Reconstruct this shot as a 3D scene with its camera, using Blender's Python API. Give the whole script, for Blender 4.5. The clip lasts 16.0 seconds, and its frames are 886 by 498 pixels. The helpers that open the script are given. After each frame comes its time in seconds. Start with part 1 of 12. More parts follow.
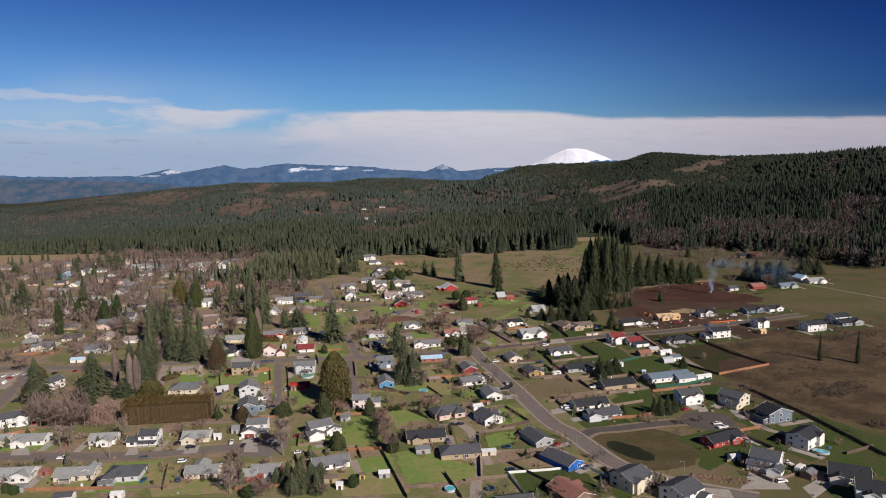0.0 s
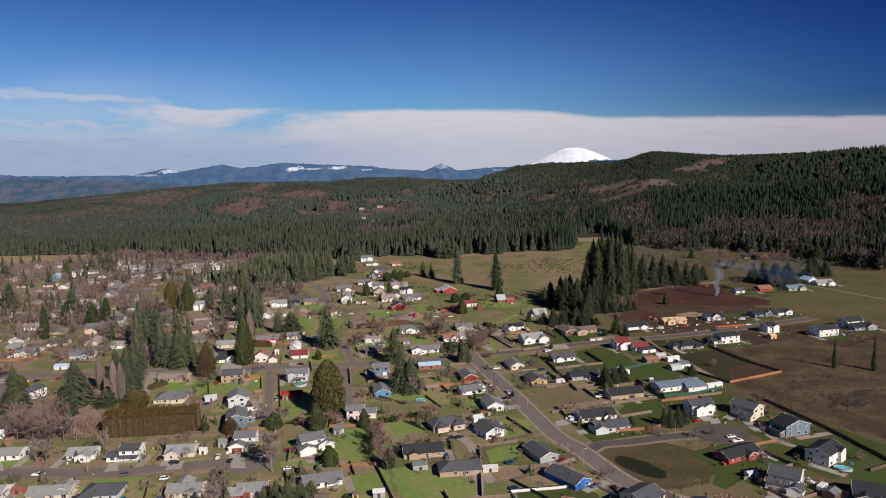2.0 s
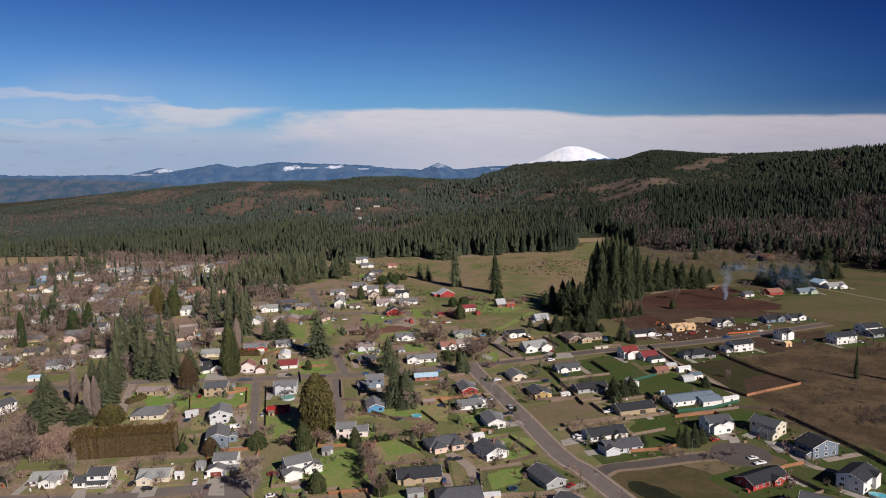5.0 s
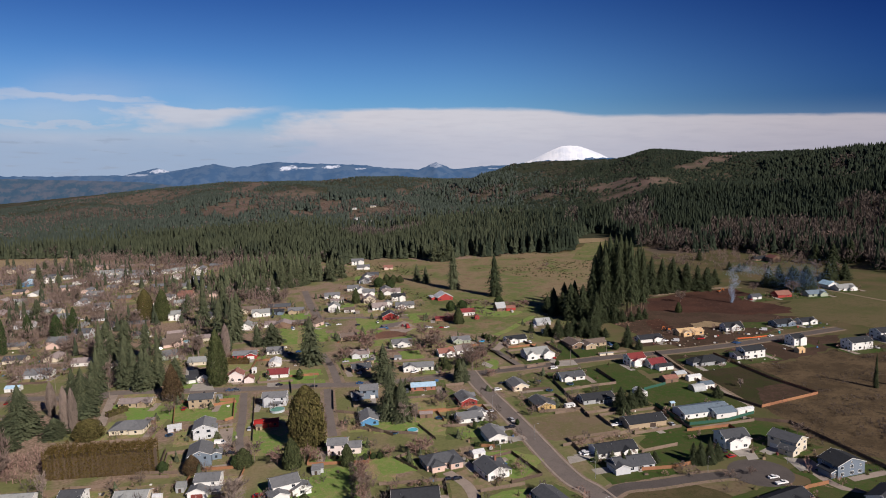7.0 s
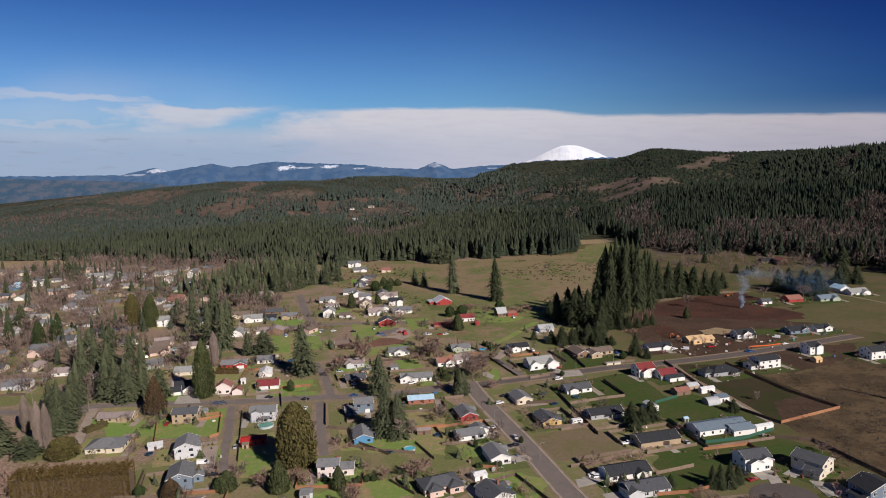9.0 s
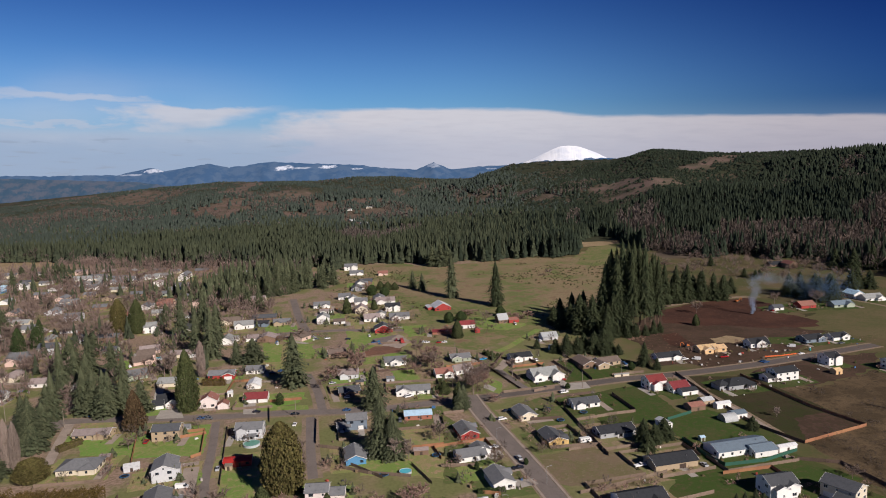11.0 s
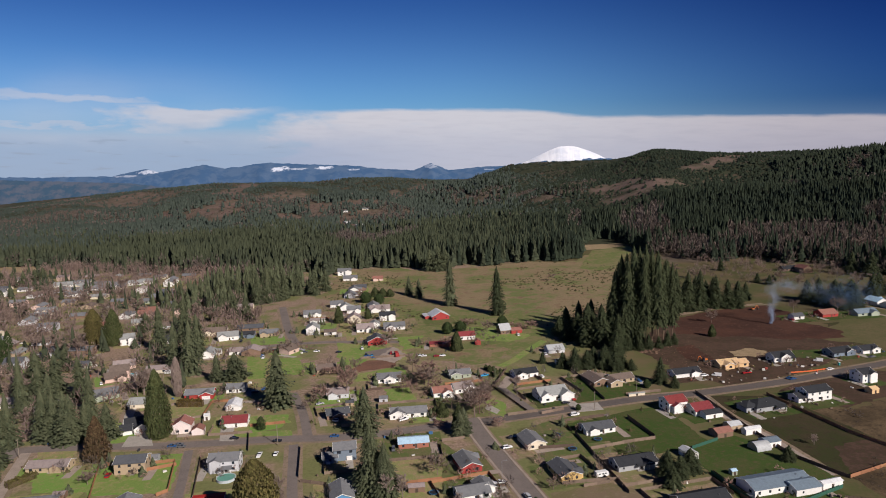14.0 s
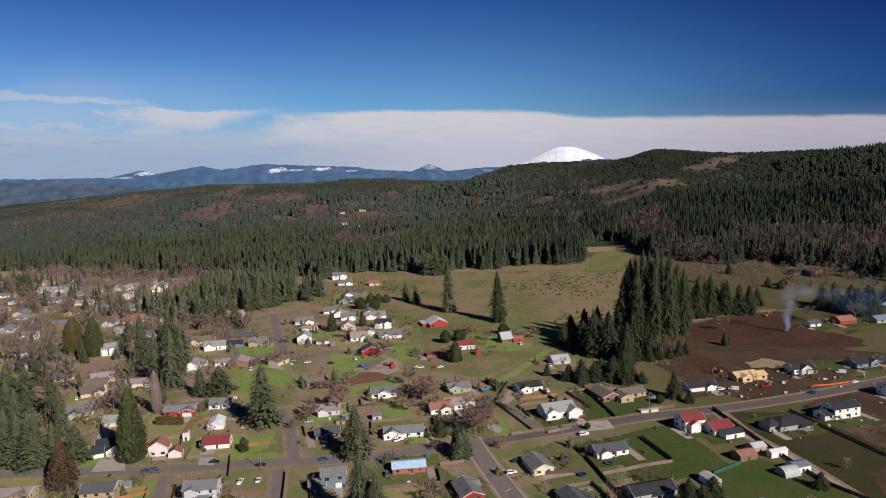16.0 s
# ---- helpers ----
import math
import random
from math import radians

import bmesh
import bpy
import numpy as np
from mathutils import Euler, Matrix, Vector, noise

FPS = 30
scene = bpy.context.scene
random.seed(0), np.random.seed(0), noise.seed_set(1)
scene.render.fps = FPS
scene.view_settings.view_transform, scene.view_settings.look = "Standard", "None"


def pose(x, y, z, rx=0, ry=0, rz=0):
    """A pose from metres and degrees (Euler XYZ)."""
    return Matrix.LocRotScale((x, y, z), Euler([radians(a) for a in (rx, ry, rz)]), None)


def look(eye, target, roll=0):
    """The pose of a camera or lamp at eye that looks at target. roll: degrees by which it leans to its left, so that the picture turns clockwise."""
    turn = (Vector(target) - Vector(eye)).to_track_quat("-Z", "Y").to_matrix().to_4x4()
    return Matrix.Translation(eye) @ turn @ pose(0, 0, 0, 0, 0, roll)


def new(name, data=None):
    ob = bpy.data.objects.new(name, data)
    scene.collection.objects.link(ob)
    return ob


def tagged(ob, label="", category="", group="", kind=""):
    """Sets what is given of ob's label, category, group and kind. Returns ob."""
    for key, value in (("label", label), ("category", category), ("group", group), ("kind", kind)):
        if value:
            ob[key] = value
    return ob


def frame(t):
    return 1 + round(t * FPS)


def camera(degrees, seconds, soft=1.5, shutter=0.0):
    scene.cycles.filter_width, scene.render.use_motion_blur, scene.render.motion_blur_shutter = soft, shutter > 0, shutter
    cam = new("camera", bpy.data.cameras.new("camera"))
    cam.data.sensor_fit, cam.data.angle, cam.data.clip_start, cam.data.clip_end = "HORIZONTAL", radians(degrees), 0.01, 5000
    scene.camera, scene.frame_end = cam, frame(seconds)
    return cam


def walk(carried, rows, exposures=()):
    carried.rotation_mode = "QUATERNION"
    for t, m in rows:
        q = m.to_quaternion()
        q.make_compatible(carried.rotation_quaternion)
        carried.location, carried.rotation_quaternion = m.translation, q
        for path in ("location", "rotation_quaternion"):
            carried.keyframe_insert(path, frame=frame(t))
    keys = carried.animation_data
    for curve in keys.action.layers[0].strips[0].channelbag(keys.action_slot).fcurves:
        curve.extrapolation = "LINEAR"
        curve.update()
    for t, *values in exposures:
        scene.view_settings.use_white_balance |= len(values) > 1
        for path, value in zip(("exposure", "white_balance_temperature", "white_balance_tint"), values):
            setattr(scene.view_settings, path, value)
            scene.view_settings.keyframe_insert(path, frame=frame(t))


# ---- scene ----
cam = camera(65.5, 16.0, soft=1.0)
PATH = [
    (0, (-3.082, 13.749, 140.393), (-3.082, 15.734, 140.148), -1.8),
    (0.5, (-3.044, 18.732, 140.481), (-3.043, 20.717, 140.233), -1.8),
    (1, (-3.18, 23.807, 140.455), (-3.178, 25.791, 140.208), -1.8),
    (1.5, (-3.271, 28.616, 140.345), (-3.267, 30.601, 140.097), -1.8),
    (2, (-2.951, 33.294, 140.106), (-2.947, 35.278, 139.859), -1.8),
    (2.5, (-2.756, 37.818, 139.928), (-2.751, 39.802, 139.681), -1.9),
    (3, (-2.936, 42.66, 139.852), (-2.929, 44.644, 139.604), -1.8),
    (3.5, (-3.113, 47.112, 139.793), (-3.104, 49.096, 139.544), -1.8),
    (4, (-2.902, 51.693, 139.901), (-2.893, 53.677, 139.652), -1.8),
    (6.5, (-2.43, 77.177, 139.522), (-2.413, 79.161, 139.27), -2.0),
    (7, (-2.264, 83.175, 139.202), (-2.246, 85.159, 138.951), -2.0),
    (7.5, (-2.031, 88.67, 139.258), (-2.013, 90.654, 139.007), -2.0),
    (8, (-2.187, 94.672, 139.063), (-2.167, 96.656, 138.812), -2.0),
    (8.5, (-2.044, 100.617, 139.074), (-2.023, 102.601, 138.823), -2.0),
    (9, (-1.86, 106.663, 139.333), (-1.839, 108.647, 139.081), -2.0),
    (11.5, (-1.592, 137.948, 138.999), (-1.565, 139.932, 138.748), -1.9),
    (12, (-1.519, 144.46, 138.866), (-1.49, 146.445, 138.615), -1.9),
    (12.5, (-1.127, 150.955, 138.728), (-1.098, 152.939, 138.478), -2.0),
    (13, (-1.248, 157.267, 138.601), (-1.218, 159.251, 138.35), -2.0),
    (13.5, (-1.054, 163.528, 138.451), (-1.024, 165.512, 138.201), -2.0),
    (14, (-1.111, 170.073, 138.21), (-1.079, 172.057, 137.961), -2.0),
    (14.5, (-0.597, 177.072, 138.156), (-0.565, 179.056, 137.907), -2.1),
    (15, (-0.658, 184.423, 137.746), (-0.624, 186.407, 137.498), -2.1),
    (15.5, (-0.569, 191.508, 137.591), (-0.533, 193.492, 137.344), -2.1),
    (16, (-0.114, 198.329, 137.259), (-0.078, 200.313, 137.013), -2.1),
]
walk(cam, [(t, look(eye, target, roll)) for t, eye, target, roll in PATH])

# ---------- light ----------
SUN_ELEV, SUN_AZ = radians(31.0), math.atan2(0.62, -0.78)
sun_data = bpy.data.lights.new("sun", "SUN")
sun_data.energy, sun_data.angle, sun_data.color = 5.0, radians(0.6), (1.0, 0.90, 0.83)
sun = new("sun", sun_data)
sun.matrix_world = look((0.62 * 400, -0.78 * 400, 400 * math.tan(SUN_ELEV)), (0, 0, 0))


class Nodes:
    """Short ways to set nodes in a tree."""

    def __init__(self, tree):
        self.t = tree

    def n(self, kind, operation=None):
        node = self.t.nodes.new(kind)
        if operation:
            node.operation = operation
        return node

    def link(self, a, b):
        self.t.links.new(a, b)

    def put(self, socket, value):
        if hasattr(value, "is_linked"):
            self.link(value, socket)
        else:
            socket.default_value = value

    def math(self, op, a, b=0.0, c=0.0, clamp=False):
        node = self.n("ShaderNodeMath", op)
        node.use_clamp = clamp
        for socket, value in zip(node.inputs, (a, b, c)):
            self.put(socket, value)
        return node.outputs[0]

    def mix(self, fac, a, b, blend="MIX"):
        node = self.n("ShaderNodeMix")
        node.data_type, node.blend_type = "RGBA", blend
        self.put(node.inputs[0], fac)
        self.put(node.inputs[6], (*a, 1) if isinstance(a, tuple) and len(a) == 3 else a)
        self.put(node.inputs[7], (*b, 1) if isinstance(b, tuple) and len(b) == 3 else b)
        return node.outputs[2]

    def step(self, value, low, high, out=(0.0, 1.0)):
        node = self.n("ShaderNodeMapRange")
        node.interpolation_type = "SMOOTHSTEP"
        for socket, v in zip(node.inputs, (value, low, high, *out)):
            self.put(socket, v)
        return node.outputs[0]

    def noise(self, vector, scale, detail=4.0, rough=0.55):
        node = self.n("ShaderNodeTexNoise")
        node.inputs["Scale"].default_value, node.inputs["Detail"].default_value = scale, detail
        node.inputs["Roughness"].default_value = rough
        if vector is not None:
            self.link(vector, node.inputs["Vector"])
        return node.outputs[0]

    def stretch(self, vector, scale):
        node = self.n("ShaderNodeVectorMath", operation="MULTIPLY")
        self.link(vector, node.inputs[0])
        node.inputs[1].default_value = scale
        return node.outputs[0]


# ---------- sky: deep blue with a long bank of stratus over the mountains ----------
world = bpy.data.worlds.new("sky")
scene.world = world
world.use_nodes = True
world.node_tree.nodes.clear()
w = Nodes(world.node_tree)
sky = w.n("ShaderNodeTexSky")
sky.sky_type, sky.sun_disc, sky.sun_elevation, sky.sun_rotation = "NISHITA", False, SUN_ELEV, SUN_AZ
sky.altitude, sky.air_density, sky.dust_density, sky.ozone_density = 400, 1.0, 0.4, 4.0
way = w.n("ShaderNodeTexCoord").outputs["Generated"]
xyz = w.n("ShaderNodeSeparateXYZ")
w.link(way, xyz.inputs[0])
side = w.math("ARCTAN2", xyz.outputs[0], xyz.outputs[1])
rise = w.math("MULTIPLY_ADD", side, 0.0348, xyz.outputs[2])
plan = w.n("ShaderNodeCombineXYZ")
w.link(side, plan.inputs[0])
w.link(rise, plan.inputs[1])
plan = plan.outputs[0]
tint = w.mix(w.step(rise, 0.05, 0.27), (0.40, 0.64, 0.92), (0.120, 0.270, 0.60))
tint = w.mix(w.step(side, 0.0, 0.72), tint, w.mix(1.0, tint, (0.13, 0.245, 0.50), "MULTIPLY"))
tint = w.mix(w.step(rise, 0.25, 0.70), tint, w.mix(1.0, tint, (0.42, 0.46, 0.52), "MULTIPLY"))
blue = w.mix(1.0, sky.outputs[0], tint, "MULTIPLY")
billow = w.noise(w.stretch(plan, (3.0, 26.0, 1)), 1.6, 5.0)
wave = w.noise(w.stretch(plan, (3.0, 6.0, 1)), 1.2, 2.0)
fine = w.noise(w.stretch(plan, (9.0, 70.0, 1)), 2.2, 6.0)
curl = w.noise(w.stretch(plan, (7.0, 22.0, 1)), 2.0, 4.0)
edge = w.math("MULTIPLY_ADD", w.math("SUBTRACT", billow, 0.5), 0.014, w.math("MULTIPLY_ADD", w.math("SUBTRACT", curl, 0.5), w.step(side, -0.05, -0.3, (0.006, 0.030)), rise))
slant = w.math("MULTIPLY_ADD", w.math("SUBTRACT", wave, 0.5), 0.25, w.math("MULTIPLY_ADD", w.math("SUBTRACT", curl, 0.5), 0.22, side))
# the long bank, ending in a ragged front to the west
upper = w.math("ADD", w.step(side, 0.08, 0.25, (0.0775, 0.0665)), w.step(side, 0.25, 0.6, (0.0, -0.006)))
upper = w.math("ADD", upper, w.step(side, 0.06, -0.20, (0.0, -0.004)))
bank = w.math("MULTIPLY", w.step(w.math("SUBTRACT", upper, edge), -0.0015, 0.0055), w.step(w.math("MULTIPLY_ADD", rise, -1.4, slant), -0.30, -0.19))
# the tuft with its trailing wisp before the front
lower = w.step(side, -0.35, -0.21, (0.040, 0.0725))
tuft = w.math("MULTIPLY", w.step(w.math("SUBTRACT", edge, lower), -0.012, 0.012, (0.0, 0.85)), w.step(edge, 0.0785, 0.0705))
tuft = w.math("MULTIPLY", tuft, w.math("MULTIPLY", w.step(slant, -0.45, -0.36), w.step(side, -0.16, -0.26)))
# low hazy deck and thin high streaks in the west
deck = w.step(w.math("SUBTRACT", w.math("MULTIPLY_ADD", curl, 0.022, 0.030), edge), -0.016, 0.014, (0.0, 0.72))
streak = w.math("MULTIPLY", w.math("MULTIPLY", w.step(edge, 0.0715, 0.078), w.step(edge, 0.0885, 0.0815)), w.math("MULTIPLY", w.step(slant, -0.33, -0.42), w.step(wave, 0.3, 0.6, (0.15, 0.6))))
ribbon = w.math("MULTIPLY", w.math("MULTIPLY", w.step(edge, 0.042, 0.046), w.step(edge, 0.052, 0.048)), w.math("MULTIPLY", w.step(slant, -0.40, -0.45), w.step(slant, -0.58, -0.53, (0.15, 0.6))))
veil = w.math("MULTIPLY", w.step(rise, 0.15, 0.06, (0.0, 0.30)), w.math("MULTIPLY", w.step(side, -0.1, -0.5), w.step(wave, 0.35, 0.65)))
cover = w.math("MAXIMUM", w.math("MAXIMUM", bank, tuft), w.math("MAXIMUM", deck, w.math("MAXIMUM", w.math("MAXIMUM", streak, ribbon), veil)))
cover = w.math("MULTIPLY", cover, w.step(fine, 0.1, 0.5, (0.88, 1.0)), clamp=True)
under = w.mix(w.step(side, -0.30, 0.1), (4.0, 4.8, 6.6), (5.7, 5.8, 6.9))
white = w.mix(w.step(w.math("MULTIPLY_ADD", curl, 0.03, rise), 0.022, 0.082), under, (6.9, 6.8, 7.5))
puff = w.math("MULTIPLY", w.math("MULTIPLY", w.step(fine, 0.56, 0.70), w.step(rise, 0.045, 0.022)), w.step(side, -0.12, -0.28, (0.1, 0.75)))
white = w.mix(w.math("MAXIMUM", w.math("MULTIPLY", w.step(fine, 0.4, 0.75), 0.16), puff), white, (3.7, 4.0, 5.1))
white = w.mix(w.step(side, 0.05, 0.6), white, w.mix(1.0, white, (0.80, 0.75, 0.76), "MULTIPLY"))
haze = w.mix(w.step(rise, 0.09, 0.0, (0.0, 0.7)), blue, (3.3, 4.7, 6.9))
both = w.mix(cover, haze, white)
back = w.n("ShaderNodeBackground")
w.link(both, back.inputs[0])
back.inputs[1].default_value = 0.076
w.link(back.outputs[0], w.n("ShaderNodeOutputWorld").inputs[0])
scene.view_settings.exposure = 0.21

# ---------- materials ----------
MATS = {}


def material(name, colour, second=None, scale=1.0, rough=0.85, bump=0.0, bump_scale=8.0, metal=0.0, vary=0.0, island=False, stripes=None, stain=0.0, amount=0.55, leaf=0.0):
    """A surface of one paint or stuff: two colours mixed by noise at two scales, small relief, and a little difference from piece to piece."""
    if name in MATS:
        return MATS[name]
    m = bpy.data.materials.new(name)
    m.use_nodes = True
    k = Nodes(m.node_tree)
    shader = m.node_tree.nodes["Principled BSDF"]
    place = k.n("ShaderNodeNewGeometry").outputs["Position"] if scale < 0.5 else k.n("ShaderNodeTexCoord").outputs["Object"]
    big = k.noise(place, scale, 5.0, 0.6)
    small = k.noise(place, scale * 9.0, 4.0, 0.65)
    fac = k.math("MULTIPLY_ADD", small, 0.5, k.math("MULTIPLY", big, 0.5))
    col = k.mix(k.step(fac, amount - 0.14, amount + 0.14), colour, second or tuple(c * 0.75 for c in colour))
    if stain:
        col = k.mix(k.math("MULTIPLY", k.step(k.noise(place, scale * 2.3, 6.0), 0.55, 0.75), stain), col, (0.07, 0.06, 0.045))
    if vary:
        if island:
            rnd = k.n("ShaderNodeNewGeometry").outputs["Random Per Island"]
        else:
            rnd = k.n("ShaderNodeObjectInfo").outputs["Random"]
        hsv = k.n("ShaderNodeHueSaturation")
        k.link(col, hsv.inputs["Color"])
        k.link(k.step(rnd, 0.0, 1.0, (1.0 - vary, 1.0 + vary)), hsv.inputs["Value"])
        k.link(k.math("MULTIPLY_ADD", k.math("FRACT", k.math("MULTIPLY", rnd, 7.31)), vary * 0.10, 0.5 - vary * 0.05), hsv.inputs["Hue"])
        col = hsv.outputs[0]
    k.link(col, shader.inputs["Base Color"])
    shader.inputs["Roughness"].default_value = rough
    shader.inputs["Metallic"].default_value = metal
    shader.inputs["Specular IOR Level"].default_value = 0.3 if rough < 0.85 else 0.08
    height = None
    if stripes:
        axis, period, depth = stripes
        sep = k.n("ShaderNodeSeparateXYZ")
        k.link(k.n("ShaderNodeTexCoord").outputs["Object"], sep.inputs[0])
        height = k.math("MULTIPLY", k.math("FRACT", k.math("DIVIDE", sep.outputs[axis], period)), depth)
    if bump:
        fine_relief = k.math("MULTIPLY", k.noise(place, bump_scale, 4.0), bump)
        height = k.math("ADD", height, fine_relief) if height else fine_relief
    if height:
        b = k.n("ShaderNodeBump")
        b.inputs["Distance"].default_value = 1.0
        b.inputs["Strength"].default_value = 0.6
        k.link(height, b.inputs["Height"])
        k.link(b.outputs[0], shader.inputs["Normal"])
    if leaf:
        through_leaf, blend = k.n("ShaderNodeBsdfTranslucent"), k.n("ShaderNodeMixShader")
        k.link(col, through_leaf.inputs["Color"])
        blend.inputs[0].default_value = leaf
        k.link(shader.outputs[0], blend.inputs[1])
        k.link(through_leaf.outputs[0], blend.inputs[2])
        k.link(blend.outputs[0], m.node_tree.nodes["Material Output"].inputs[0])
    MATS[name] = m
    return m


WALLS = dict(white=(0.74, 0.73, 0.70), cream=(0.62, 0.55, 0.43), tan=(0.40, 0.31, 0.21), grey=(0.33, 0.34, 0.35), slate=(0.16, 0.20, 0.25), red=(0.34, 0.045, 0.04),
             blue=(0.09, 0.24, 0.42), royal=(0.02, 0.13, 0.50), yellow=(0.58, 0.40, 0.16), brown=(0.20, 0.13, 0.09), sage=(0.33, 0.37, 0.29), pale=(0.52, 0.53, 0.55), brick=(0.33, 0.13, 0.09), peach=(0.60, 0.44, 0.375), blush=(0.68, 0.595, 0.565), pine=(0.62, 0.42, 0.22))
ROOFS = dict(grey=(0.175, 0.18, 0.19), dark=(0.085, 0.09, 0.10), light=(0.27, 0.28, 0.275), brown=(0.165, 0.13, 0.11), black=(0.038, 0.041, 0.047), scarlet=(0.40, 0.03, 0.03), red=(0.235, 0.05, 0.05), teal=(0.15, 0.195, 0.24), rust=(0.26, 0.125, 0.10), sky=(0.42, 0.60, 0.74), white=(0.62, 0.63, 0.64), silver=(0.45, 0.47, 0.48), pine=(0.60, 0.42, 0.24), mauve=(0.30, 0.25, 0.24))


def wall_mat(name):
    c = WALLS[name]
    return material("siding_" + name, c, tuple(v * 0.86 for v in c), 0.6, 0.7, stripes=(2, 0.2, 0.02), vary=0.05)


def roof_mat(name):
    c = ROOFS[name]
    metal = name in ("red", "teal", "sky", "silver", "white")
    return material("roofing_" + name, c, tuple(v * 0.7 for v in c), 0.7, 0.45 if metal else 0.9, bump=0.0 if metal else 0.03, bump_scale=9, vary=0.12, stripes=(0, 0.45, 0.03) if metal else None, stain=0.0 if metal else 0.25)


TRIM = material("trim_paint", (0.72, 0.72, 0.70), (0.62, 0.62, 0.60), 1.0, 0.6)
DARK_TRIM = material("dark_trim_paint", (0.10, 0.09, 0.08), None, 1.0, 0.6)
CONCRETE = material("concrete", (0.36, 0.33, 0.295), (0.27, 0.25, 0.225), 0.3, 0.9, bump=0.01, stain=0.25)
ASPHALT = material("asphalt", (0.185, 0.158, 0.143), (0.135, 0.115, 0.105), 0.12, 0.92, bump=0.01, stain=0.15)
STREET = material("street_asphalt", (0.128, 0.110, 0.101), (0.095, 0.082, 0.076), 0.12, 0.92, bump=0.01, stain=0.15)
NEW_ASPHALT = material("fresh_asphalt", (0.108, 0.094, 0.088), (0.078, 0.069, 0.065), 0.15, 0.92, bump=0.01, stain=0.1)
GRAVEL = material("gravel", (0.33, 0.275, 0.235), (0.24, 0.195, 0.165), 0.2, 0.95, bump=0.03, bump_scale=4)
WOOD_FENCE = material("weathered_fence_wood", (0.20, 0.15, 0.115), (0.13, 0.10, 0.08), 1.2, 0.9, vary=0.15)
NEW_FENCE = material("cedar_fence_wood", (0.30, 0.150, 0.083), (0.22, 0.11, 0.062), 1.2, 0.85, vary=0.12)
DARK_FENCE = material("dark_fence_wood", (0.120, 0.086, 0.068), (0.080, 0.060, 0.049), 1.2, 0.9, vary=0.15)
BARK = material("bark", (0.15, 0.11, 0.08), (0.09, 0.068, 0.052), 2.0, 0.95, bump=0.05)
PALE_BARK = material("pale_bark", (0.32, 0.255, 0.22), (0.21, 0.165, 0.14), 2.0, 0.95, vary=0.15, leaf=0.2)
FIR = material("fir_needles", (0.103, 0.116, 0.066), (0.059, 0.073, 0.043), 0.8, 0.9, vary=0.24, island=True, leaf=0.25)
# darker copy of fir_needles: weaker light towards the right is put into the colour
DARK_FIR = material("dark_fir_needles", (0.058, 0.070, 0.036), (0.032, 0.043, 0.023), 0.8, 0.9, vary=0.24, island=True, leaf=0.3)
CEDAR = material("cedar_foliage", (0.101, 0.088, 0.033), (0.063, 0.056, 0.023), 0.8, 0.9, vary=0.35, island=True)
CYPRESS = material("cypress_foliage", (0.086, 0.100, 0.041), (0.051, 0.063, 0.027), 0.8, 0.9, vary=0.32, island=True, leaf=0.2)
SHAGGY = material("shaggy_evergreen", (0.077, 0.090, 0.040), (0.046, 0.057, 0.026), 0.9, 0.9, vary=0.35, island=True, leaf=0.2)
RUSSET = material("russet_foliage", (0.087, 0.059, 0.032), (0.055, 0.040, 0.023), 0.8, 0.9, vary=0.35, island=True)
GREEN_LEAF = material("shrub_leaves", (0.045, 0.065, 0.025), (0.03, 0.045, 0.018), 1.0, 0.85, vary=0.35, island=True)
TWIGS = material("bare_twigs", (0.258, 0.196, 0.166), (0.180, 0.136, 0.113), 1.0, 0.95, vary=0.3, island=True, leaf=0.3)
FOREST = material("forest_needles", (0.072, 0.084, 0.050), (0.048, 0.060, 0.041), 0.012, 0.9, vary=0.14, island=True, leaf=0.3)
STREET_TWIGS = material("street_tree_twigs", (0.243, 0.180, 0.157), (0.171, 0.127, 0.109), 0.02, 0.95, vary=0.25, island=True, leaf=0.3)
HEDGE = material("hedge_foliage", (0.134, 0.094, 0.032), (0.074, 0.057, 0.023), 0.8, 0.9, vary=0.4, island=True, leaf=0.2)
# distant trees paler and bluer: aerial haze is put into the needle colour
HAZED_FOREST = material("hazed_needles", (0.070, 0.089, 0.072), (0.053, 0.069, 0.059), 0.008, 0.9, vary=0.10, island=True, leaf=0.3)
RED_BRUSH = material("reddish_twigs", (0.267, 0.176, 0.145), (0.176, 0.116, 0.096), 0.05, 0.95, vary=0.35, island=True)
# darker copy of forest_needles: less haze and light on the right, put into colour
DARK_FOREST = material("dim_hill_needles", (0.043, 0.056, 0.036), (0.027, 0.039, 0.030), 0.01, 0.9, vary=0.12, island=True, leaf=0.35)
BRUSH = material("leafless_wood", (0.158, 0.130, 0.114), (0.112, 0.092, 0.080), 0.01, 0.95, vary=0.15, island=True, leaf=0.35)

CUT_BRUSH = material("clear_cut_slash", (0.170, 0.112, 0.092), (0.128, 0.085, 0.070), 0.02, 0.95, vary=0.2, island=True, leaf=0.3)
# right-hand slopes take this darker brush; their dimness is put into the colour
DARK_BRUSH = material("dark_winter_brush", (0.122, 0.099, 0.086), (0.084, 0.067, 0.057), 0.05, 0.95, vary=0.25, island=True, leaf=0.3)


def glass_mat():
    m = bpy.data.materials.new("window_glass")
    m.use_nodes = True
    s = m.node_tree.nodes["Principled BSDF"]
    s.inputs["Base Color"].default_value = (0.025, 0.03, 0.04, 1)
    s.inputs["Roughness"].default_value = 0.08
    return m


GLASS = glass_mat()


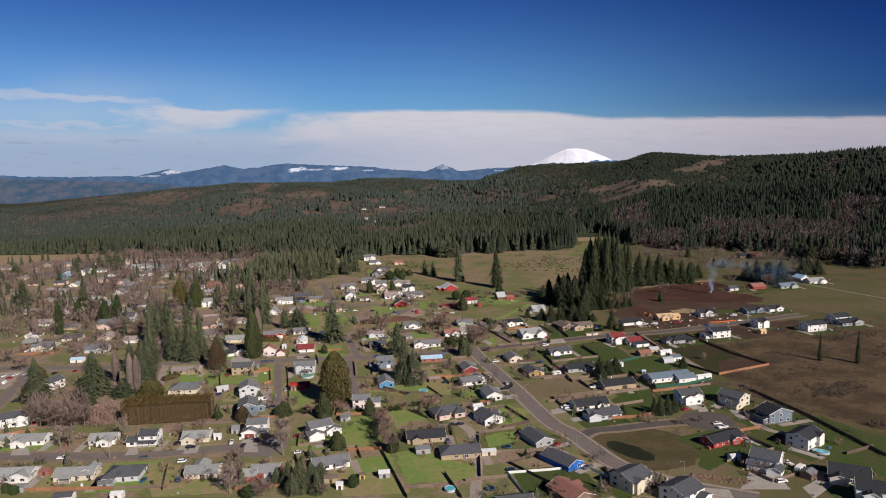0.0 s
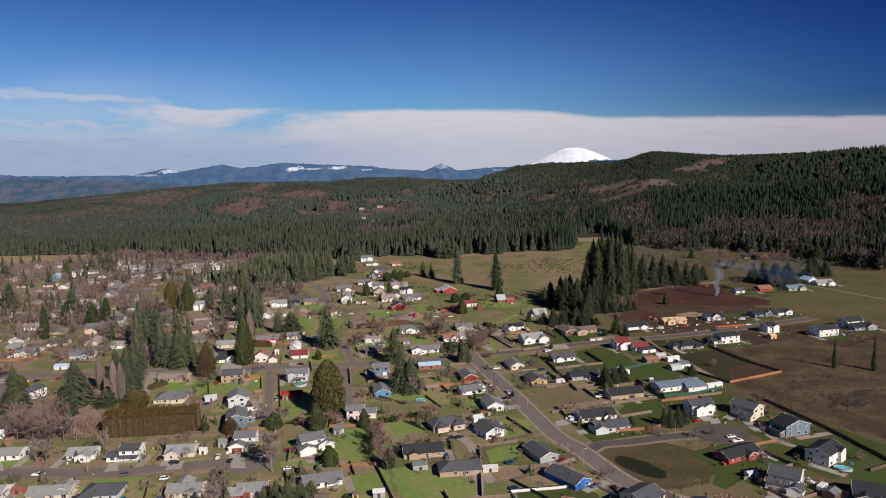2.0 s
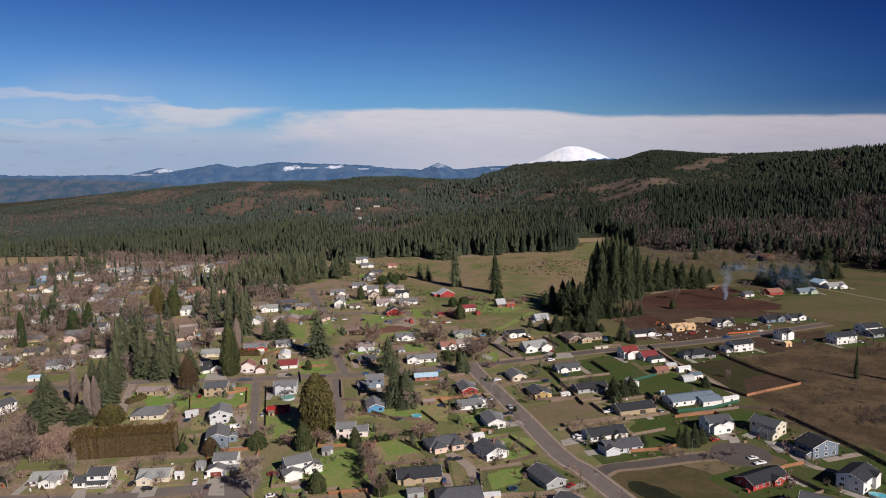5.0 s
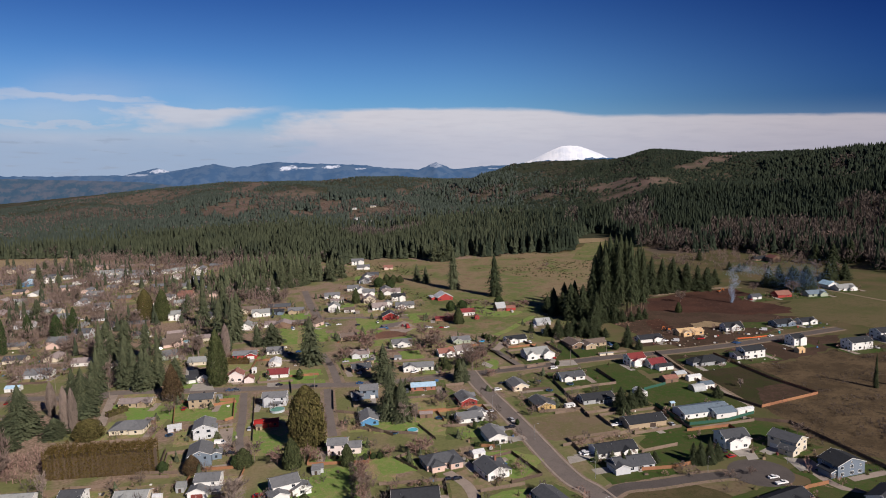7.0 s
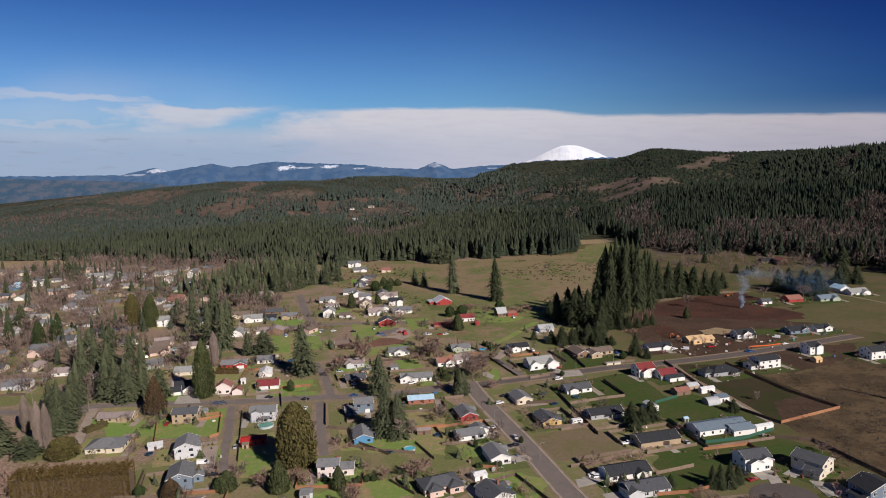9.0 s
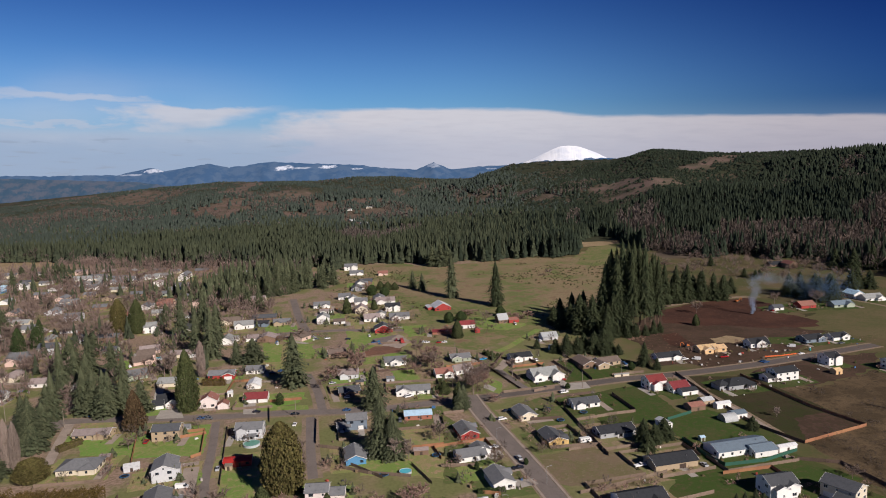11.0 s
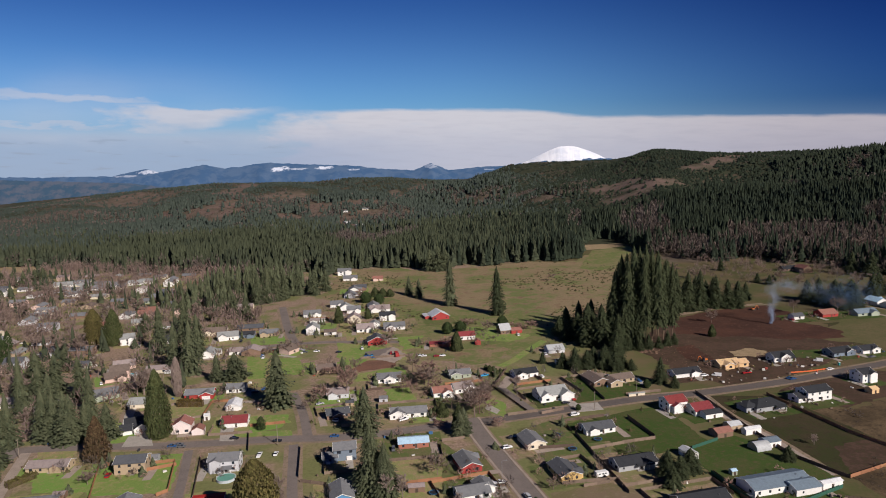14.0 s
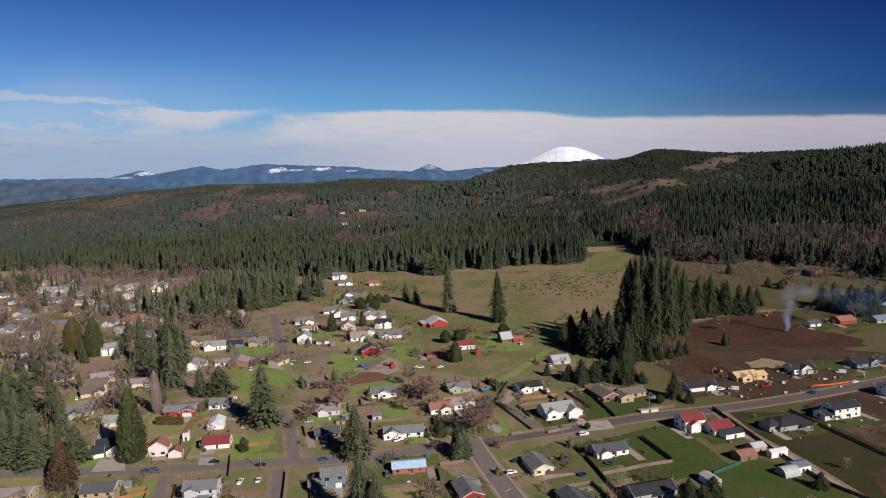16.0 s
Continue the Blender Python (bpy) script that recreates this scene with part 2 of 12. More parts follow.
# ---------- building blocks ----------
def mesh_object(name, verts, faces, mat, parent=None, label="", matrix=None):
    me = bpy.data.meshes.new(name)
    me.from_pydata(verts, [], faces)
    me.update()
    me.materials.append(mat)
    ob = new(name, me)
    if matrix is not None:
        ob.matrix_basis = matrix
    if parent:
        ob.parent = parent
    if label:
        ob["label"] = label
    return ob


class Shape:
    """Verts and faces gathered for one mesh."""

    def __init__(self):
        self.v, self.f = [], []

    def add(self, verts, faces, m=None):
        base = len(self.v)
        self.v += [tuple(m @ Vector(p)) for p in verts] if m else [tuple(p) for p in verts]
        self.f += [tuple(base + i for i in face) for face in faces]
        return self

    def box(self, x0, y0, z0, x1, y1, z1, m=None):
        v = [(x0, y0, z0), (x1, y0, z0), (x1, y1, z0), (x0, y1, z0), (x0, y0, z1), (x1, y0, z1), (x1, y1, z1), (x0, y1, z1)]
        return self.add(v, [(3, 2, 1, 0), (4, 5, 6, 7), (0, 1, 5, 4), (1, 2, 6, 5), (2, 3, 7, 6), (3, 0, 4, 7)], m)

    def tube(self, a, b, ra, rb, sides=6, cap=True):
        a, b = Vector(a), Vector(b)
        q = (b - a).to_track_quat("Z", "Y").to_matrix()
        ring = [q @ Vector((math.cos(2 * math.pi * i / sides), math.sin(2 * math.pi * i / sides), 0)) for i in range(sides)]
        v = [a + ra * p for p in ring] + [b + rb * p for p in ring]
        f = [(i, (i + 1) % sides, sides + (i + 1) % sides, sides + i) for i in range(sides)]
        if cap:
            f += [tuple(range(sides))[::-1], tuple(range(sides, 2 * sides))]
        return self.add(v, f)

    def lathe(self, profile, sides=16, cap=True):
        """Turn (radius, height) pairs round the z axis."""
        v = [(r * math.cos(2 * math.pi * i / sides), r * math.sin(2 * math.pi * i / sides), z) for r, z in profile for i in range(sides)]
        f = []
        for k in range(len(profile) - 1):
            for i in range(sides):
                j = (i + 1) % sides
                f.append((k * sides + i, k * sides + j, (k + 1) * sides + j, (k + 1) * sides + i))
        if cap:
            f += [tuple(range(sides))[::-1], tuple(range((len(profile) - 1) * sides, len(profile) * sides))]
        return self.add(v, f)

    def make(self, name, mat, parent=None, label="", matrix=None):
        return mesh_object(name, self.v, self.f, mat, parent, label, matrix)


SHARED = {}


def piece(key, name, build, mat, parent, matrix, label=""):
    """A part whose mesh is shared with all alike parts."""
    if key not in SHARED:
        s = Shape()
        build(s)
        me = bpy.data.meshes.new(name)
        me.from_pydata(s.v, [], s.f)
        me.update()
        me.materials.append(mat)
        SHARED[key] = me
    ob = new(name, SHARED[key])
    ob.matrix_basis = matrix
    ob.parent = parent
    if label:
        ob["label"] = label
    return ob


def thing(name, x, y, z, rot, label, category, group="", kind=""):
    ob = new(name)
    ob.matrix_basis = pose(x, y, z, 0, 0, rot)
    return tagged(ob, label, category, group, kind)

# ---------- the land: flat valley floor, wooded hills beyond ----------
EYE_X, EYE_Y, EYE_Z = -2.2, 94.7, 139.1
U = [-3, -0.9, -0.6255, -0.4714, -0.2985, -0.1687, -0.0544, 0.0514, 0.068, 0.1116, 0.2566, 0.314, 0.4241, 0.5525, 0.658, 1.0, 3.0]
CREST_FAR = [4200, 4000, 3900, 3800, 3600, 3500, 3400, 3000, 2950, 2900, 2700, 2500, 2400, 2200, 2000, 1900, 1900]
CREST_HIGH = [12, 15, -21, 33, 73, 61, 73, 46, 75, 105, 126, 143, 132, 133, 135, 133, 78]
FOOT_FAR = [2176, 2048, 1865, 1644, 1547, 1613, 1634, 1471, 1471, 1476, 1331, 1113, 1023, 956, 886, 768, 1152]


def land(x, y):
    """Height of the bare land, for arrays of places."""
    x, y = np.asarray(x, float), np.asarray(y, float)
    dx, dy = x - EYE_X, y - EYE_Y
    d = np.hypot(dx, dy)
    u = np.where(dy > 1, dx / np.maximum(dy, 1), np.where(dx > 0, 3.0, -3.0)).clip(-3, 3)
    far, high, foot = np.interp(u, U, CREST_FAR), np.interp(u, U, CREST_HIGH), np.interp(u, U, FOOT_FAR)
    s = ((d - foot) / (far - foot)).clip(0, 1)
    shape = s * s * (3 - 2 * s) * 0.55 + s * 0.45
    over = ((d - far) / 900).clip(0, 1)
    z = high * (shape - 0.45 * over)
    ripple = np.exp(-(((d - 2300 - 250 * np.sin(u * 9)) / 260) ** 2)) * (16 + 10 * np.sin(u * 17 + 1)) * (dy > 0)
    z = z + ripple * s.clip(0, 0.5) * 2 * np.where(u < 0.25, 1, 0.3)
    bumps = 22 * np.sin(x / 170 + 1.3 * np.sin(y / 260)) * np.sin(y / 210 + 0.7) + 9 * np.sin(x / 71 + y / 133) + 4 * np.sin(y / 57 - x / 93)
    return z + bumps * (s * (1 - s) * 4) ** 0.7 * np.where(dy > 0, 1, 0.3)


def patchy(x, y, size, seed):
    return (np.sin(x / size + seed) + np.sin(y / size * 1.3 + 2 * seed + np.sin(x / size * 0.7)) + 0.7 * np.sin((x + y) / size * 2.1 + seed) + 0.5 * np.sin((x - y) / size * 3.7 + 3 * seed)) / 3.2


# openings and leafless stands of the hills: place, half width and half depth
CUTS = [(-1736, 3500, 118, 400), (-1275, 3100, 79, 227), (-766, 2168, 45, 154), (-576, 1997, 78, 127), (-759, 2804, 60, 400), (-820, 3300, 60, 300), (-476, 2586, 62, 90), (-334, 2152, 52, 162), (-224, 2205, 87, 75), (-183, 1794, 50, 181), (-172, 2023, 57, 60), (-363, 1921, 40, 60),
        (-8, 2846, 63, 300), (-127, 2555, 44, 278), (-44, 1980, 35, 152), (471, 1916, 61, 89), (533, 1801, 76, 45), (690, 1939, 39, 34), (759, 1971, 40, 38), (464, 1756, 71, 32), (169, 2239, 60, 30), (-528, 2119, 103, 60), (810, 2010, 34, 45), (-107, 1496, 50, 50)]
LEAFLESS = [(-1239, 3026, 211, 161), (-1209, 2272, 179, 160), (-1124, 1977, 105, 194), (-879, 2084, 105, 202), (-130, 1380, 44, 125), (-64, 1450, 50, 69), (291, 1563, 17, 149), (390, 1443, 36, 114), (350, 1278, 32, 72), (552, 1092, 103, 79), (678, 1154, 41, 54),
            (460, 1139, 46, 70), (218, 2137, 84, 45), (541, 1170, 69, 31), (-252, 2008, 95, 100), (-549, 2423, 167, 285), (145, 2294, 108, 25), (354, 1122, 36, 74), (-108, 1950, 93, 141), (341, 1980, 94, 25)]


def covered(x, y, spots, grow=1.0):
    """How far inside one of the ragged patches each place lies: above 0 inside."""
    best = np.full(np.shape(x), -9.0)
    for cx, cy, wide, deep in spots:
        far = math.hypot(cx - EYE_X, cy - EYE_Y)
        ux, uy = (cx - EYE_X) / far, (cy - EYE_Y) / far
        across, along = (x - cx) * uy - (y - cy) * ux, (x - cx) * ux + (y - cy) * uy
        edge = 1.0 + 0.7 * patchy(x, y, 26, cx) + 0.3 * patchy(x, y, 9, cy)
        best = np.maximum(best, edge - (across / wide / grow) ** 2 - (along / deep / grow) ** 2)
    return best


def ground_mesh():
    radii = np.concatenate([np.linspace(8, 600, 40), np.geomspace(615, 4950, 110)])
    ahead = np.linspace(-45, 45, 241)
    rest = np.linspace(45, 315, 55)[1:-1]
    az = np.radians(np.concatenate([ahead, rest]))
    n, k = len(az), len(radii)
    gx, gy = EYE_X + np.outer(radii, np.sin(az)), EYE_Y + np.outer(radii, np.cos(az))
    gz = land(gx, gy)
    verts = np.stack([gx, gy, gz], -1).reshape(-1, 3).tolist() + [(EYE_X, EYE_Y, 0.0)]
    faces = [(i * n + j, (i + 1) * n + j, (i + 1) * n + (j + 1) % n, i * n + (j + 1) % n) for i in range(k - 1) for j in range(n)]
    faces += [(n * k, j, (j + 1) % n) for j in range(n)]
    faces = [f[::-1] for f in faces]
    m = bpy.data.materials.new("valley_ground")
    m.use_nodes = True
    g = Nodes(m.node_tree)
    p = g.n("ShaderNodeNewGeometry").outputs["Position"]
    sep = g.n("ShaderNodeSeparateXYZ")
    g.link(p, sep.inputs[0])
    wide, mid, close = g.noise(p, 0.006, 4.0), g.noise(p, 0.035, 5.0), g.noise(p, 0.6, 4.0)
    grass = g.mix(g.step(mid, 0.42, 0.62), (0.158, 0.166, 0.068), (0.230, 0.186, 0.108))
    brown = g.mix(g.step(close, 0.35, 0.65), (0.30, 0.215, 0.165), (0.225, 0.16, 0.12))
    col = g.mix(g.step(g.math("MULTIPLY_ADD", mid, 0.5, g.math("MULTIPLY", wide, 0.5)), g.step(sep.outputs[1], 560.0, 760.0, (0.50, 0.44)), g.step(sep.outputs[1], 560.0, 760.0, (0.57, 0.54))), grass, brown)
    col = g.mix(g.math("MULTIPLY", g.step(close, 0.4, 0.7), 0.35), col, (0.085, 0.08, 0.035))
    # dimmer light on the right-hand side is put into the ground colour
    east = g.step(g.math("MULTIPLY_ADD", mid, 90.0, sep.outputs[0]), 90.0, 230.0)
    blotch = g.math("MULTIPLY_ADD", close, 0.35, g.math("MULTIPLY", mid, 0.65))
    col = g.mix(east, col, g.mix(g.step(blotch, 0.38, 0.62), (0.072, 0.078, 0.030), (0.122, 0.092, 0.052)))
    shrubs, kind_of = g.n("ShaderNodeAttribute"), g.n("ShaderNodeSeparateXYZ")
    shrubs.attribute_name = "open_land"
    g.link(shrubs.outputs["Vector"], kind_of.inputs[0])
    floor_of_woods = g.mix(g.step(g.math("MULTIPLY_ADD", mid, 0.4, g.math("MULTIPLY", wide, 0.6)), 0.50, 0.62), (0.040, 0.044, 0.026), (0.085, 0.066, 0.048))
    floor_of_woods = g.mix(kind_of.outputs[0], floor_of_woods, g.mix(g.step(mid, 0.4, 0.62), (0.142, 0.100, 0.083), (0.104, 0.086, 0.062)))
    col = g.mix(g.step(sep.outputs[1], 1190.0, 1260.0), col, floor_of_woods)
    col = g.mix(kind_of.outputs[1], col, g.mix(g.step(mid, 0.4, 0.6), (0.130, 0.100, 0.078), (0.092, 0.072, 0.052)))
    s = m.node_tree.nodes["Principled BSDF"]
    g.link(col, s.inputs["Base Color"])
    s.inputs["Roughness"].default_value = 1.0
    s.inputs["Specular IOR Level"].default_value = 0.1
    b = g.n("ShaderNodeBump")
    b.inputs["Strength"].default_value = 0.25
    g.link(g.math("MULTIPLY", close, 0.2), b.inputs["Height"])
    g.link(b.outputs[0], s.inputs["Normal"])
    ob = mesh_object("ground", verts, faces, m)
    px, py = np.array(verts)[:, 0], np.array(verts)[:, 1]
    kinds = np.stack([(covered(px, py, spots) * 2.0 + 0.5).clip(0, 1) for spots in (CUTS, LEAFLESS)] + [px * 0], -1)
    ob.data.attributes.new("open_land", "FLOAT_VECTOR", "POINT").data.foreach_set("vector", kinds.astype(np.float32).ravel())
    for poly in ob.data.polygons:
        poly.use_smooth = True
    return tagged(ob, "valley floor of winter grass and brown soil rising into hills", "ground", kind="structure")


ground = ground_mesh()


def ridge(name, dist, points, depth, mat, label, rough=6.0, base=-60.0):
    """A far mountain range: its skyline by (side, height) pairs as slopes from the eye, with flanks that come forward."""
    us = np.linspace(points[0][0], points[-1][0], 260)
    hs = np.interp(us, [p[0] for p in points], [p[1] for p in points])
    rng = np.random.default_rng(len(name))
    rows, cols = 14, len(us)
    verts, faces = [], []
    for r in range(rows):
        f = r / (rows - 1)
        for c, (u, h) in enumerate(zip(us, hs)):
            x, y = EYE_X + u * dist * (1 - 0.0 * f), EYE_Y + dist - depth * f
            top = EYE_Z + h * dist
            spur = rough * math.sin(u * 90 + 3 * f) * math.sin(u * 37 + 1) + rough * 0.7 * rng.normal()
            z = base + (top - base) * (1 - f) ** 1.15 + spur * (f * (1 - f) * 4) + (rough * 0.16 * rng.normal())
            verts.append((EYE_X + (x - EYE_X) * (dist - depth * f) / dist, y, z))
    for r in range(rows - 1):
        for c in range(cols - 1):
            faces.append((r * cols + c, (r + 1) * cols + c, (r + 1) * cols + c + 1, r * cols + c + 1))
    ob = mesh_object(name, verts, faces, mat)
    for poly in ob.data.polygons:
        poly.use_smooth = True
    return tagged(ob, label, "mountain", kind="structure")


def far_mat(name, low, high, haze_glow, snow=None):
    m = bpy.data.materials.new(name)
    m.use_nodes = True
    g = Nodes(m.node_tree)
    p = g.n("ShaderNodeNewGeometry").outputs["Position"]
    col = g.mix(g.step(g.noise(p, 0.012, 6.0), 0.4, 0.6), low, high)
    if snow:
        sep = g.n("ShaderNodeSeparateXYZ")
        g.link(p, sep.inputs[0])
        ragged, fine = g.noise(p, 0.020, 6.0, 0.7), g.noise(p, 0.055, 4.0)
        for x, z, wide, high, deep in snow:
            gone_x = g.math("POWER", g.math("MULTIPLY", g.math("SUBTRACT", sep.outputs[0], x), 1 / wide), 2.0)
            gone_z = g.math("POWER", g.math("MULTIPLY", g.math("SUBTRACT", sep.outputs[2], z), 1 / high), 2.0)
            field = g.math("MULTIPLY_ADD", g.math("SUBTRACT", ragged, 0.5), 5.0, g.math("SUBTRACT", 1.0, g.math("ADD", gone_x, gone_z)))
            field = g.math("MULTIPLY", g.step(field, 0.0, 0.5, (0.0, deep)), g.step(fine, 0.36, 0.5, (0.45, 1.0)))
            col = g.mix(field, col, (0.74, 0.76, 0.82))
    s = m.node_tree.nodes["Principled BSDF"]
    g.link(col, s.inputs["Base Color"])
    s.inputs["Roughness"].default_value = 1.0
    s.inputs["Specular IOR Level"].default_value = 0.0
    s.inputs["Emission Color"].default_value = (*haze_glow, 1)
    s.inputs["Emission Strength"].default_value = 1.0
    return m


# snowfields on the far range: centre (x, z), half width, half height, how closed the cover is
SNOW_FIELDS = [(EYE_X + u * 4740, EYE_Z + v * 4740, a * 4740, b * 4740, k) for u, v, a, b, k in (
    (-0.396, 0.0008, 0.015, 0.0030, 0.5), (-0.424, -0.0040, 0.018, 0.0014, 0.3), (-0.207, -0.0016, 0.013, 0.0040, 0.65), (-0.184, -0.0020, 0.015, 0.0012, 0.4),
    (-0.147, -0.0018, 0.013, 0.0022, 0.7), (-0.104, -0.0056, 0.008, 0.0013, 0.4), (0.0035, -0.0048, 0.010, 0.0036, 0.25), (0.086, -0.0120, 0.008, 0.0012, 0.3))]
# haze before the far mountains is put into their base colour and emission
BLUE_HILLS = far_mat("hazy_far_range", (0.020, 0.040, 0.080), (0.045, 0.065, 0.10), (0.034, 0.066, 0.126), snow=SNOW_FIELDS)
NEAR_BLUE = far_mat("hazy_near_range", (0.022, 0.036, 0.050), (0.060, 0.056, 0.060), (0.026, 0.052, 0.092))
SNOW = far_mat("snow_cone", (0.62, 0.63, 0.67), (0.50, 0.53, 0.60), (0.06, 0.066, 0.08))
ridge("far_range", 4760, [(-0.9, 0.022), (-0.6201, 0.0016), (-0.54, -0.002), (-0.4432, -0.003), (-0.3981, 0.0051), (-0.3783, -0.0004), (-0.3456, 0.0041), (-0.3169, 0.0087), (-0.2891, 0.0021), (-0.2646, 0.0045), (-0.2239, 0.0079), (-0.1674, 0.0036), (-0.1188, 0.0011), (-0.0703, -0.0055), (-0.0215, -0.0096), (0.0033, 0.0001), (0.0274, -0.0113), (0.0765, -0.0081), (0.1092, -0.0076), (0.2, 0.0), (0.4, -0.01)], 500, BLUE_HILLS, "distant haze-blue forested mountain range with patches of snow", 12.0)
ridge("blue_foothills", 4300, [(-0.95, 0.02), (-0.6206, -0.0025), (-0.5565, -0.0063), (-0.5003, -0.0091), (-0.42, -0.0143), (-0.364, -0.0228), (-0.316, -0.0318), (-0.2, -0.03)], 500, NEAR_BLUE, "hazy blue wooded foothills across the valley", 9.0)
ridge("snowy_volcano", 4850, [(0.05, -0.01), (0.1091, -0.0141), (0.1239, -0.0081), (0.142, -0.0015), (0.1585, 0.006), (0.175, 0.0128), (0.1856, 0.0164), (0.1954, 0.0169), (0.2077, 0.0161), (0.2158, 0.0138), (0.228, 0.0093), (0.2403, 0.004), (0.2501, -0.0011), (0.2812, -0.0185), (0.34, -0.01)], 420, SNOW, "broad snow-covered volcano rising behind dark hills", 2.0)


# ---------- woods of the hills ----------
def inside(x, y, corners):
    """Which places lie inside a polygon."""
    hit = np.zeros(len(x), bool)
    for (ax, ay), (bx, by) in zip(corners, corners[1:] + corners[:1]):
        if ay == by:
            continue
        cross = ((ay > y) != (by > y)) & (x < (bx - ax) * (y - ay) / (by - ay) + ax)
        hit ^= cross
    return hit


def joined_trees(name, xs, ys, hs, rs, sides, tiers, mat, label, seed, bushy=False):
    """Many small trees of stacked ragged whorls in one mesh."""
    rng = np.random.default_rng(seed)
    n = len(xs)
    zs = land(xs, ys) - 0.3
    verts, faces = [], []
    ang = np.arange(sides) * 2 * np.pi / sides
    per = tiers * (sides + 1)
    for k in range(tiers):
        if bushy:
            low, top, wide = 0.08 + 0.3 * k / tiers, 0.62 + 0.38 * (k + 1) / tiers, 1.0 - 0.25 * k
        else:
            low, top, wide = 0.06 + 0.80 * k / tiers, 0.06 + 0.80 * (k + 1) / tiers + 0.14 + 0.12 * (tiers - k) / tiers, 1.0 - 0.82 * k / tiers
            top = min(top, 1.0)
        a = ang[None] + rng.uniform(0, 6.28, (n, 1))
        r = rs[:, None] * wide * rng.uniform(0.6, 1.25, (n, sides))
        rx, ry = xs[:, None] + r * np.cos(a), ys[:, None] + r * np.sin(a)
        rz = zs[:, None] + hs[:, None] * (low + rng.uniform(-0.05, 0.05, (n, sides)))
        jx = rng.normal(0, 0.04, n) * rs
        tip = np.stack([xs + jx, ys + rng.normal(0, 0.04, n) * rs, zs + hs * (top if not bushy else top * rng.uniform(0.75, 1.0, n))], -1)
        verts.append(np.concatenate([np.stack([rx, ry, rz], -1), tip[:, None]], 1))
    v = np.concatenate(verts, 1).reshape(-1, 3)
    one = []
    for k in range(tiers):
        o = k * (sides + 1)
        one += [(o + i, o + (i + 1) % sides, o + sides) for i in range(sides)]
    one = np.array(one)
    f = (one[None] + (np.arange(n) * per)[:, None, None]).reshape(-1, 3)
    me = bpy.data.meshes.new(name)
    me.vertices.add(len(v))
    me.vertices.foreach_set("co", v.ravel())
    me.loops.add(f.size)
    me.loops.foreach_set("vertex_index", f.ravel().astype(np.int32))
    me.polygons.add(len(f))
    me.polygons.foreach_set("loop_start", np.arange(0, f.size, 3, dtype=np.int32))
    me.polygons.foreach_set("use_smooth", np.full(len(f), tiers < 4))
    me.update(calc_edges=True)
    me.materials.append(mat)
    return tagged(new(name, me), label, "trees", kind="stuff")


def joined_twigs(name, xs, ys, hs, rs, mat, label, seed, per=34, thick=0.16):
    """Many leafless trees in one mesh: each a rounded haze of slender upward twigs on a short trunk."""
    rng = np.random.default_rng(seed)
    n = len(xs)
    zs = land(xs, ys)
    way = rng.normal(0, 1, (n, per, 3))
    way /= np.linalg.norm(way, axis=2, keepdims=True)
    dist = rng.uniform(0.25, 1.0, (n, per, 1)) ** 0.5
    scale = np.stack([rs, rs, hs * 0.42], -1)[:, None]
    mid = np.stack([xs, ys, zs + hs * 0.56], -1)[:, None] + way * dist * scale
    core = np.stack([xs, ys, zs + hs * 0.22], -1)[:, None]
    up = mid - core
    up /= np.linalg.norm(up, axis=2, keepdims=True)
    length = (0.10 + 0.12 * rng.uniform(0, 1, (n, per, 1))) * hs[:, None, None]
    side = np.cross(up, rng.normal(0, 1, (n, per, 3)))
    side /= np.linalg.norm(side, axis=2, keepdims=True)
    wide = thick * rs[:, None, None] * rng.uniform(0.6, 1.4, (n, per, 1))
    a, b, c, e = mid - up * length * 0.6, mid + side * wide, mid - side * wide, mid + up * length
    trunk_low = np.stack([xs, ys, zs - 0.2], -1)[:, None]
    lean = np.stack([rs * 0.05, rs * 0.05, 0 * rs], -1)[:, None]
    quads = np.stack([a, b, e, c], 2).reshape(-1, 3)
    stem = np.stack([trunk_low - lean, trunk_low + lean, core * 1.0 + lean * 0.6 + np.stack([0 * hs, 0 * hs, hs * 0.35], -1)[:, None], core - lean * 0.6], 2).reshape(-1, 3)
    v = np.concatenate([quads, stem])
    f = np.arange(len(v))
    me = bpy.data.meshes.new(name)
    me.vertices.add(len(v))
    me.vertices.foreach_set("co", v.ravel())
    me.loops.add(len(f))
    me.loops.foreach_set("vertex_index", f.astype(np.int32))
    me.polygons.add(len(f) // 4)
    me.polygons.foreach_set("loop_start", np.arange(0, len(f), 4, dtype=np.int32))
    me.update(calc_edges=True)
    me.materials.append(mat)
    return tagged(new(name, me), label, "trees", kind="stuff")


PASTURE = [(-121, 1080), (-80, 1088), (-45, 1084), (-24, 1058), (12, 1058), (60, 1068), (133, 1097), (177, 1085), (195, 1092), (215, 1141), (240, 1150), (244, 1101), (237, 819), (154, 717), (-12, 717), (-121, 896)]
SMALL_FIELD = [(215, 1195), (290, 1205), (303, 1262), (228, 1254)]
NEAR_STUBBLE = [(-871.0, 1270.8), (-804.1, 1262.6), (-610.5, 1239.1), (-587.7, 1196.4), (-622.7, 1136.2), (-634.5, 1077.6), (-729.4, 1063.3)]
WEST_FIELD = [(-1536, 1280), (-717, 1280), (-666, 1434), (-1536, 1599)]


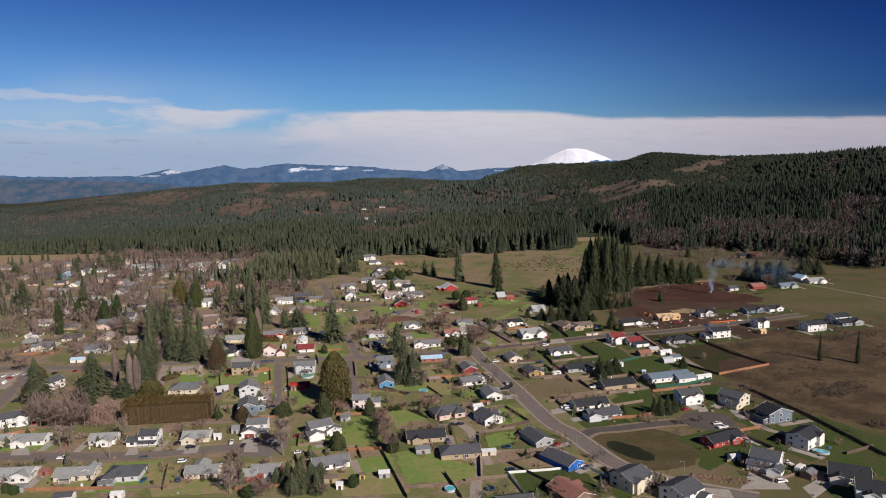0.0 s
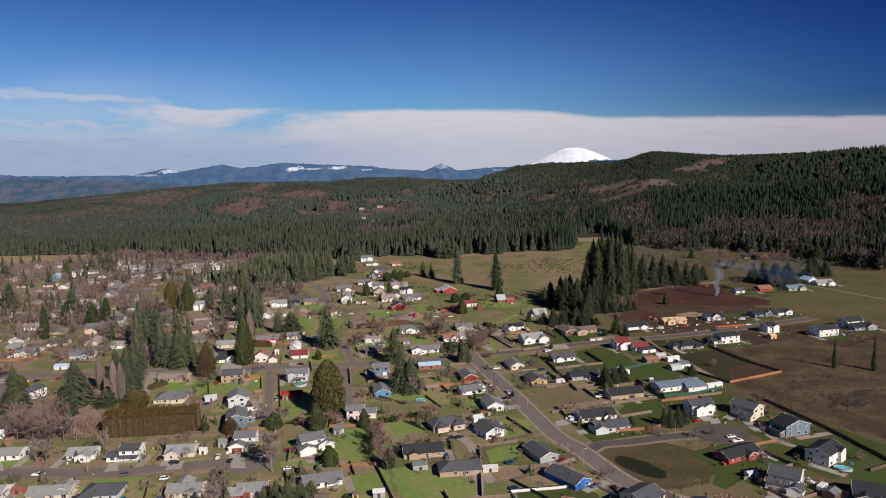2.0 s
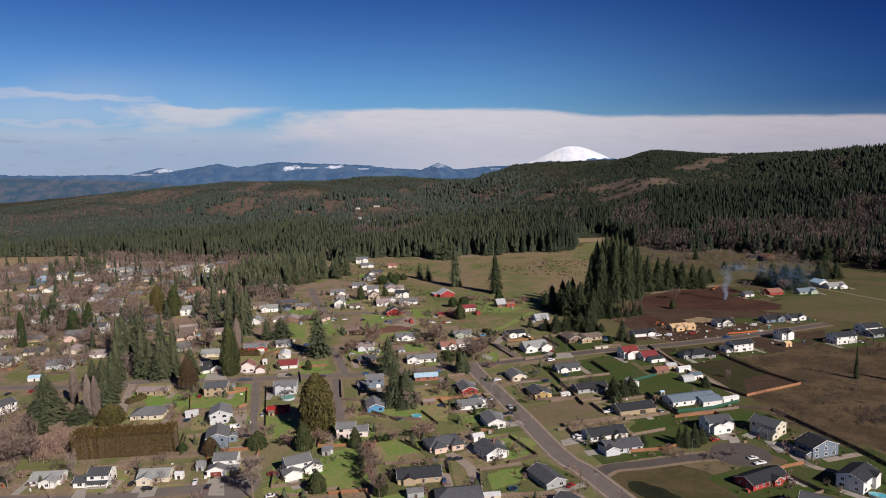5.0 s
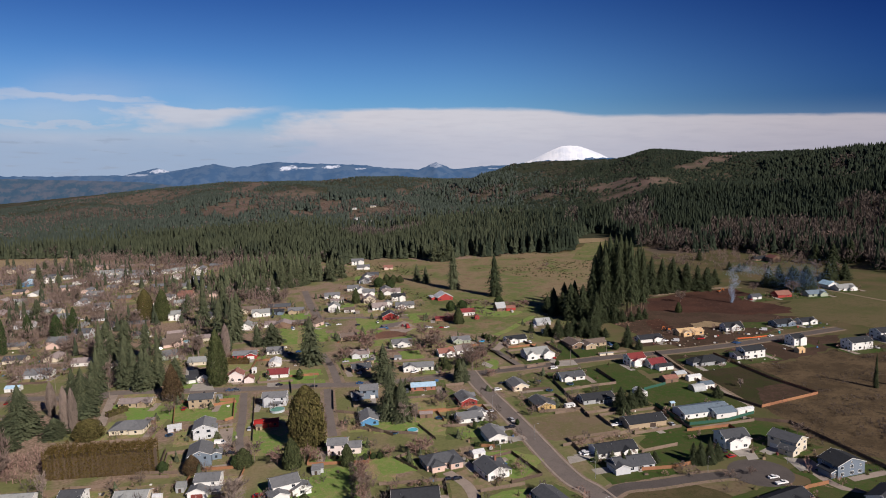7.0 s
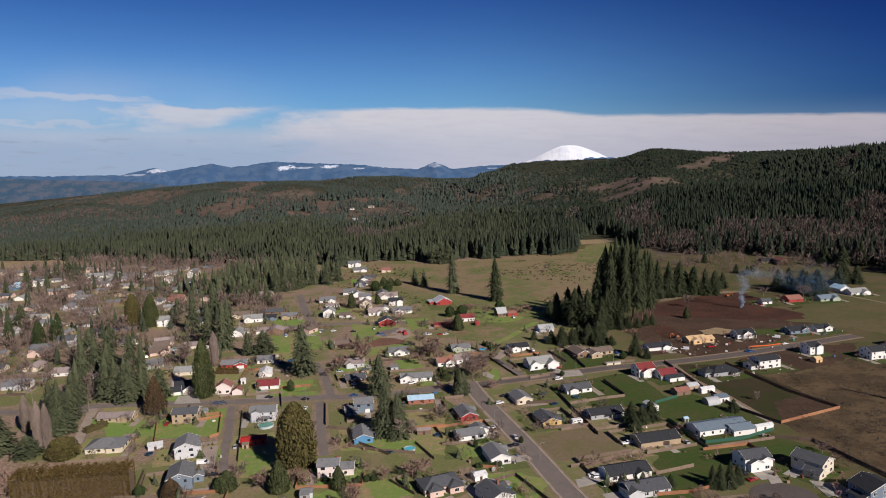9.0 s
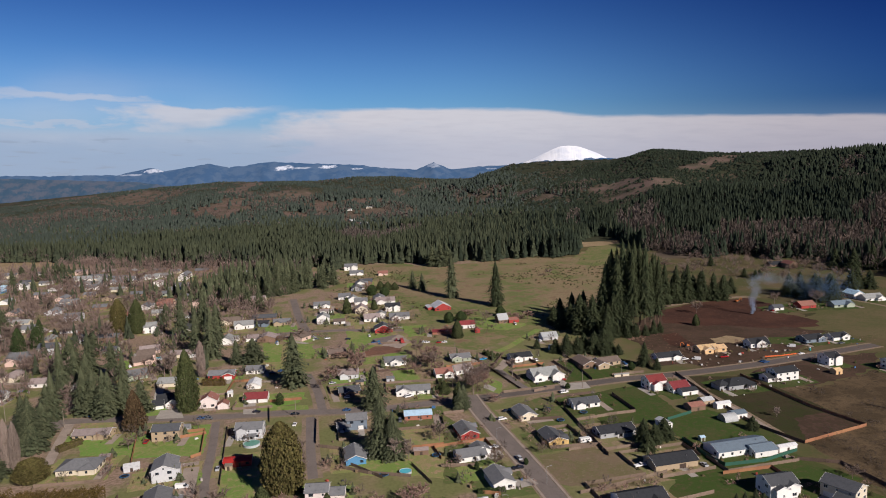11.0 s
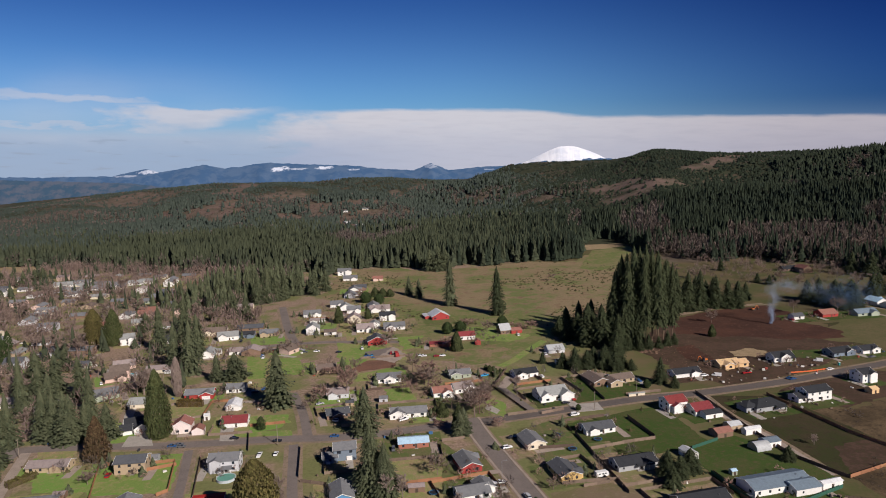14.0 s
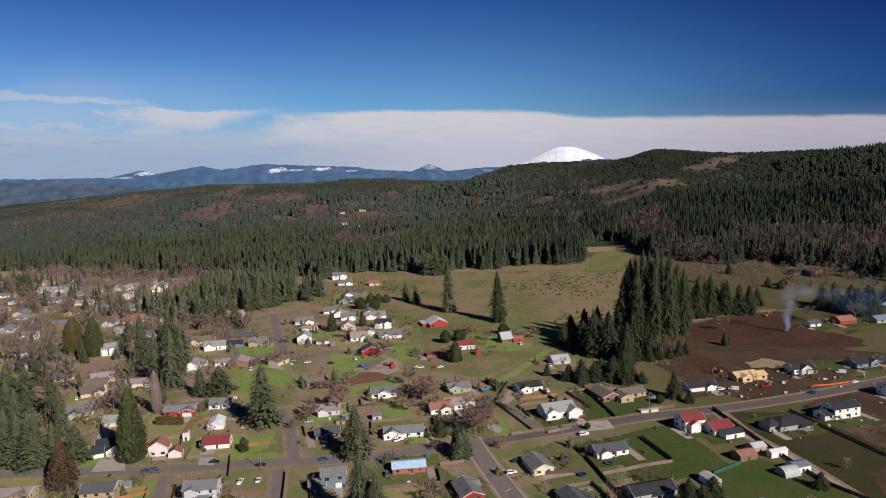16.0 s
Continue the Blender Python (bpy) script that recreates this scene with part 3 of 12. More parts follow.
def woods():
    rng = np.random.default_rng(5)

    def scatter(count, near, far, u0, u1):
        d = np.sqrt(rng.uniform(near**2, far**2, count))
        u = rng.uniform(u0, u1, count)
        a = np.arctan(u)
        return EYE_X + d * np.sin(a), EYE_Y + d * np.cos(a), d, u

    def rim(u):
        return np.interp(u, [-1.0, -0.637, -0.587, -0.47, -0.39, -0.31, -0.225, -0.143, -0.06, 0.065, 0.148, 0.202, 0.215, 0.256, 0.281, 0.314, 0.356, 0.432, 0.524, 0.609, 0.667, 0.9], [1500, 1310, 1320, 1225, 1130, 1055, 965, 980, 990, 985, 1005, 1035, 1238, 1260, 1120, 1060, 1020, 1030, 1010, 960, 900, 880])

    def keep(x, y, d, u):
        ok = d > rim(u) + 14 * np.sin(u * 140) + 10 * np.sin(u * 61)
        for area in (PASTURE, SMALL_FIELD, WEST_FIELD, NEAR_STUBBLE):
            ok &= ~inside(x, y, area)
        return ok

    def plant(name, far_name, count, near, far, tall, wide, sides, tiers, per, fat):
        x, y, d, u = scatter(count, near, far, -0.78, 0.78)
        if near < 1000:
            ok = keep(x, y, d, u)
            x, y, d, u = x[ok], y[ok], d[ok], u[ok]
        luck = rng.uniform(0, 1, len(d))
        cut, leafless = covered(x, y, CUTS), covered(x, y, LEAFLESS)
        open_ground = cut > 0
        mixed = (leafless > -0.3) & (luck < np.where(d < 1400, 0.93, 0.8))
        mixed |= (patchy(x, y, 75, 2.0) + 0.5 * patchy(x, y, 27, 5.0) > np.where(u < -0.2, 0.30, np.where(u < 0.12, 0.42, 0.62))) & (luck < 0.75) & (d > 1500)
        mixed |= (luck < np.where(u < -0.25, 0.14, 0.06)) & (d > 1400)
        mixed |= (u < -0.15) & (d < edge_left(u) + 40) & (luck < 0.5)
        mixed |= (u > 0.3) & (d < edge_far(u) + 90) & (luck < 0.7)
        mixed |= (u > 0.47) & (d < edge_far(u) + 170) & (luck < 0.75)
        stand = 1 + 0.20 * patchy(x, y, 60, 7.0) + 0.12 * patchy(x, y, 19, 3.0)
        plantation = (u > 0.12) & (d > 1500) & ((patchy(x, y, 130, 4.0) > -0.1) | (d > 1950))
        young = np.where(plantation, 0.36, 1.0)
        h, r = rng.uniform(*tall, len(x)) * stand * young, rng.uniform(*wide, len(x)) * np.where(plantation, 0.95, 1.0)
        c = ~(mixed | open_ground) | (open_ground & (luck < 0.05))
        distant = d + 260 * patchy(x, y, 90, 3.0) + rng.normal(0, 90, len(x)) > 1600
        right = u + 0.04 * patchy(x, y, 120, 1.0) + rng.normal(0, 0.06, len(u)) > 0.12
        front = c & (d < rim(u) + 45) if near < 1000 else np.zeros(len(d), bool)
        if front.any():
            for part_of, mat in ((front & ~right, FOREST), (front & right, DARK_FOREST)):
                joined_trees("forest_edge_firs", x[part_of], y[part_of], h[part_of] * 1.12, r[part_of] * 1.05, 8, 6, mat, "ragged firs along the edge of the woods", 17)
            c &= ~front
        for part_of, mat, label in ((c & ~right & ~distant, FOREST, "conifer forest across the valley edge"), (c & ~right & distant, HAZED_FOREST, "conifer forest across the valley edge"), (c & right, DARK_FOREST, "dark conifer forest covering a steep hill")):
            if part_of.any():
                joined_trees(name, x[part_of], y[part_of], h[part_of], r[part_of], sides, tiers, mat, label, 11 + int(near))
        b = (mixed & ~open_ground) | (open_ground & (luck > 0.6))
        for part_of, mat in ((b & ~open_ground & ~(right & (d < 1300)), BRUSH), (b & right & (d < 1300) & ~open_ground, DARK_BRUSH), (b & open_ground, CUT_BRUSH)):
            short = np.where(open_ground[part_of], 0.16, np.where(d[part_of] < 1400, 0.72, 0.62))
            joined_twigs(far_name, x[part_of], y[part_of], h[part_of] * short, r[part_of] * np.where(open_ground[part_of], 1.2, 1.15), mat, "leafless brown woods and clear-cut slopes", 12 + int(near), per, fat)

    edge_left = lambda q: np.interp(q, [-1.0, -0.637, -0.587, -0.47, -0.39, -0.31, -0.225, -0.143], [1500, 1310, 1320, 1225, 1130, 1055, 965, 980])
    edge_far = lambda q: np.interp(q, [0.3, 0.356, 0.432, 0.524, 0.609, 0.667], [1080, 1020, 1030, 1010, 960, 900])
    plant("conifer_forest", "leafless_woods", 36000, 750, 1500, (16, 31), (3.8, 6.4), 5, 4, 15, 0.11)
    plant("hill_forest", "hill_brush", 40000, 1490, 2450, (10, 21), (4.2, 7.2), 5, 2, 6, 0.33)
    plant("far_forest", "far_brush", 25000, 2440, 4050, (7, 10), (5.6, 9.0), 4, 2, 5, 0.40)


woods()


# ---------- roads, yards and fields ----------
def strip(name, pts, width, z, mat, label, category="road", kind="structure"):
    """A band along a line of places, with rounded joints, lying on the ground."""
    s = Shape()
    pts = [Vector((*p, 0)) for p in pts]
    left, right = [], []
    for i, p in enumerate(pts):
        a = (p - pts[i - 1]).normalized() if i else (pts[1] - p).normalized()
        b = (pts[i + 1] - p).normalized() if i < len(pts) - 1 else a
        side = Vector((-(a + b).y, (a + b).x, 0)).normalized()
        reach = width / 2 / max(0.5, side.dot(Vector((-a.y, a.x, 0))))
        left.append(p + side * reach)
        right.append(p - side * reach)
    n = len(pts)
    top = [(*q.xy, z) for q in left] + [(*q.xy, z) for q in right]
    low = [(x, y, -0.2) for x, y, _ in top]
    faces = [(i, n + i, n + i + 1, i + 1) for i in range(n - 1)]
    faces += [(2 * n + i, i, i + 1, 2 * n + i + 1) for i in range(n - 1)]
    faces += [(n + i, 3 * n + i, 3 * n + i + 1, n + i + 1) for i in range(n - 1)]
    faces += [(0, 2 * n, 3 * n, n), (n - 1, 2 * n - 1, 4 * n - 1, 3 * n - 1)]
    return tagged(s.add(top + low, faces).make(name, mat), label, category, kind=kind)


def curve(pts, steps=6):
    """A smooth line through places."""
    out = []
    p = [Vector((*q, 0)) for q in pts]
    p = [2 * p[0] - p[1]] + p + [2 * p[-1] - p[-2]]
    for i in range(1, len(p) - 2):
        for k in range(steps):
            t = k / steps
            out.append((0.5 * (2 * p[i] + (p[i + 1] - p[i - 1]) * t + (2 * p[i - 1] - 5 * p[i] + 4 * p[i + 1] - p[i + 2]) * t * t + (3 * p[i] - p[i - 1] - 3 * p[i + 1] + p[i + 2]) * t**3)).xy)
    return out + [p[-2].xy]


def patch(name, corners, z, mat, label, category="field", kind="structure", ragged=0.0, seed=1):
    """A flat piece of ground with its own cover; ragged: how far its edge wanders."""
    rng = random.Random(seed)
    edge = []
    for (ax, ay), (bx, by) in zip(corners, corners[1:] + corners[:1]):
        n = max(1, int(math.hypot(bx - ax, by - ay) / max(2.4, 2.4 * ragged))) if ragged else 1
        for i in range(n):
            t = i / n
            edge.append((ax + (bx - ax) * t + rng.uniform(-ragged, ragged), ay + (by - ay) * t + rng.uniform(-ragged, ragged)))
    n = len(edge)
    verts = [(x, y, z) for x, y in edge] + [(x, y, -0.2) for x, y in edge]
    faces = [tuple(range(n))] + [(i, n + i, n + (i + 1) % n, (i + 1) % n) for i in range(n)]
    ob = mesh_object(name, verts, faces, mat)
    if ob.data.polygons[0].normal.z < 0:
        ob.data.flip_normals()
    return tagged(ob, label, category, kind=kind)


def grass_mat(name, a, b, c, s1=0.06, s2=0.38, amount=0.5):
    m = bpy.data.materials.new(name)
    m.use_nodes = True
    g = Nodes(m.node_tree)
    p = g.n("ShaderNodeNewGeometry").outputs["Position"]
    big, small, tiny = g.noise(p, s1, 5.0, 0.6), g.noise(p, s2, 5.0, 0.65), g.noise(p, s2 * 7, 3.0)
    col = g.mix(g.step(g.math("MULTIPLY_ADD", small, 0.4, g.math("MULTIPLY", big, 0.6)), amount - 0.06, amount + 0.06), a, b)
    col = g.mix(g.math("MULTIPLY", g.step(small, 0.52, 0.66), 0.8), col, c)
    col = g.mix(g.math("MULTIPLY", g.step(tiny, 0.4, 0.66), 0.4), col, tuple(v * 0.5 for v in a))
    s = m.node_tree.nodes["Principled BSDF"]
    g.link(col, s.inputs["Base Color"])
    s.inputs["Roughness"].default_value = 1.0
    s.inputs["Specular IOR Level"].default_value = 0.1
    b_ = g.n("ShaderNodeBump")
    b_.inputs["Strength"].default_value = 0.3
    g.link(g.math("MULTIPLY", g.math("ADD", small, tiny), 0.2), b_.inputs["Height"])
    g.link(b_.outputs[0], s.inputs["Normal"])
    return m


LAWN = grass_mat("green_lawn", (0.219, 0.238, 0.088), (0.288, 0.231, 0.121), (0.377, 0.246, 0.171), 0.06, 0.3)
MOWN = grass_mat("mown_lawn", (0.162, 0.270, 0.061), (0.194, 0.254, 0.076), (0.263, 0.240, 0.111))
GREEN = grass_mat("deep_green_lawn", (0.104, 0.132, 0.044), (0.140, 0.132, 0.062), (0.20, 0.145, 0.09))
# darker grasses for the right side: its dimmer light is put into their colour
OLIVE = grass_mat("rough_grass", (0.049, 0.053, 0.020), (0.068, 0.053, 0.029), (0.039, 0.031, 0.018), 0.04, 0.4)
DIM_LAWN = grass_mat("dimmed_lawn", (0.052, 0.085, 0.021), (0.073, 0.084, 0.030), (0.095, 0.080, 0.039))
DULL = grass_mat("worn_lawn", (0.193, 0.184, 0.084), (0.270, 0.198, 0.132), (0.330, 0.230, 0.167))
PASTURE_MAT = grass_mat("pasture_grass", (0.140, 0.160, 0.060), (0.246, 0.184, 0.112), (0.178, 0.108, 0.074), 0.018, 0.10, 0.47)
MEADOW = grass_mat("lit_meadow", (0.132, 0.160, 0.054), (0.194, 0.173, 0.084), (0.243, 0.186, 0.106), 0.03, 0.22, 0.50)
TILLED = grass_mat("tilled_soil", (0.082, 0.040, 0.028), (0.054, 0.028, 0.021), (0.105, 0.058, 0.042), 0.03, 0.25, 0.5)
BARE = grass_mat("bare_soil", (0.087, 0.055, 0.040), (0.061, 0.040, 0.028), (0.057, 0.052, 0.026), 0.05, 0.4, 0.5)
SCRUB = grass_mat("winter_scrub", (0.072, 0.052, 0.031), (0.133, 0.095, 0.056), (0.040, 0.032, 0.021), 0.03, 0.16, 0.5)
STRAW = grass_mat("straw_field", (0.33, 0.25, 0.155), (0.28, 0.21, 0.125), (0.22, 0.175, 0.10), 0.01, 0.15)
MUD = grass_mat("wet_basin", (0.026, 0.030, 0.015), (0.018, 0.021, 0.011), (0.034, 0.033, 0.018), 0.1, 0.6)

LUSH = grass_mat("lush_lawn", (0.171, 0.247, 0.064), (0.236, 0.251, 0.091), (0.309, 0.247, 0.128), 0.05, 0.3, 0.53)
WORN = grass_mat("worn_lot", (0.189, 0.143, 0.093), (0.154, 0.138, 0.066), (0.228, 0.180, 0.123), 0.07, 0.4)
RED_SOIL = grass_mat("red_soil", (0.185, 0.098, 0.068), (0.150, 0.084, 0.060), (0.22, 0.13, 0.09), 0.08, 0.5)
# yard grass darkened in its colour to stand for the dim right edge
YARD = grass_mat("shaded_yard_grass", (0.042, 0.046, 0.018), (0.060, 0.047, 0.027), (0.034, 0.028, 0.017), 0.04, 0.3)
EAST_MEADOW = grass_mat("east_meadow_grass", (0.098, 0.098, 0.042), (0.138, 0.112, 0.060), (0.078, 0.086, 0.032), 0.02, 0.16, 0.5)
BASIN = grass_mat("basin_grass", (0.076, 0.067, 0.031), (0.114, 0.088, 0.048), (0.055, 0.062, 0.022), 0.05, 0.3, 0.48)
VERGE = grass_mat("road_verge", (0.27, 0.20, 0.15), (0.21, 0.165, 0.115), (0.15, 0.15, 0.065), 0.08, 0.5)


# ---------- houses ----------
def gable_walls(s, w, d, h, rise, m):
    v = [(-w / 2, -d / 2, 0), (w / 2, -d / 2, 0), (w / 2, d / 2, 0), (-w / 2, d / 2, 0), (-w / 2, -d / 2, h), (w / 2, -d / 2, h), (w / 2, d / 2, h), (-w / 2, d / 2, h), (-w / 2, 0, h + rise), (w / 2, 0, h + rise)]
    s.add(v, [(0, 1, 5, 4), (1, 2, 6, 9, 5), (2, 3, 7, 6), (3, 0, 4, 8, 7), (3, 2, 1, 0), (4, 5, 9, 8), (6, 7, 8, 9)], m)


def gable_roof(s, w, d, h, pitch, m, over=0.5, end=0.35, t=0.2):
    x, y, rise = w / 2 + end, d / 2 + over, d / 2 * pitch
    low = h - over * pitch + 0.03
    pro = [(-y, low), (0, h + rise + 0.03), (y, low), (y, low + t), (0, h + rise + t + 0.05), (-y, low + t)]
    v = [(sx * x, py, pz) for sx in (-1, 1) for py, pz in pro]
    f = [(6 + 3, 6 + 4, 4, 3), (6 + 4, 6 + 5, 5, 4), (0, 1, 7, 6), (1, 2, 8, 7), (2, 3, 9, 8), (5, 0, 6, 11), (0, 5, 4, 1), (1, 4, 3, 2), (6, 7, 10, 11), (7, 8, 9, 10)]
    s.add(v, f, m)


def hip_roof(s, w, d, h, pitch, m, over=0.5, t=0.2):
    x, y = w / 2 + over, d / 2 + over
    rise, ridge_half = y * pitch, max(0.0, x - y)
    low = h - 0.05
    v = [(-x, -y, low), (x, -y, low), (x, y, low), (-x, y, low), (-x, -y, low + t), (x, -y, low + t), (x, y, low + t), (-x, y, low + t), (-ridge_half - 0.05, 0, low + t + rise), (ridge_half + 0.05, 0, low + t + rise)]
    s.add(v, [(3, 2, 1, 0), (0, 1, 5, 4), (1, 2, 6, 5), (2, 3, 7, 6), (3, 0, 4, 7), (4, 5, 9, 8), (6, 7, 8, 9), (5, 6, 9), (7, 4, 8)], m)


def window(parent, m, wide=1.4, high=1.2, far=False):
    """A framed pane; m: its centre on the wall, y pointing out."""
    if far:
        piece(("far_window", wide, high), "window", lambda s: s.box(-wide / 2, 0, -high / 2, wide / 2, 0.05, high / 2), GLASS, parent, m)
        return
    def frame_shape(s):
        a, b, e = wide / 2, high / 2, 0.11
        s.box(-a - e, 0, b, a + e, 0.06, b + e)
        s.box(-a - e, 0, -b - e, a + e, 0.09, -b)
        s.box(-a - e, 0, -b, -a, 0.06, b)
        s.box(a, 0, -b, a + e, 0.06, b)
        s.box(-0.03, 0, -b, 0.03, 0.05, b)

    fr = piece(("window", wide, high), "window", frame_shape, TRIM, parent, m)
    piece(("pane", wide, high), "pane", lambda s: s.box(-wide / 2, 0.005, -high / 2, wide / 2, 0.03, high / 2), GLASS, fr, Matrix())


DOOR_RED = material("door_paint_maroon", (0.20, 0.05, 0.04), None, 1.0, 0.5)
DOOR_WHITE = material("door_paint_white", (0.70, 0.70, 0.68), None, 1.0, 0.5)
DOOR_DARK = material("door_paint_dark", (0.07, 0.05, 0.04), None, 1.0, 0.5)
BRICKWORK = material("chimney_brick", (0.24, 0.11, 0.08), (0.17, 0.09, 0.07), 2.0, 0.9, bump=0.04)


def garage_door(parent, m, wide, mat):
    def rows(s):
        for i in range(4):
            s.box(-wide / 2, 0, 0.05 + i * 0.54, wide / 2, 0.07, 0.55 + i * 0.54)
        s.box(-wide / 2, 0, 0.05, wide / 2, 0.03, 2.2)

    piece(("garage", wide, mat.name), "garage_door", rows, mat, parent, m)


def side_wall(w, d, side, along, z):
    """The place on a wall: side 0 south, 1 east, 2 north, 3 west; y points out of the wall."""
    if side == 0:
        return pose(along, -d / 2, z, 0, 0, 180)
    if side == 2:
        return pose(along, d / 2, z)
    if side == 1:
        return pose(w / 2, along, z, 0, 0, -90)
    return pose(-w / 2, along, z, 0, 0, 90)


def volume(parent, w, d, h, wall, roof, pitch, hip, m, rng, detail, skip=()):
    """One block of a house: walls, roof with trimmed edges, and its windows."""
    s = Shape()
    if hip:
        s.box(-w / 2, -d / 2, 0, w / 2, d / 2, h, m)
    else:
        gable_walls(s, w, d, h, d / 2 * pitch, m)
    s.make("wall", wall_mat(wall), parent)
    s = Shape()
    (hip_roof if hip else gable_roof)(s, w, d, h, pitch, m)
    top = s.make("roof", roof_mat(roof), parent)
    if detail > 1 and not hip:
        y, low, peak = d / 2 + 0.52, h - 0.5 * pitch, h + d / 2 * pitch
        for sx in (-1, 1):
            x0, x1 = sorted((sx * (w / 2 + 0.36), sx * (w / 2 + 0.43)))
            pro = [(-y, low), (0, peak), (y, low), (y, low + 0.24), (0, peak + 0.27), (-y, low + 0.24)]
            v = [(px, py, pz) for px in (x0, x1) for py, pz in pro]
            board = Shape().add(v, [(0, 1, 4, 5), (1, 2, 3, 4), (11, 10, 7, 6), (10, 9, 8, 7), (0, 6, 7, 1), (1, 7, 8, 2), (2, 8, 9, 3), (3, 9, 10, 4), (4, 10, 11, 5), (5, 11, 6, 0)], m)
            board.make("bargeboard", TRIM, top, "white painted gable trim")
    if detail > 1:
        for _ in range(1):
            vx, vy = rng.uniform(-w * 0.35, w * 0.35), rng.choice((-1, 1)) * d * rng.uniform(0.1, 0.3)
            piece("vent", "roof_vent", lambda s: s.lathe([(0.16, -0.3), (0.16, 0.35), (0.24, 0.38), (0.24, 0.48), (0.05, 0.52)], 8), ROOF_VENT, top, m @ pose(vx, vy, h + (d / 2 - abs(vy)) * pitch + 0.2))
    floors = max(1, int(h / 2.5))
    for side in range(4):
        length = w if side in (0, 2) else d
        for k in range(floors):
            if detail < 2 and (side > 0 and m != Matrix() or detail < 1 and side > 0) or detail < 2 and side > 0 or side == 2 and k == 0 and rng.random() < 0.5:
                continue
            n = max(1, int(length / (4.1 if detail > 1 else 7)))
            for i in range(n):
                along = (i + 0.5) * length / n - length / 2 + rng.uniform(-0.3, 0.3)
                if (side, k) in skip or rng.random() < 0.12:
                    continue
                wide, high = rng.choice(((1.5, 1.2), (1.1, 1.2), (1.9, 1.3), (0.8, 0.9)))
                window(parent, m @ side_wall(w, d, side, along, 1.55 + 2.75 * k), wide, high, detail < 2 or parent.location.y > 400)
        if not hip and side in (1, 3) and detail > 1 and d > 8 and floors > 1:
            window(parent, m @ side_wall(w, d, side, 0.0, h + d * pitch * 0.16), 0.8, 0.9)


ROOF_VENT = material("galvanised_vent", (0.30, 0.31, 0.32), None, 2.0, 0.4, metal=0.7)
COLOUR_WORDS = dict(tan="tan", slate="slate blue", pale="pale grey", royal="bright blue", pine="bare pine", peach="peach pink", blush="pale pink", sage="sage green")
ROOF_WORDS = dict(grey="grey shingle", dark="dark shingle", black="black shingle", light="light shingle", brown="brown shingle", red="red metal", scarlet="bright red canvas", teal="blue metal", rust="rust-red shingle", sky="pale blue metal", white="white metal", silver="silver metal", pine="bare plywood", mauve="weathered shingle")


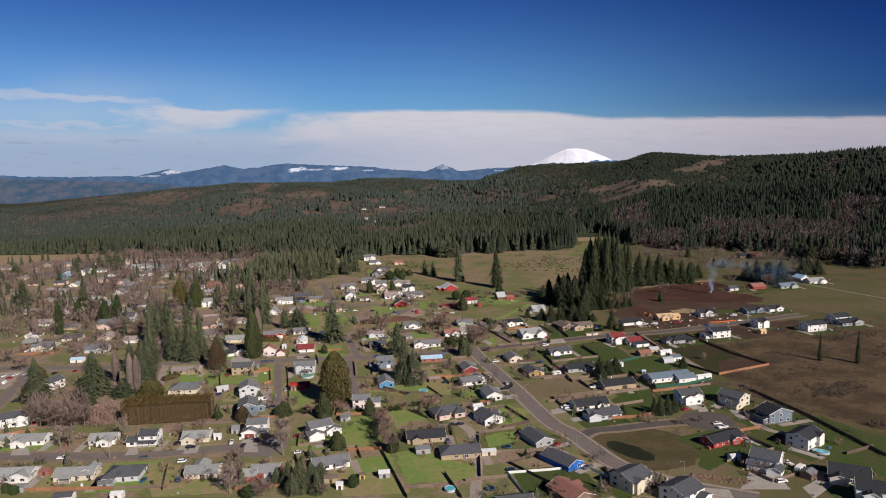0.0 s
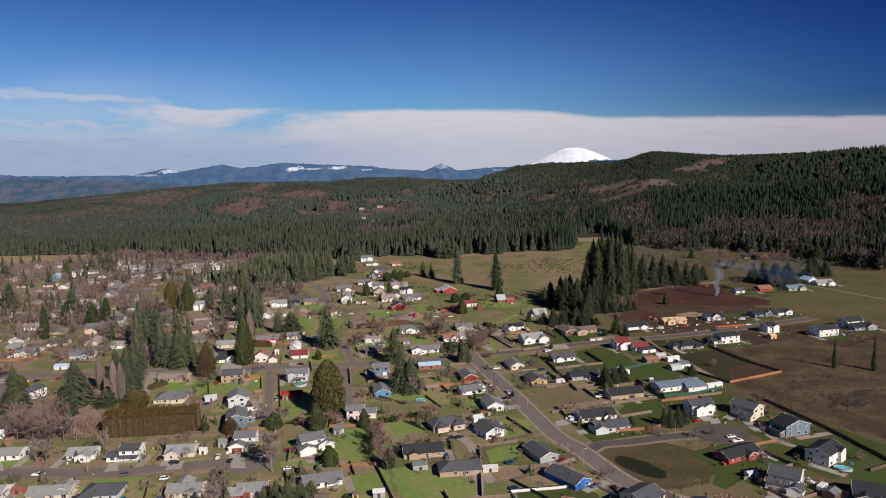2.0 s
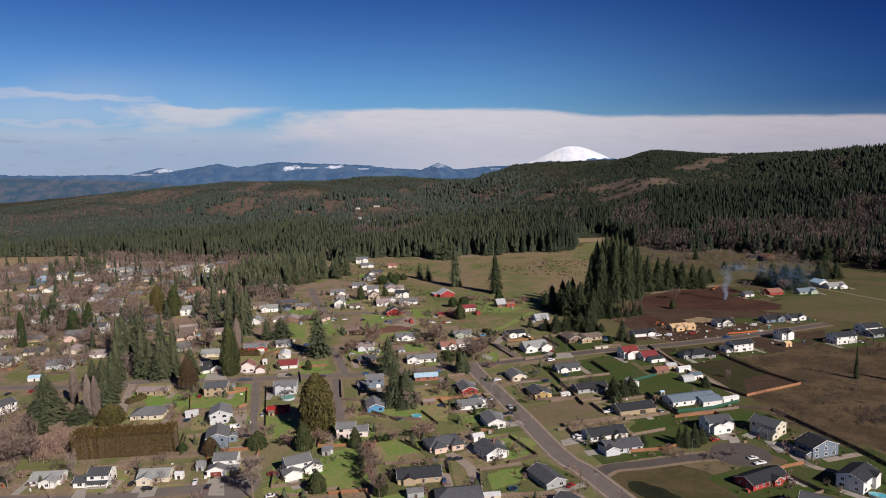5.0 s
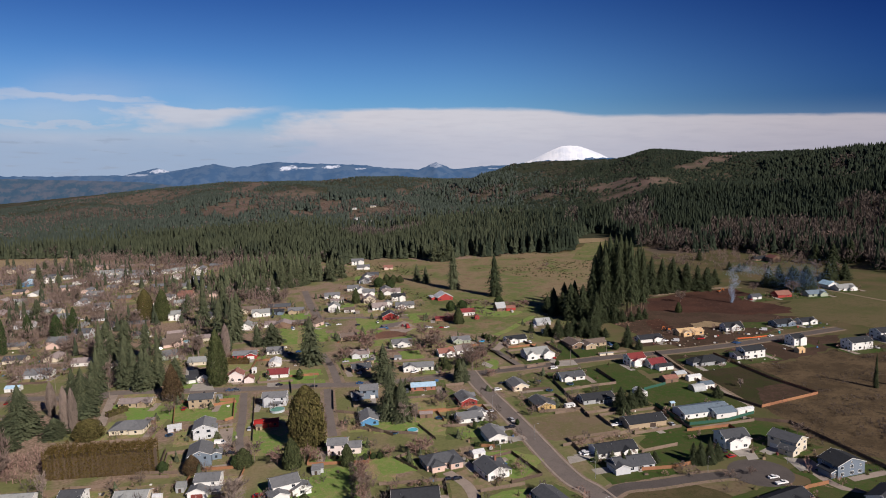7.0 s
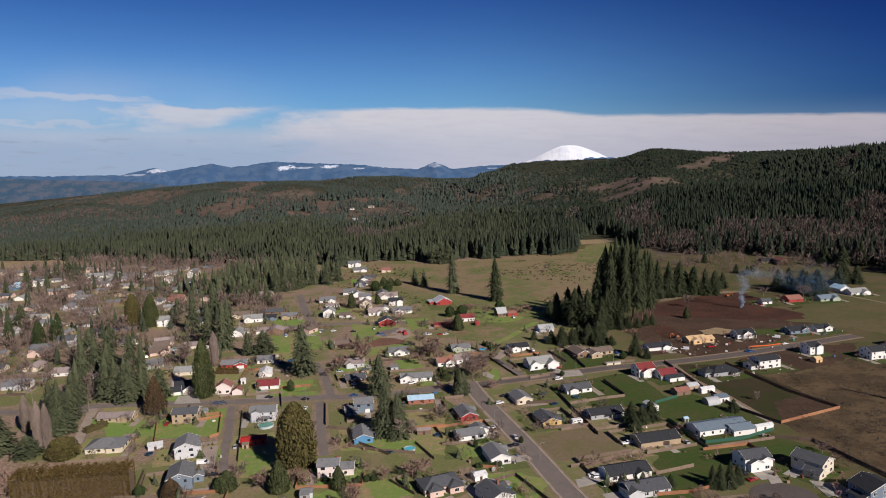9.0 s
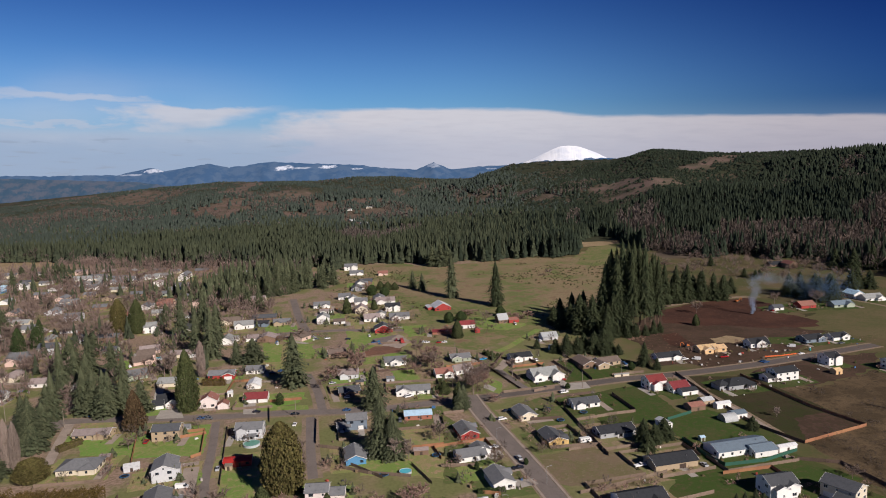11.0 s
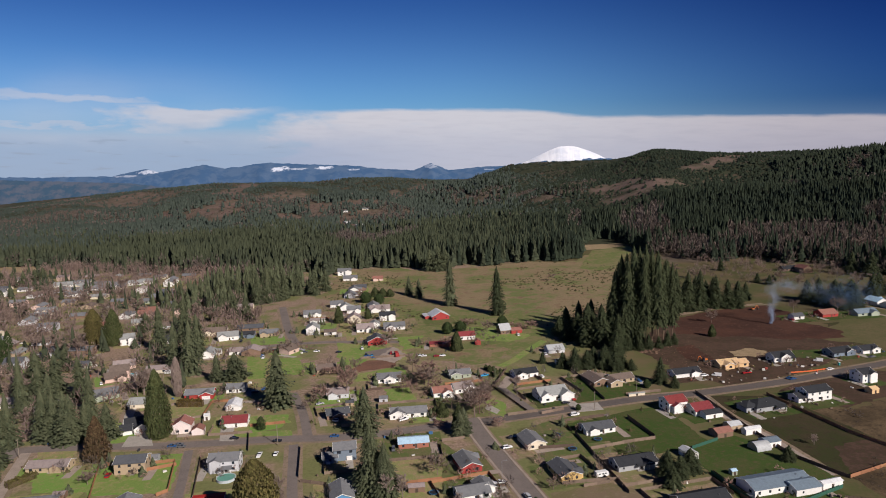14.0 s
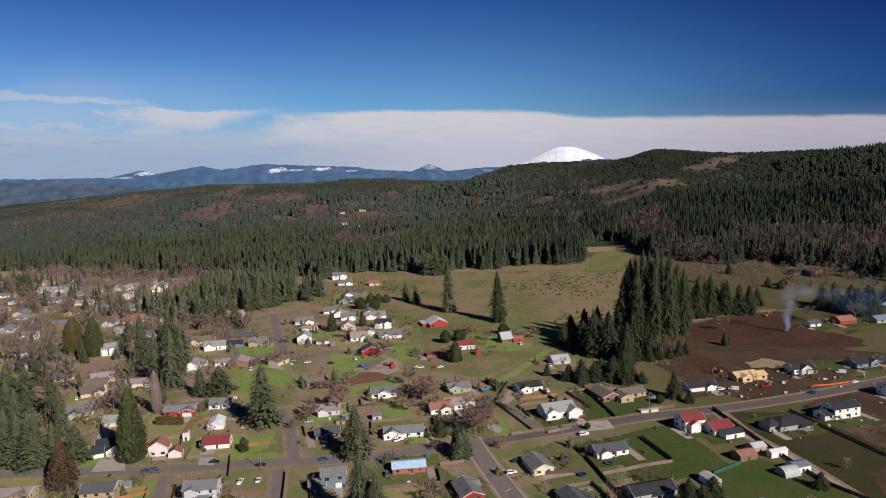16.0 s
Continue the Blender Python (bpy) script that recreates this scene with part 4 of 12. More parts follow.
def house(x, y, rot, w, d, h, wall="white", roof="grey", pitch=0.42, hip=False, wings=(), garage=None, chimney=None, porch=None, detail=2, name="house", note="on a lot"):
    """A house: a main block with its ridge along local x, wings as (x, y, w, d, h, turn), a garage door as (side, along, width, paint)."""
    rng = random.Random(int(x * 7 + y * 13))
    tall = "two-storey" if h > 4.5 else "single-storey"
    ob = thing(name, x, y, 0, rot, f"{COLOUR_WORDS.get(wall, wall)} {tall} {name.replace('_', ' ')} with {ROOF_WORDS[roof]} roof {note}", name.split("_")[-1], "houses of the town" if name == "house" else "")
    if detail == 1 and not wings and w > 10 and rng.random() < 0.6:
        wings = ((rng.choice((-1, 1)) * w * 0.25, -d * 0.35, d * 0.8, w * 0.4, h, 90),)
    front = detail == 2 and not wings and not hip and name == "house" and rng.random() < 0.75
    skip = {(garage[0], 0)} if garage else set()
    volume(ob, w, d, h, wall, roof, pitch, hip, Matrix(), rng, detail, skip)
    for wx, wy, ww, wd, wh, turn in wings:
        volume(ob, ww, wd, wh, wall, roof, pitch, hip, pose(wx, wy, 0, 0, 0, turn), rng, detail, {(0, 0)} if garage and garage[0] == 4 else set())
    if front:
        volume(ob, d * 0.6, 5.2, h, wall, roof, pitch, False, pose(rng.choice((-1, 1)) * w * 0.24, -d * 0.34, 0, 0, 0, 90), rng, 0)
    if garage:
        side, along, wide, paint = garage
        if side == 4:
            wx, wy, ww, wd, wh, turn = wings[0]
            gm = pose(wx, wy, 0, 0, 0, turn) @ side_wall(ww, wd, 3 if turn > 0 else 0, along, 0)
        else:
            gm = side_wall(w, d, side, along, 0)
        if detail > 1:
            drive = Shape().box(-wide / 2 - 0.3, 0.1, -0.15, wide / 2 + 0.3, 9.0, 0.09)
            drive.make("driveway", CONCRETE, ob, "pale concrete driveway", gm)
        garage_door(ob, gm, wide, dict(white=DOOR_WHITE, maroon=DOOR_RED, dark=DOOR_DARK)[paint])
    if not garage and name == "house" and y < 900:
        gm = pose(rng.choice((-1, 1)) * (w / 2 + 2.6), -d * 0.1, 0)
        drive = Shape().box(-1.9, -d * 0.8 - 4, -0.15, 1.9, d * 0.3, 0.075)
        drive.make("driveway", rng.choice((GRAVEL, GRAVEL, CONCRETE)), ob, "pale gravel drive beside the house", gm)
    if detail > 0:
        dm = side_wall(w, d, 0, w * 0.08, 0)
        piece("door", "door", lambda s: s.box(-0.48, 0, 0.1, 0.48, 0.05, 2.15), DOOR_DARK, ob, dm)
        if detail > 1:
            piece("step", "step", lambda s: s.box(-0.9, 0, -0.1, 0.9, 1.1, 0.12), CONCRETE, ob, dm)
    if chimney:
        cx, cy = chimney
        s = Shape().box(cx - 0.45, cy - 0.45, 0, cx + 0.45, cy + 0.45, h + d / 2 * pitch + 0.9)
        s.box(cx - 0.55, cy - 0.55, h + d / 2 * pitch + 0.9, cx + 0.55, cy + 0.55, h + d / 2 * pitch + 1.05)
        s.make("chimney", BRICKWORK, ob, "brick chimney")
    if porch:
        px, pw, pd = porch
        y0 = -d / 2
        s = Shape().box(px - pw / 2, y0 - pd, -0.1, px + pw / 2, y0, 0.25)
        s.make("porch_floor", CONCRETE, ob)
        s = Shape()
        s.add([(px - pw / 2 - 0.2, y0 - pd - 0.3, 2.45), (px + pw / 2 + 0.2, y0 - pd - 0.3, 2.45), (px + pw / 2 + 0.2, y0, 2.95), (px - pw / 2 - 0.2, y0, 2.95), (px - pw / 2 - 0.2, y0 - pd - 0.3, 2.6), (px + pw / 2 + 0.2, y0 - pd - 0.3, 2.6), (px + pw / 2 + 0.2, y0, 3.1), (px - pw / 2 - 0.2, y0, 3.1)], [(3, 2, 1, 0), (4, 5, 6, 7), (0, 1, 5, 4), (1, 2, 6, 5), (2, 3, 7, 6), (3, 0, 4, 7)])
        s.make("porch_roof", roof_mat(roof), ob)
        n = max(2, int(pw / 2.6) + 1)
        for i in range(n):
            piece("post", "porch_post", lambda s: s.box(-0.09, -0.09, 0.25, 0.09, 0.09, 2.5), TRIM, ob, pose(px - pw / 2 + 0.15 + (pw - 0.3) * i / (n - 1), y0 - pd + 0.15, 0))
    return ob


def shed(x, y, rot, w, d, h, wall="white", roof="grey", pitch=0.4, open_front=False, note="in a yard"):
    ob = thing("shed", x, y, 0, rot, f"{COLOUR_WORDS.get(wall, wall)} shed with {ROOF_WORDS[roof]} roof {note}", "shed", "garden sheds")
    s = Shape()
    gable_walls(s, w, d, h, d / 2 * pitch, None)
    s.make("wall", wall_mat(wall), ob)
    s = Shape()
    gable_roof(s, w, d, h, pitch, None, 0.25, 0.2, 0.12)
    s.make("roof", roof_mat(roof), ob)
    piece("sheddoor", "door", lambda s: s.box(-0.6, 0, 0.05, 0.6, 0.05, 1.85), DOOR_DARK, ob, side_wall(w, d, 0, 0, 0))
    return ob


# ---------- trees ----------
def conifer_mesh(seed, whorls, per, name, mat, taper=0.75, ragged=0.3, low=0.03, spray=0.2):
    """Crown of unit height and base radius: whorls of drooping boughs, each a feathered tent of sprays, round a dark core."""
    rng = random.Random(seed)
    s = Shape()
    profile = lambda f: (1 - f) ** taper * (0.70 + 0.30 * min(1, (f + 0.02) * 6)) + 0.02
    for k in range(whorls):
        f = min(0.985, (k + rng.uniform(0, 0.9)) / whorls)
        f = 1 - (1 - f) ** 0.92
        lean = rng.uniform(0, 6.28)
        n = max(4, round(per * (0.35 + 0.65 * (1 - f))))
        for i in range(n):
            a = lean + (i + rng.uniform(-0.38, 0.38)) * 2 * math.pi / n
            ca, sa = math.cos(a), math.sin(a)
            lump = 1 + 0.30 * noise.noise(Vector((ca * 1.4, sa * 1.4, f * 5 + seed))) + 0.20 * noise.noise(Vector((ca * 3, sa * 3, f * 13 + seed)))
            reach = profile(f) * lump * rng.uniform(1 - ragged, 1.08)
            z0 = low + (0.965 - low) * f + rng.uniform(-0.008, 0.008)
            drop = (0.030 + 0.050 * (1 - f)) * rng.uniform(0.6, 1.5)
            wide = reach * spray * rng.uniform(0.8, 1.25) + 0.025
            turn = rng.gauss(0, 0.16)
            v, faces = [], []
            for t in (0.18, 0.5, 0.8, 1.06):
                b = a + turn * t
                v.append((math.cos(b) * reach * t, math.sin(b) * reach * t, z0 + 0.012 * (1 - t) - drop * t * t))
            for q in range(3):
                t = (0.46, 0.78, 0.98)[q]
                for sign in (-1, 1):
                    w_side = sign * wide * (1.0, 0.85, 0.5)[q] * rng.uniform(0.7, 1.25)
                    b = a + turn * t
                    v.append((math.cos(b) * reach * t - math.sin(b) * w_side, math.sin(b) * reach * t + math.cos(b) * w_side, z0 + 0.004 - drop * t * t - abs(w_side) * rng.uniform(0.06, 0.14)))
                    faces.append((q, q + 1, len(v) - 1) if sign < 0 else (q + 1, q, len(v) - 1))
            s.add(v, faces)
    s.lathe([(0.02, low)] + [(profile(k / 9) * (0.55 if k % 2 else 0.42), low + 0.02 + (0.95 - low) * k / 9) for k in range(9)] + [(0.004, 1.0)], 7)
    me = bpy.data.meshes.new(name)
    me.from_pydata(s.v, [], s.f)
    me.materials.append(mat)
    return me


def dense_mesh(seed, count, profile, name, mat, size=0.09, flat=1.0):
    """A close crown of many small leaf clumps over a turned profile of (height, radius)."""
    rng = random.Random(seed)
    s = Shape()
    hs, rs = [p[0] for p in profile], [p[1] for p in profile]
    for _ in range(count):
        z = rng.uniform(hs[0], hs[-1])
        r = float(np.interp(z, hs, rs)) * rng.uniform(0.62, 1.08) * (1 + 0.16 * noise.noise(Vector((z * 7, seed, 0))))
        a = rng.uniform(0, 6.28)
        r *= 1 + 0.22 * noise.noise(Vector((math.cos(a) * 1.6, math.sin(a) * 1.6, z * 5 + seed)))
        c = Vector((r * math.cos(a), r * math.sin(a), z))
        out = Vector((math.cos(a) + rng.gauss(0, 0.7), math.sin(a) + rng.gauss(0, 0.7), rng.gauss(0.5, 0.7))).normalized()
        e1 = out.cross(Vector((rng.gauss(0, 0.4), rng.gauss(0, 0.4), 1))).normalized() * size * rng.uniform(0.5, 1.2)
        e2 = out.cross(e1).normalized() * size * rng.uniform(0.5, 1.2)
        for v in (e1, e2):
            v.z *= flat
        s.add([c - e1 - e2 * 0.5, c + e1 - e2 * 0.4 + out * size * 0.2, c + e2], [(0, 1, 2)])
    me = bpy.data.meshes.new(name)
    me.from_pydata(s.v, [], s.f)
    me.materials.append(mat)
    return me


def bare_mesh(seed, name, mat, upright=0.5, twigs=1100, narrow=1.0, thick=0.012):
    """Leafless crown of unit height and radius: ascending limbs off a leader, forking into a haze of fine twigs."""
    rng = random.Random(seed)
    s = Shape()
    ends = []

    def limb(a, way, length, r, depth):
        b = a + way * length
        s.tube(a, b, r, r * 0.55, 3, False)
        ends.append((a, b))
        if depth == 0:
            return
        for _ in range(3):
            turn = Vector((rng.gauss(0, 1), rng.gauss(0, 1), rng.gauss(0.5, 0.5))).normalized()
            limb(a + way * length * rng.uniform(0.3, 1.0), (way + turn * 0.75).normalized(), length * rng.uniform(0.45, 0.7), r * 0.55, depth - 1)

    s.tube(Vector((0, 0, 0)), Vector((0.01, 0.01, 0.8)), 0.015, 0.004, 5, False)
    for k in range(15):
        z = rng.uniform(0.16, 0.75)
        a = k * 2.4 + rng.uniform(-0.5, 0.5)
        reach = narrow * (0.34 - 0.22 * abs(z - 0.42))
        way = Vector((math.cos(a), math.sin(a), upright * 1.1 + rng.uniform(0.2, 0.8)))
        limb(Vector((0, 0, z)), way.normalized(), reach * rng.uniform(0.8, 1.15), 0.006, 2)
    for _ in range(twigs):
        a, b = rng.choice(ends)
        p = a.lerp(b, rng.uniform(0.3, 1.0))
        way = ((b - a).normalized() + Vector((rng.gauss(0, 0.6), rng.gauss(0, 0.6), rng.gauss(0.35, 0.5)))).normalized()
        q = p + way * rng.uniform(0.04, 0.11)
        side = way.cross(Vector((rng.gauss(0, 1), rng.gauss(0, 1), rng.gauss(0, 1)))).normalized() * thick * 0.5
        s.add([p - side, p + side, q], [(0, 1, 2)])
    top, reach = max(v[2] for v in s.v), sorted(math.hypot(v[0], v[1]) for v in s.v)[int(len(s.v) * 0.97)]
    me = bpy.data.meshes.new(name)
    me.from_pydata([(x / reach, y / reach, z / top) for x, y, z in s.v], [], s.f)
    me.materials.append(mat)
    return me


def trunk_mesh(name, mat, r=0.035, height=0.85):
    s = Shape()
    s.lathe([(r * 1.5, -0.02), (r, 0.04), (r * 0.7, height * 0.5), (r * 0.15, height)], 7)
    me = bpy.data.meshes.new(name)
    me.from_pydata(s.v, [], s.f)
    me.materials.append(mat)
    return me


CROWNS = {
    "fir": [conifer_mesh(20 + i, 38, 14, "crown", FIR, 0.46 + 0.05 * i, 0.46) for i in range(5)],
    "great_fir": [conifer_mesh(90 + i, 84, 22, "crown", DARK_FIR if i else FIR, 0.68, 0.56, 0.03, 0.12) for i in range(2)],
    "dark_fir": [conifer_mesh(25 + i, 40, 15, "crown", DARK_FIR, 0.46 + 0.05 * i, 0.42) for i in range(3)],
    "cedar": [dense_mesh(40 + i, 9000, [(0.02, 0.76), (0.13, 0.96), (0.40, 1.0), (0.64, 0.87), (0.82, 0.63), (0.93, 0.38), (1.0, 0.10)], "crown", CEDAR, 0.058, 0.5) for i in range(2)],
    "russet": [dense_mesh(44 + i, 6000, [(0.03, 0.6), (0.15, 1.0), (0.4, 0.92), (0.7, 0.6), (0.9, 0.25), (1.0, 0.05)], "crown", RUSSET, 0.06, 0.5) for i in range(2)],
    "column": [dense_mesh(48 + i, 4500, [(0.02, 0.8), (0.2, 1.0), (0.5, 0.95), (0.8, 0.6), (1.0, 0.08)], "crown", GREEN_LEAF, 0.07, 0.3) for i in range(2)],
    "round": [dense_mesh(52 + i, 3400, [(0.04, 0.45), (0.2, 0.85), (0.45, 1.0), (0.7, 0.85), (0.9, 0.5), (1.0, 0.15)], "crown", GREEN_LEAF, 0.075) for i in range(3)],
    "bare": [bare_mesh(60 + i, "crown", TWIGS, 0.25, 1500, 1.0, 0.015) for i in range(4)],
    "grove": [conifer_mesh(30 + i, 56, 13, "crown", DARK_FIR, 0.38, 0.55, 0.0, 0.17) for i in range(3)],
    "birch": [bare_mesh(70 + i, "crown", PALE_BARK, 0.9, 1000, 0.7) for i in range(2)],
    "ruddy": [bare_mesh(76 + i, "crown", RED_BRUSH, 0.5, 1500, 1.0, 0.018) for i in range(3)],
    "shaggy": [dense_mesh(56 + i, 4200, [(0.02, 0.7), (0.14, 1.0), (0.34, 0.86), (0.55, 0.78), (0.76, 0.52), (0.92, 0.28), (1.0, 0.08)], "crown", SHAGGY, 0.085) for i in range(3)],
    "cypress": [dense_mesh(46 + i, 9000, [(0.02, 0.72), (0.1, 0.95), (0.3, 1.0), (0.55, 0.84), (0.8, 0.5), (0.94, 0.22), (1.0, 0.05)], "crown", CYPRESS, 0.055, 0.45) for i in range(2)],
    "poplar": [dense_mesh(80 + i, 4500, [(0.02, 0.35), (0.12, 0.75), (0.35, 1.0), (0.65, 0.95), (0.88, 0.6), (1.0, 0.12)], "crown", PALE_BARK, 0.035, 2.2) for i in range(2)],
}
TREE_WORDS = {
    "grove": "very tall fir with a bare lower trunk", "fir": "tall dark green fir with drooping boughs", "cedar": "broad olive-brown cedar with a dense crown", "russet": "russet-brown conifer with a dense crown",
    "ruddy": "leafless reddish-brown tree with fine twigs", "shaggy": "shaggy dark evergreen with uneven foliage", "cypress": "tall dense olive-green conical cypress",
    "column": "narrow columnar evergreen with dense foliage", "round": "rounded evergreen shrub with dense leaves", "bare": "leafless brown deciduous tree with fine twigs",
    "birch": "leafless pale-barked birch with upright limbs", "poplar": "leafless narrow poplar with upright limbs",
}
TRUNK = trunk_mesh("trunk", BARK)
PALE_TRUNK = trunk_mesh("trunk", PALE_BARK, 0.025, 0.5)


def tree(kind, x, y, h, r, note="beside the houses", name=None):
    rng = random.Random(int(x * 31 + y * 17 + h * 101))
    z = float(land(x, y))
    ob = new(name or ("shrub" if kind == "round" and h < 5 else "tree"))
    ob.matrix_basis = pose(x, y, z, 0, 0, rng.uniform(0, 360))
    tagged(ob, f"{TREE_WORDS[kind]} {note}", "shrub" if ob.name.startswith("shrub") else "tree", "trees of the town")
    bare = kind in ("bare", "birch", "poplar", "ruddy")
    wide = r * (1.2 if kind == "fir" else 1.12 if kind == "grove" else 1)
    grow = Matrix.Diagonal((wide, wide, h, 1))
    # firs towards the right get the darker needle copy
    crown = new("crown", CROWNS["great_fir"][int(x > 40)] if kind == "fir" and y < 480 and h > 12 else rng.choice(CROWNS["dark_fir" if kind == "fir" and x > 25 else kind]))
    crown.matrix_basis, crown.parent = (pose(0, 0, h * 0.26) @ Matrix.Diagonal((wide, wide, h * 0.74, 1)) if kind == "grove" else grow), ob
    trunk = new("trunk", PALE_TRUNK if bare else TRUNK)
    trunk.matrix_basis, trunk.parent = Matrix.Diagonal((min(h * 0.5, 11.0), min(h * 0.5, 11.0), h * (0.35 if bare else 1), 1)), ob
    return ob


# ---------- fences, cars, poles and garden things ----------
def fence(pts, mat=None, high=1.8, note="between yards", stretch=6.2, posts=True):
    """Board fence along a line: posts, and panels between them."""
    mat = mat or WOOD_FENCE
    word = {"cedar_fence_wood": "new orange-brown cedar", "dark_fence_wood": "dark stained", "weathered_fence_wood": "weathered grey-brown"}.get(mat.name, "white painted" if mat is TRIM else "green")
    ob = thing("fence", *pts[0], 0, 0, f"{word} wooden board fence {note}", "fence", "garden fences")
    x0, y0 = pts[0]
    for (ax, ay), (bx, by) in zip(pts, pts[1:]):
        length, turn = math.hypot(bx - ax, by - ay), math.degrees(math.atan2(by - ay, bx - ax))
        n = max(1, round(length / stretch))
        step = length / n

        def boards(s):
            line = []
            for i in range(8):
                dy = 0.02 * (i % 2)
                line += [(i * 0.375, dy, high - 0.03 * (i % 3)), (i * 0.375 + 0.375, dy, high - 0.03 * (i % 3))]
            k = len(line)
            v = [(x, y - 0.02, z) for x, y, top in line for z in (0.05, top)] + [(x, y + 0.02, z) for x, y, top in line for z in (0.05, top)]
            f = []
            for i in range(k - 1):
                f += [(2 * i, 2 * i + 2, 2 * i + 3, 2 * i + 1), (2 * k + 2 * i, 2 * k + 2 * i + 1, 2 * k + 2 * i + 3, 2 * k + 2 * i + 2), (2 * i + 1, 2 * i + 3, 2 * k + 2 * i + 3, 2 * k + 2 * i + 1)]
            s.add(v, f)

        if not posts:
            rail = Shape().box(0, -0.07, high - 0.28, length, -0.025, high - 0.16)
            rail.make("rail", mat, ob, "", pose(ax - x0, ay - y0, 0, 0, 0, turn))
        for i in range(n):
            m = pose(ax - x0, ay - y0, 0, 0, 0, turn) @ pose(i * step, 0, 0)
            piece(("panel", mat.name, high), "panel", boards, mat, ob, m @ Matrix.Diagonal((step / 3.0, 1, 1, 1)))
            if posts:
                piece(("fpost", mat.name, high), "post", lambda s: s.box(-0.06, -0.06, -0.2, 0.06, 0.1, high + 0.08), mat, ob, m)
    return ob


CAR_PAINTS = dict(white=(0.75, 0.75, 0.75), silver=(0.42, 0.43, 0.45), black=(0.02, 0.02, 0.024), red=(0.32, 0.02, 0.02), blue=(0.03, 0.09, 0.22), grey=(0.12, 0.125, 0.13), azure=(0.05, 0.30, 0.55))
RUBBER = material("tyre_rubber", (0.02, 0.02, 0.02), None, 1.0, 0.9)
RIM = material("wheel_metal", (0.4, 0.4, 0.41), None, 1.0, 0.35, metal=0.9)
LAMP_GLASS = material("headlamp_glass", (0.6, 0.6, 0.58), None, 1.0, 0.2)
TAIL_GLASS = material("tail_lamp_glass", (0.35, 0.01, 0.01), None, 1.0, 0.2)


def extrude_side(s, outline, half, inset=0.0):
    """A closed side outline in (x, z) drawn across y, its upper points pulled in."""
    n = len(outline)
    zs = [p[1] for p in outline]
    v = [(px, sy * (half - inset * (pz - min(zs)) / (max(zs) - min(zs))), pz) for sy in (-1, 1) for px, pz in outline]
    s.add(v, [tuple(range(n)), tuple(range(2 * n - 1, n - 1, -1))] + [(i, n + i, n + (i + 1) % n, (i + 1) % n) for i in range(n)])


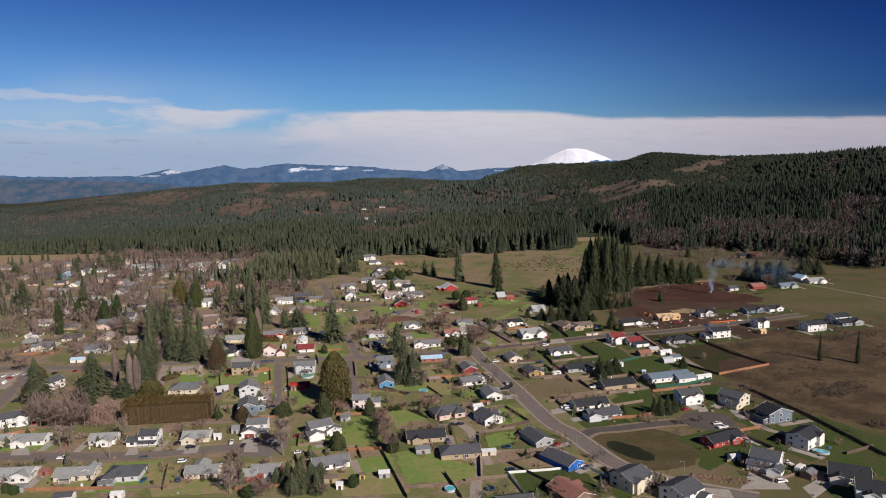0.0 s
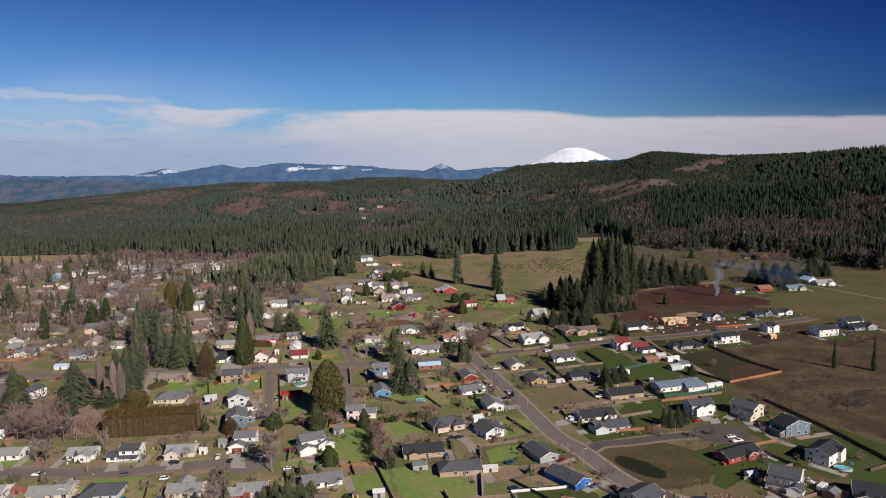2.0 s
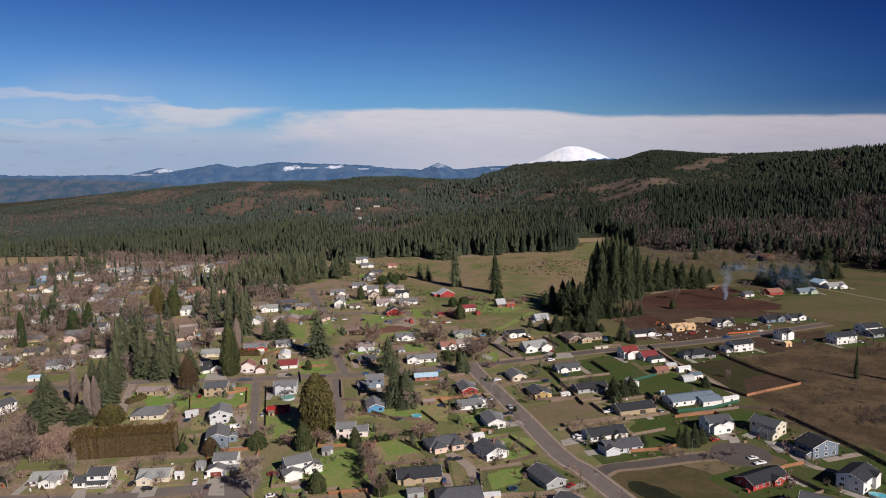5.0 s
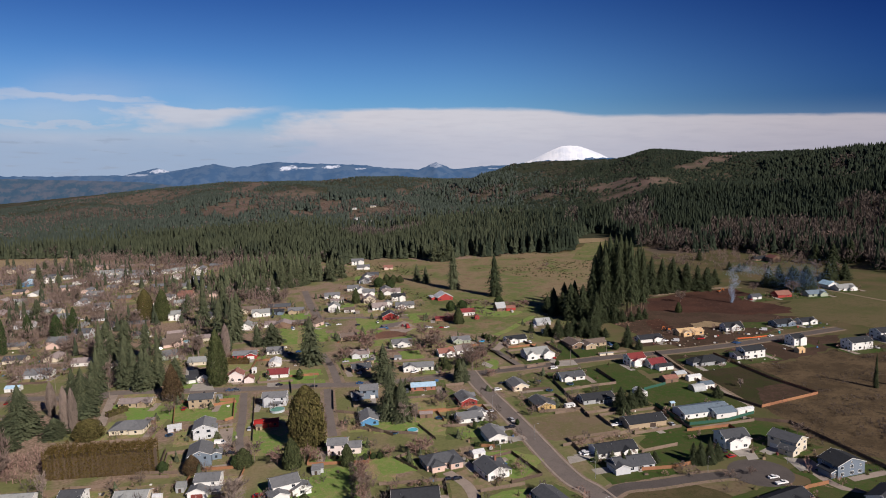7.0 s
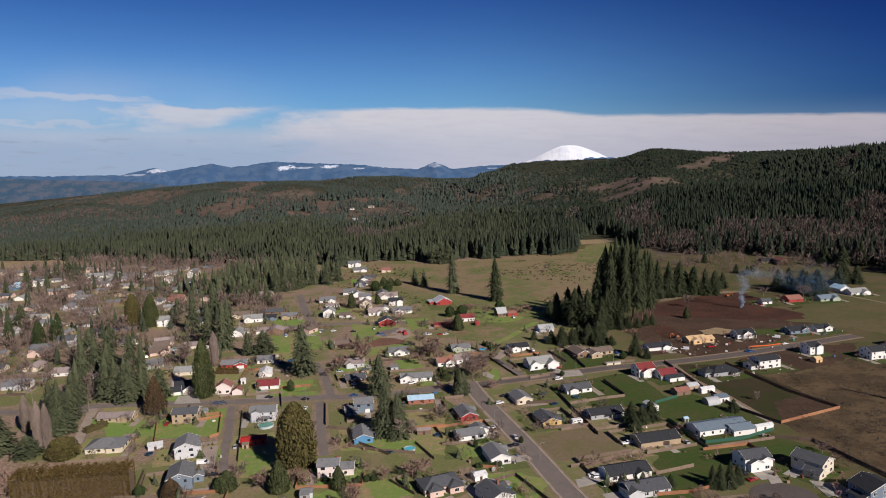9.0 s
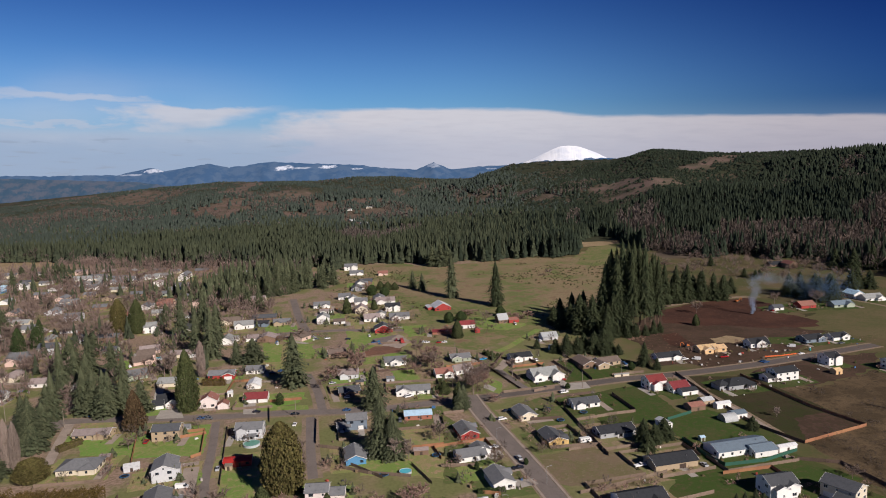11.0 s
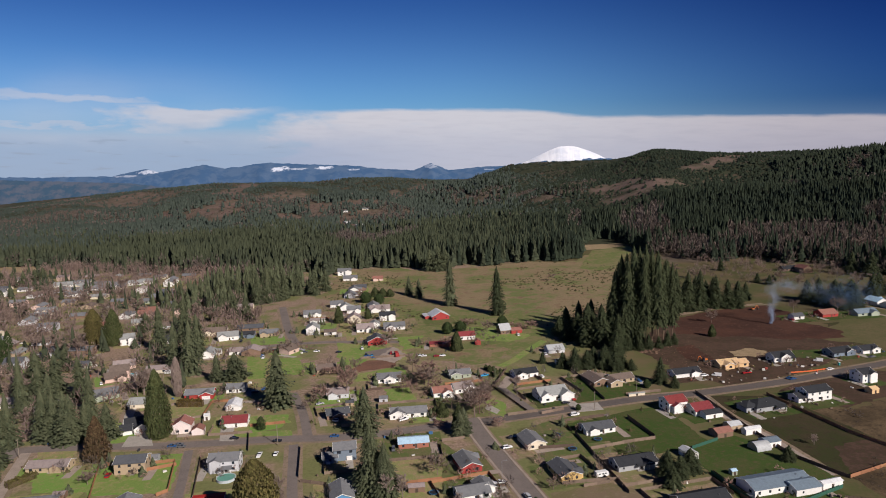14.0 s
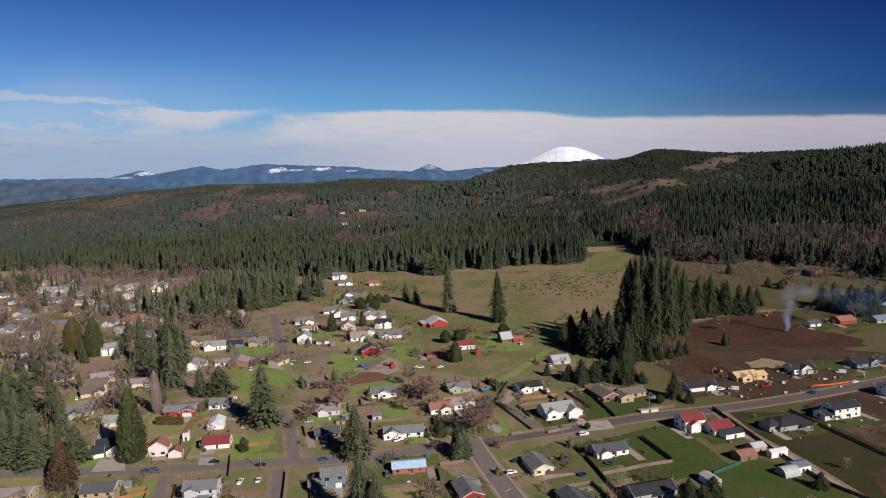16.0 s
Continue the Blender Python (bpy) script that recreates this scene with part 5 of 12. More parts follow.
def car(x, y, rot, paint="white", shape="car", note="parked"):
    colour = CAR_PAINTS[paint]
    mat = material("car_paint_" + paint, colour, tuple(c * 0.95 for c in colour), 0.6, 0.25)
    length = dict(car=4.6, suv=4.8, truck=5.7, van=5.6)[shape]
    a = length / 2
    ob = thing(dict(car="car", suv="car", truck="pickup_truck", van="van")[shape], x, y, 0, rot, f"{paint} {dict(car='sedan car', suv='sport utility car', truck='pickup truck', van='box van')[shape]} with dark windows {note}", "truck" if shape == "truck" else "van" if shape == "van" else "car", "parked vehicles")
    body = dict(
        car=[(-a, 0.35), (a, 0.35), (a, 0.75), (a * 0.5, 0.92), (-a * 0.75, 0.98), (-a, 0.85)],
        suv=[(-a, 0.4), (a, 0.4), (a, 0.9), (a * 0.52, 1.08), (-a * 0.98, 1.1), (-a, 0.9)],
        truck=[(-a, 0.5), (a, 0.5), (a, 1.0), (a * 0.5, 1.15), (-a * 0.1, 1.15), (-a * 0.1, 1.12), (-a, 1.12)],
        van=[(-a, 0.4), (a, 0.4), (a, 1.0), (a * 0.72, 1.2), (a * 0.5, 2.1), (-a, 2.2)],
    )[shape]
    cabin = dict(
        car=[(a * 0.42, 0.93), (a * 0.12, 1.4), (-a * 0.45, 1.42), (-a * 0.72, 0.97)],
        suv=[(a * 0.48, 1.08), (a * 0.22, 1.62), (-a * 0.88, 1.64), (-a * 0.97, 1.1)],
        truck=[(a * 0.46, 1.15), (a * 0.25, 1.72), (-a * 0.05, 1.74), (-a * 0.1, 1.15)],
        van=[(a * 0.73, 1.25), (a * 0.52, 2.02), (a * 0.3, 2.02), (a * 0.3, 1.25)],
    )[shape]
    roof = {"car": (-0.45, 0.12, 1.41), "suv": (-0.88, 0.22, 1.63), "truck": (-0.05, 0.25, 1.73), "van": (0.3, 0.5, 2.03)}[shape]
    key = (shape, paint)
    piece((key, "body"), "body", lambda s: extrude_side(s, body, 0.92, 0.06), mat, ob, Matrix())
    piece((key, "glass"), "window_glass", lambda s: extrude_side(s, cabin, 0.86 if shape != "van" else 0.93, 0.16 if shape != "van" else 0.05), GLASS, ob, Matrix())
    piece((key, "top"), "roof", lambda s: s.box(roof[0] * a, -0.71, roof[2] - 0.03, roof[1] * a, 0.71, roof[2] + 0.04), mat, ob, Matrix())
    for sx in (-0.62, 0.62):
        for sy in (-0.82, 0.82):
            wheel = piece("tyre", "wheel", lambda s: s.lathe([(0.24, -0.1), (0.33, -0.08), (0.33, 0.08), (0.24, 0.1)], 12), RUBBER, ob, pose(sx * a, sy, 0.33, 90, 0, 0))
            if y > 420:
                continue
            piece("rim", "rim", lambda s: s.lathe([(0.05, -0.11), (0.2, -0.105), (0.2, 0.105), (0.05, 0.11)], 10), RIM, wheel, Matrix())
    for sy in (-0.62, 0.62) if y < 420 else ():
        piece("headlight", "headlight", lambda s: s.box(-0.03, -0.2, -0.08, 0.03, 0.2, 0.08), LAMP_GLASS, ob, pose(a, sy, 0.68 if shape == "car" else 0.8, 0, 0, 0))
        piece("taillight", "tail_light", lambda s: s.box(-0.03, -0.14, -0.1, 0.03, 0.14, 0.1), TAIL_GLASS, ob, pose(-a, sy, 0.72 if shape == "car" else 0.85, 0, 0, 0))
    return ob


MACHINE = material("machine_orange_paint", (0.42, 0.13, 0.03), (0.32, 0.09, 0.03), 1.0, 0.5)
DARK_STEEL = material("dark_steel", (0.05, 0.05, 0.05), (0.08, 0.065, 0.05), 2.0, 0.6, metal=0.4)


def excavator(x, y, rot):
    """A tracked digger at rest, its boom bent to the ground."""
    ob = thing("excavator", x, y, 0, rot, "orange tracked excavator with lowered boom on bare soil", "excavator")
    for sy in (-1.1, 1.1):
        s = Shape()
        extrude_side(s, [(-1.7, 0.0), (1.7, 0.0), (2.0, 0.4), (1.7, 0.85), (-1.7, 0.85), (-2.0, 0.4)], 0.28)
        s.make("track", DARK_STEEL, ob, "", pose(0, sy, 0))
    s = Shape()
    extrude_side(s, [(-1.9, 0.95), (0.4, 0.95), (0.4, 1.9), (-1.6, 2.0), (-1.9, 1.7)], 1.2, 0.1)
    s.make("body", MACHINE, ob)
    s = Shape()
    extrude_side(s, [(0.3, 1.0), (1.7, 1.0), (1.5, 2.5), (0.4, 2.7)], 0.5, 0.08)
    s.make("cab", GLASS, ob, "dark glazed cab", pose(0, 0.6, 0))
    s = Shape()
    extrude_side(s, [(0.9, 1.4), (1.3, 1.3), (3.2, 3.6), (4.6, 3.2), (4.7, 3.6), (3.0, 4.1)], 0.18)
    s.make("boom", MACHINE, ob, "", pose(0, -0.5, 0))
    s = Shape()
    extrude_side(s, [(4.3, 3.7), (4.8, 3.5), (5.4, 1.2), (5.1, 1.1)], 0.14)
    s.make("arm", MACHINE, ob, "", pose(0, -0.5, 0))
    s = Shape()
    extrude_side(s, [(4.6, 1.1), (5.6, 1.2), (5.5, 0.4), (4.9, 0.05), (4.4, 0.5)], 0.45)
    s.make("bucket", DARK_STEEL, ob, "", pose(0, -0.5, 0))
    return ob


def portable_toilet(x, y, rot):
    ob = thing("portable_toilet", x, y, 0, rot, "teal plastic portable toilet beside a building plot", "toilet")
    Shape().box(-0.55, -0.55, 0.05, 0.55, 0.55, 2.1).make("cabin", TOILET_PLASTIC, ob)
    Shape().add([(-0.6, -0.6, 2.1), (0.6, -0.6, 2.1), (0.6, 0.6, 2.1), (-0.6, 0.6, 2.1), (0, 0, 2.4)], [(3, 2, 1, 0), (0, 1, 4), (1, 2, 4), (2, 3, 4), (3, 0, 4)]).make("roof", TRIM, ob, "white domed roof")
    Shape().box(-0.4, -0.6, 0.15, 0.4, -0.55, 1.95).make("door", TOILET_PLASTIC, ob)
    return ob


TOILET_PLASTIC = material("teal_plastic", (0.03, 0.25, 0.24), None, 1.0, 0.5)
POLE_WOOD = material("utility_pole_wood", (0.25, 0.21, 0.17), (0.17, 0.14, 0.12), 2.0, 0.9)
STEEL = material("galvanised_steel", (0.42, 0.43, 0.44), None, 2.0, 0.4, metal=0.6)


def utility_pole(x, y, rot=0, high=10.5):
    ob = thing("utility_pole", x, y, 0, rot, "weathered wooden utility pole with a crossarm beside the road", "pole", "utility poles")
    piece(("pole", high), "pole", lambda s: s.tube((0, 0, -0.3), (0, 0, high), 0.17, 0.11, 8), POLE_WOOD, ob, Matrix())
    piece("arm", "crossarm", lambda s: s.box(-1.2, -0.06, 0, 1.2, 0.06, 0.12), POLE_WOOD, ob, pose(0, 0.14, high - 0.9))
    for dx in (-1.05, -0.5, 0.5, 1.05):
        piece("insulator", "insulator", lambda s: s.lathe([(0.03, 0), (0.07, 0.05), (0.05, 0.16), (0.02, 0.2)], 8), DARK_TRIM, ob, pose(dx, 0.14, high - 0.78))
    return ob


def street_lamp(x, y, rot=0, high=8.0):
    ob = thing("street_lamp", x, y, 0, rot, "grey metal street lamp with a curved arm beside the road", "lamp", "street lamps")
    piece(("lpole", high), "pole", lambda s: s.tube((0, 0, -0.2), (0, 0, high), 0.1, 0.06, 8), STEEL, ob, Matrix())
    piece(("larm", high), "arm", lambda s: s.tube((0, 0, high - 0.1), (1.0, 0, high + 0.25), 0.045, 0.04, 6).tube((1.0, 0, high + 0.25), (1.9, 0, high + 0.3), 0.04, 0.035, 6), STEEL, ob, Matrix())
    piece(("lhead", high), "lamp_head", lambda s: s.box(1.7, -0.14, high + 0.2, 2.4, 0.14, high + 0.34), STEEL, ob, Matrix())
    return ob


POOL_WALL = material("pool_wall", (0.45, 0.5, 0.52), None, 1.0, 0.5)
POOL_WATER = material("pool_water", (0.10, 0.45, 0.55), (0.08, 0.38, 0.48), 0.8, 0.1)
GREEN_WATER = material("stale_pool_cover", (0.12, 0.30, 0.24), (0.10, 0.25, 0.2), 0.8, 0.3)
BLACK_MESH = material("trampoline_mesh", (0.02, 0.02, 0.025), None, 1.0, 0.7)
BLUE_PAD = material("blue_pad", (0.03, 0.14, 0.30), None, 1.0, 0.6)


def pool(x, y, r, water=None, word="blue"):
    ob = thing("swimming_pool", x, y, 0, 0, f"round above-ground swimming pool with {word} water in a yard", "pool", "garden pools")
    Shape().lathe([(r, -0.1), (r, 1.15), (r + 0.12, 1.15), (r + 0.12, 1.25), (r - 0.15, 1.25), (r - 0.15, 0.9)], 28).make("wall", POOL_WALL, ob)
    Shape().lathe([(r - 0.14, 0.9), (r - 0.14, 1.08), (0.05, 1.081)], 28).make("water", water or POOL_WATER, ob)
    return ob


def trampoline(x, y, r=2.1):
    ob = thing("trampoline", x, y, 0, 0, "round black trampoline with a blue edge pad on the lawn", "trampoline", "trampolines")
    Shape().lathe([(r - 0.35, 0.84), (r, 0.84), (r, 0.92), (r - 0.35, 0.92), (r - 0.35, 0.84)], 22, False).make("pad", BLUE_PAD, ob)
    Shape().lathe([(0.05, 0.855), (r - 0.34, 0.855), (r - 0.34, 0.875), (0.05, 0.876)], 22).make("jumping_mat", BLACK_MESH, ob)
    for i in range(6):
        a = i * math.pi / 3
        piece(("tleg", r), "leg", lambda s: s.tube((r - 0.1, 0, -0.05), (r - 0.1, 0, 0.86), 0.04, 0.04, 6), STEEL, ob, pose(0, 0, 0, 0, 0, math.degrees(a)))
    return ob


def trailer(x, y, rot, length=7.0, high=2.6, paint="white"):
    ob = thing("camper_trailer", x, y, 0, rot, f"{paint} camper trailer with dark windows parked on a lot", "trailer", "parked vehicles")
    a = length / 2
    s = Shape()
    extrude_side(s, [(-a, 0.6), (a - 0.3, 0.6), (a, 1.2), (a - 0.2, high - 0.25), (a - 0.7, high), (-a + 0.2, high), (-a, high - 0.3)], 1.2, 0.05)
    s.make("body", TRIM if paint == "white" else wall_mat(paint), ob)
    for dx in (-a * 0.5, 0.2, a * 0.5):
        for sy in (-1.2, 1.2):
            piece("cwin", "window", lambda s: s.box(-0.45, -0.03, -0.3, 0.45, 0.03, 0.3), GLASS, ob, pose(dx, sy, 1.8))
    for sy in (-1.05, 1.05):
        piece("tyre", "wheel", lambda s: s.lathe([(0.24, -0.1), (0.33, -0.08), (0.33, 0.08), (0.24, 0.1)], 12), RUBBER, ob, pose(-0.3, sy, 0.33, 90, 0, 0))
    Shape().box(a - 0.4, -0.08, 0.5, a + 1.1, 0.08, 0.62).tube((a + 1.0, 0, -0.02), (a + 1.0, 0, 0.6), 0.05, 0.05, 6).make("hitch", STEEL, ob)
    return ob


def hedge(ax, ay, bx, by, high, deep, mat, note="beside a gravel drive", count=60):
    """A clipped hedge of small leaf clumps along a line."""
    rng = random.Random(int(ax * 3 + by))
    length, turn = math.hypot(bx - ax, by - ay), math.degrees(math.atan2(by - ay, bx - ax))
    ob = tagged(new("hedge"), f"tall dense {'olive-gold' if mat is HEDGE else 'olive-brown' if mat is CEDAR else 'dark green'} hedge {note}", "hedge", "hedges")
    ob.matrix_basis = pose(ax, ay, 0, 0, 0, turn)
    s = Shape()
    size = 0.30
    for _ in range(int(count * length * 3.6)):
        x, bulge = rng.uniform(0, length), 1 + 0.10 * math.sin(rng.random()) 
        bulge += 0.16 * noise.noise(Vector((x * 0.5, 1, 2))) + 0.24 * noise.noise(Vector((x * 0.95, 5, 2)))
        if rng.random() < 0.4:
            c = Vector((x, rng.uniform(-deep / 2, deep / 2), high * bulge * rng.uniform(0.93, 1.02)))
            out = Vector((rng.gauss(0, 0.4), rng.gauss(0, 0.4), 1)).normalized()
        else:
            side = rng.choice((-1, 1))
            c = Vector((x, side * deep / 2 * bulge * rng.uniform(0.80, 1.08), high * bulge * rng.uniform(0.03, 1.0)))
            out = Vector((rng.gauss(0, 0.4), side, rng.gauss(0.2, 0.4))).normalized()
            if rng.random() < 0.1:
                c.x, out = rng.choice((0, length)), Vector((rng.choice((-1, 1)), 0, 0.1))
        out = (out + Vector((rng.gauss(0, 0.5), rng.gauss(0, 0.5), rng.gauss(0, 0.5)))).normalized()
        e1 = out.cross(Vector((rng.gauss(0, 1), rng.gauss(0, 1), 1))).normalized() * size * rng.uniform(0.5, 1.1)
        e2 = out.cross(e1).normalized() * size * rng.uniform(0.5, 1.1)
        s.add([c - e1 - e2 * 0.5, c + e1 - e2 * 0.4 + out * size * 0.2, c + e2], [(0, 1, 2)])
    s.make("leaves", mat, ob)
    core = Shape().box(0.3, -deep * 0.36, -0.1, length - 0.3, deep * 0.36, high * 0.78)
    core.make("woody_core", BARK, ob, "dark woody inside")
    return ob


# ---------- roads ----------
strip("road_verge", curve([(-239.1, 505.3), (-213.1, 510.2), (-180.1, 510.7), (-133.6, 508.7), (-84.2, 511.4), (-60.9, 510.1), (-31.7, 512.8), (14.0, 523.5)]), 12.5, 0.038, VERGE, "worn brown verge along a road", "verge")
strip("road", curve([(-239.1, 505.3), (-213.1, 510.2), (-180.1, 510.7), (-133.6, 508.7), (-84.2, 511.4), (-60.9, 510.1), (-31.7, 512.8), (14.0, 523.5)]), 8, 0.055, ASPHALT, "straight grey asphalt street with gravel shoulders")
strip("road_verge", curve([(14.0, 523.5), (25.0, 524.8), (68.7, 536.1), (112.9, 548.4), (152.7, 554.7), (209.6, 568.9), (255.4, 584.4), (309.6, 603.2)]), 12.5, 0.039, VERGE, "worn brown verge along a road", "verge")
strip("road", curve([(14.0, 523.5), (25.0, 524.8), (68.7, 536.1), (112.9, 548.4), (152.7, 554.7), (209.6, 568.9), (255.4, 584.4), (309.6, 603.2)]), 8, 0.06, STREET, "grey asphalt street passing new building plots")
strip("road_verge", curve([(15.8, 529.7), (22.0, 497.5), (37.7, 434.0), (51.5, 373.8), (60.5, 354.5), (73.3, 318.9), (87.6, 302.2), (98.2, 294.3), (123.4, 281.4)]), 12.7, 0.04, VERGE, "worn brown verge along a road", "verge")
strip("road", curve([(15.8, 529.7), (22.0, 497.5), (37.7, 434.0), (51.5, 373.8), (60.5, 354.5), (73.3, 318.9), (87.6, 302.2), (98.2, 294.3), (123.4, 281.4)]), 8.2, 0.065, ASPHALT, "wide grey asphalt street curving past a basin")
strip("road_verge", curve([(65.0, 352.2), (73.3, 358.6), (87.8, 360.5), (109.2, 365.1), (134.4, 367.3)]), 11.1, 0.041, VERGE, "worn brown verge along a road", "verge")
strip("road", curve([(65.0, 352.2), (73.3, 358.6), (87.8, 360.5), (109.2, 365.1), (134.4, 367.3)]), 6.6, 0.07, NEW_ASPHALT, "short asphalt street to a turning circle")
strip("road_verge", curve([(-277.1, 352.5), (-231.9, 349.1), (-171.5, 344.6), (-143.8, 347.0), (-116.1, 351.0), (-100.4, 350.7)]), 13.0, 0.038, VERGE, "worn brown verge along a road", "verge")
strip("road", curve([(-277.1, 352.5), (-231.9, 349.1), (-171.5, 344.6), (-143.8, 347.0), (-116.1, 351.0), (-100.4, 350.7)]), 8.5, 0.055, ASPHALT, "grey asphalt side street with parked cars")
strip("road_verge", curve([(-126.1, 501.5), (-116.1, 461.6), (-108.3, 426.7), (-101.0, 406.4)]), 8.7, 0.037, VERGE, "worn brown verge along a road", "verge")
strip("lane", curve([(-126.1, 501.5), (-116.1, 461.6), (-108.3, 426.7), (-101.0, 406.4)]), 4.2, 0.05, ASPHALT, "narrow asphalt lane between fenced lots")
strip("road_verge", curve([(-152.9, 850.8), (-129.4, 760.3), (-112.3, 704.8)]), 11.5, 0.037, VERGE, "worn brown verge along a road", "verge")
strip("lane", curve([(-152.9, 850.8), (-129.4, 760.3), (-112.3, 704.8)]), 7, 0.05, ASPHALT, "narrow street among small houses")
strip("road_verge", curve([(-143.6, 696.9), (-94.9, 704.8), (-44.0, 699.8), (13.2, 690.0)]), 10.5, 0.037, VERGE, "worn brown verge along a road", "verge")
strip("lane", curve([(-143.6, 696.9), (-94.9, 704.8), (-44.0, 699.8), (13.2, 690.0)]), 6, 0.05, ASPHALT, "narrow street among small houses")
strip("road_verge", curve([(-90.2, 584.0), (-78.1, 549.3), (-68.6, 512.1)]), 9.5, 0.037, VERGE, "worn brown verge along a road", "verge")
strip("lane", curve([(-90.2, 584.0), (-78.1, 549.3), (-68.6, 512.1)]), 5, 0.05, ASPHALT, "worn asphalt lane joining the street")
strip("road_verge", curve([(-74.3, 503.2), (-66.0, 457.1), (-59.6, 426.1)]), 9.1, 0.037, VERGE, "worn brown verge along a road", "verge")
strip("lane", curve([(-74.3, 503.2), (-66.0, 457.1), (-59.6, 426.1)]), 4.6, 0.05, ASPHALT, "worn asphalt lane beside fenced lots")
strip("road_verge", curve([(150.8, 549.7), (152.2, 518.2), (159.6, 487.2), (165.6, 446.1)]), 9.0, 0.037, VERGE, "worn brown verge along a road", "verge")
strip("lane", curve([(150.8, 549.7), (152.2, 518.2), (159.6, 487.2), (165.6, 446.1)]), 4.5, 0.05, GRAVEL, "grey gravel drive along a dark fence")
strip("road_verge", curve([(156.8, 376.7), (159.5, 355.6), (166.5, 343.9)]), 8.5, 0.037, VERGE, "worn brown verge along a road", "verge")
strip("lane", curve([(156.8, 376.7), (159.5, 355.6), (166.5, 343.9)]), 4, 0.05, GRAVEL, "gravel drive from the turning circle")
strip("road_verge", curve([(-210.3, 508.8), (-202.3, 483.0), (-192.4, 452.2)]), 9.5, 0.037, VERGE, "worn brown verge along a road", "verge")
strip("lane", curve([(-210.3, 508.8), (-202.3, 483.0), (-192.4, 452.2)]), 5, 0.05, GRAVEL, "gravel drive beside a hedge")
strip("road_verge", curve([(-179.6, 586.8), (-182.2, 568.2), (-171.8, 533.6)]), 9.5, 0.037, VERGE, "worn brown verge along a road", "verge")
strip("lane", curve([(-179.6, 586.8), (-182.2, 568.2), (-171.8, 533.6)]), 5, 0.05, CONCRETE, "concrete drive to a street")
strip("road_verge", curve([(-280.0, 415.0), (-285.7, 434.6), (-292.3, 459.9), (-301.7, 488.2), (-308.0, 505.0)]), 12.0, 0.0372, VERGE, "worn brown verge along a road", "verge")
strip("road", curve([(-280.0, 415.0), (-285.7, 434.6), (-292.3, 459.9), (-301.7, 488.2), (-308.0, 505.0)]), 7.0, 0.0515, ASPHALT, "grey asphalt side street between older houses")
patch("gravel_yard", [(-335.0, 500.0), (-312.0, 503.0), (-298.0, 462.0), (-316.0, 456.0)], 0.046, GRAVEL, "worn gravel yard with parked vehicles", "yard", ragged=1.5, seed=72)


def beside(pts, off):
    line = [Vector((*p, 0)) for p in pts]
    out = []
    for i, p in enumerate(line):
        a = (line[min(i + 1, len(line) - 1)] - line[max(i - 1, 0)]).normalized()
        out.append((p + Vector((-a.y, a.x, 0)) * off).xy)
    return out


strip("pavement", beside(curve([(15.8, 529.7), (22.0, 497.5), (37.7, 434.0), (51.5, 373.8), (60.5, 354.5), (73.3, 318.9), (87.6, 302.2), (98.2, 294.3), (123.4, 281.4)]), 4.9), 1.1, 0.14, GRAVEL, "narrow pavement along the street", "pavement")
strip("pavement", beside(curve([(15.8, 529.7), (22.0, 497.5), (37.7, 434.0), (51.5, 373.8), (60.5, 354.5), (73.3, 318.9), (87.6, 302.2), (98.2, 294.3), (123.4, 281.4)]), -4.9), 1.1, 0.14, GRAVEL, "narrow pavement along the street", "pavement")
patch("turning_circle", [(135.4 + 13.5 * math.cos(i * 0.2618), 367.2 + 13.5 * math.sin(i * 0.2618)) for i in range(24)], 0.08, NEW_ASPHALT, "round asphalt turning circle", "road")
patch("turning_circle", [(-98.7 + 13 * math.cos(i * 0.2618), 351.5 + 13 * math.sin(i * 0.2618)) for i in range(24)], 0.075, ASPHALT, "round asphalt street end", "road")
strip("road_verge", curve([(-364.6, 511.0), (-326.8, 509.7), (-271.9, 506.6), (-211.9, 501.6)]), 12.5, 0.0376, VERGE, "worn brown verge along a road", "verge")
strip("road", curve([(-364.6, 511.0), (-326.8, 509.7), (-271.9, 506.6), (-211.9, 501.6)]), 8, 0.053, ASPHALT, "grey asphalt street along older houses")

# ---------- fields ----------
patch("stubble_field", NEAR_STUBBLE, 0.022, STRAW, "pale stubble field beside the town", "field", ragged=3, seed=6)
patch("pasture", PASTURE, 0.02, PASTURE_MAT, "rough brown and green pasture below the woods", "field", ragged=3, seed=3)
patch("hay_field", SMALL_FIELD, 0.02, STRAW, "pale straw field at the edge of the woods", "field", ragged=2, seed=4)
patch("stubble_field", WEST_FIELD, 0.02, STRAW, "pale stubble field beyond the town", "field", ragged=4, seed=5)
patch("meadow", [(-48.8, 851.9), (39.2, 797.9), (120.0, 758.4), (106.8, 708.4), (72.2, 669.1), (45.9, 644.9), (27.5, 626.8), (-14.1, 653.2), (-40.5, 710.9)], 0.024, MEADOW, "sunlit green meadow with worn tracks", "field", ragged=2, seed=42)
patch("meadow", [(310.9, 703.7), (378.5, 707.1), (335.4, 642.1), (293.6, 631.3)], 0.024, OLIVE, "green meadow beyond the tilled ground", "field", ragged=2, seed=43)
patch("meadow", [(272.4, 662.6), (300.0, 645.0), (330.0, 610.0), (345.0, 585.0), (470.0, 640.0), (520.0, 720.0), (430.0, 740.0), (378.8, 745.0), (348.5, 735.0), (318.0, 700.0)], 0.025, EAST_MEADOW, "tan and olive meadow beside new houses", "field", ragged=2, seed=71)
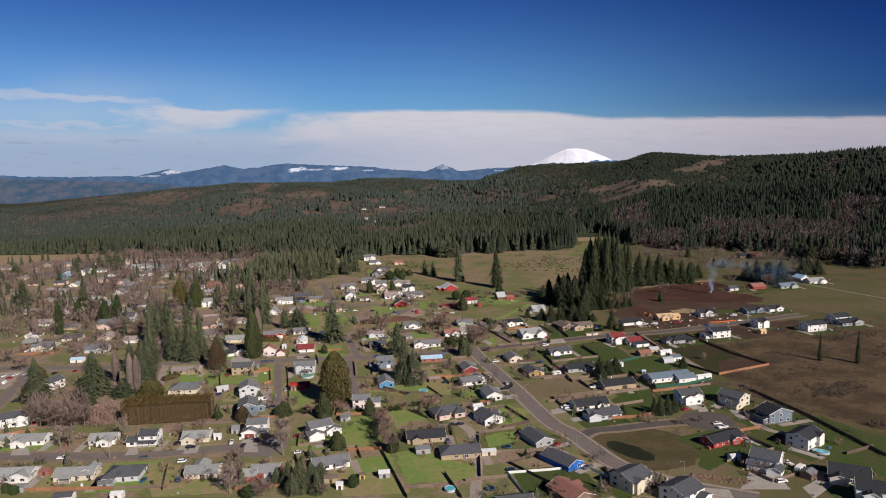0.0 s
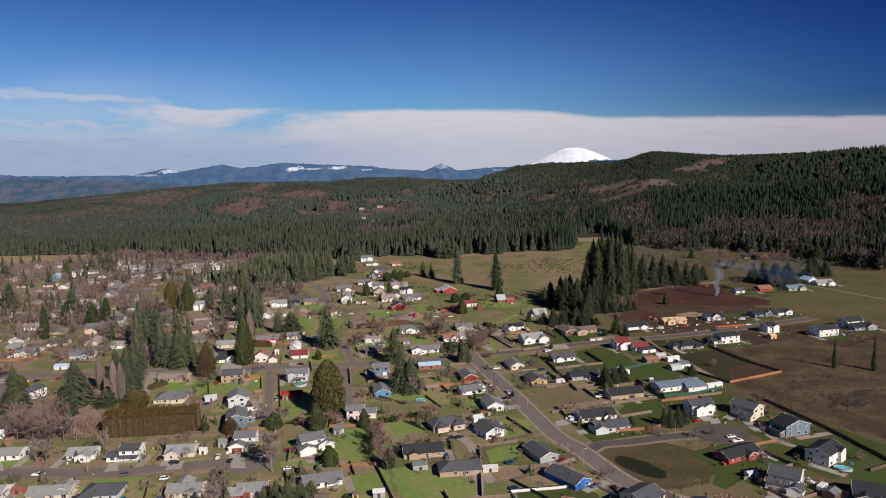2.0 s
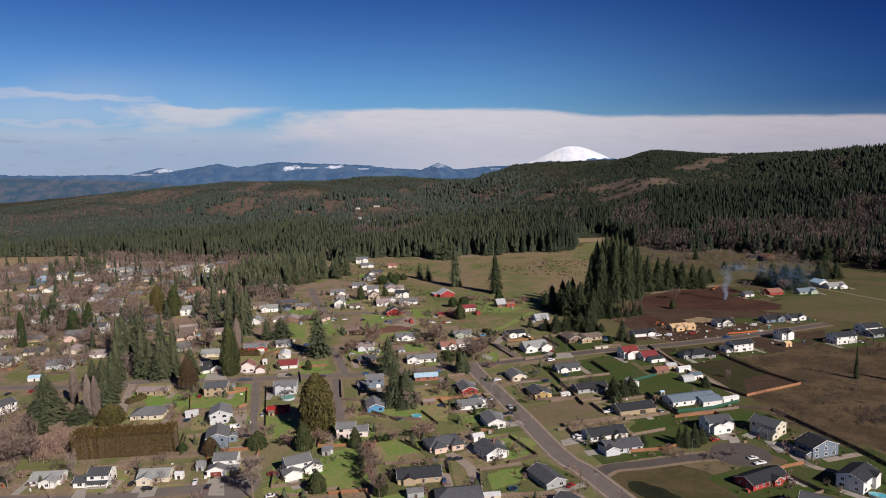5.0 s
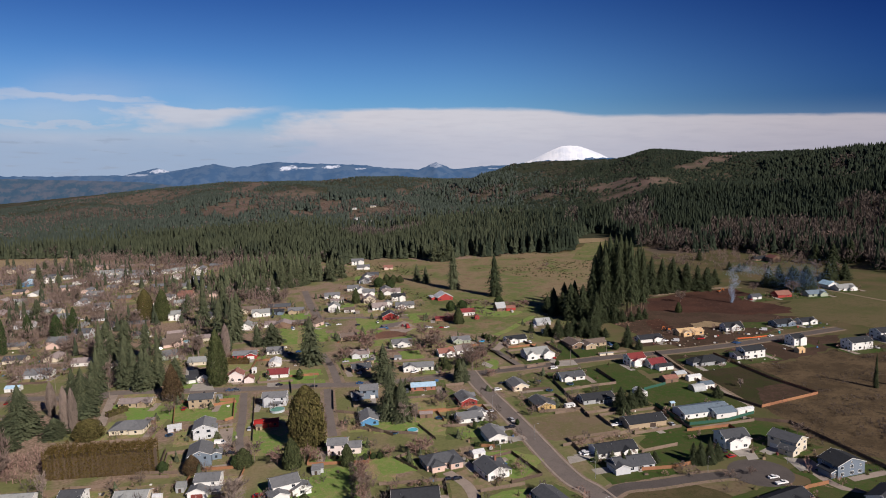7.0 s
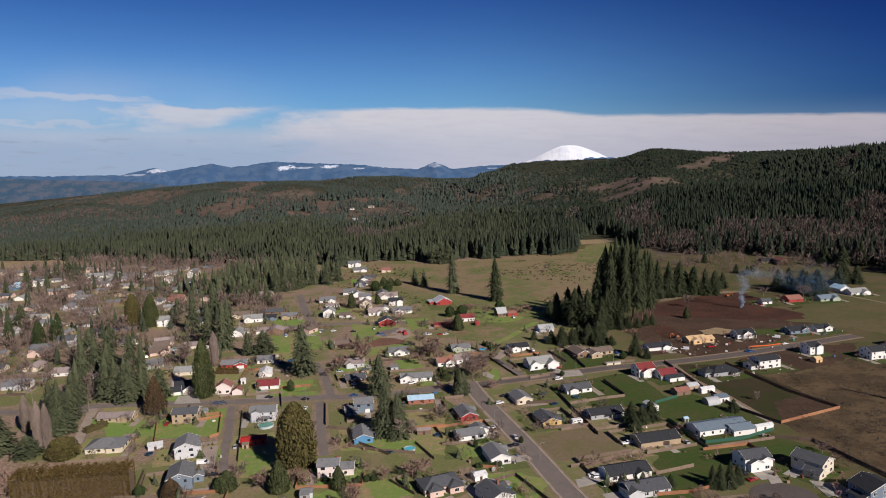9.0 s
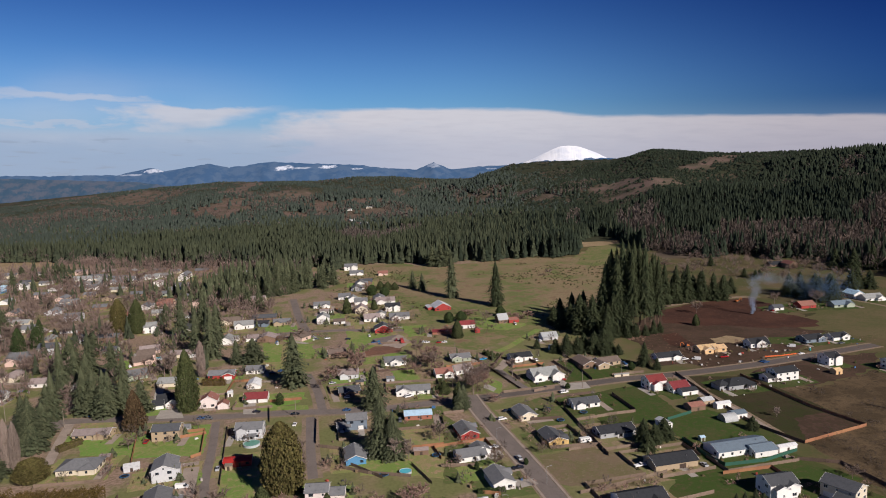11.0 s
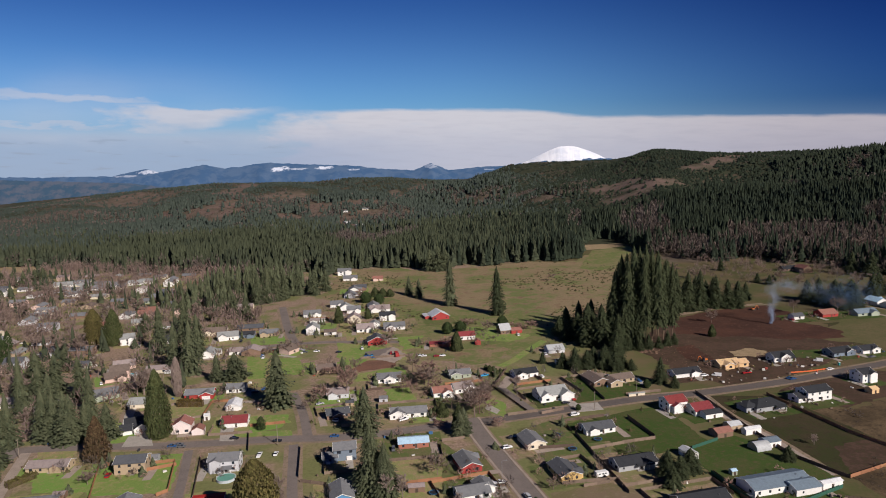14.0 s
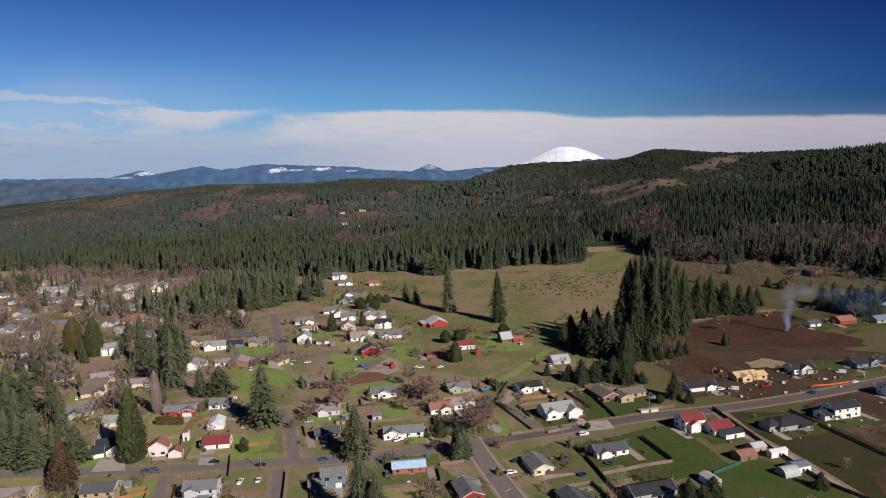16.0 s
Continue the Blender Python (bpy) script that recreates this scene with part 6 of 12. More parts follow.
strip("track", curve([(372.0, 768.0), (379.7, 758.1), (388.9, 736.1), (401.5, 699.0), (420.0, 650.0)]), 3.6, 0.05, VERGE, "pale farm track across a meadow", "track")
patch("tilled_field", [(202.0, 741.0), (232.0, 756.0), (263.0, 771.0), (301.0, 777.0), (305.0, 740.0), (296.0, 710.0), (311.0, 676.0), (301.0, 660.0), (266.0, 661.0), (226.0, 675.0), (187.0, 686.0), (192.0, 715.0)], 0.026, TILLED, "dark red-brown tilled field", "field", ragged=3.0, seed=44)
patch("building_plot", [(141.3, 659.1), (189.1, 723.7), (196.0, 712.0), (240.0, 700.0), (304.0, 690.0), (300.1, 647.3), (277.5, 622.9), (247.1, 597.3), (213.4, 576.8), (170.7, 564.1), (155.9, 591.1), (146.8, 628.7)], 0.022, BARE, "bare brown building ground with ruts", "field", ragged=2, seed=45)
patch("building_plot", [(205.2, 559.9), (236.0, 572.2), (298.1, 585.9), (275.1, 551.2), (219.8, 522.2), (195.4, 549.6)], 0.022, BARE, "bare brown building plot", "field", ragged=2, seed=46)
patch("scrub_field", [(189.9, 542.9), (218.1, 519.1), (272.7, 547.7), (366.1, 563.9), (221.2, 338.0), (175.7, 401.5), (173.2, 445.4), (213.2, 461.6)], 0.021, SCRUB, "brown winter scrub field", "field", ragged=2, seed=47)
patch("fenced_yard", [(152.0, 549.6), (193.1, 544.7), (213.2, 461.6), (172.1, 443.4), (159.0, 504.1)], 0.028, YARD, "fenced grass yard with a patch of red soil", "field", ragged=0.5, seed=48)
patch("bare_patch", [(183.7, 474.3), (205.0, 482.5), (210.9, 460.9), (174.0, 445.3)], 0.032, BARE, "patch of red-brown soil", "field", ragged=1.0, seed=49)
patch("lot", [(69.0, 354.0), (86.0, 357.5), (103.9, 358.0), (112.0, 352.0), (116.5, 343.0), (117.5, 328.0), (109.4, 314.6), (98.0, 310.5), (88.4, 309.4), (78.0, 319.5), (70.5, 333.0)], 0.028, BASIN, "grass round a drainage basin", "field", ragged=0.8, seed=50)
patch("empty_lot", [(44.7, 440.9), (70.5, 448.7), (93.1, 430.8), (96.0, 419.8), (85.9, 408.9), (50.3, 410.3), (44.1, 424.2)], 0.03, WORN, "empty worn-out grass lot beside the street", "field", ragged=0.8, seed=51)
patch("bare_patch", [(-50.8, 647.2), (-27.8, 651.1), (-29.3, 632.0), (-53.4, 621.4), (-58.0, 630.0)], 0.066, RED_SOIL, "dug red-brown soil in a yard", "field", ragged=1.5, seed=53)
patch("worn_ground", [(-30.3, 696.5), (23.1, 701.3), (53.9, 666.0), (25.3, 635.1), (-19.7, 648.6)], 0.058, PASTURE_MAT, "worn tan grass in a meadow", "field", ragged=3, seed=54)
patch("meadow", [(183.2, 1024.1), (238.3, 1187.9), (302.6, 1228.6), (300.2, 1184.5), (241.1, 1051.4), (201.5, 997.1)], 0.03, MEADOW, "fresh green strip of meadow by the woods", "field", ragged=2, seed=55)
patch("basin", [(84.5 + 14.0 * math.cos(i * 0.2618) * 0.588 + 6.2 * math.sin(i * 0.2618) * 0.809, 331.8 - 14.0 * math.cos(i * 0.2618) * 0.809 + 6.2 * math.sin(i * 0.2618) * 0.588) for i in range(24)], 0.085, MUD, "dark wet hollow in a drainage basin", "basin", ragged=0.7, seed=9)
patch("lawn", [(81.4, 521.7), (106.0, 531.9), (123.2, 536.6), (129.7, 479.8), (108.2, 476.9), (83.1, 469.7)], 0.0502, DIM_LAWN, "dark green lawn", "field", ragged=0.6, seed=57)
patch("lawn", [(113.8, 476.4), (142.5, 494.4), (162.0, 471.5), (166.8, 441.8), (130.4, 423.9), (116.6, 452.9)], 0.0508, DIM_LAWN, "dark green lawn", "field", ragged=0.6, seed=58)
patch("lawn", [(86.6, 591.3), (111.1, 596.9), (128.7, 577.4), (112.7, 555.8), (77.4, 545.4)], 0.0514, DIM_LAWN, "dark green lawn", "field", ragged=0.6, seed=59)
patch("lawn", [(93.7, 413.2), (128.8, 427.7), (144.5, 419.1), (151.8, 403.4)], 0.052, DIM_LAWN, "dark green lawn", "field", ragged=0.6, seed=60)
patch("lawn", [(-168.5, 489.3), (-128.7, 487.9), (-123.2, 456.0), (-152.1, 456.6)], 0.0526, MOWN, "bright green mown lawn", "field", ragged=0.6, seed=61)
patch("lawn", [(-107.2, 545.8), (-84.5, 546.6), (-85.3, 527.4), (-101.0, 520.1)], 0.0532, MOWN, "bright green mown lawn", "field", ragged=0.6, seed=62)
patch("lawn", [(-134.4, 659.0), (-108.6, 660.9), (-102.6, 615.4), (-127.4, 618.5)], 0.0538, LAWN, "green lawn of a back yard", "field", ragged=0.6, seed=63)
patch("lawn", [(13.8, 361.5), (34.2, 365.0), (46.4, 339.2), (12.4, 337.3)], 0.0544, GREEN, "deep green lawn", "field", ragged=0.6, seed=64)
patch("lawn", [(25.1, 315.1), (48.3, 317.5), (58.8, 308.8), (61.4, 290.5), (28.9, 289.3)], 0.055, DIM_LAWN, "dark green lawn", "field", ragged=0.6, seed=65)
patch("lawn", [(149.5, 355.3), (171.1, 343.5), (156.7, 326.2), (139.3, 332.0)], 0.0556, DIM_LAWN, "dark green lawn", "field", ragged=0.6, seed=66)
patch("lawn", [(157.2, 382.6), (197.6, 367.4), (210.4, 335.5), (202.1, 322.7), (188.5, 337.3), (151.4, 355.2)], 0.0362, DIM_LAWN, "dark green lawn", "field", ragged=0.6, seed=67)
patch("lawn", [(189.1, 352.0), (207.6, 331.1), (185.0, 296.1), (169.1, 312.6)], 0.0368, DIM_LAWN, "dark green lawn", "field", ragged=0.6, seed=68)
patch("lawn", [(117.9, 330.0), (132.9, 321.5), (113.7, 308.7), (110.5, 313.4)], 0.0374, DIM_LAWN, "dark green lawn", "field", ragged=0.6, seed=69)
patch("lawn", [(156.7, 442.8), (176.7, 402.9), (137.8, 406.2), (143.3, 426.4)], 0.038, DIM_LAWN, "dark green lawn", "field", ragged=0.6, seed=70)
patch("lawn", [(103.0, 417.9), (135.8, 424.3), (125.1, 389.8), (95.2, 373.6), (77.0, 378.8)], 0.0386, DIM_LAWN, "dark green lawn", "field", ragged=0.6, seed=71)
patch("lawn", [(-192.8, 482.9), (-127.1, 485.1), (-121.2, 458.1), (-180.9, 461.4)], 0.0392, MOWN, "bright green mown lawn", "field", ragged=0.6, seed=72)
patch("lawn", [(0.4, 498.2), (20.4, 466.5), (31.0, 418.4), (-1.1, 416.1)], 0.0398, GREEN, "deep green lawn", "field", ragged=0.6, seed=73)
patch("lawn", [(38.7, 511.1), (71.3, 526.0), (82.9, 500.7), (67.9, 453.1), (48.7, 468.3)], 0.0404, GREEN, "deep green lawn", "field", ragged=0.6, seed=74)
patch("lawn", [(-60.1, 329.6), (-34.8, 334.2), (-20.2, 296.0), (-49.6, 294.5)], 0.041, LAWN, "green lawn of a back yard", "field", ragged=0.6, seed=75)
patch("lawn", [(-41.8, 394.4), (-26.6, 396.1), (-23.3, 369.8), (-38.2, 376.6)], 0.0416, LAWN, "green lawn of a back yard", "field", ragged=0.6, seed=76)
patch("lawn", [(-152.8, 336.5), (-108.1, 324.8), (-99.2, 301.3), (-133.9, 300.1)], 0.0422, LAWN, "green lawn of a back yard", "field", ragged=0.6, seed=77)
patch("lawn", [(-84.6, 349.5), (-59.2, 362.3), (-58.3, 342.8), (-78.2, 337.5)], 0.0428, LAWN, "green lawn of a back yard", "field", ragged=0.6, seed=78)
patch("lawn", [(-148.7, 354.5), (-117.9, 356.9), (-116.9, 347.3), (-147.8, 347.3)], 0.0434, LAWN, "green lawn of a back yard", "field", ragged=0.6, seed=79)
patch("lawn", [(-167.8, 493.2), (-128.0, 498.3), (-119.6, 457.9), (-155.0, 457.5)], 0.044, MOWN, "bright green mown lawn", "field", ragged=0.6, seed=80)
patch("lawn", [(-105.7, 441.0), (-84.8, 454.4), (-76.2, 403.7), (-96.8, 405.6)], 0.0446, LAWN, "green lawn of a back yard", "field", ragged=0.6, seed=81)
patch("lawn", [(-41.4, 481.9), (0.2, 487.7), (-1.0, 421.1), (-34.7, 431.0)], 0.0452, LAWN, "green lawn of a back yard", "field", ragged=0.6, seed=82)
patch("lawn", [(-82.4, 641.6), (3.2, 650.8), (2.0, 584.9), (-69.1, 585.5)], 0.0458, DULL, "worn green-brown lawn", "field", ragged=0.6, seed=83)
patch("lawn", [(-64.2, 683.0), (-21.5, 682.8), (-17.7, 648.3), (-56.7, 638.1)], 0.0464, LAWN, "green lawn of a back yard", "field", ragged=0.6, seed=84)
patch("lawn", [(-152.4, 631.1), (-120.7, 636.6), (-109.6, 598.7), (-139.2, 594.0)], 0.047, LAWN, "green lawn of a back yard", "field", ragged=0.6, seed=85)
patch("lawn", [(-170.7, 594.8), (-140.6, 578.7), (-133.1, 545.0), (-147.5, 536.9)], 0.0476, LAWN, "green lawn of a back yard", "field", ragged=0.6, seed=86)
patch("lawn", [(-207.5, 512.5), (-172.1, 513.0), (-161.7, 489.1), (-191.8, 486.7)], 0.0482, LAWN, "green lawn of a back yard", "field", ragged=0.6, seed=87)

# ---------- houses of the near blocks ----------
patch("lawn", [(-221.2, 309.9), (-192.2, 310.9), (-193.2, 337.5), (-222.2, 336.5)], 0.0305, DULL, "worn green-brown lawn round a house", "lawn", ragged=0.5, seed=1)
house(-207.2, 323.7, 2, 17.0, 10.6, 2.7, "white", "light", wings=((4,-3,7,9,2.8,90),))
patch("lawn", [(-192.9, 307.8), (-161.0, 310.0), (-162.9, 337.4), (-194.8, 335.2)], 0.0310, LAWN, "green lawn round a house", "lawn", ragged=0.5, seed=2)
house(-177.9, 322.6, 4, 18.0, 9.5, 2.7, "cream", "light", wings=((5,2,9,7,2.8,90),), porch=(-3,5,2.5))
patch("lawn", [(-167.0, 304.8), (-141.1, 306.1), (-142.8, 337.8), (-168.7, 336.5)], 0.0315, MOWN, "bright green mown lawn round a house", "lawn", ragged=0.5, seed=3)
house(-154.9, 321.3, 3, 15.9, 11.7, 2.7, "pale", "dark", hip=True, wings=((-5,-4,6,6,2.6,0),))
patch("lawn", [(-130.9, 308.3), (-104.1, 309.7), (-105.3, 333.1), (-132.1, 331.7)], 0.0320, DULL, "worn green-brown lawn round a house", "lawn", ragged=0.5, seed=4)
house(-118.1, 320.7, 3, 14.8, 9.5, 2.7, "cream", "light", wings=((-2,4,7,7,3.2,90),))
patch("lawn", [(-100.6, 305.5), (-74.0, 307.9), (-76.2, 333.3), (-102.8, 330.9)], 0.0325, LAWN, "green lawn round a house", "lawn", ragged=0.5, seed=5)
house(-88.4, 319.4, 5, 12.7, 9.5, 2.7, "red", "light", wings=((-7,-3,7,8,2.6,0),), garage=(0,2,4.9,'white'))
patch("lawn", [(-68.9, 309.5), (-42.9, 316.9), (-50.5, 343.3), (-76.5, 335.9)], 0.0330, DULL, "worn green-brown lawn round a house", "lawn", ragged=0.5, seed=6)
house(-59.7, 326.4, 16, 17.0, 9.5, 2.7, "white", "grey", porch=(4,5,2))
patch("lawn", [(-252.7, 352.0), (-230.1, 352.8), (-231.1, 382.2), (-253.7, 381.4)], 0.0335, LAWN, "green lawn round a house", "lawn", ragged=0.5, seed=7)
house(-241.9, 367.1, 2, 10.6, 9.5, 2.7, "cream", "light")
patch("lawn", [(-239.3, 354.4), (-209.4, 355.5), (-210.3, 379.0), (-240.2, 377.9)], 0.0340, MOWN, "bright green mown lawn round a house", "lawn", ragged=0.5, seed=8)
house(-224.8, 366.7, 2, 15.9, 9.5, 2.7, "white", "light", wings=((-4,-4,8,7,2.7,90),))
patch("lawn", [(-196.3, 351.1), (-172.5, 352.4), (-173.9, 377.9), (-197.7, 376.6)], 0.0345, DULL, "worn green-brown lawn round a house", "lawn", ragged=0.5, seed=9)
house(-185.1, 364.5, 3, 13.8, 9.5, 2.7, "white", "light", wings=((2,-4,8,7,2.7,90),))
patch("lawn", [(-169.8, 347.3), (-148.3, 348.0), (-149.2, 374.5), (-170.7, 373.8)], 0.0350, LAWN, "green lawn round a house", "lawn", ragged=0.5, seed=10)
house(-159.5, 360.9, 2, 9.5, 8.5, 5.5, "white", "dark", porch=(0,9,1.8), wings=((-8,-1,6,7,2.7,0),))
patch("lawn", [(-148.9, 348.1), (-121.1, 349.6), (-122.7, 379.1), (-150.5, 377.6)], 0.0355, DULL, "worn green-brown lawn round a house", "lawn", ragged=0.5, seed=11)
house(-135.8, 363.6, 3, 13.8, 9.5, 2.7, "cream", "light", wings=((-3,-4,7,7,2.7,90),), garage=(0,-4,4.9,'maroon'))
patch("lawn", [(-115.6, 360.7), (-95.0, 362.1), (-96.6, 384.5), (-117.2, 383.1)], 0.0360, LAWN, "green lawn round a house", "lawn", ragged=0.5, seed=12)
house(-106.1, 372.6, 4, 10.6, 8.5, 5.5, "white", "grey", wings=((-3,-6,7,8,2.9,90),), garage=(4,0,4.9,'maroon'), porch=(4,5,2))
patch("lawn", [(-81.9, 351.2), (-58.4, 354.5), (-61.9, 379.8), (-85.4, 376.5)], 0.0365, MOWN, "bright green mown lawn round a house", "lawn", ragged=0.5, seed=13)
house(-71.9, 366.5, 26, 11.7, 9.5, 5.5, "white", "grey", wings=((-4,-6,7,8,2.9,90),(6,-4,6,8,2.9,90)), garage=(4,0,4.9,'white'))
patch("lawn", [(-102.3, 391.7), (-109.3, 419.6), (-137.1, 412.7), (-130.1, 384.8)], 0.0370, DULL, "worn green-brown lawn round a house", "lawn", ragged=0.5, seed=14)
house(-119.7, 402.2, 104, 14.8, 10.6, 5.5, "slate", "grey", wings=((2,-7,6,5,2.7,0),))
patch("lawn", [(-111.0, 427.6), (-116.7, 450.6), (-146.4, 443.2), (-140.7, 420.2)], 0.0375, LAWN, "green lawn round a house", "lawn", ragged=0.5, seed=15)
house(-128.7, 435.4, 104, 13.8, 10.6, 5.5, "pale", "grey")
patch("lawn", [(-156.9, 468.4), (-131.2, 470.6), (-133.3, 494.0), (-159.0, 491.8)], 0.0380, DULL, "worn green-brown lawn round a house", "lawn", ragged=0.5, seed=16)
house(-145.1, 481.2, 5, 13.8, 9.5, 5.5, "tan", "dark")
patch("lawn", [(-187.2, 429.9), (-155.4, 433.2), (-158.4, 461.7), (-190.2, 458.4)], 0.0385, LAWN, "green lawn round a house", "lawn", ragged=0.5, seed=17)
house(-172.8, 445.8, 6, 18.0, 12.7, 2.7, "cream", "grey", hip=True, wings=((5,-4,7,7,2.8,90),))
patch("lawn", [(-200.4, 472.7), (-171.3, 473.7), (-172.2, 500.1), (-201.3, 499.1)], 0.0390, MOWN, "bright green mown lawn round a house", "lawn", ragged=0.5, seed=18)
house(-186.3, 486.4, 2, 19.1, 8.5, 2.7, "tan", "mauve")
patch("lawn", [(-256.7, 375.6), (-233.3, 386.5), (-245.7, 413.2), (-269.1, 402.3)], 0.0395, DULL, "worn green-brown lawn round a house", "lawn", ragged=0.5, seed=19)
house(-251.2, 394.4, 25, 13.8, 9.5, 5.5, "white", "dark")
patch("lawn", [(-259.9, 444.1), (-251.1, 468.3), (-273.1, 476.3), (-281.9, 452.1)], 0.0400, LAWN, "green lawn round a house", "lawn", ragged=0.5, seed=20)
house(-266.5, 460.2, 70, 11.7, 9.5, 5.5, "white", "dark")
patch("lawn", [(-344.6, 551.1), (-320.8, 552.4), (-322.2, 577.9), (-346.0, 576.6)], 0.0405, DULL, "worn green-brown lawn round a house", "lawn", ragged=0.5, seed=21)
house(-333.4, 564.5, 3, 13.8, 9.5, 2.7, "white", "grey")
patch("lawn", [(-290.0, 539.8), (-267.4, 541.0), (-268.8, 567.4), (-291.4, 566.2)], 0.0410, LAWN, "green lawn round a house", "lawn", ragged=0.5, seed=22)
house(-279.4, 553.6, 3, 10.6, 8.5, 2.7, "white", "light")
patch("lawn", [(-170.6, 513.7), (-147.5, 522.1), (-158.0, 550.9), (-181.1, 542.5)], 0.0415, MOWN, "bright green mown lawn round a house", "lawn", ragged=0.5, seed=23)
house(-164.3, 534.0, 20, 13.5, 11.0, 3.4, "white", "black", pitch=0.6, wings=((2,-5,8,8,2.9,90),(-6,-4,6,7,2.6,0)), garage=(4,0,4.9,'white'))
patch("lawn", [(-145.2, 513.2), (-127.4, 518.0), (-133.2, 539.8), (-151.0, 535.0)], 0.0420, DULL, "worn green-brown lawn round a house", "lawn", ragged=0.5, seed=24)
house(-138.2, 528.5, 98, 9.5, 9.5, 4.4, "blush", "rust", pitch=0.6, wings=((-1,4,7,6,2.8,90),))
patch("lawn", [(-123.7, 520.9), (-98.0, 523.1), (-100.3, 548.5), (-126.0, 546.3)], 0.0425, LAWN, "green lawn round a house", "lawn", ragged=0.5, seed=25)
house(-112.0, 534.7, 5, 13.8, 9.5, 2.7, "white", "red", garage=(0,-3,4.9,'white'), pitch=0.5)
patch("lawn", [(-106.5, 550.0), (-108.8, 575.6), (-134.1, 573.4), (-131.8, 547.8)], 0.0430, DULL, "worn green-brown lawn round a house", "lawn", ragged=0.5, seed=26)
house(-120.3, 561.7, 95, 11.7, 7.4, 2.7, "white", "white")
patch("lawn", [(-136.8, 577.7), (-115.2, 579.6), (-117.8, 608.9), (-139.4, 607.0)], 0.0435, LAWN, "green lawn round a house", "lawn", ragged=0.5, seed=27)
house(-127.3, 593.3, 5, 11.7, 9.5, 2.7, "white", "grey")
patch("lawn", [(-161.0, 572.1), (-132.1, 574.7), (-134.2, 598.1), (-163.1, 595.5)], 0.0440, MOWN, "bright green mown lawn round a house", "lawn", ragged=0.5, seed=28)
house(-147.6, 585.1, 5, 17.0, 9.5, 2.7, "red", "grey", wings=((5,-4,7,8,2.8,90),), garage=(4,0,4.9,'white'))
patch("lawn", [(-114.3, 465.7), (-86.5, 467.7), (-88.3, 493.1), (-116.1, 491.1)], 0.0445, DULL, "worn green-brown lawn round a house", "lawn", ragged=0.5, seed=29)
house(-101.3, 479.4, 4, 13.8, 9.5, 5.5, "pale", "grey", porch=(1,6,3))
patch("lawn", [(-107.3, 430.5), (-84.9, 434.5), (-89.1, 458.5), (-111.5, 454.5)], 0.0450, LAWN, "green lawn round a house", "lawn", ragged=0.5, seed=30)
house(-98.2, 444.5, 10, 12.7, 6.4, 2.7, "red", "scarlet", pitch=0.15, name='open_garage', note='by lawn')
patch("lawn", [(-55.5, 470.3), (-33.2, 473.5), (-37.3, 502.7), (-59.6, 499.5)], 0.0455, DULL, "worn green-brown lawn round a house", "lawn", ragged=0.5, seed=31)
house(-46.4, 486.5, 8, 10.6, 9.5, 5.5, "slate", "grey", wings=((-7,-3,7,7,2.8,0),), garage=(0,2,2.7,'white'))
patch("lawn", [(-28.8, 433.9), (-33.8, 462.2), (-57.0, 458.1), (-52.0, 429.8)], 0.0460, LAWN, "green lawn round a house", "lawn", ragged=0.5, seed=32)
house(-42.9, 446.0, 100, 14.8, 9.5, 2.7, "blue", "grey", porch=(0,4,2))
patch("lawn", [(-65.2, 394.1), (-39.3, 394.1), (-39.3, 418.6), (-65.2, 418.6)], 0.0465, MOWN, "bright green mown lawn round a house", "lawn", ragged=0.5, seed=33)
house(-54.0, 406.4, 2, 9.5, 8.5, 5.4, "blush", "grey", wings=((7.5,0.5,7.5,7.5,3.4,0),))
patch("lawn", [(-65.6, 524.6), (-41.7, 531.0), (-48.8, 557.6), (-72.7, 551.2)], 0.0470, DULL, "worn green-brown lawn round a house", "lawn", ragged=0.5, seed=34)
house(-57.2, 541.1, 15, 12.7, 9.5, 2.7, "brown", "dark", wings=((0,-4,6,6,2.7,90),))
patch("lawn", [(-27.0, 481.5), (1.7, 484.1), (-0.8, 512.5), (-29.5, 509.9)], 0.0475, GREEN, "deep green lawn round a house", "lawn", ragged=0.5, seed=35)
house(-13.9, 497.0, 5, 14.8, 8.5, 2.7, "brick", "sky", pitch=0.3)
patch("lawn", [(-31.5, 525.6), (-1.5, 528.2), (-3.5, 551.6), (-33.5, 549.0)], 0.0480, DULL, "worn green-brown lawn round a house", "lawn", ragged=0.5, seed=36)
house(-17.5, 538.6, 5, 20.1, 9.5, 2.7, "white", "grey", wings=((-6,-3,7,9,2.8,90),))
patch("lawn", [(-45.3, 584.1), (-17.7, 588.0), (-21.3, 613.3), (-48.9, 609.4)], 0.0300, LAWN, "green lawn round a house", "lawn", ragged=0.5, seed=37)
house(-31.8, 601.0, 6, 15.0, 9.5, 2.9, "white", "grey", pitch=0.5, wings=((0,-3,7,7,2.9,90),))
patch("lawn", [(-71.4, 553.6), (-46.0, 557.2), (-49.8, 584.4), (-75.2, 580.8)], 0.0305, MOWN, "bright green mown lawn round a house", "lawn", ragged=0.5, seed=38)
house(-61.3, 574.5, 8, 13.0, 9.5, 3.0, "pale", "mauve", pitch=0.5)
patch("lawn", [(-84.5, 610.3), (-62.2, 614.2), (-67.5, 644.3), (-89.8, 640.4)], 0.0310, DULL, "worn green-brown lawn round a house", "lawn", ragged=0.5, seed=39)
house(-76.0, 627.3, 10, 12.7, 10.6, 2.7, "tan", "brown")
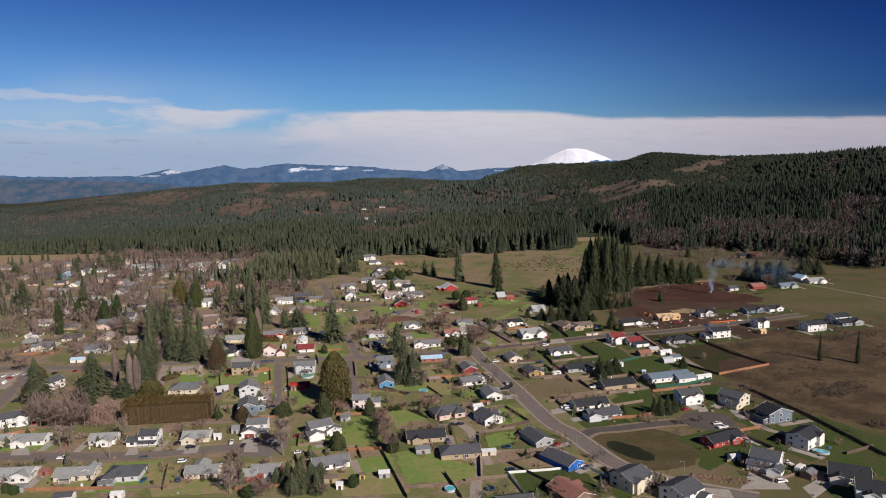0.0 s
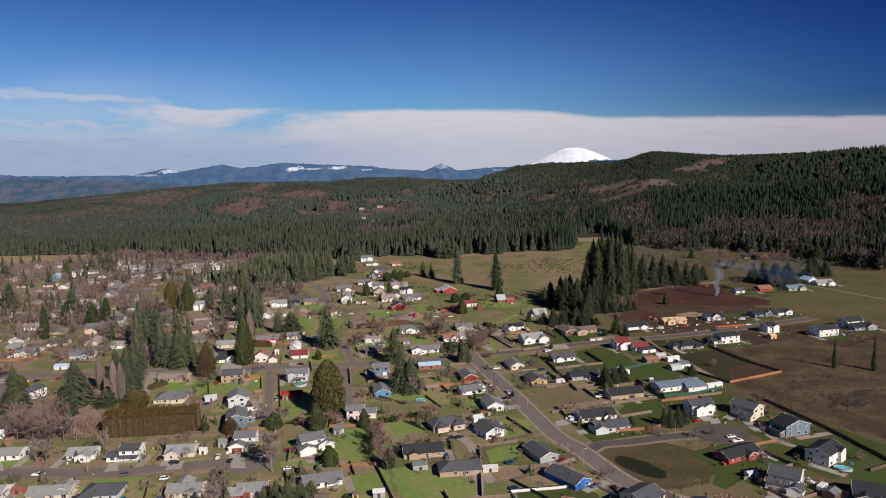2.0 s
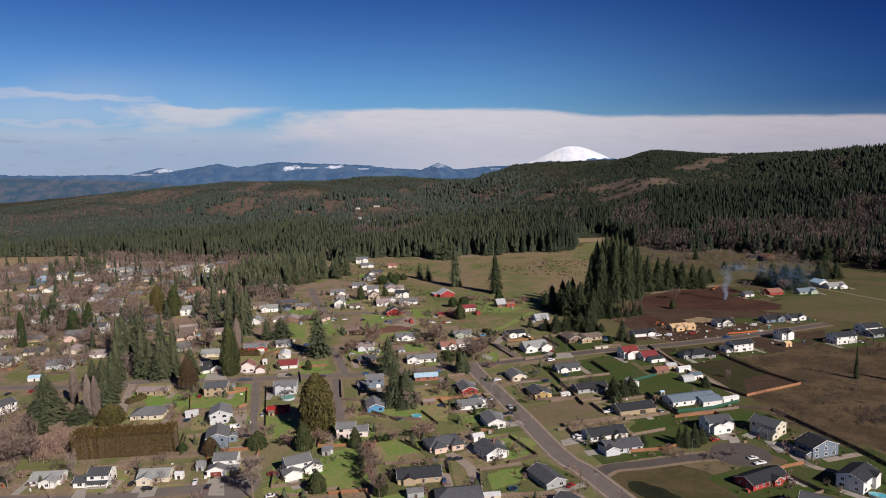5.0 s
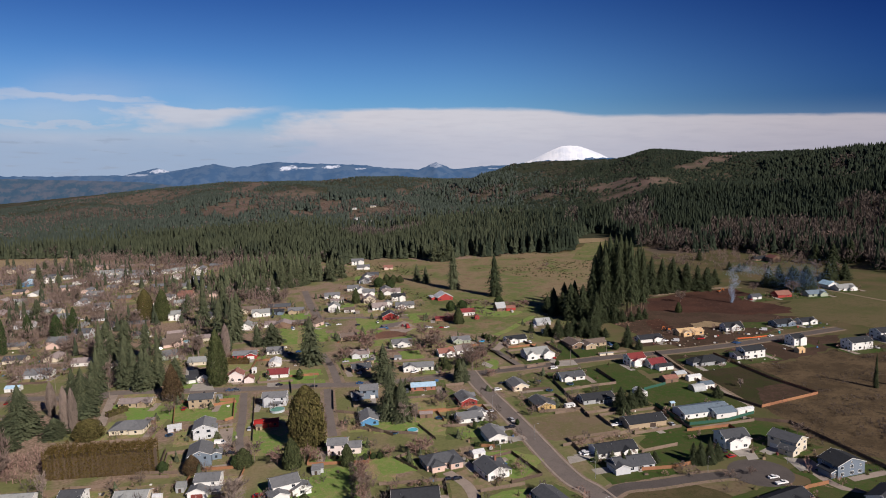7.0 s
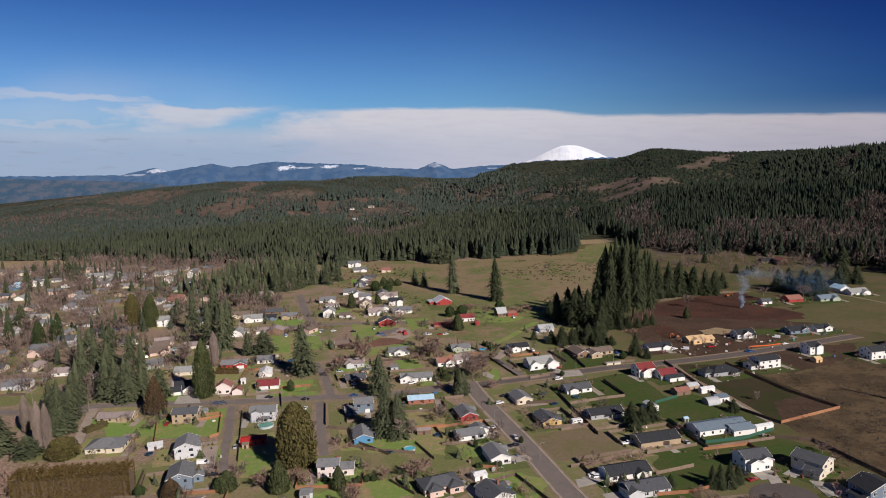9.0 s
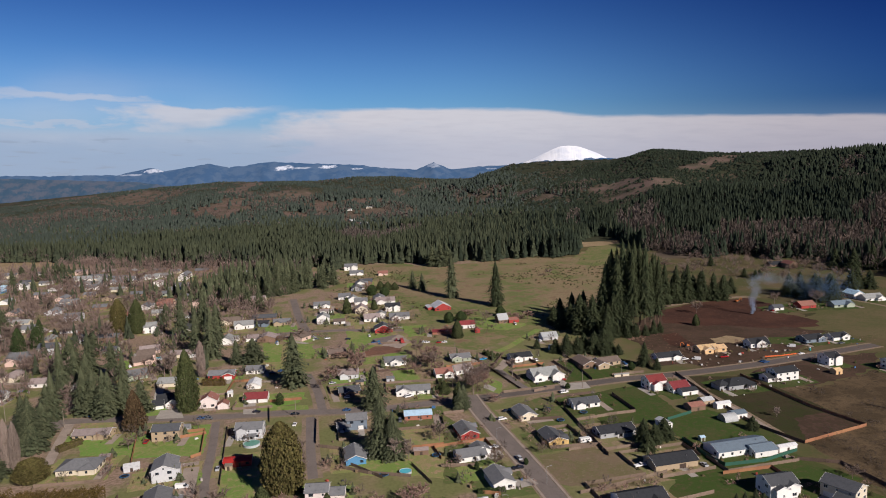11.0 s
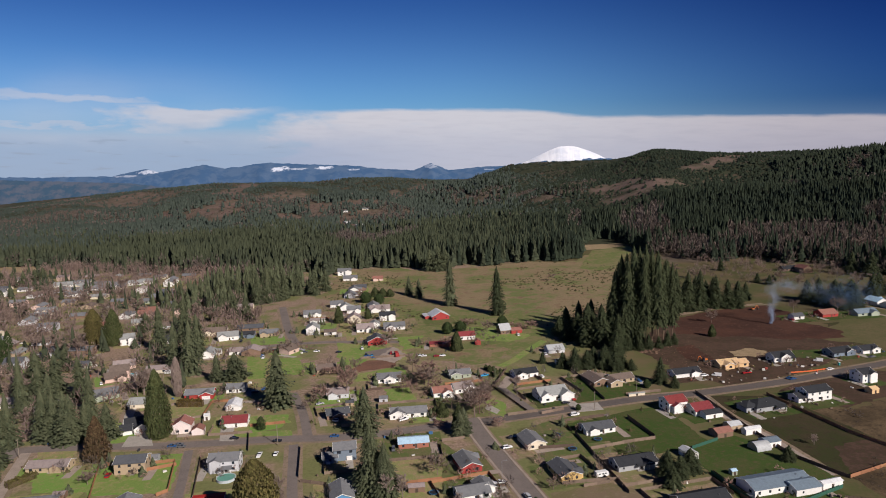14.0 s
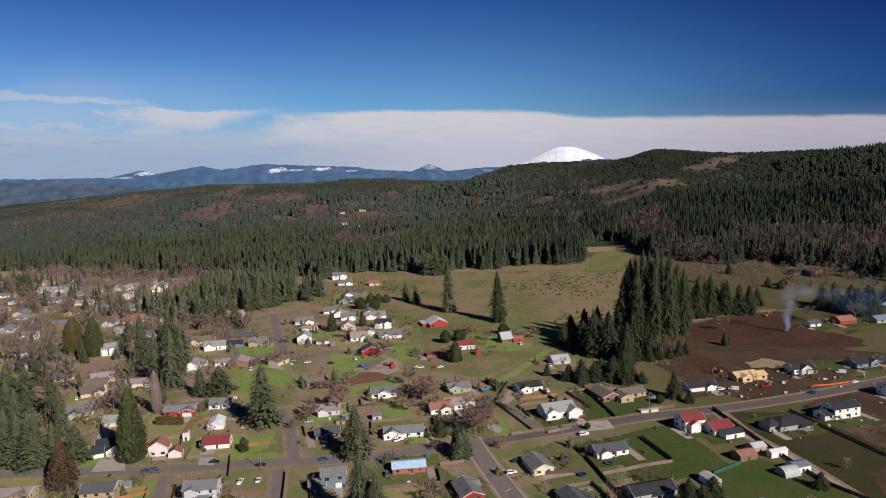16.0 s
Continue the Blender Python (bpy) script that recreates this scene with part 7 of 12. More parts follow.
patch("lawn", [(-59.1, 673.2), (-33.7, 677.7), (-37.9, 702.0), (-63.3, 697.5)], 0.0315, LAWN, "green lawn round a house", "lawn", ragged=0.5, seed=40)
house(-46.8, 697.0, 98, 13.5, 14.5, 3.2, "red", "dark", pitch=0.45)
patch("lawn", [(-13.4, 554.9), (12.9, 559.6), (8.4, 584.7), (-17.9, 580.0)], 0.0320, DULL, "worn green-brown lawn round a house", "lawn", ragged=0.5, seed=41)
house(1.4, 569.8, 12, 11.5, 9.0, 3.0, "white", "rust", pitch=0.5, wings=((2.5,-3.5,7,6,3.0,90),))
patch("lawn", [(-8.0, 746.4), (18.6, 751.1), (13.4, 780.4), (-13.2, 775.7)], 0.0325, GREEN, "deep green lawn round a house", "lawn", ragged=0.5, seed=42)
house(2.5, 777.5, 104, 17.0, 15.5, 3.0, "red", "white", pitch=0.5, name='barn', note='on grass')
shed(-8.5, 779.5, 104, 13.0, 5.0, 2.2, "red", "white", pitch=0.25, note="against a barn")
patch("lawn", [(60.0, 344.0), (43.6, 366.6), (19.8, 349.2), (36.2, 326.6)], 0.0330, GREEN, "deep green lawn round a house", "lawn", ragged=0.5, seed=43)
house(41.2, 347.6, 113, 15.9, 9.8, 2.7, "grey", "dark")
patch("lawn", [(68.1, 314.7), (49.3, 340.6), (30.3, 326.7), (49.1, 300.8)], 0.0335, DULL, "worn green-brown lawn round a house", "lawn", ragged=0.5, seed=44)
house(49.2, 320.7, 126, 18.0, 9.5, 2.7, "royal", "dark")
patch("lawn", [(91.9, 290.6), (78.8, 311.7), (55.3, 297.0), (68.4, 275.9)], 0.0340, DIM_LAWN, "dark green lawn round a house", "lawn", ragged=0.5, seed=45)
house(75.1, 297.0, 37, 13.5, 12.2, 5.2, "cream", "dark", pitch=0.36)
patch("lawn", [(111.1, 277.8), (99.0, 300.6), (71.9, 286.2), (84.0, 263.4)], 0.0345, DULL, "worn green-brown lawn round a house", "lawn", ragged=0.5, seed=46)
house(92.5, 284.0, 37, 14.0, 12.2, 5.0, "white", "dark", pitch=0.36, wings=((4,-6,7,6,2.8,90),))
patch("lawn", [(68.6, 282.5), (54.0, 309.8), (26.0, 294.9), (40.6, 267.6)], 0.0350, GREEN, "deep green lawn round a house", "lawn", ragged=0.5, seed=47)
house(47.3, 288.7, 118, 17.0, 11.7, 2.7, "brown", "rust")
patch("lawn", [(12.4, 268.3), (36.9, 271.8), (33.6, 295.1), (9.1, 291.6)], 0.0355, GREEN, "deep green lawn round a house", "lawn", ragged=0.5, seed=48)
house(23.0, 281.7, 8, 14.8, 9.5, 2.7, "grey", "dark")
patch("lawn", [(-12.2, 319.2), (18.7, 321.9), (16.4, 348.4), (-14.5, 345.7)], 0.0360, DULL, "worn green-brown lawn round a house", "lawn", ragged=0.5, seed=49)
house(2.1, 333.8, 5, 19.1, 10.6, 2.7, "tan", "dark", hip=True)
patch("lawn", [(-30.6, 338.9), (1.3, 341.1), (-0.6, 368.5), (-32.5, 366.3)], 0.0365, GREEN, "deep green lawn round a house", "lawn", ragged=0.5, seed=50)
house(-15.0, 354.5, 6, 19.5, 11.0, 2.8, "tan", "black")
patch("lawn", [(37.4, 372.3), (27.7, 394.0), (-0.2, 381.5), (9.5, 359.8)], 0.0370, DULL, "worn green-brown lawn round a house", "lawn", ragged=0.5, seed=51)
house(18.6, 376.9, 114, 13.8, 10.6, 3.4, "white", "dark", chimney=(2,-3), porch=(0,11,2))
patch("lawn", [(-6.6, 370.5), (13.1, 387.1), (-2.0, 405.1), (-21.7, 388.5)], 0.0375, GREEN, "deep green lawn round a house", "lawn", ragged=0.5, seed=52)
house(-4.0, 388.5, 20, 17.0, 11.0, 2.9, "peach", "dark", hip=True, wings=((-4,-4,8,6,2.9,90),(5,-4,8,6,2.9,90)))
patch("lawn", [(38.8, 404.2), (32.3, 432.3), (7.4, 426.6), (13.9, 398.5)], 0.0380, GREEN, "deep green lawn round a house", "lawn", ragged=0.5, seed=53)
house(23.1, 415.4, 103, 14.8, 9.5, 3.2, "white", "grey")
patch("lawn", [(3.9, 425.9), (26.9, 432.1), (19.7, 458.7), (-3.3, 452.5)], 0.0385, DULL, "worn green-brown lawn round a house", "lawn", ragged=0.5, seed=54)
house(11.8, 442.3, 15, 13.8, 9.5, 2.7, "white", "grey", wings=((6,3,8,8,2.8,90),), garage=(1,0,4.9,'white'))
patch("lawn", [(29.0, 461.3), (22.5, 487.3), (-6.2, 480.1), (0.3, 454.1)], 0.0390, GREEN, "deep green lawn round a house", "lawn", ragged=0.5, seed=55)
house(11.4, 470.7, 104, 14.8, 9.5, 2.7, "red", "grey")
patch("lawn", [(59.0, 481.7), (52.2, 508.6), (29.4, 502.9), (36.2, 476.0)], 0.0395, DULL, "worn green-brown lawn round a house", "lawn", ragged=0.5, seed=56)
house(44.2, 492.3, 104, 13.8, 9.5, 2.7, "cream", "grey")
patch("lawn", [(69.0, 449.3), (63.0, 473.3), (38.2, 467.1), (44.2, 443.1)], 0.0400, GREEN, "deep green lawn round a house", "lawn", ragged=0.5, seed=57)
house(53.6, 458.2, 104, 14.8, 9.5, 2.7, "yellow", "dark", porch=(2,5,2))
patch("lawn", [(69.0, 489.1), (96.2, 495.3), (90.0, 522.1), (62.8, 515.9)], 0.0405, DIM_LAWN, "dark green lawn round a house", "lawn", ragged=0.5, seed=58)
house(79.5, 505.6, 13, 15.9, 9.5, 2.7, "white", "dark")
patch("lawn", [(73.0, 446.2), (105.2, 453.7), (98.6, 482.4), (66.4, 474.9)], 0.0410, DULL, "worn green-brown lawn round a house", "lawn", ragged=0.5, seed=59)
house(85.8, 464.3, 13, 19.1, 9.5, 2.7, "grey", "black", porch=(3,8,2))
patch("lawn", [(55.6, 539.6), (80.6, 546.3), (74.0, 571.2), (49.0, 564.5)], 0.0415, DIM_LAWN, "dark green lawn round a house", "lawn", ragged=0.5, seed=60)
house(64.8, 557.4, 15, 17.5, 12.0, 3.6, "white", "light", pitch=0.55, wings=((7,-4,10,8,3.6,90),(-5,-3,9,7,3.6,90)), garage=(4,0,4.9,'white'))
patch("lawn", [(46.3, 582.3), (71.3, 589.0), (64.7, 613.7), (39.7, 607.0)], 0.0420, DULL, "worn green-brown lawn round a house", "lawn", ragged=0.5, seed=61)
house(55.5, 600.5, 15, 15.5, 9.5, 2.8, "white", "black", wings=((-4,-4,7,7,2.8,90),))
patch("lawn", [(115.0, 570.3), (107.0, 600.3), (79.4, 592.9), (87.4, 562.9)], 0.0425, DIM_LAWN, "dark green lawn round a house", "lawn", ragged=0.5, seed=62)
house(97.2, 581.6, 105, 17.0, 10.6, 2.7, "brown", "brown")
patch("lawn", [(104.3, 565.1), (128.3, 571.6), (120.7, 600.1), (96.7, 593.6)], 0.0430, DIM_LAWN, "dark green lawn round a house", "lawn", ragged=0.5, seed=63)
house(112.5, 582.6, 15, 14.8, 9.5, 2.7, "tan", "brown", wings=((-8,-6,9,8,2.8,90),))
patch("lawn", [(64.9, 378.5), (96.2, 385.7), (90.7, 409.7), (59.4, 402.5)], 0.0435, DULL, "worn green-brown lawn round a house", "lawn", ragged=0.5, seed=64)
house(77.8, 394.1, 13, 20.1, 10.6, 2.7, "white", "black", garage=(3,0,4.9,'white'))
patch("lawn", [(69.0, 361.5), (100.2, 368.7), (94.2, 394.7), (63.0, 387.5)], 0.0440, DIM_LAWN, "dark green lawn round a house", "lawn", ragged=0.5, seed=65)
house(81.6, 378.1, 13, 18.0, 10.6, 2.7, "pale", "dark", wings=((-7,-2,9,7,2.8,90),), garage=(3,0,4.9,'white'))
patch("lawn", [(89.8, 409.5), (120.2, 416.5), (113.8, 444.3), (83.4, 437.3)], 0.0445, DULL, "worn green-brown lawn round a house", "lawn", ragged=0.5, seed=66)
house(101.8, 426.9, 13, 21.2, 10.6, 3.0, "tan", "black", name='workshop', garage=(0,3,3.0,'dark'), note='on a gravel yard')
patch("lawn", [(121.6, 419.2), (160.2, 428.1), (153.0, 459.0), (114.4, 450.1)], 0.0450, DIM_LAWN, "dark green lawn round a house", "lawn", ragged=0.5, seed=67)
house(137.3, 439.1, 13, 27.6, 11.7, 3.0, "white", "teal", pitch=0.3, wings=((8,-6,12,9,3.0,0),))
patch("lawn", [(124.6, 384.1), (150.9, 388.7), (146.8, 411.9), (120.5, 407.3)], 0.0455, DIM_LAWN, "dark green lawn round a house", "lawn", ragged=0.5, seed=68)
house(135.7, 398.0, 10, 12.7, 9.5, 5.5, "white", "dark", wings=((-2,-4,6,6,4.2,90),(3,-4,5,6,4.8,90)), garage=(0,-2,4.9,'white'))
patch("lawn", [(175.6, 390.2), (163.6, 409.5), (141.0, 395.4), (153.0, 376.1)], 0.0460, DIM_LAWN, "dark green lawn round a house", "lawn", ragged=0.5, seed=69)
house(159.5, 391.7, 125, 13.5, 10.0, 5.5, "cream", "dark", wings=((-4,6,7,6,2.8,0),), garage=(2,3,4.9,'white'))
patch("lawn", [(185.8, 362.8), (172.7, 383.7), (147.6, 368.0), (160.7, 347.1)], 0.0465, DIM_LAWN, "dark green lawn round a house", "lawn", ragged=0.5, seed=70)
house(169.9, 365.9, 106, 10.5, 14.5, 5.4, "slate", "black", pitch=0.36, wings=((-1,8,7,4,2.8,0),))
patch("lawn", [(121.9, 317.9), (152.1, 331.4), (140.1, 358.3), (109.9, 344.8)], 0.0470, DIM_LAWN, "dark green lawn round a house", "lawn", ragged=0.5, seed=71)
house(131.8, 339.8, 25, 20.5, 9.5, 2.7, "red", "black", wings=((3,-4,5,5,2.8,90),))
patch("lawn", [(162.6, 314.3), (184.1, 326.7), (172.0, 347.5), (150.5, 335.1)], 0.0475, DIM_LAWN, "dark green lawn round a house", "lawn", ragged=0.5, seed=72)
house(169.4, 333.9, 38, 15.5, 10.5, 5.5, "white", "black", pitch=0.38)
patch("lawn", [(133.3, 296.2), (156.9, 306.7), (146.5, 330.0), (122.9, 319.5)], 0.0480, DIM_LAWN, "dark green lawn round a house", "lawn", ragged=0.5, seed=73)
house(140.5, 311.5, -36, 12.0, 11.5, 5.4, "white", "dark", pitch=0.40, wings=((-2,-6,9,5,2.9,0),(5,-7,7,6,2.9,90)), garage=(4,0,4.9,'white'))
patch("lawn", [(156.3, 276.2), (185.2, 283.9), (177.5, 312.6), (148.6, 304.9)], 0.0300, DIM_LAWN, "dark green lawn round a house", "lawn", ragged=0.5, seed=74)
house(169.4, 297.1, -27, 15.9, 12.7, 3.4, "cream", "black", wings=((-4,-6,7,7,2.8,90),))
patch("lawn", [(159.5, 259.3), (183.4, 265.7), (175.5, 295.3), (151.6, 288.9)], 0.0305, DIM_LAWN, "dark green lawn round a house", "lawn", ragged=0.5, seed=75)
house(169.5, 278.3, -27, 14.8, 10.6, 5.5, "white", "black", wings=((-2,-5,7,6,4.4,90),))
patch("lawn", [(121.5, 516.5), (141.3, 521.8), (135.3, 544.5), (115.5, 539.2)], 0.0310, DIM_LAWN, "dark green lawn round a house", "lawn", ragged=0.5, seed=76)
house(127.8, 531.5, 15, 11.5, 9.5, 5.3, "white", "red", pitch=0.5, wings=((-1.5,-4,7,5.5,4.2,90),), porch=(3,5,2))
patch("lawn", [(130.8, 508.5), (154.6, 514.9), (148.0, 539.5), (124.2, 533.1)], 0.0315, DIM_LAWN, "dark green lawn round a house", "lawn", ragged=0.5, seed=77)
house(139.6, 525.0, 15, 11.5, 10.0, 2.8, "white", "red", pitch=0.55)
shed(143.2, 518.4, 15, 10.5, 6.5, 2.5, "white", "black", note="joined to a house")
patch("lawn", [(144.2, 572.1), (171.6, 578.0), (165.8, 604.9), (138.4, 599.0)], 0.0320, BARE, "bare graded soil round a new house", "lawn", ragged=0.5, seed=78)
house(155.0, 588.5, 12, 18.0, 9.5, 2.7, "white", "black", garage=(0,5,4.9,'white'))
patch("lawn", [(217.7, 595.2), (243.9, 600.7), (237.9, 628.6), (211.7, 623.1)], 0.0325, BARE, "bare graded soil round a new house", "lawn", ragged=0.5, seed=79)
house(227.8, 611.9, 12, 14.8, 8.5, 3.4, "white", "black", pitch=0.6, wings=((0,-3,6,7,3.4,90),), porch=(4,7,2))
house(188.1, 603.7, 12, 14.8, 9.5, 2.7, "pine", "pine", wings=((8,-2,9,8,2.8,0),(-2,-4,7,7,2.8,90)), note='under construction')
patch("lawn", [(262.2, 604.0), (287.3, 610.2), (280.8, 636.0), (255.7, 629.8)], 0.0335, DIM_LAWN, "dark green lawn round a house", "lawn", ragged=0.5, seed=81)
house(271.5, 620.0, 14, 15.9, 10.6, 2.7, "slate", "black", wings=((5,-3,7,7,2.8,90),))
patch("lawn", [(283.3, 606.3), (308.3, 612.6), (301.7, 639.3), (276.7, 633.0)], 0.0340, DIM_LAWN, "dark green lawn round a house", "lawn", ragged=0.5, seed=82)
house(292.5, 622.8, 14, 13.8, 9.5, 2.7, "white", "black", wings=((3,-3,6,7,2.8,90),))
patch("lawn", [(198.6, 520.8), (227.6, 528.0), (220.4, 556.6), (191.4, 549.4)], 0.0345, DIM_LAWN, "dark green lawn round a house", "lawn", ragged=0.5, seed=83)
house(209.5, 538.7, 14, 15.9, 9.5, 5.5, "white", "black", wings=((-10,0,7,8,2.8,0),))
patch("lawn", [(247.2, 551.2), (266.1, 556.0), (260.4, 578.8), (241.5, 574.0)], 0.0350, DIM_LAWN, "dark green lawn round a house", "lawn", ragged=0.5, seed=84)
house(253.8, 565.0, 14, 9.5, 9.5, 5.5, "white", "black")
patch("lawn", [(164.8, 510.7), (193.9, 518.0), (187.2, 544.9), (158.1, 537.6)], 0.0355, DIM_LAWN, "dark green lawn round a house", "lawn", ragged=0.5, seed=85)
house(176.0, 527.8, 14, 18.0, 11.7, 2.7, "grey", "black", hip=True, wings=((-10,0,8,8,2.8,90),), porch=(5,5,3))
patch("lawn", [(277.1, 532.6), (307.4, 539.0), (301.5, 567.0), (271.2, 560.6)], 0.0360, DIM_LAWN, "dark green lawn round a house", "lawn", ragged=0.5, seed=86)
house(289.3, 549.8, 12, 17.0, 10.6, 5.5, "white", "black")
patch("lawn", [(315.2, 546.6), (342.6, 552.4), (336.2, 582.4), (308.8, 576.6)], 0.0365, DIM_LAWN, "dark green lawn round a house", "lawn", ragged=0.5, seed=87)
house(325.7, 564.5, 12, 18.0, 10.6, 2.7, "grey", "black", wings=((5,-3,8,8,2.8,90),))
patch("lawn", [(312.8, 558.1), (339.0, 563.7), (333.8, 587.7), (307.6, 582.1)], 0.0370, DIM_LAWN, "dark green lawn round a house", "lawn", ragged=0.5, seed=88)
house(323.3, 572.9, 12, 14.8, 10.6, 5.5, "white", "black")
patch("lawn", [(2.0, 589.4), (29.4, 594.3), (25.0, 619.4), (-2.4, 614.5)], 0.0375, DULL, "worn green-brown lawn round a house", "lawn", ragged=0.5, seed=89)
house(13.5, 604.4, 10, 13.8, 9.5, 2.7, "sage", "grey", wings=((-3,-3,6,7,2.8,90),))
patch("lawn", [(-4.5, 553.6), (16.9, 557.3), (12.1, 584.4), (-9.3, 580.7)], 0.0380, GREEN, "deep green lawn round a house", "lawn", ragged=0.5, seed=90)
house(13.6, 576.0, 22, 12.0, 9.5, 3.0, "white", "mauve", pitch=0.5, wings=((3,-3,6,6,2.8,90),))

# ---------- small houses of the old blocks ----------
patch("lawn", [(-106.3, 761.0), (-79.9, 764.7), (-84.1, 794.4), (-110.5, 790.7)], 0.0385, DULL, "worn green-brown lawn round a house", "lawn", ragged=0.5, seed=91)
house(-106.0, 777.0, 4.0, 13.0, 8.0, 2.6, "white", "mauve", detail=1, pitch=0.3)
patch("lawn", [(-79.2, 783.5), (-50.9, 787.5), (-54.4, 812.5), (-82.7, 808.5)], 0.0390, LAWN, "green lawn round a house", "lawn", ragged=0.5, seed=92)
patch("lawn", [(-65.9, 734.5), (-41.5, 737.9), (-45.3, 764.9), (-69.7, 761.5)], 0.0395, MOWN, "bright green mown lawn round a house", "lawn", ragged=0.5, seed=93)
house(-52.5, 751.5, 98.0, 9.0, 8.5, 3.2, "white", "light", detail=1, pitch=0.52)
patch("lawn", [(-115.8, 826.2), (-88.3, 830.0), (-92.4, 859.0), (-119.9, 855.2)], 0.0400, DULL, "worn green-brown lawn round a house", "lawn", ragged=0.5, seed=94)
house(-97.5, 844.0, 8.0, 13.0, 10.0, 3.0, "white", "grey", detail=1, pitch=0.6)
patch("lawn", [(-89.2, 823.9), (-59.7, 828.1), (-64.0, 859.1), (-93.5, 854.9)], 0.0405, LAWN, "green lawn round a house", "lawn", ragged=0.5, seed=95)
house(-87.0, 829.0, 98.0, 12.0, 10.5, 3.0, "white", "light", detail=1, pitch=0.6)
patch("lawn", [(-15.7, 755.7), (-19.1, 780.0), (-44.1, 776.5), (-40.7, 752.2)], 0.0410, DULL, "worn green-brown lawn round a house", "lawn", ragged=0.5, seed=96)
patch("lawn", [(-91.1, 718.9), (-67.1, 722.3), (-70.7, 748.1), (-94.7, 744.7)], 0.0415, LAWN, "green lawn round a house", "lawn", ragged=0.5, seed=97)
patch("lawn", [(-83.6, 745.9), (-87.4, 773.0), (-115.2, 769.1), (-111.4, 742.0)], 0.0420, MOWN, "bright green mown lawn round a house", "lawn", ragged=0.5, seed=98)
patch("lawn", [(-113.8, 711.4), (-88.2, 714.9), (-92.4, 744.6), (-118.0, 741.1)], 0.0425, DULL, "worn green-brown lawn round a house", "lawn", ragged=0.5, seed=99)
house(-103.2, 737.0, 98.0, 12.5, 11.0, 5.2, "white", "light", detail=1, pitch=0.6)
patch("lawn", [(-124.1, 778.6), (-95.5, 783.7), (-99.9, 808.6), (-128.5, 803.5)], 0.0430, LAWN, "green lawn round a house", "lawn", ragged=0.5, seed=100)
house(-115.0, 804.0, 8.0, 16.0, 10.5, 3.0, "white", "grey", detail=1, pitch=0.52)
patch("lawn", [(-100.7, 794.8), (-68.7, 799.3), (-72.5, 826.4), (-104.5, 821.9)], 0.0435, DULL, "worn green-brown lawn round a house", "lawn", ragged=0.5, seed=101)
house(-77.5, 814.0, 8.0, 13.0, 10.0, 3.4, "white", "grey", detail=1, pitch=0.55)
patch("lawn", [(-55.4, 747.0), (-58.8, 771.3), (-87.8, 767.2), (-84.4, 742.9)], 0.0440, LAWN, "green lawn round a house", "lawn", ragged=0.5, seed=102)
house(-72.8, 774.5, 98.0, 12.5, 12.0, 4.0, "cream", "mauve", detail=1, pitch=0.6)
patch("lawn", [(-42.6, 818.3), (-46.6, 847.1), (-77.6, 842.7), (-73.6, 813.9)], 0.0445, MOWN, "bright green mown lawn round a house", "lawn", ragged=0.5, seed=103)
house(-60.1, 830.5, 98.0, 17.1, 11.3, 2.7, "white", "grey", detail=1, pitch=0.52)
patch("lawn", [(-63.7, 780.4), (-32.9, 784.7), (-36.5, 809.8), (-67.3, 805.5)], 0.0450, DULL, "worn green-brown lawn round a house", "lawn", ragged=0.5, seed=104)
house(-53.0, 816.0, 8.0, 19.0, 11.0, 2.9, "white", "mauve", detail=1, pitch=0.52)
patch("lawn", [(-29.1, 750.8), (-32.3, 774.0), (-59.3, 770.2), (-56.1, 747.0)], 0.0455, LAWN, "green lawn round a house", "lawn", ragged=0.5, seed=105)
house(-43.5, 777.5, 8.0, 14.0, 9.5, 5.0, "white", "black", detail=1, pitch=0.5)
patch("lawn", [(-19.0, 723.5), (-23.0, 752.3), (-52.0, 748.3), (-48.0, 719.5)], 0.0460, DULL, "worn green-brown lawn round a house", "lawn", ragged=0.5, seed=106)
house(-35.5, 742.0, 6.0, 18.0, 10.5, 3.0, "white", "grey", pitch=0.5, wings=((-3,-4,9,8,3.0,90),), garage=(4,0,4.9,'white'), detail=1)
patch("lawn", [(-71.7, 706.4), (-42.2, 710.6), (-46.7, 742.8), (-76.2, 738.6)], 0.0465, LAWN, "green lawn round a house", "lawn", ragged=0.5, seed=107)
house(-60.0, 739.0, 8.0, 14.0, 11.0, 2.9, "white", "mauve", detail=1, pitch=0.6)
patch("lawn", [(-106.6, 663.3), (-96.1, 681.5), (-116.8, 693.5), (-127.3, 675.3)], 0.0470, MOWN, "bright green mown lawn round a house", "lawn", ragged=0.5, seed=108)
house(-111.7, 678.4, 60.0, 11.0, 10.0, 3.2, "peach", "brown", detail=1, pitch=0.52)
patch("lawn", [(-98.8, 711.4), (-77.2, 714.5), (-80.4, 737.8), (-102.0, 734.7)], 0.0475, DULL, "worn green-brown lawn round a house", "lawn", ragged=0.5, seed=109)
house(-88.0, 731.5, 8.0, 10.0, 8.0, 2.7, "white", "brown", detail=1, pitch=0.4)
patch("lawn", [(-203.3, 732.4), (-169.9, 735.4), (-172.5, 764.6), (-205.9, 761.6)], 0.0480, LAWN, "green lawn round a house", "lawn", ragged=0.5, seed=110)
house(-187.9, 748.5, 5.0, 19.5, 11.3, 2.7, "cream", "brown", detail=1, pitch=0.52)
patch("lawn", [(-183.0, 704.9), (-154.8, 707.3), (-157.6, 738.5), (-185.8, 736.1)], 0.0300, DULL, "worn green-brown lawn round a house", "lawn", ragged=0.5, seed=111)
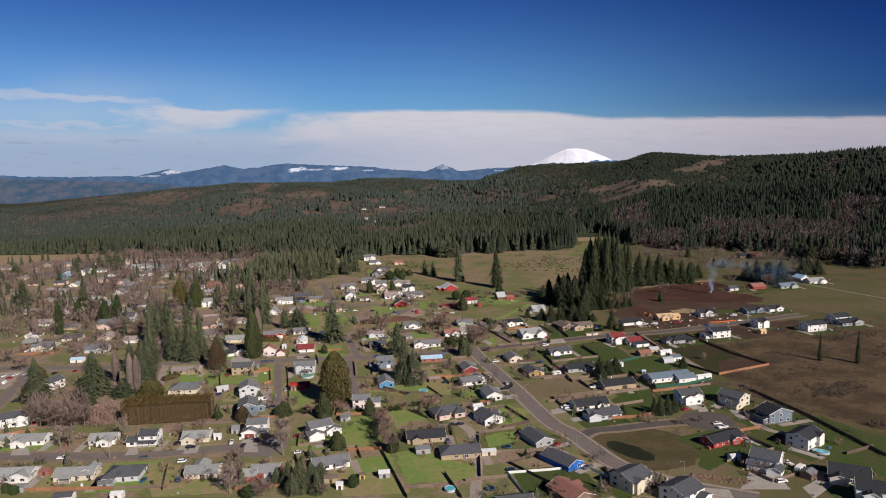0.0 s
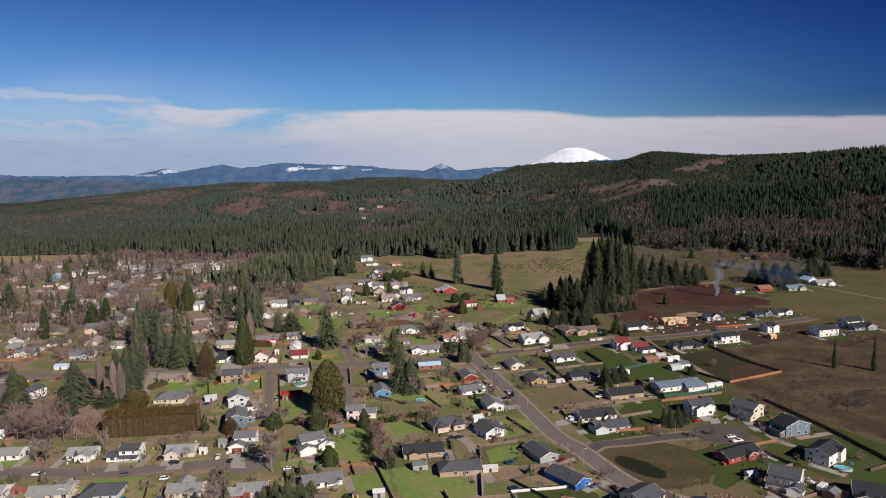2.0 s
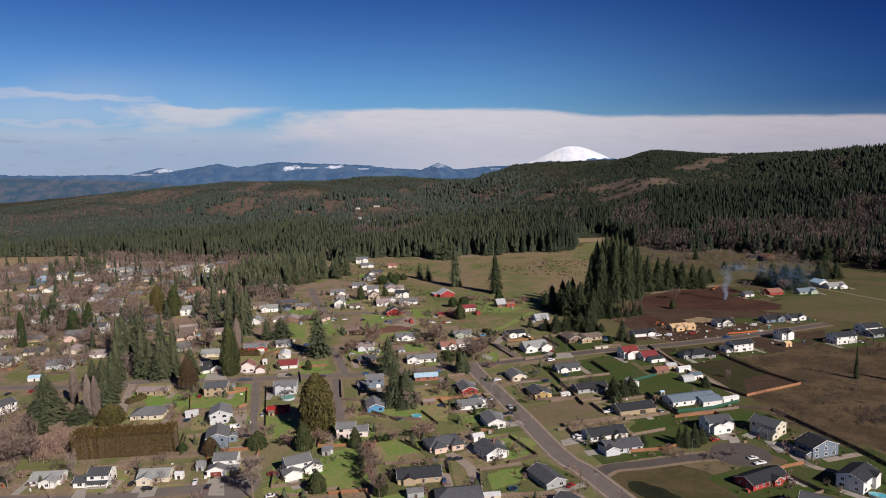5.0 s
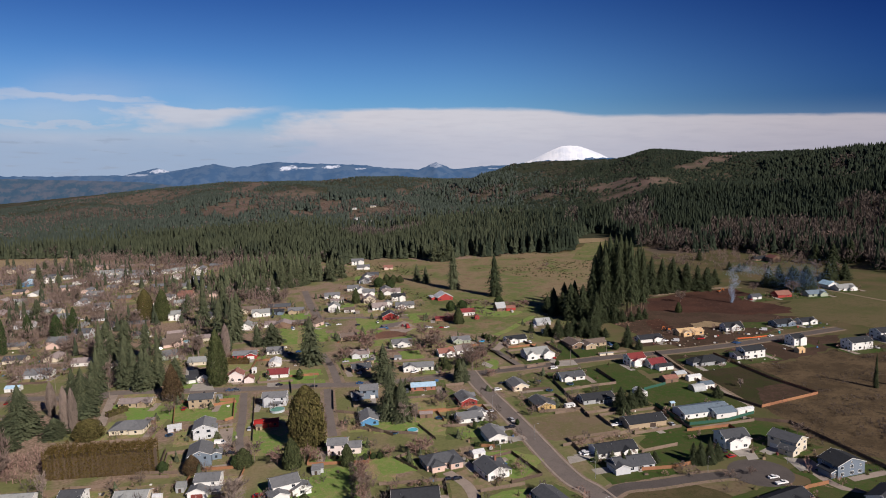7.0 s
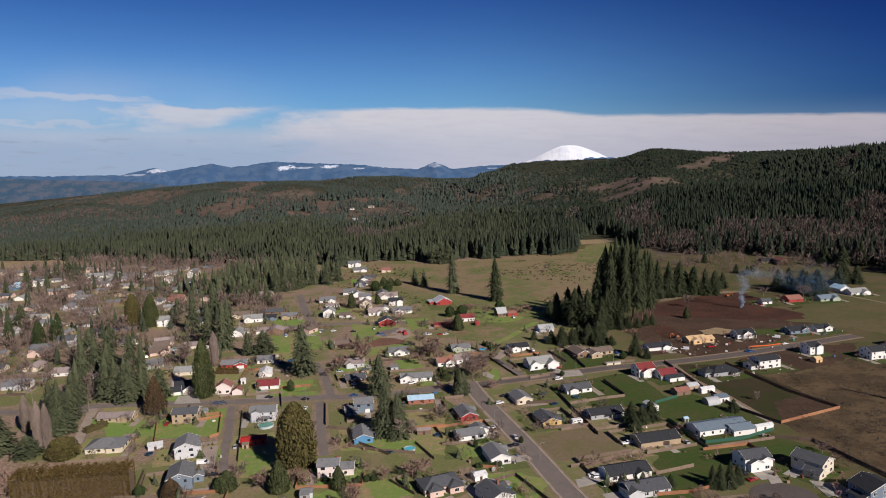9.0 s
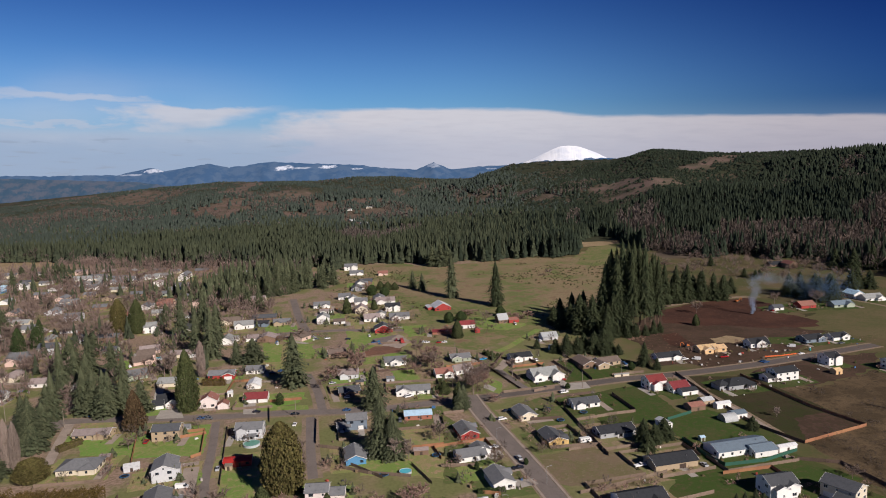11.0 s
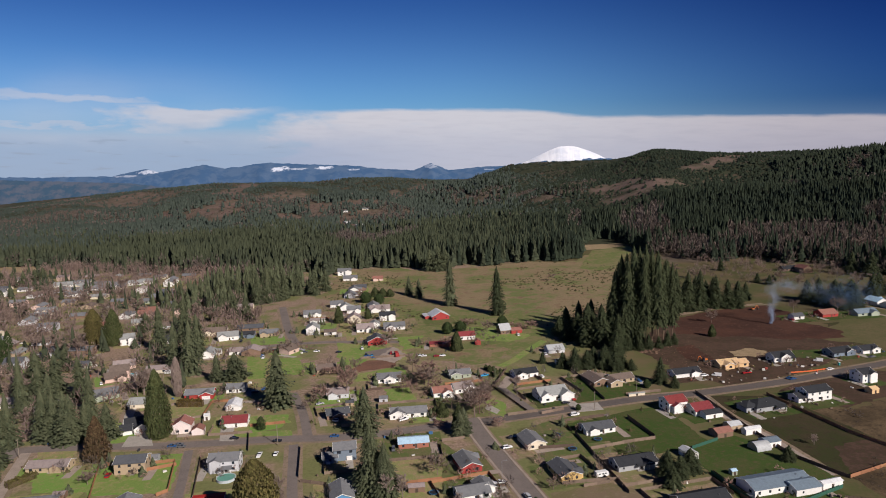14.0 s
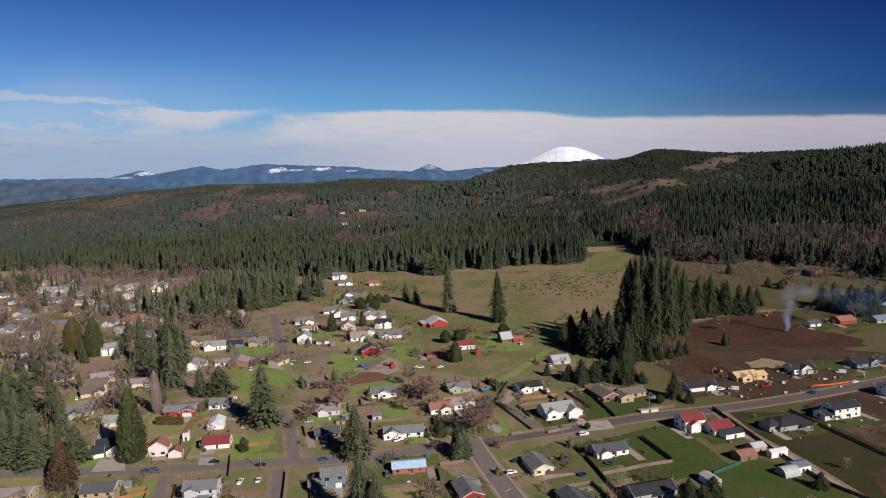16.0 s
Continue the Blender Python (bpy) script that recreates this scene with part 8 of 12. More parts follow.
house(-171.5, 728.0, 12.0, 16.5, 10.0, 3.4, "white", "light", pitch=0.6, wings=((-4,-3,7,7,3.4,90),), detail=1)
patch("lawn", [(-171.3, 733.7), (-137.5, 736.7), (-139.7, 761.9), (-173.5, 758.9)], 0.0305, LAWN, "green lawn round a house", "lawn", ragged=0.5, seed=112)
house(-160.5, 758.0, 5.0, 21.9, 10.0, 2.7, "brown", "dark", detail=1, pitch=0.45)
patch("lawn", [(-121.3, 705.3), (-123.8, 735.0), (-149.7, 732.7), (-147.2, 703.0)], 0.0310, MOWN, "bright green mown lawn round a house", "lawn", ragged=0.5, seed=113)
house(-139.5, 736.0, 5.0, 15.0, 10.0, 2.9, "tan", "grey", detail=1, pitch=0.45)
patch("lawn", [(-156.0, 666.9), (-158.2, 691.4), (-187.4, 688.9), (-185.2, 664.4)], 0.0315, DULL, "worn green-brown lawn round a house", "lawn", ragged=0.5, seed=114)
house(-171.7, 677.9, 95.0, 14.6, 11.3, 2.7, "white", "light", detail=1, pitch=0.52)
patch("lawn", [(-136.3, 663.3), (-138.6, 689.8), (-169.7, 687.1), (-167.4, 660.6)], 0.0320, LAWN, "green lawn round a house", "lawn", ragged=0.5, seed=115)
house(-152.0, 682.0, 5.0, 9.5, 9.0, 2.7, "white", "mauve", detail=1, pitch=0.45)
patch("lawn", [(-151.6, 657.0), (-123.2, 659.4), (-125.4, 684.6), (-153.8, 682.2)], 0.0325, DULL, "worn green-brown lawn round a house", "lawn", ragged=0.5, seed=116)
house(-139.8, 680.5, 95.0, 13.0, 14.0, 3.0, "brown", "mauve", detail=1, pitch=0.35)
patch("lawn", [(-257.7, 709.2), (-238.0, 716.4), (-247.3, 742.0), (-267.0, 734.8)], 0.0330, LAWN, "green lawn round a house", "lawn", ragged=0.5, seed=117)
house(-252.5, 725.6, 20.0, 11.0, 11.3, 5.5, "white", "light", detail=1, pitch=0.52)
patch("lawn", [(-222.4, 607.6), (-200.4, 620.3), (-215.0, 645.6), (-237.0, 632.9)], 0.0335, MOWN, "bright green mown lawn round a house", "lawn", ragged=0.5, seed=118)
house(-218.7, 626.6, 30.0, 13.4, 11.3, 2.7, "peach", "brown", detail=1, pitch=0.52)
patch("lawn", [(-232.7, 635.7), (-205.8, 645.5), (-216.5, 674.9), (-243.4, 665.1)], 0.0340, DULL, "worn green-brown lawn round a house", "lawn", ragged=0.5, seed=119)
house(-224.6, 655.3, 20.0, 14.6, 11.3, 2.7, "peach", "mauve", detail=1, pitch=0.52)
patch("lawn", [(-212.6, 573.2), (-191.3, 585.5), (-204.0, 607.4), (-225.3, 595.1)], 0.0345, LAWN, "green lawn round a house", "lawn", ragged=0.5, seed=120)
house(-208.3, 590.3, 30.0, 14.6, 11.3, 2.7, "sage", "grey", detail=1, pitch=0.52)
patch("lawn", [(-384.7, 730.6), (-355.7, 733.2), (-358.1, 760.4), (-387.1, 757.8)], 0.0350, DULL, "worn green-brown lawn round a house", "lawn", ragged=0.5, seed=121)
house(-371.4, 745.5, 5.0, 17.1, 11.3, 2.7, "white", "grey", detail=1, pitch=0.52)
patch("lawn", [(-334.3, 633.3), (-300.9, 636.3), (-303.5, 665.5), (-336.9, 662.5)], 0.0355, LAWN, "green lawn round a house", "lawn", ragged=0.5, seed=122)
house(-318.9, 649.4, 5.0, 19.5, 11.3, 2.7, "peach", "grey", detail=1, pitch=0.52)
patch("lawn", [(-317.3, 647.4), (-294.0, 649.4), (-296.7, 680.6), (-320.0, 678.6)], 0.0360, MOWN, "bright green mown lawn round a house", "lawn", ragged=0.5, seed=123)
house(-307.0, 664.0, 5.0, 13.4, 11.3, 5.5, "pale", "dark", detail=1, pitch=0.52)
patch("lawn", [(-408.7, 854.7), (-380.1, 859.8), (-384.5, 884.7), (-413.1, 879.6)], 0.0365, DULL, "worn green-brown lawn round a house", "lawn", ragged=0.5, seed=124)
house(-396.6, 869.7, 10.0, 17.1, 11.3, 2.7, "sage", "grey", detail=1, pitch=0.52)
patch("lawn", [(-429.8, 946.8), (-394.2, 951.8), (-398.0, 978.8), (-433.6, 973.8)], 0.0370, LAWN, "green lawn round a house", "lawn", ragged=0.5, seed=125)
house(-413.9, 962.8, 8.0, 21.9, 11.3, 2.7, "white", "grey", detail=1, pitch=0.52)
patch("lawn", [(-297.9, 834.3), (-272.2, 836.5), (-274.7, 865.7), (-300.4, 863.5)], 0.0375, DULL, "worn green-brown lawn round a house", "lawn", ragged=0.5, seed=126)
house(-286.3, 850.0, 5.0, 15.8, 11.3, 2.7, "tan", "rust", detail=1, pitch=0.52)
patch("lawn", [(-285.1, 934.9), (-287.7, 963.9), (-318.9, 961.1), (-316.3, 932.1)], 0.0380, LAWN, "green lawn round a house", "lawn", ragged=0.5, seed=127)
house(-302.0, 948.0, 95.0, 17.1, 11.3, 2.7, "pale", "dark", detail=1, pitch=0.52)
patch("lawn", [(-313.8, 1010.5), (-315.4, 1041.6), (-340.6, 1040.3), (-339.0, 1009.2)], 0.0385, MOWN, "bright green mown lawn round a house", "lawn", ragged=0.5, seed=128)
house(-327.2, 1025.4, 93.0, 17.1, 11.3, 5.5, "white", "grey", detail=1, pitch=0.52)
patch("lawn", [(-375.7, 1022.8), (-345.1, 1025.4), (-347.5, 1052.6), (-378.1, 1050.0)], 0.0390, DULL, "worn green-brown lawn round a house", "lawn", ragged=0.5, seed=129)
house(-361.6, 1037.7, 5.0, 20.7, 11.3, 2.7, "white", "light", detail=1, pitch=0.52)
patch("lawn", [(-398.8, 988.6), (-367.4, 991.4), (-370.0, 1020.6), (-401.4, 1017.8)], 0.0395, LAWN, "green lawn round a house", "lawn", ragged=0.5, seed=130)
house(-384.4, 1004.6, 5.0, 19.5, 11.3, 2.7, "cream", "grey", detail=1, pitch=0.52)
patch("lawn", [(-437.0, 1008.6), (-396.3, 1012.2), (-399.0, 1043.4), (-439.7, 1039.8)], 0.0400, DULL, "worn green-brown lawn round a house", "lawn", ragged=0.5, seed=131)
house(-418.0, 1026.0, 5.0, 26.8, 11.3, 2.7, "white", "grey", detail=1, pitch=0.52)
patch("lawn", [(-480.1, 1019.5), (-439.8, 1023.1), (-442.1, 1049.5), (-482.4, 1045.9)], 0.0405, LAWN, "green lawn round a house", "lawn", ragged=0.5, seed=132)
house(-461.1, 1034.5, 5.0, 30.5, 12.5, 2.7, "white", "light", detail=1, pitch=0.52)
patch("lawn", [(-467.3, 1032.7), (-431.1, 1035.9), (-433.5, 1063.1), (-469.7, 1059.9)], 0.0410, MOWN, "bright green mown lawn round a house", "lawn", ragged=0.5, seed=133)
house(-450.4, 1047.9, 5.0, 24.4, 11.3, 2.7, "cream", "grey", detail=1, pitch=0.52)
patch("lawn", [(-289.9, 994.3), (-256.4, 996.0), (-257.9, 1025.3), (-291.4, 1023.6)], 0.0415, DULL, "worn green-brown lawn round a house", "lawn", ragged=0.5, seed=134)
house(-273.9, 1009.8, 3.0, 19.5, 11.3, 2.7, "cream", "mauve", detail=1, pitch=0.52)
patch("lawn", [(-265.8, 1018.7), (-236.4, 1020.2), (-238.0, 1051.5), (-267.4, 1050.0)], 0.0420, LAWN, "green lawn round a house", "lawn", ragged=0.5, seed=135)
house(-251.9, 1035.1, 3.0, 19.5, 11.3, 2.7, "white", "light", detail=1, pitch=0.52)
patch("lawn", [(-266.2, 954.9), (-232.3, 956.7), (-233.6, 981.9), (-267.5, 980.1)], 0.0425, DULL, "worn green-brown lawn round a house", "lawn", ragged=0.5, seed=136)
house(-249.9, 968.4, 3.0, 21.9, 11.3, 2.7, "white", "grey", detail=1, pitch=0.52)
patch("lawn", [(-299.2, 983.2), (-268.2, 984.8), (-269.6, 1012.0), (-300.6, 1010.4)], 0.0430, LAWN, "green lawn round a house", "lawn", ragged=0.5, seed=137)
house(-284.4, 997.6, 3.0, 17.1, 11.3, 2.7, "tan", "rust", detail=1, pitch=0.52)
patch("lawn", [(-541.3, 962.4), (-507.0, 965.4), (-509.7, 995.8), (-544.0, 992.8)], 0.0435, MOWN, "bright green mown lawn round a house", "lawn", ragged=0.5, seed=138)
house(-525.5, 979.1, 5.0, 24.4, 12.5, 2.7, "blue", "sky", detail=1, pitch=0.52)
patch("lawn", [(-495.2, 969.1), (-497.3, 993.2), (-528.4, 990.5), (-526.3, 966.4)], 0.0440, DULL, "worn green-brown lawn round a house", "lawn", ragged=0.5, seed=139)
house(-511.8, 979.8, 95.0, 12.2, 11.3, 5.5, "white", "grey", detail=1, pitch=0.52)
patch("lawn", [(-128.3, 1029.6), (-97.3, 1032.4), (-99.5, 1057.6), (-130.5, 1054.8)], 0.0445, LAWN, "green lawn round a house", "lawn", ragged=0.5, seed=140)
house(-113.9, 1043.6, 5.0, 17.1, 11.3, 5.5, "white", "grey", detail=1, pitch=0.52)
patch("lawn", [(-114.2, 986.9), (-87.2, 989.3), (-89.6, 1016.5), (-116.6, 1014.1)], 0.0450, DULL, "worn green-brown lawn round a house", "lawn", ragged=0.5, seed=141)
house(-101.9, 1001.7, 5.0, 17.1, 11.3, 2.7, "white", "grey", detail=1, pitch=0.52)
patch("lawn", [(-95.5, 918.0), (-69.0, 920.4), (-71.5, 949.6), (-98.0, 947.2)], 0.0455, LAWN, "green lawn round a house", "lawn", ragged=0.5, seed=142)
house(-83.5, 933.8, 5.0, 14.6, 11.3, 2.7, "brown", "dark", detail=1, pitch=0.52)
patch("lawn", [(-72.3, 910.8), (-75.0, 941.8), (-106.1, 939.0), (-103.4, 908.0)], 0.0460, MOWN, "bright green mown lawn round a house", "lawn", ragged=0.5, seed=143)
house(-89.2, 924.9, 95.0, 17.1, 11.3, 2.7, "white", "grey", detail=1, pitch=0.52)
patch("lawn", [(-76.3, 881.4), (-78.7, 908.4), (-103.9, 906.2), (-101.5, 879.2)], 0.0465, DULL, "worn green-brown lawn round a house", "lawn", ragged=0.5, seed=144)
house(-90.1, 893.8, 95.0, 17.1, 11.3, 2.7, "pale", "grey", detail=1, pitch=0.52)
patch("lawn", [(-78.6, 977.9), (-54.5, 980.0), (-56.8, 1005.9), (-80.9, 1003.8)], 0.0470, LAWN, "green lawn round a house", "lawn", ragged=0.5, seed=145)
house(-67.7, 991.9, 5.0, 12.2, 10.0, 2.7, "peach", "rust", detail=1, pitch=0.52)
patch("lawn", [(-410.4, 850.7), (-380.7, 853.3), (-383.2, 881.1), (-412.9, 878.5)], 0.0475, DULL, "worn green-brown lawn round a house", "lawn", ragged=0.5, seed=146)
house(-396.8, 865.9, 5.0, 15.8, 10.0, 2.7, "white", "grey", detail=1, pitch=0.52)
patch("lawn", [(-442.5, 974.3), (-413.1, 976.9), (-415.9, 1008.1), (-445.3, 1005.5)], 0.0480, LAWN, "green lawn round a house", "lawn", ragged=0.5, seed=147)
house(-429.2, 991.2, 5.0, 19.5, 11.3, 2.7, "pale", "light", detail=1, pitch=0.52)
patch("lawn", [(-436.7, 1012.7), (-406.5, 1015.3), (-408.7, 1040.5), (-438.9, 1037.9)], 0.0300, MOWN, "bright green mown lawn round a house", "lawn", ragged=0.5, seed=148)
house(-422.7, 1026.6, 5.0, 18.3, 11.3, 2.7, "white", "grey", detail=1, pitch=0.52)
patch("lawn", [(-314.3, 924.3), (-285.8, 926.8), (-288.1, 952.7), (-316.6, 950.2)], 0.0305, DULL, "worn green-brown lawn round a house", "lawn", ragged=0.5, seed=149)
house(-301.2, 938.5, 5.0, 14.6, 10.0, 5.5, "pale", "dark", detail=1, pitch=0.52)
patch("lawn", [(-371.6, 807.3), (-374.0, 834.3), (-403.2, 831.7), (-400.8, 804.7)], 0.0310, LAWN, "green lawn round a house", "lawn", ragged=0.5, seed=150)
house(-387.4, 819.5, 95.0, 17.1, 11.3, 2.7, "pale", "grey", detail=1, pitch=0.52)
patch("lawn", [(-338.9, 719.3), (-312.4, 721.6), (-315.1, 752.7), (-341.6, 750.4)], 0.0315, DULL, "worn green-brown lawn round a house", "lawn", ragged=0.5, seed=151)
house(-327.0, 736.0, 5.0, 14.6, 11.3, 2.7, "pale", "brown", detail=1, pitch=0.52)
patch("lawn", [(-407.4, 897.4), (-380.1, 899.7), (-382.2, 923.6), (-409.5, 921.3)], 0.0320, LAWN, "green lawn round a house", "lawn", ragged=0.5, seed=152)
house(-394.8, 910.5, 5.0, 13.4, 10.0, 2.7, "tan", "grey", detail=1, pitch=0.52)
patch("lawn", [(-279.2, 780.8), (-257.3, 788.8), (-266.2, 813.2), (-288.1, 805.2)], 0.0325, MOWN, "bright green mown lawn round a house", "lawn", ragged=0.5, seed=153)
house(-272.7, 797.0, 20.0, 13.4, 10.0, 2.7, "cream", "light", detail=1, pitch=0.52)
patch("lawn", [(-284.9, 819.1), (-287.4, 846.8), (-315.3, 844.3), (-312.8, 816.6)], 0.0330, DULL, "worn green-brown lawn round a house", "lawn", ragged=0.5, seed=154)
house(-300.1, 831.7, 95.0, 15.8, 10.0, 2.7, "white", "grey", detail=1, pitch=0.52)
patch("lawn", [(-295.1, 819.8), (-264.1, 822.5), (-266.7, 852.4), (-297.7, 849.7)], 0.0335, LAWN, "green lawn round a house", "lawn", ragged=0.5, seed=155)
house(-280.9, 836.1, 5.0, 17.1, 10.0, 2.7, "peach", "rust", detail=1, pitch=0.52)
patch("lawn", [(-413.1, 738.5), (-391.1, 746.5), (-399.7, 770.3), (-421.7, 762.3)], 0.0340, DULL, "worn green-brown lawn round a house", "lawn", ragged=0.5, seed=156)
house(-406.4, 754.4, 20.0, 13.4, 11.3, 5.5, "white", "light", detail=1, pitch=0.52)
patch("lawn", [(-430.7, 756.9), (-433.3, 785.9), (-460.5, 783.5), (-457.9, 754.5)], 0.0345, LAWN, "green lawn round a house", "lawn", ragged=0.5, seed=157)
house(-445.6, 770.2, 95.0, 17.1, 11.3, 2.7, "brown", "mauve", detail=1, pitch=0.52)
patch("lawn", [(-396.1, 641.8), (-368.8, 644.2), (-371.3, 673.4), (-398.6, 671.0)], 0.0350, MOWN, "bright green mown lawn round a house", "lawn", ragged=0.5, seed=158)
house(-383.7, 657.6, 5.0, 13.4, 11.3, 2.7, "white", "mauve", detail=1, pitch=0.52)
patch("lawn", [(-341.1, 551.1), (-317.8, 553.1), (-320.5, 584.3), (-343.8, 582.3)], 0.0355, DULL, "worn green-brown lawn round a house", "lawn", ragged=0.5, seed=159)
house(-330.8, 567.7, 5.0, 13.4, 11.3, 2.7, "white", "grey", detail=1, pitch=0.52)
patch("lawn", [(-353.4, 600.4), (-355.6, 625.7), (-380.8, 623.4), (-378.6, 598.1)], 0.0360, LAWN, "green lawn round a house", "lawn", ragged=0.5, seed=160)
house(-367.1, 611.9, 95.0, 13.4, 11.3, 2.7, "white", "brown", detail=1, pitch=0.52)
patch("lawn", [(-300.3, 622.9), (-303.1, 653.9), (-330.3, 651.5), (-327.5, 620.5)], 0.0365, DULL, "worn green-brown lawn round a house", "lawn", ragged=0.5, seed=161)
house(-315.3, 637.2, 95.0, 17.1, 11.3, 2.7, "peach", "grey", detail=1, pitch=0.52)
patch("lawn", [(-314.9, 552.0), (-316.9, 575.3), (-346.1, 572.8), (-344.1, 549.5)], 0.0370, LAWN, "green lawn round a house", "lawn", ragged=0.5, seed=162)
house(-330.5, 562.4, 95.0, 13.4, 11.3, 2.7, "cream", "grey", detail=1, pitch=0.52)
patch("lawn", [(-296.3, 537.8), (-267.3, 540.4), (-270.1, 571.6), (-299.1, 569.0)], 0.0375, MOWN, "bright green mown lawn round a house", "lawn", ragged=0.5, seed=163)
house(-283.2, 554.7, 5.0, 17.1, 11.3, 2.7, "pale", "grey", detail=1, pitch=0.52)
patch("lawn", [(-401.4, 827.3), (-372.3, 833.5), (-377.6, 858.3), (-406.7, 852.1)], 0.0380, DULL, "worn green-brown lawn round a house", "lawn", ragged=0.5, seed=164)
house(-389.5, 842.8, 12.0, 15.8, 11.3, 2.7, "sage", "grey", detail=1, pitch=0.52)
patch("lawn", [(-376.3, 849.6), (-378.3, 872.9), (-405.5, 870.6), (-403.5, 847.3)], 0.0385, LAWN, "green lawn round a house", "lawn", ragged=0.5, seed=165)
house(-390.9, 860.1, 95.0, 13.4, 11.3, 2.7, "cream", "light", detail=1, pitch=0.52)
patch("lawn", [(-224.4, 614.9), (-201.6, 623.2), (-211.6, 650.7), (-234.4, 642.4)], 0.0390, DULL, "worn green-brown lawn round a house", "lawn", ragged=0.5, seed=166)
house(-218.0, 632.8, 20.0, 12.2, 11.3, 5.5, "peach", "brown", detail=1, pitch=0.52)
patch("lawn", [(-191.2, 706.1), (-164.2, 710.9), (-169.6, 741.7), (-196.6, 736.9)], 0.0395, LAWN, "green lawn round a house", "lawn", ragged=0.5, seed=167)
house(-157.5, 734.0, 5.0, 12.5, 9.5, 2.7, "slate", "black", detail=1, pitch=0.4)
patch("lawn", [(-124.3, 714.7), (-128.6, 738.9), (-153.5, 734.5), (-149.2, 710.3)], 0.0400, MOWN, "bright green mown lawn round a house", "lawn", ragged=0.5, seed=168)
patch("lawn", [(-399.7, 700.7), (-372.0, 703.1), (-374.3, 730.3), (-402.0, 727.9)], 0.0405, DULL, "worn green-brown lawn round a house", "lawn", ragged=0.5, seed=169)
house(-387.0, 715.5, 5.0, 15.8, 11.3, 2.7, "pale", "mauve", detail=1, pitch=0.52)
patch("lawn", [(-336.1, 713.9), (-338.7, 743.6), (-367.9, 741.1), (-365.3, 711.4)], 0.0410, LAWN, "green lawn round a house", "lawn", ragged=0.5, seed=170)
house(-352.0, 727.5, 95.0, 15.8, 11.3, 2.7, "brown", "mauve", detail=1, pitch=0.52)
patch("lawn", [(-313.7, 772.2), (-291.5, 774.1), (-294.1, 804.0), (-316.3, 802.1)], 0.0415, DULL, "worn green-brown lawn round a house", "lawn", ragged=0.5, seed=171)
house(-303.9, 788.1, 5.0, 12.2, 10.0, 2.7, "white", "rust", detail=1, pitch=0.52)
patch("lawn", [(-513.8, 946.5), (-516.4, 975.4), (-542.8, 973.1), (-540.2, 944.2)], 0.0420, LAWN, "green lawn round a house", "lawn", ragged=0.5, seed=172)
house(-528.3, 959.8, 95.0, 17.1, 12.5, 2.7, "blue", "sky", detail=1, pitch=0.52)
patch("lawn", [(-529.1, 959.6), (-504.2, 961.7), (-506.5, 987.6), (-531.4, 985.5)], 0.0425, MOWN, "bright green mown lawn round a house", "lawn", ragged=0.5, seed=173)
house(-517.8, 973.6, 5.0, 11.0, 10.0, 5.5, "white", "grey", detail=1, pitch=0.52)
patch("lawn", [(-579.4, 960.1), (-550.0, 962.7), (-552.6, 993.1), (-582.0, 990.5)], 0.0430, DULL, "worn green-brown lawn round a house", "lawn", ragged=0.5, seed=174)
house(-566.0, 976.6, 5.0, 19.5, 12.5, 2.7, "slate", "dark", detail=1, pitch=0.52)
patch("lawn", [(-308.6, 996.7), (-310.1, 1025.7), (-340.0, 1024.1), (-338.5, 995.1)], 0.0435, LAWN, "green lawn round a house", "lawn", ragged=0.5, seed=175)
house(-324.3, 1010.4, 93.0, 17.1, 10.0, 5.5, "white", "grey", detail=1, pitch=0.52)
patch("lawn", [(-317.6, 911.0), (-284.1, 912.7), (-285.4, 938.0), (-318.9, 936.3)], 0.0440, DULL, "worn green-brown lawn round a house", "lawn", ragged=0.5, seed=176)
house(-301.5, 924.5, 3.0, 19.5, 11.3, 2.7, "tan", "grey", detail=1, pitch=0.52)
patch("lawn", [(-257.9, 945.8), (-259.3, 972.8), (-286.5, 971.4), (-285.1, 944.4)], 0.0445, LAWN, "green lawn round a house", "lawn", ragged=0.5, seed=177)
house(-272.2, 958.6, 93.0, 17.1, 11.3, 2.7, "tan", "mauve", detail=1, pitch=0.52)
patch("lawn", [(-237.4, 998.5), (-238.9, 1027.6), (-268.2, 1026.1), (-266.7, 997.0)], 0.0450, MOWN, "bright green mown lawn round a house", "lawn", ragged=0.5, seed=178)
house(-252.8, 1012.3, 93.0, 17.1, 11.3, 2.7, "cream", "grey", detail=1, pitch=0.52)
patch("lawn", [(-421.2, 981.8), (-376.8, 984.1), (-378.4, 1015.4), (-422.8, 1013.1)], 0.0455, DULL, "worn green-brown lawn round a house", "lawn", ragged=0.5, seed=179)
house(-399.8, 998.6, 3.0, 30.5, 11.3, 2.7, "white", "grey", detail=1, pitch=0.52)
patch("lawn", [(-423.5, 1003.9), (-424.9, 1031.0), (-450.1, 1029.7), (-448.7, 1002.6)], 0.0460, LAWN, "green lawn round a house", "lawn", ragged=0.5, seed=180)
house(-436.8, 1016.8, 93.0, 17.1, 11.3, 2.7, "cream", "light", detail=1, pitch=0.52)
patch("lawn", [(-434.1, 981.5), (-435.6, 1010.5), (-462.9, 1009.1), (-461.4, 980.1)], 0.0465, DULL, "worn green-brown lawn round a house", "lawn", ragged=0.5, seed=181)
house(-448.5, 995.3, 93.0, 17.1, 11.3, 2.7, "pale", "grey", detail=1, pitch=0.52)
patch("lawn", [(-416.3, 1004.0), (-382.8, 1005.7), (-384.3, 1035.0), (-417.8, 1033.3)], 0.0470, LAWN, "green lawn round a house", "lawn", ragged=0.5, seed=182)
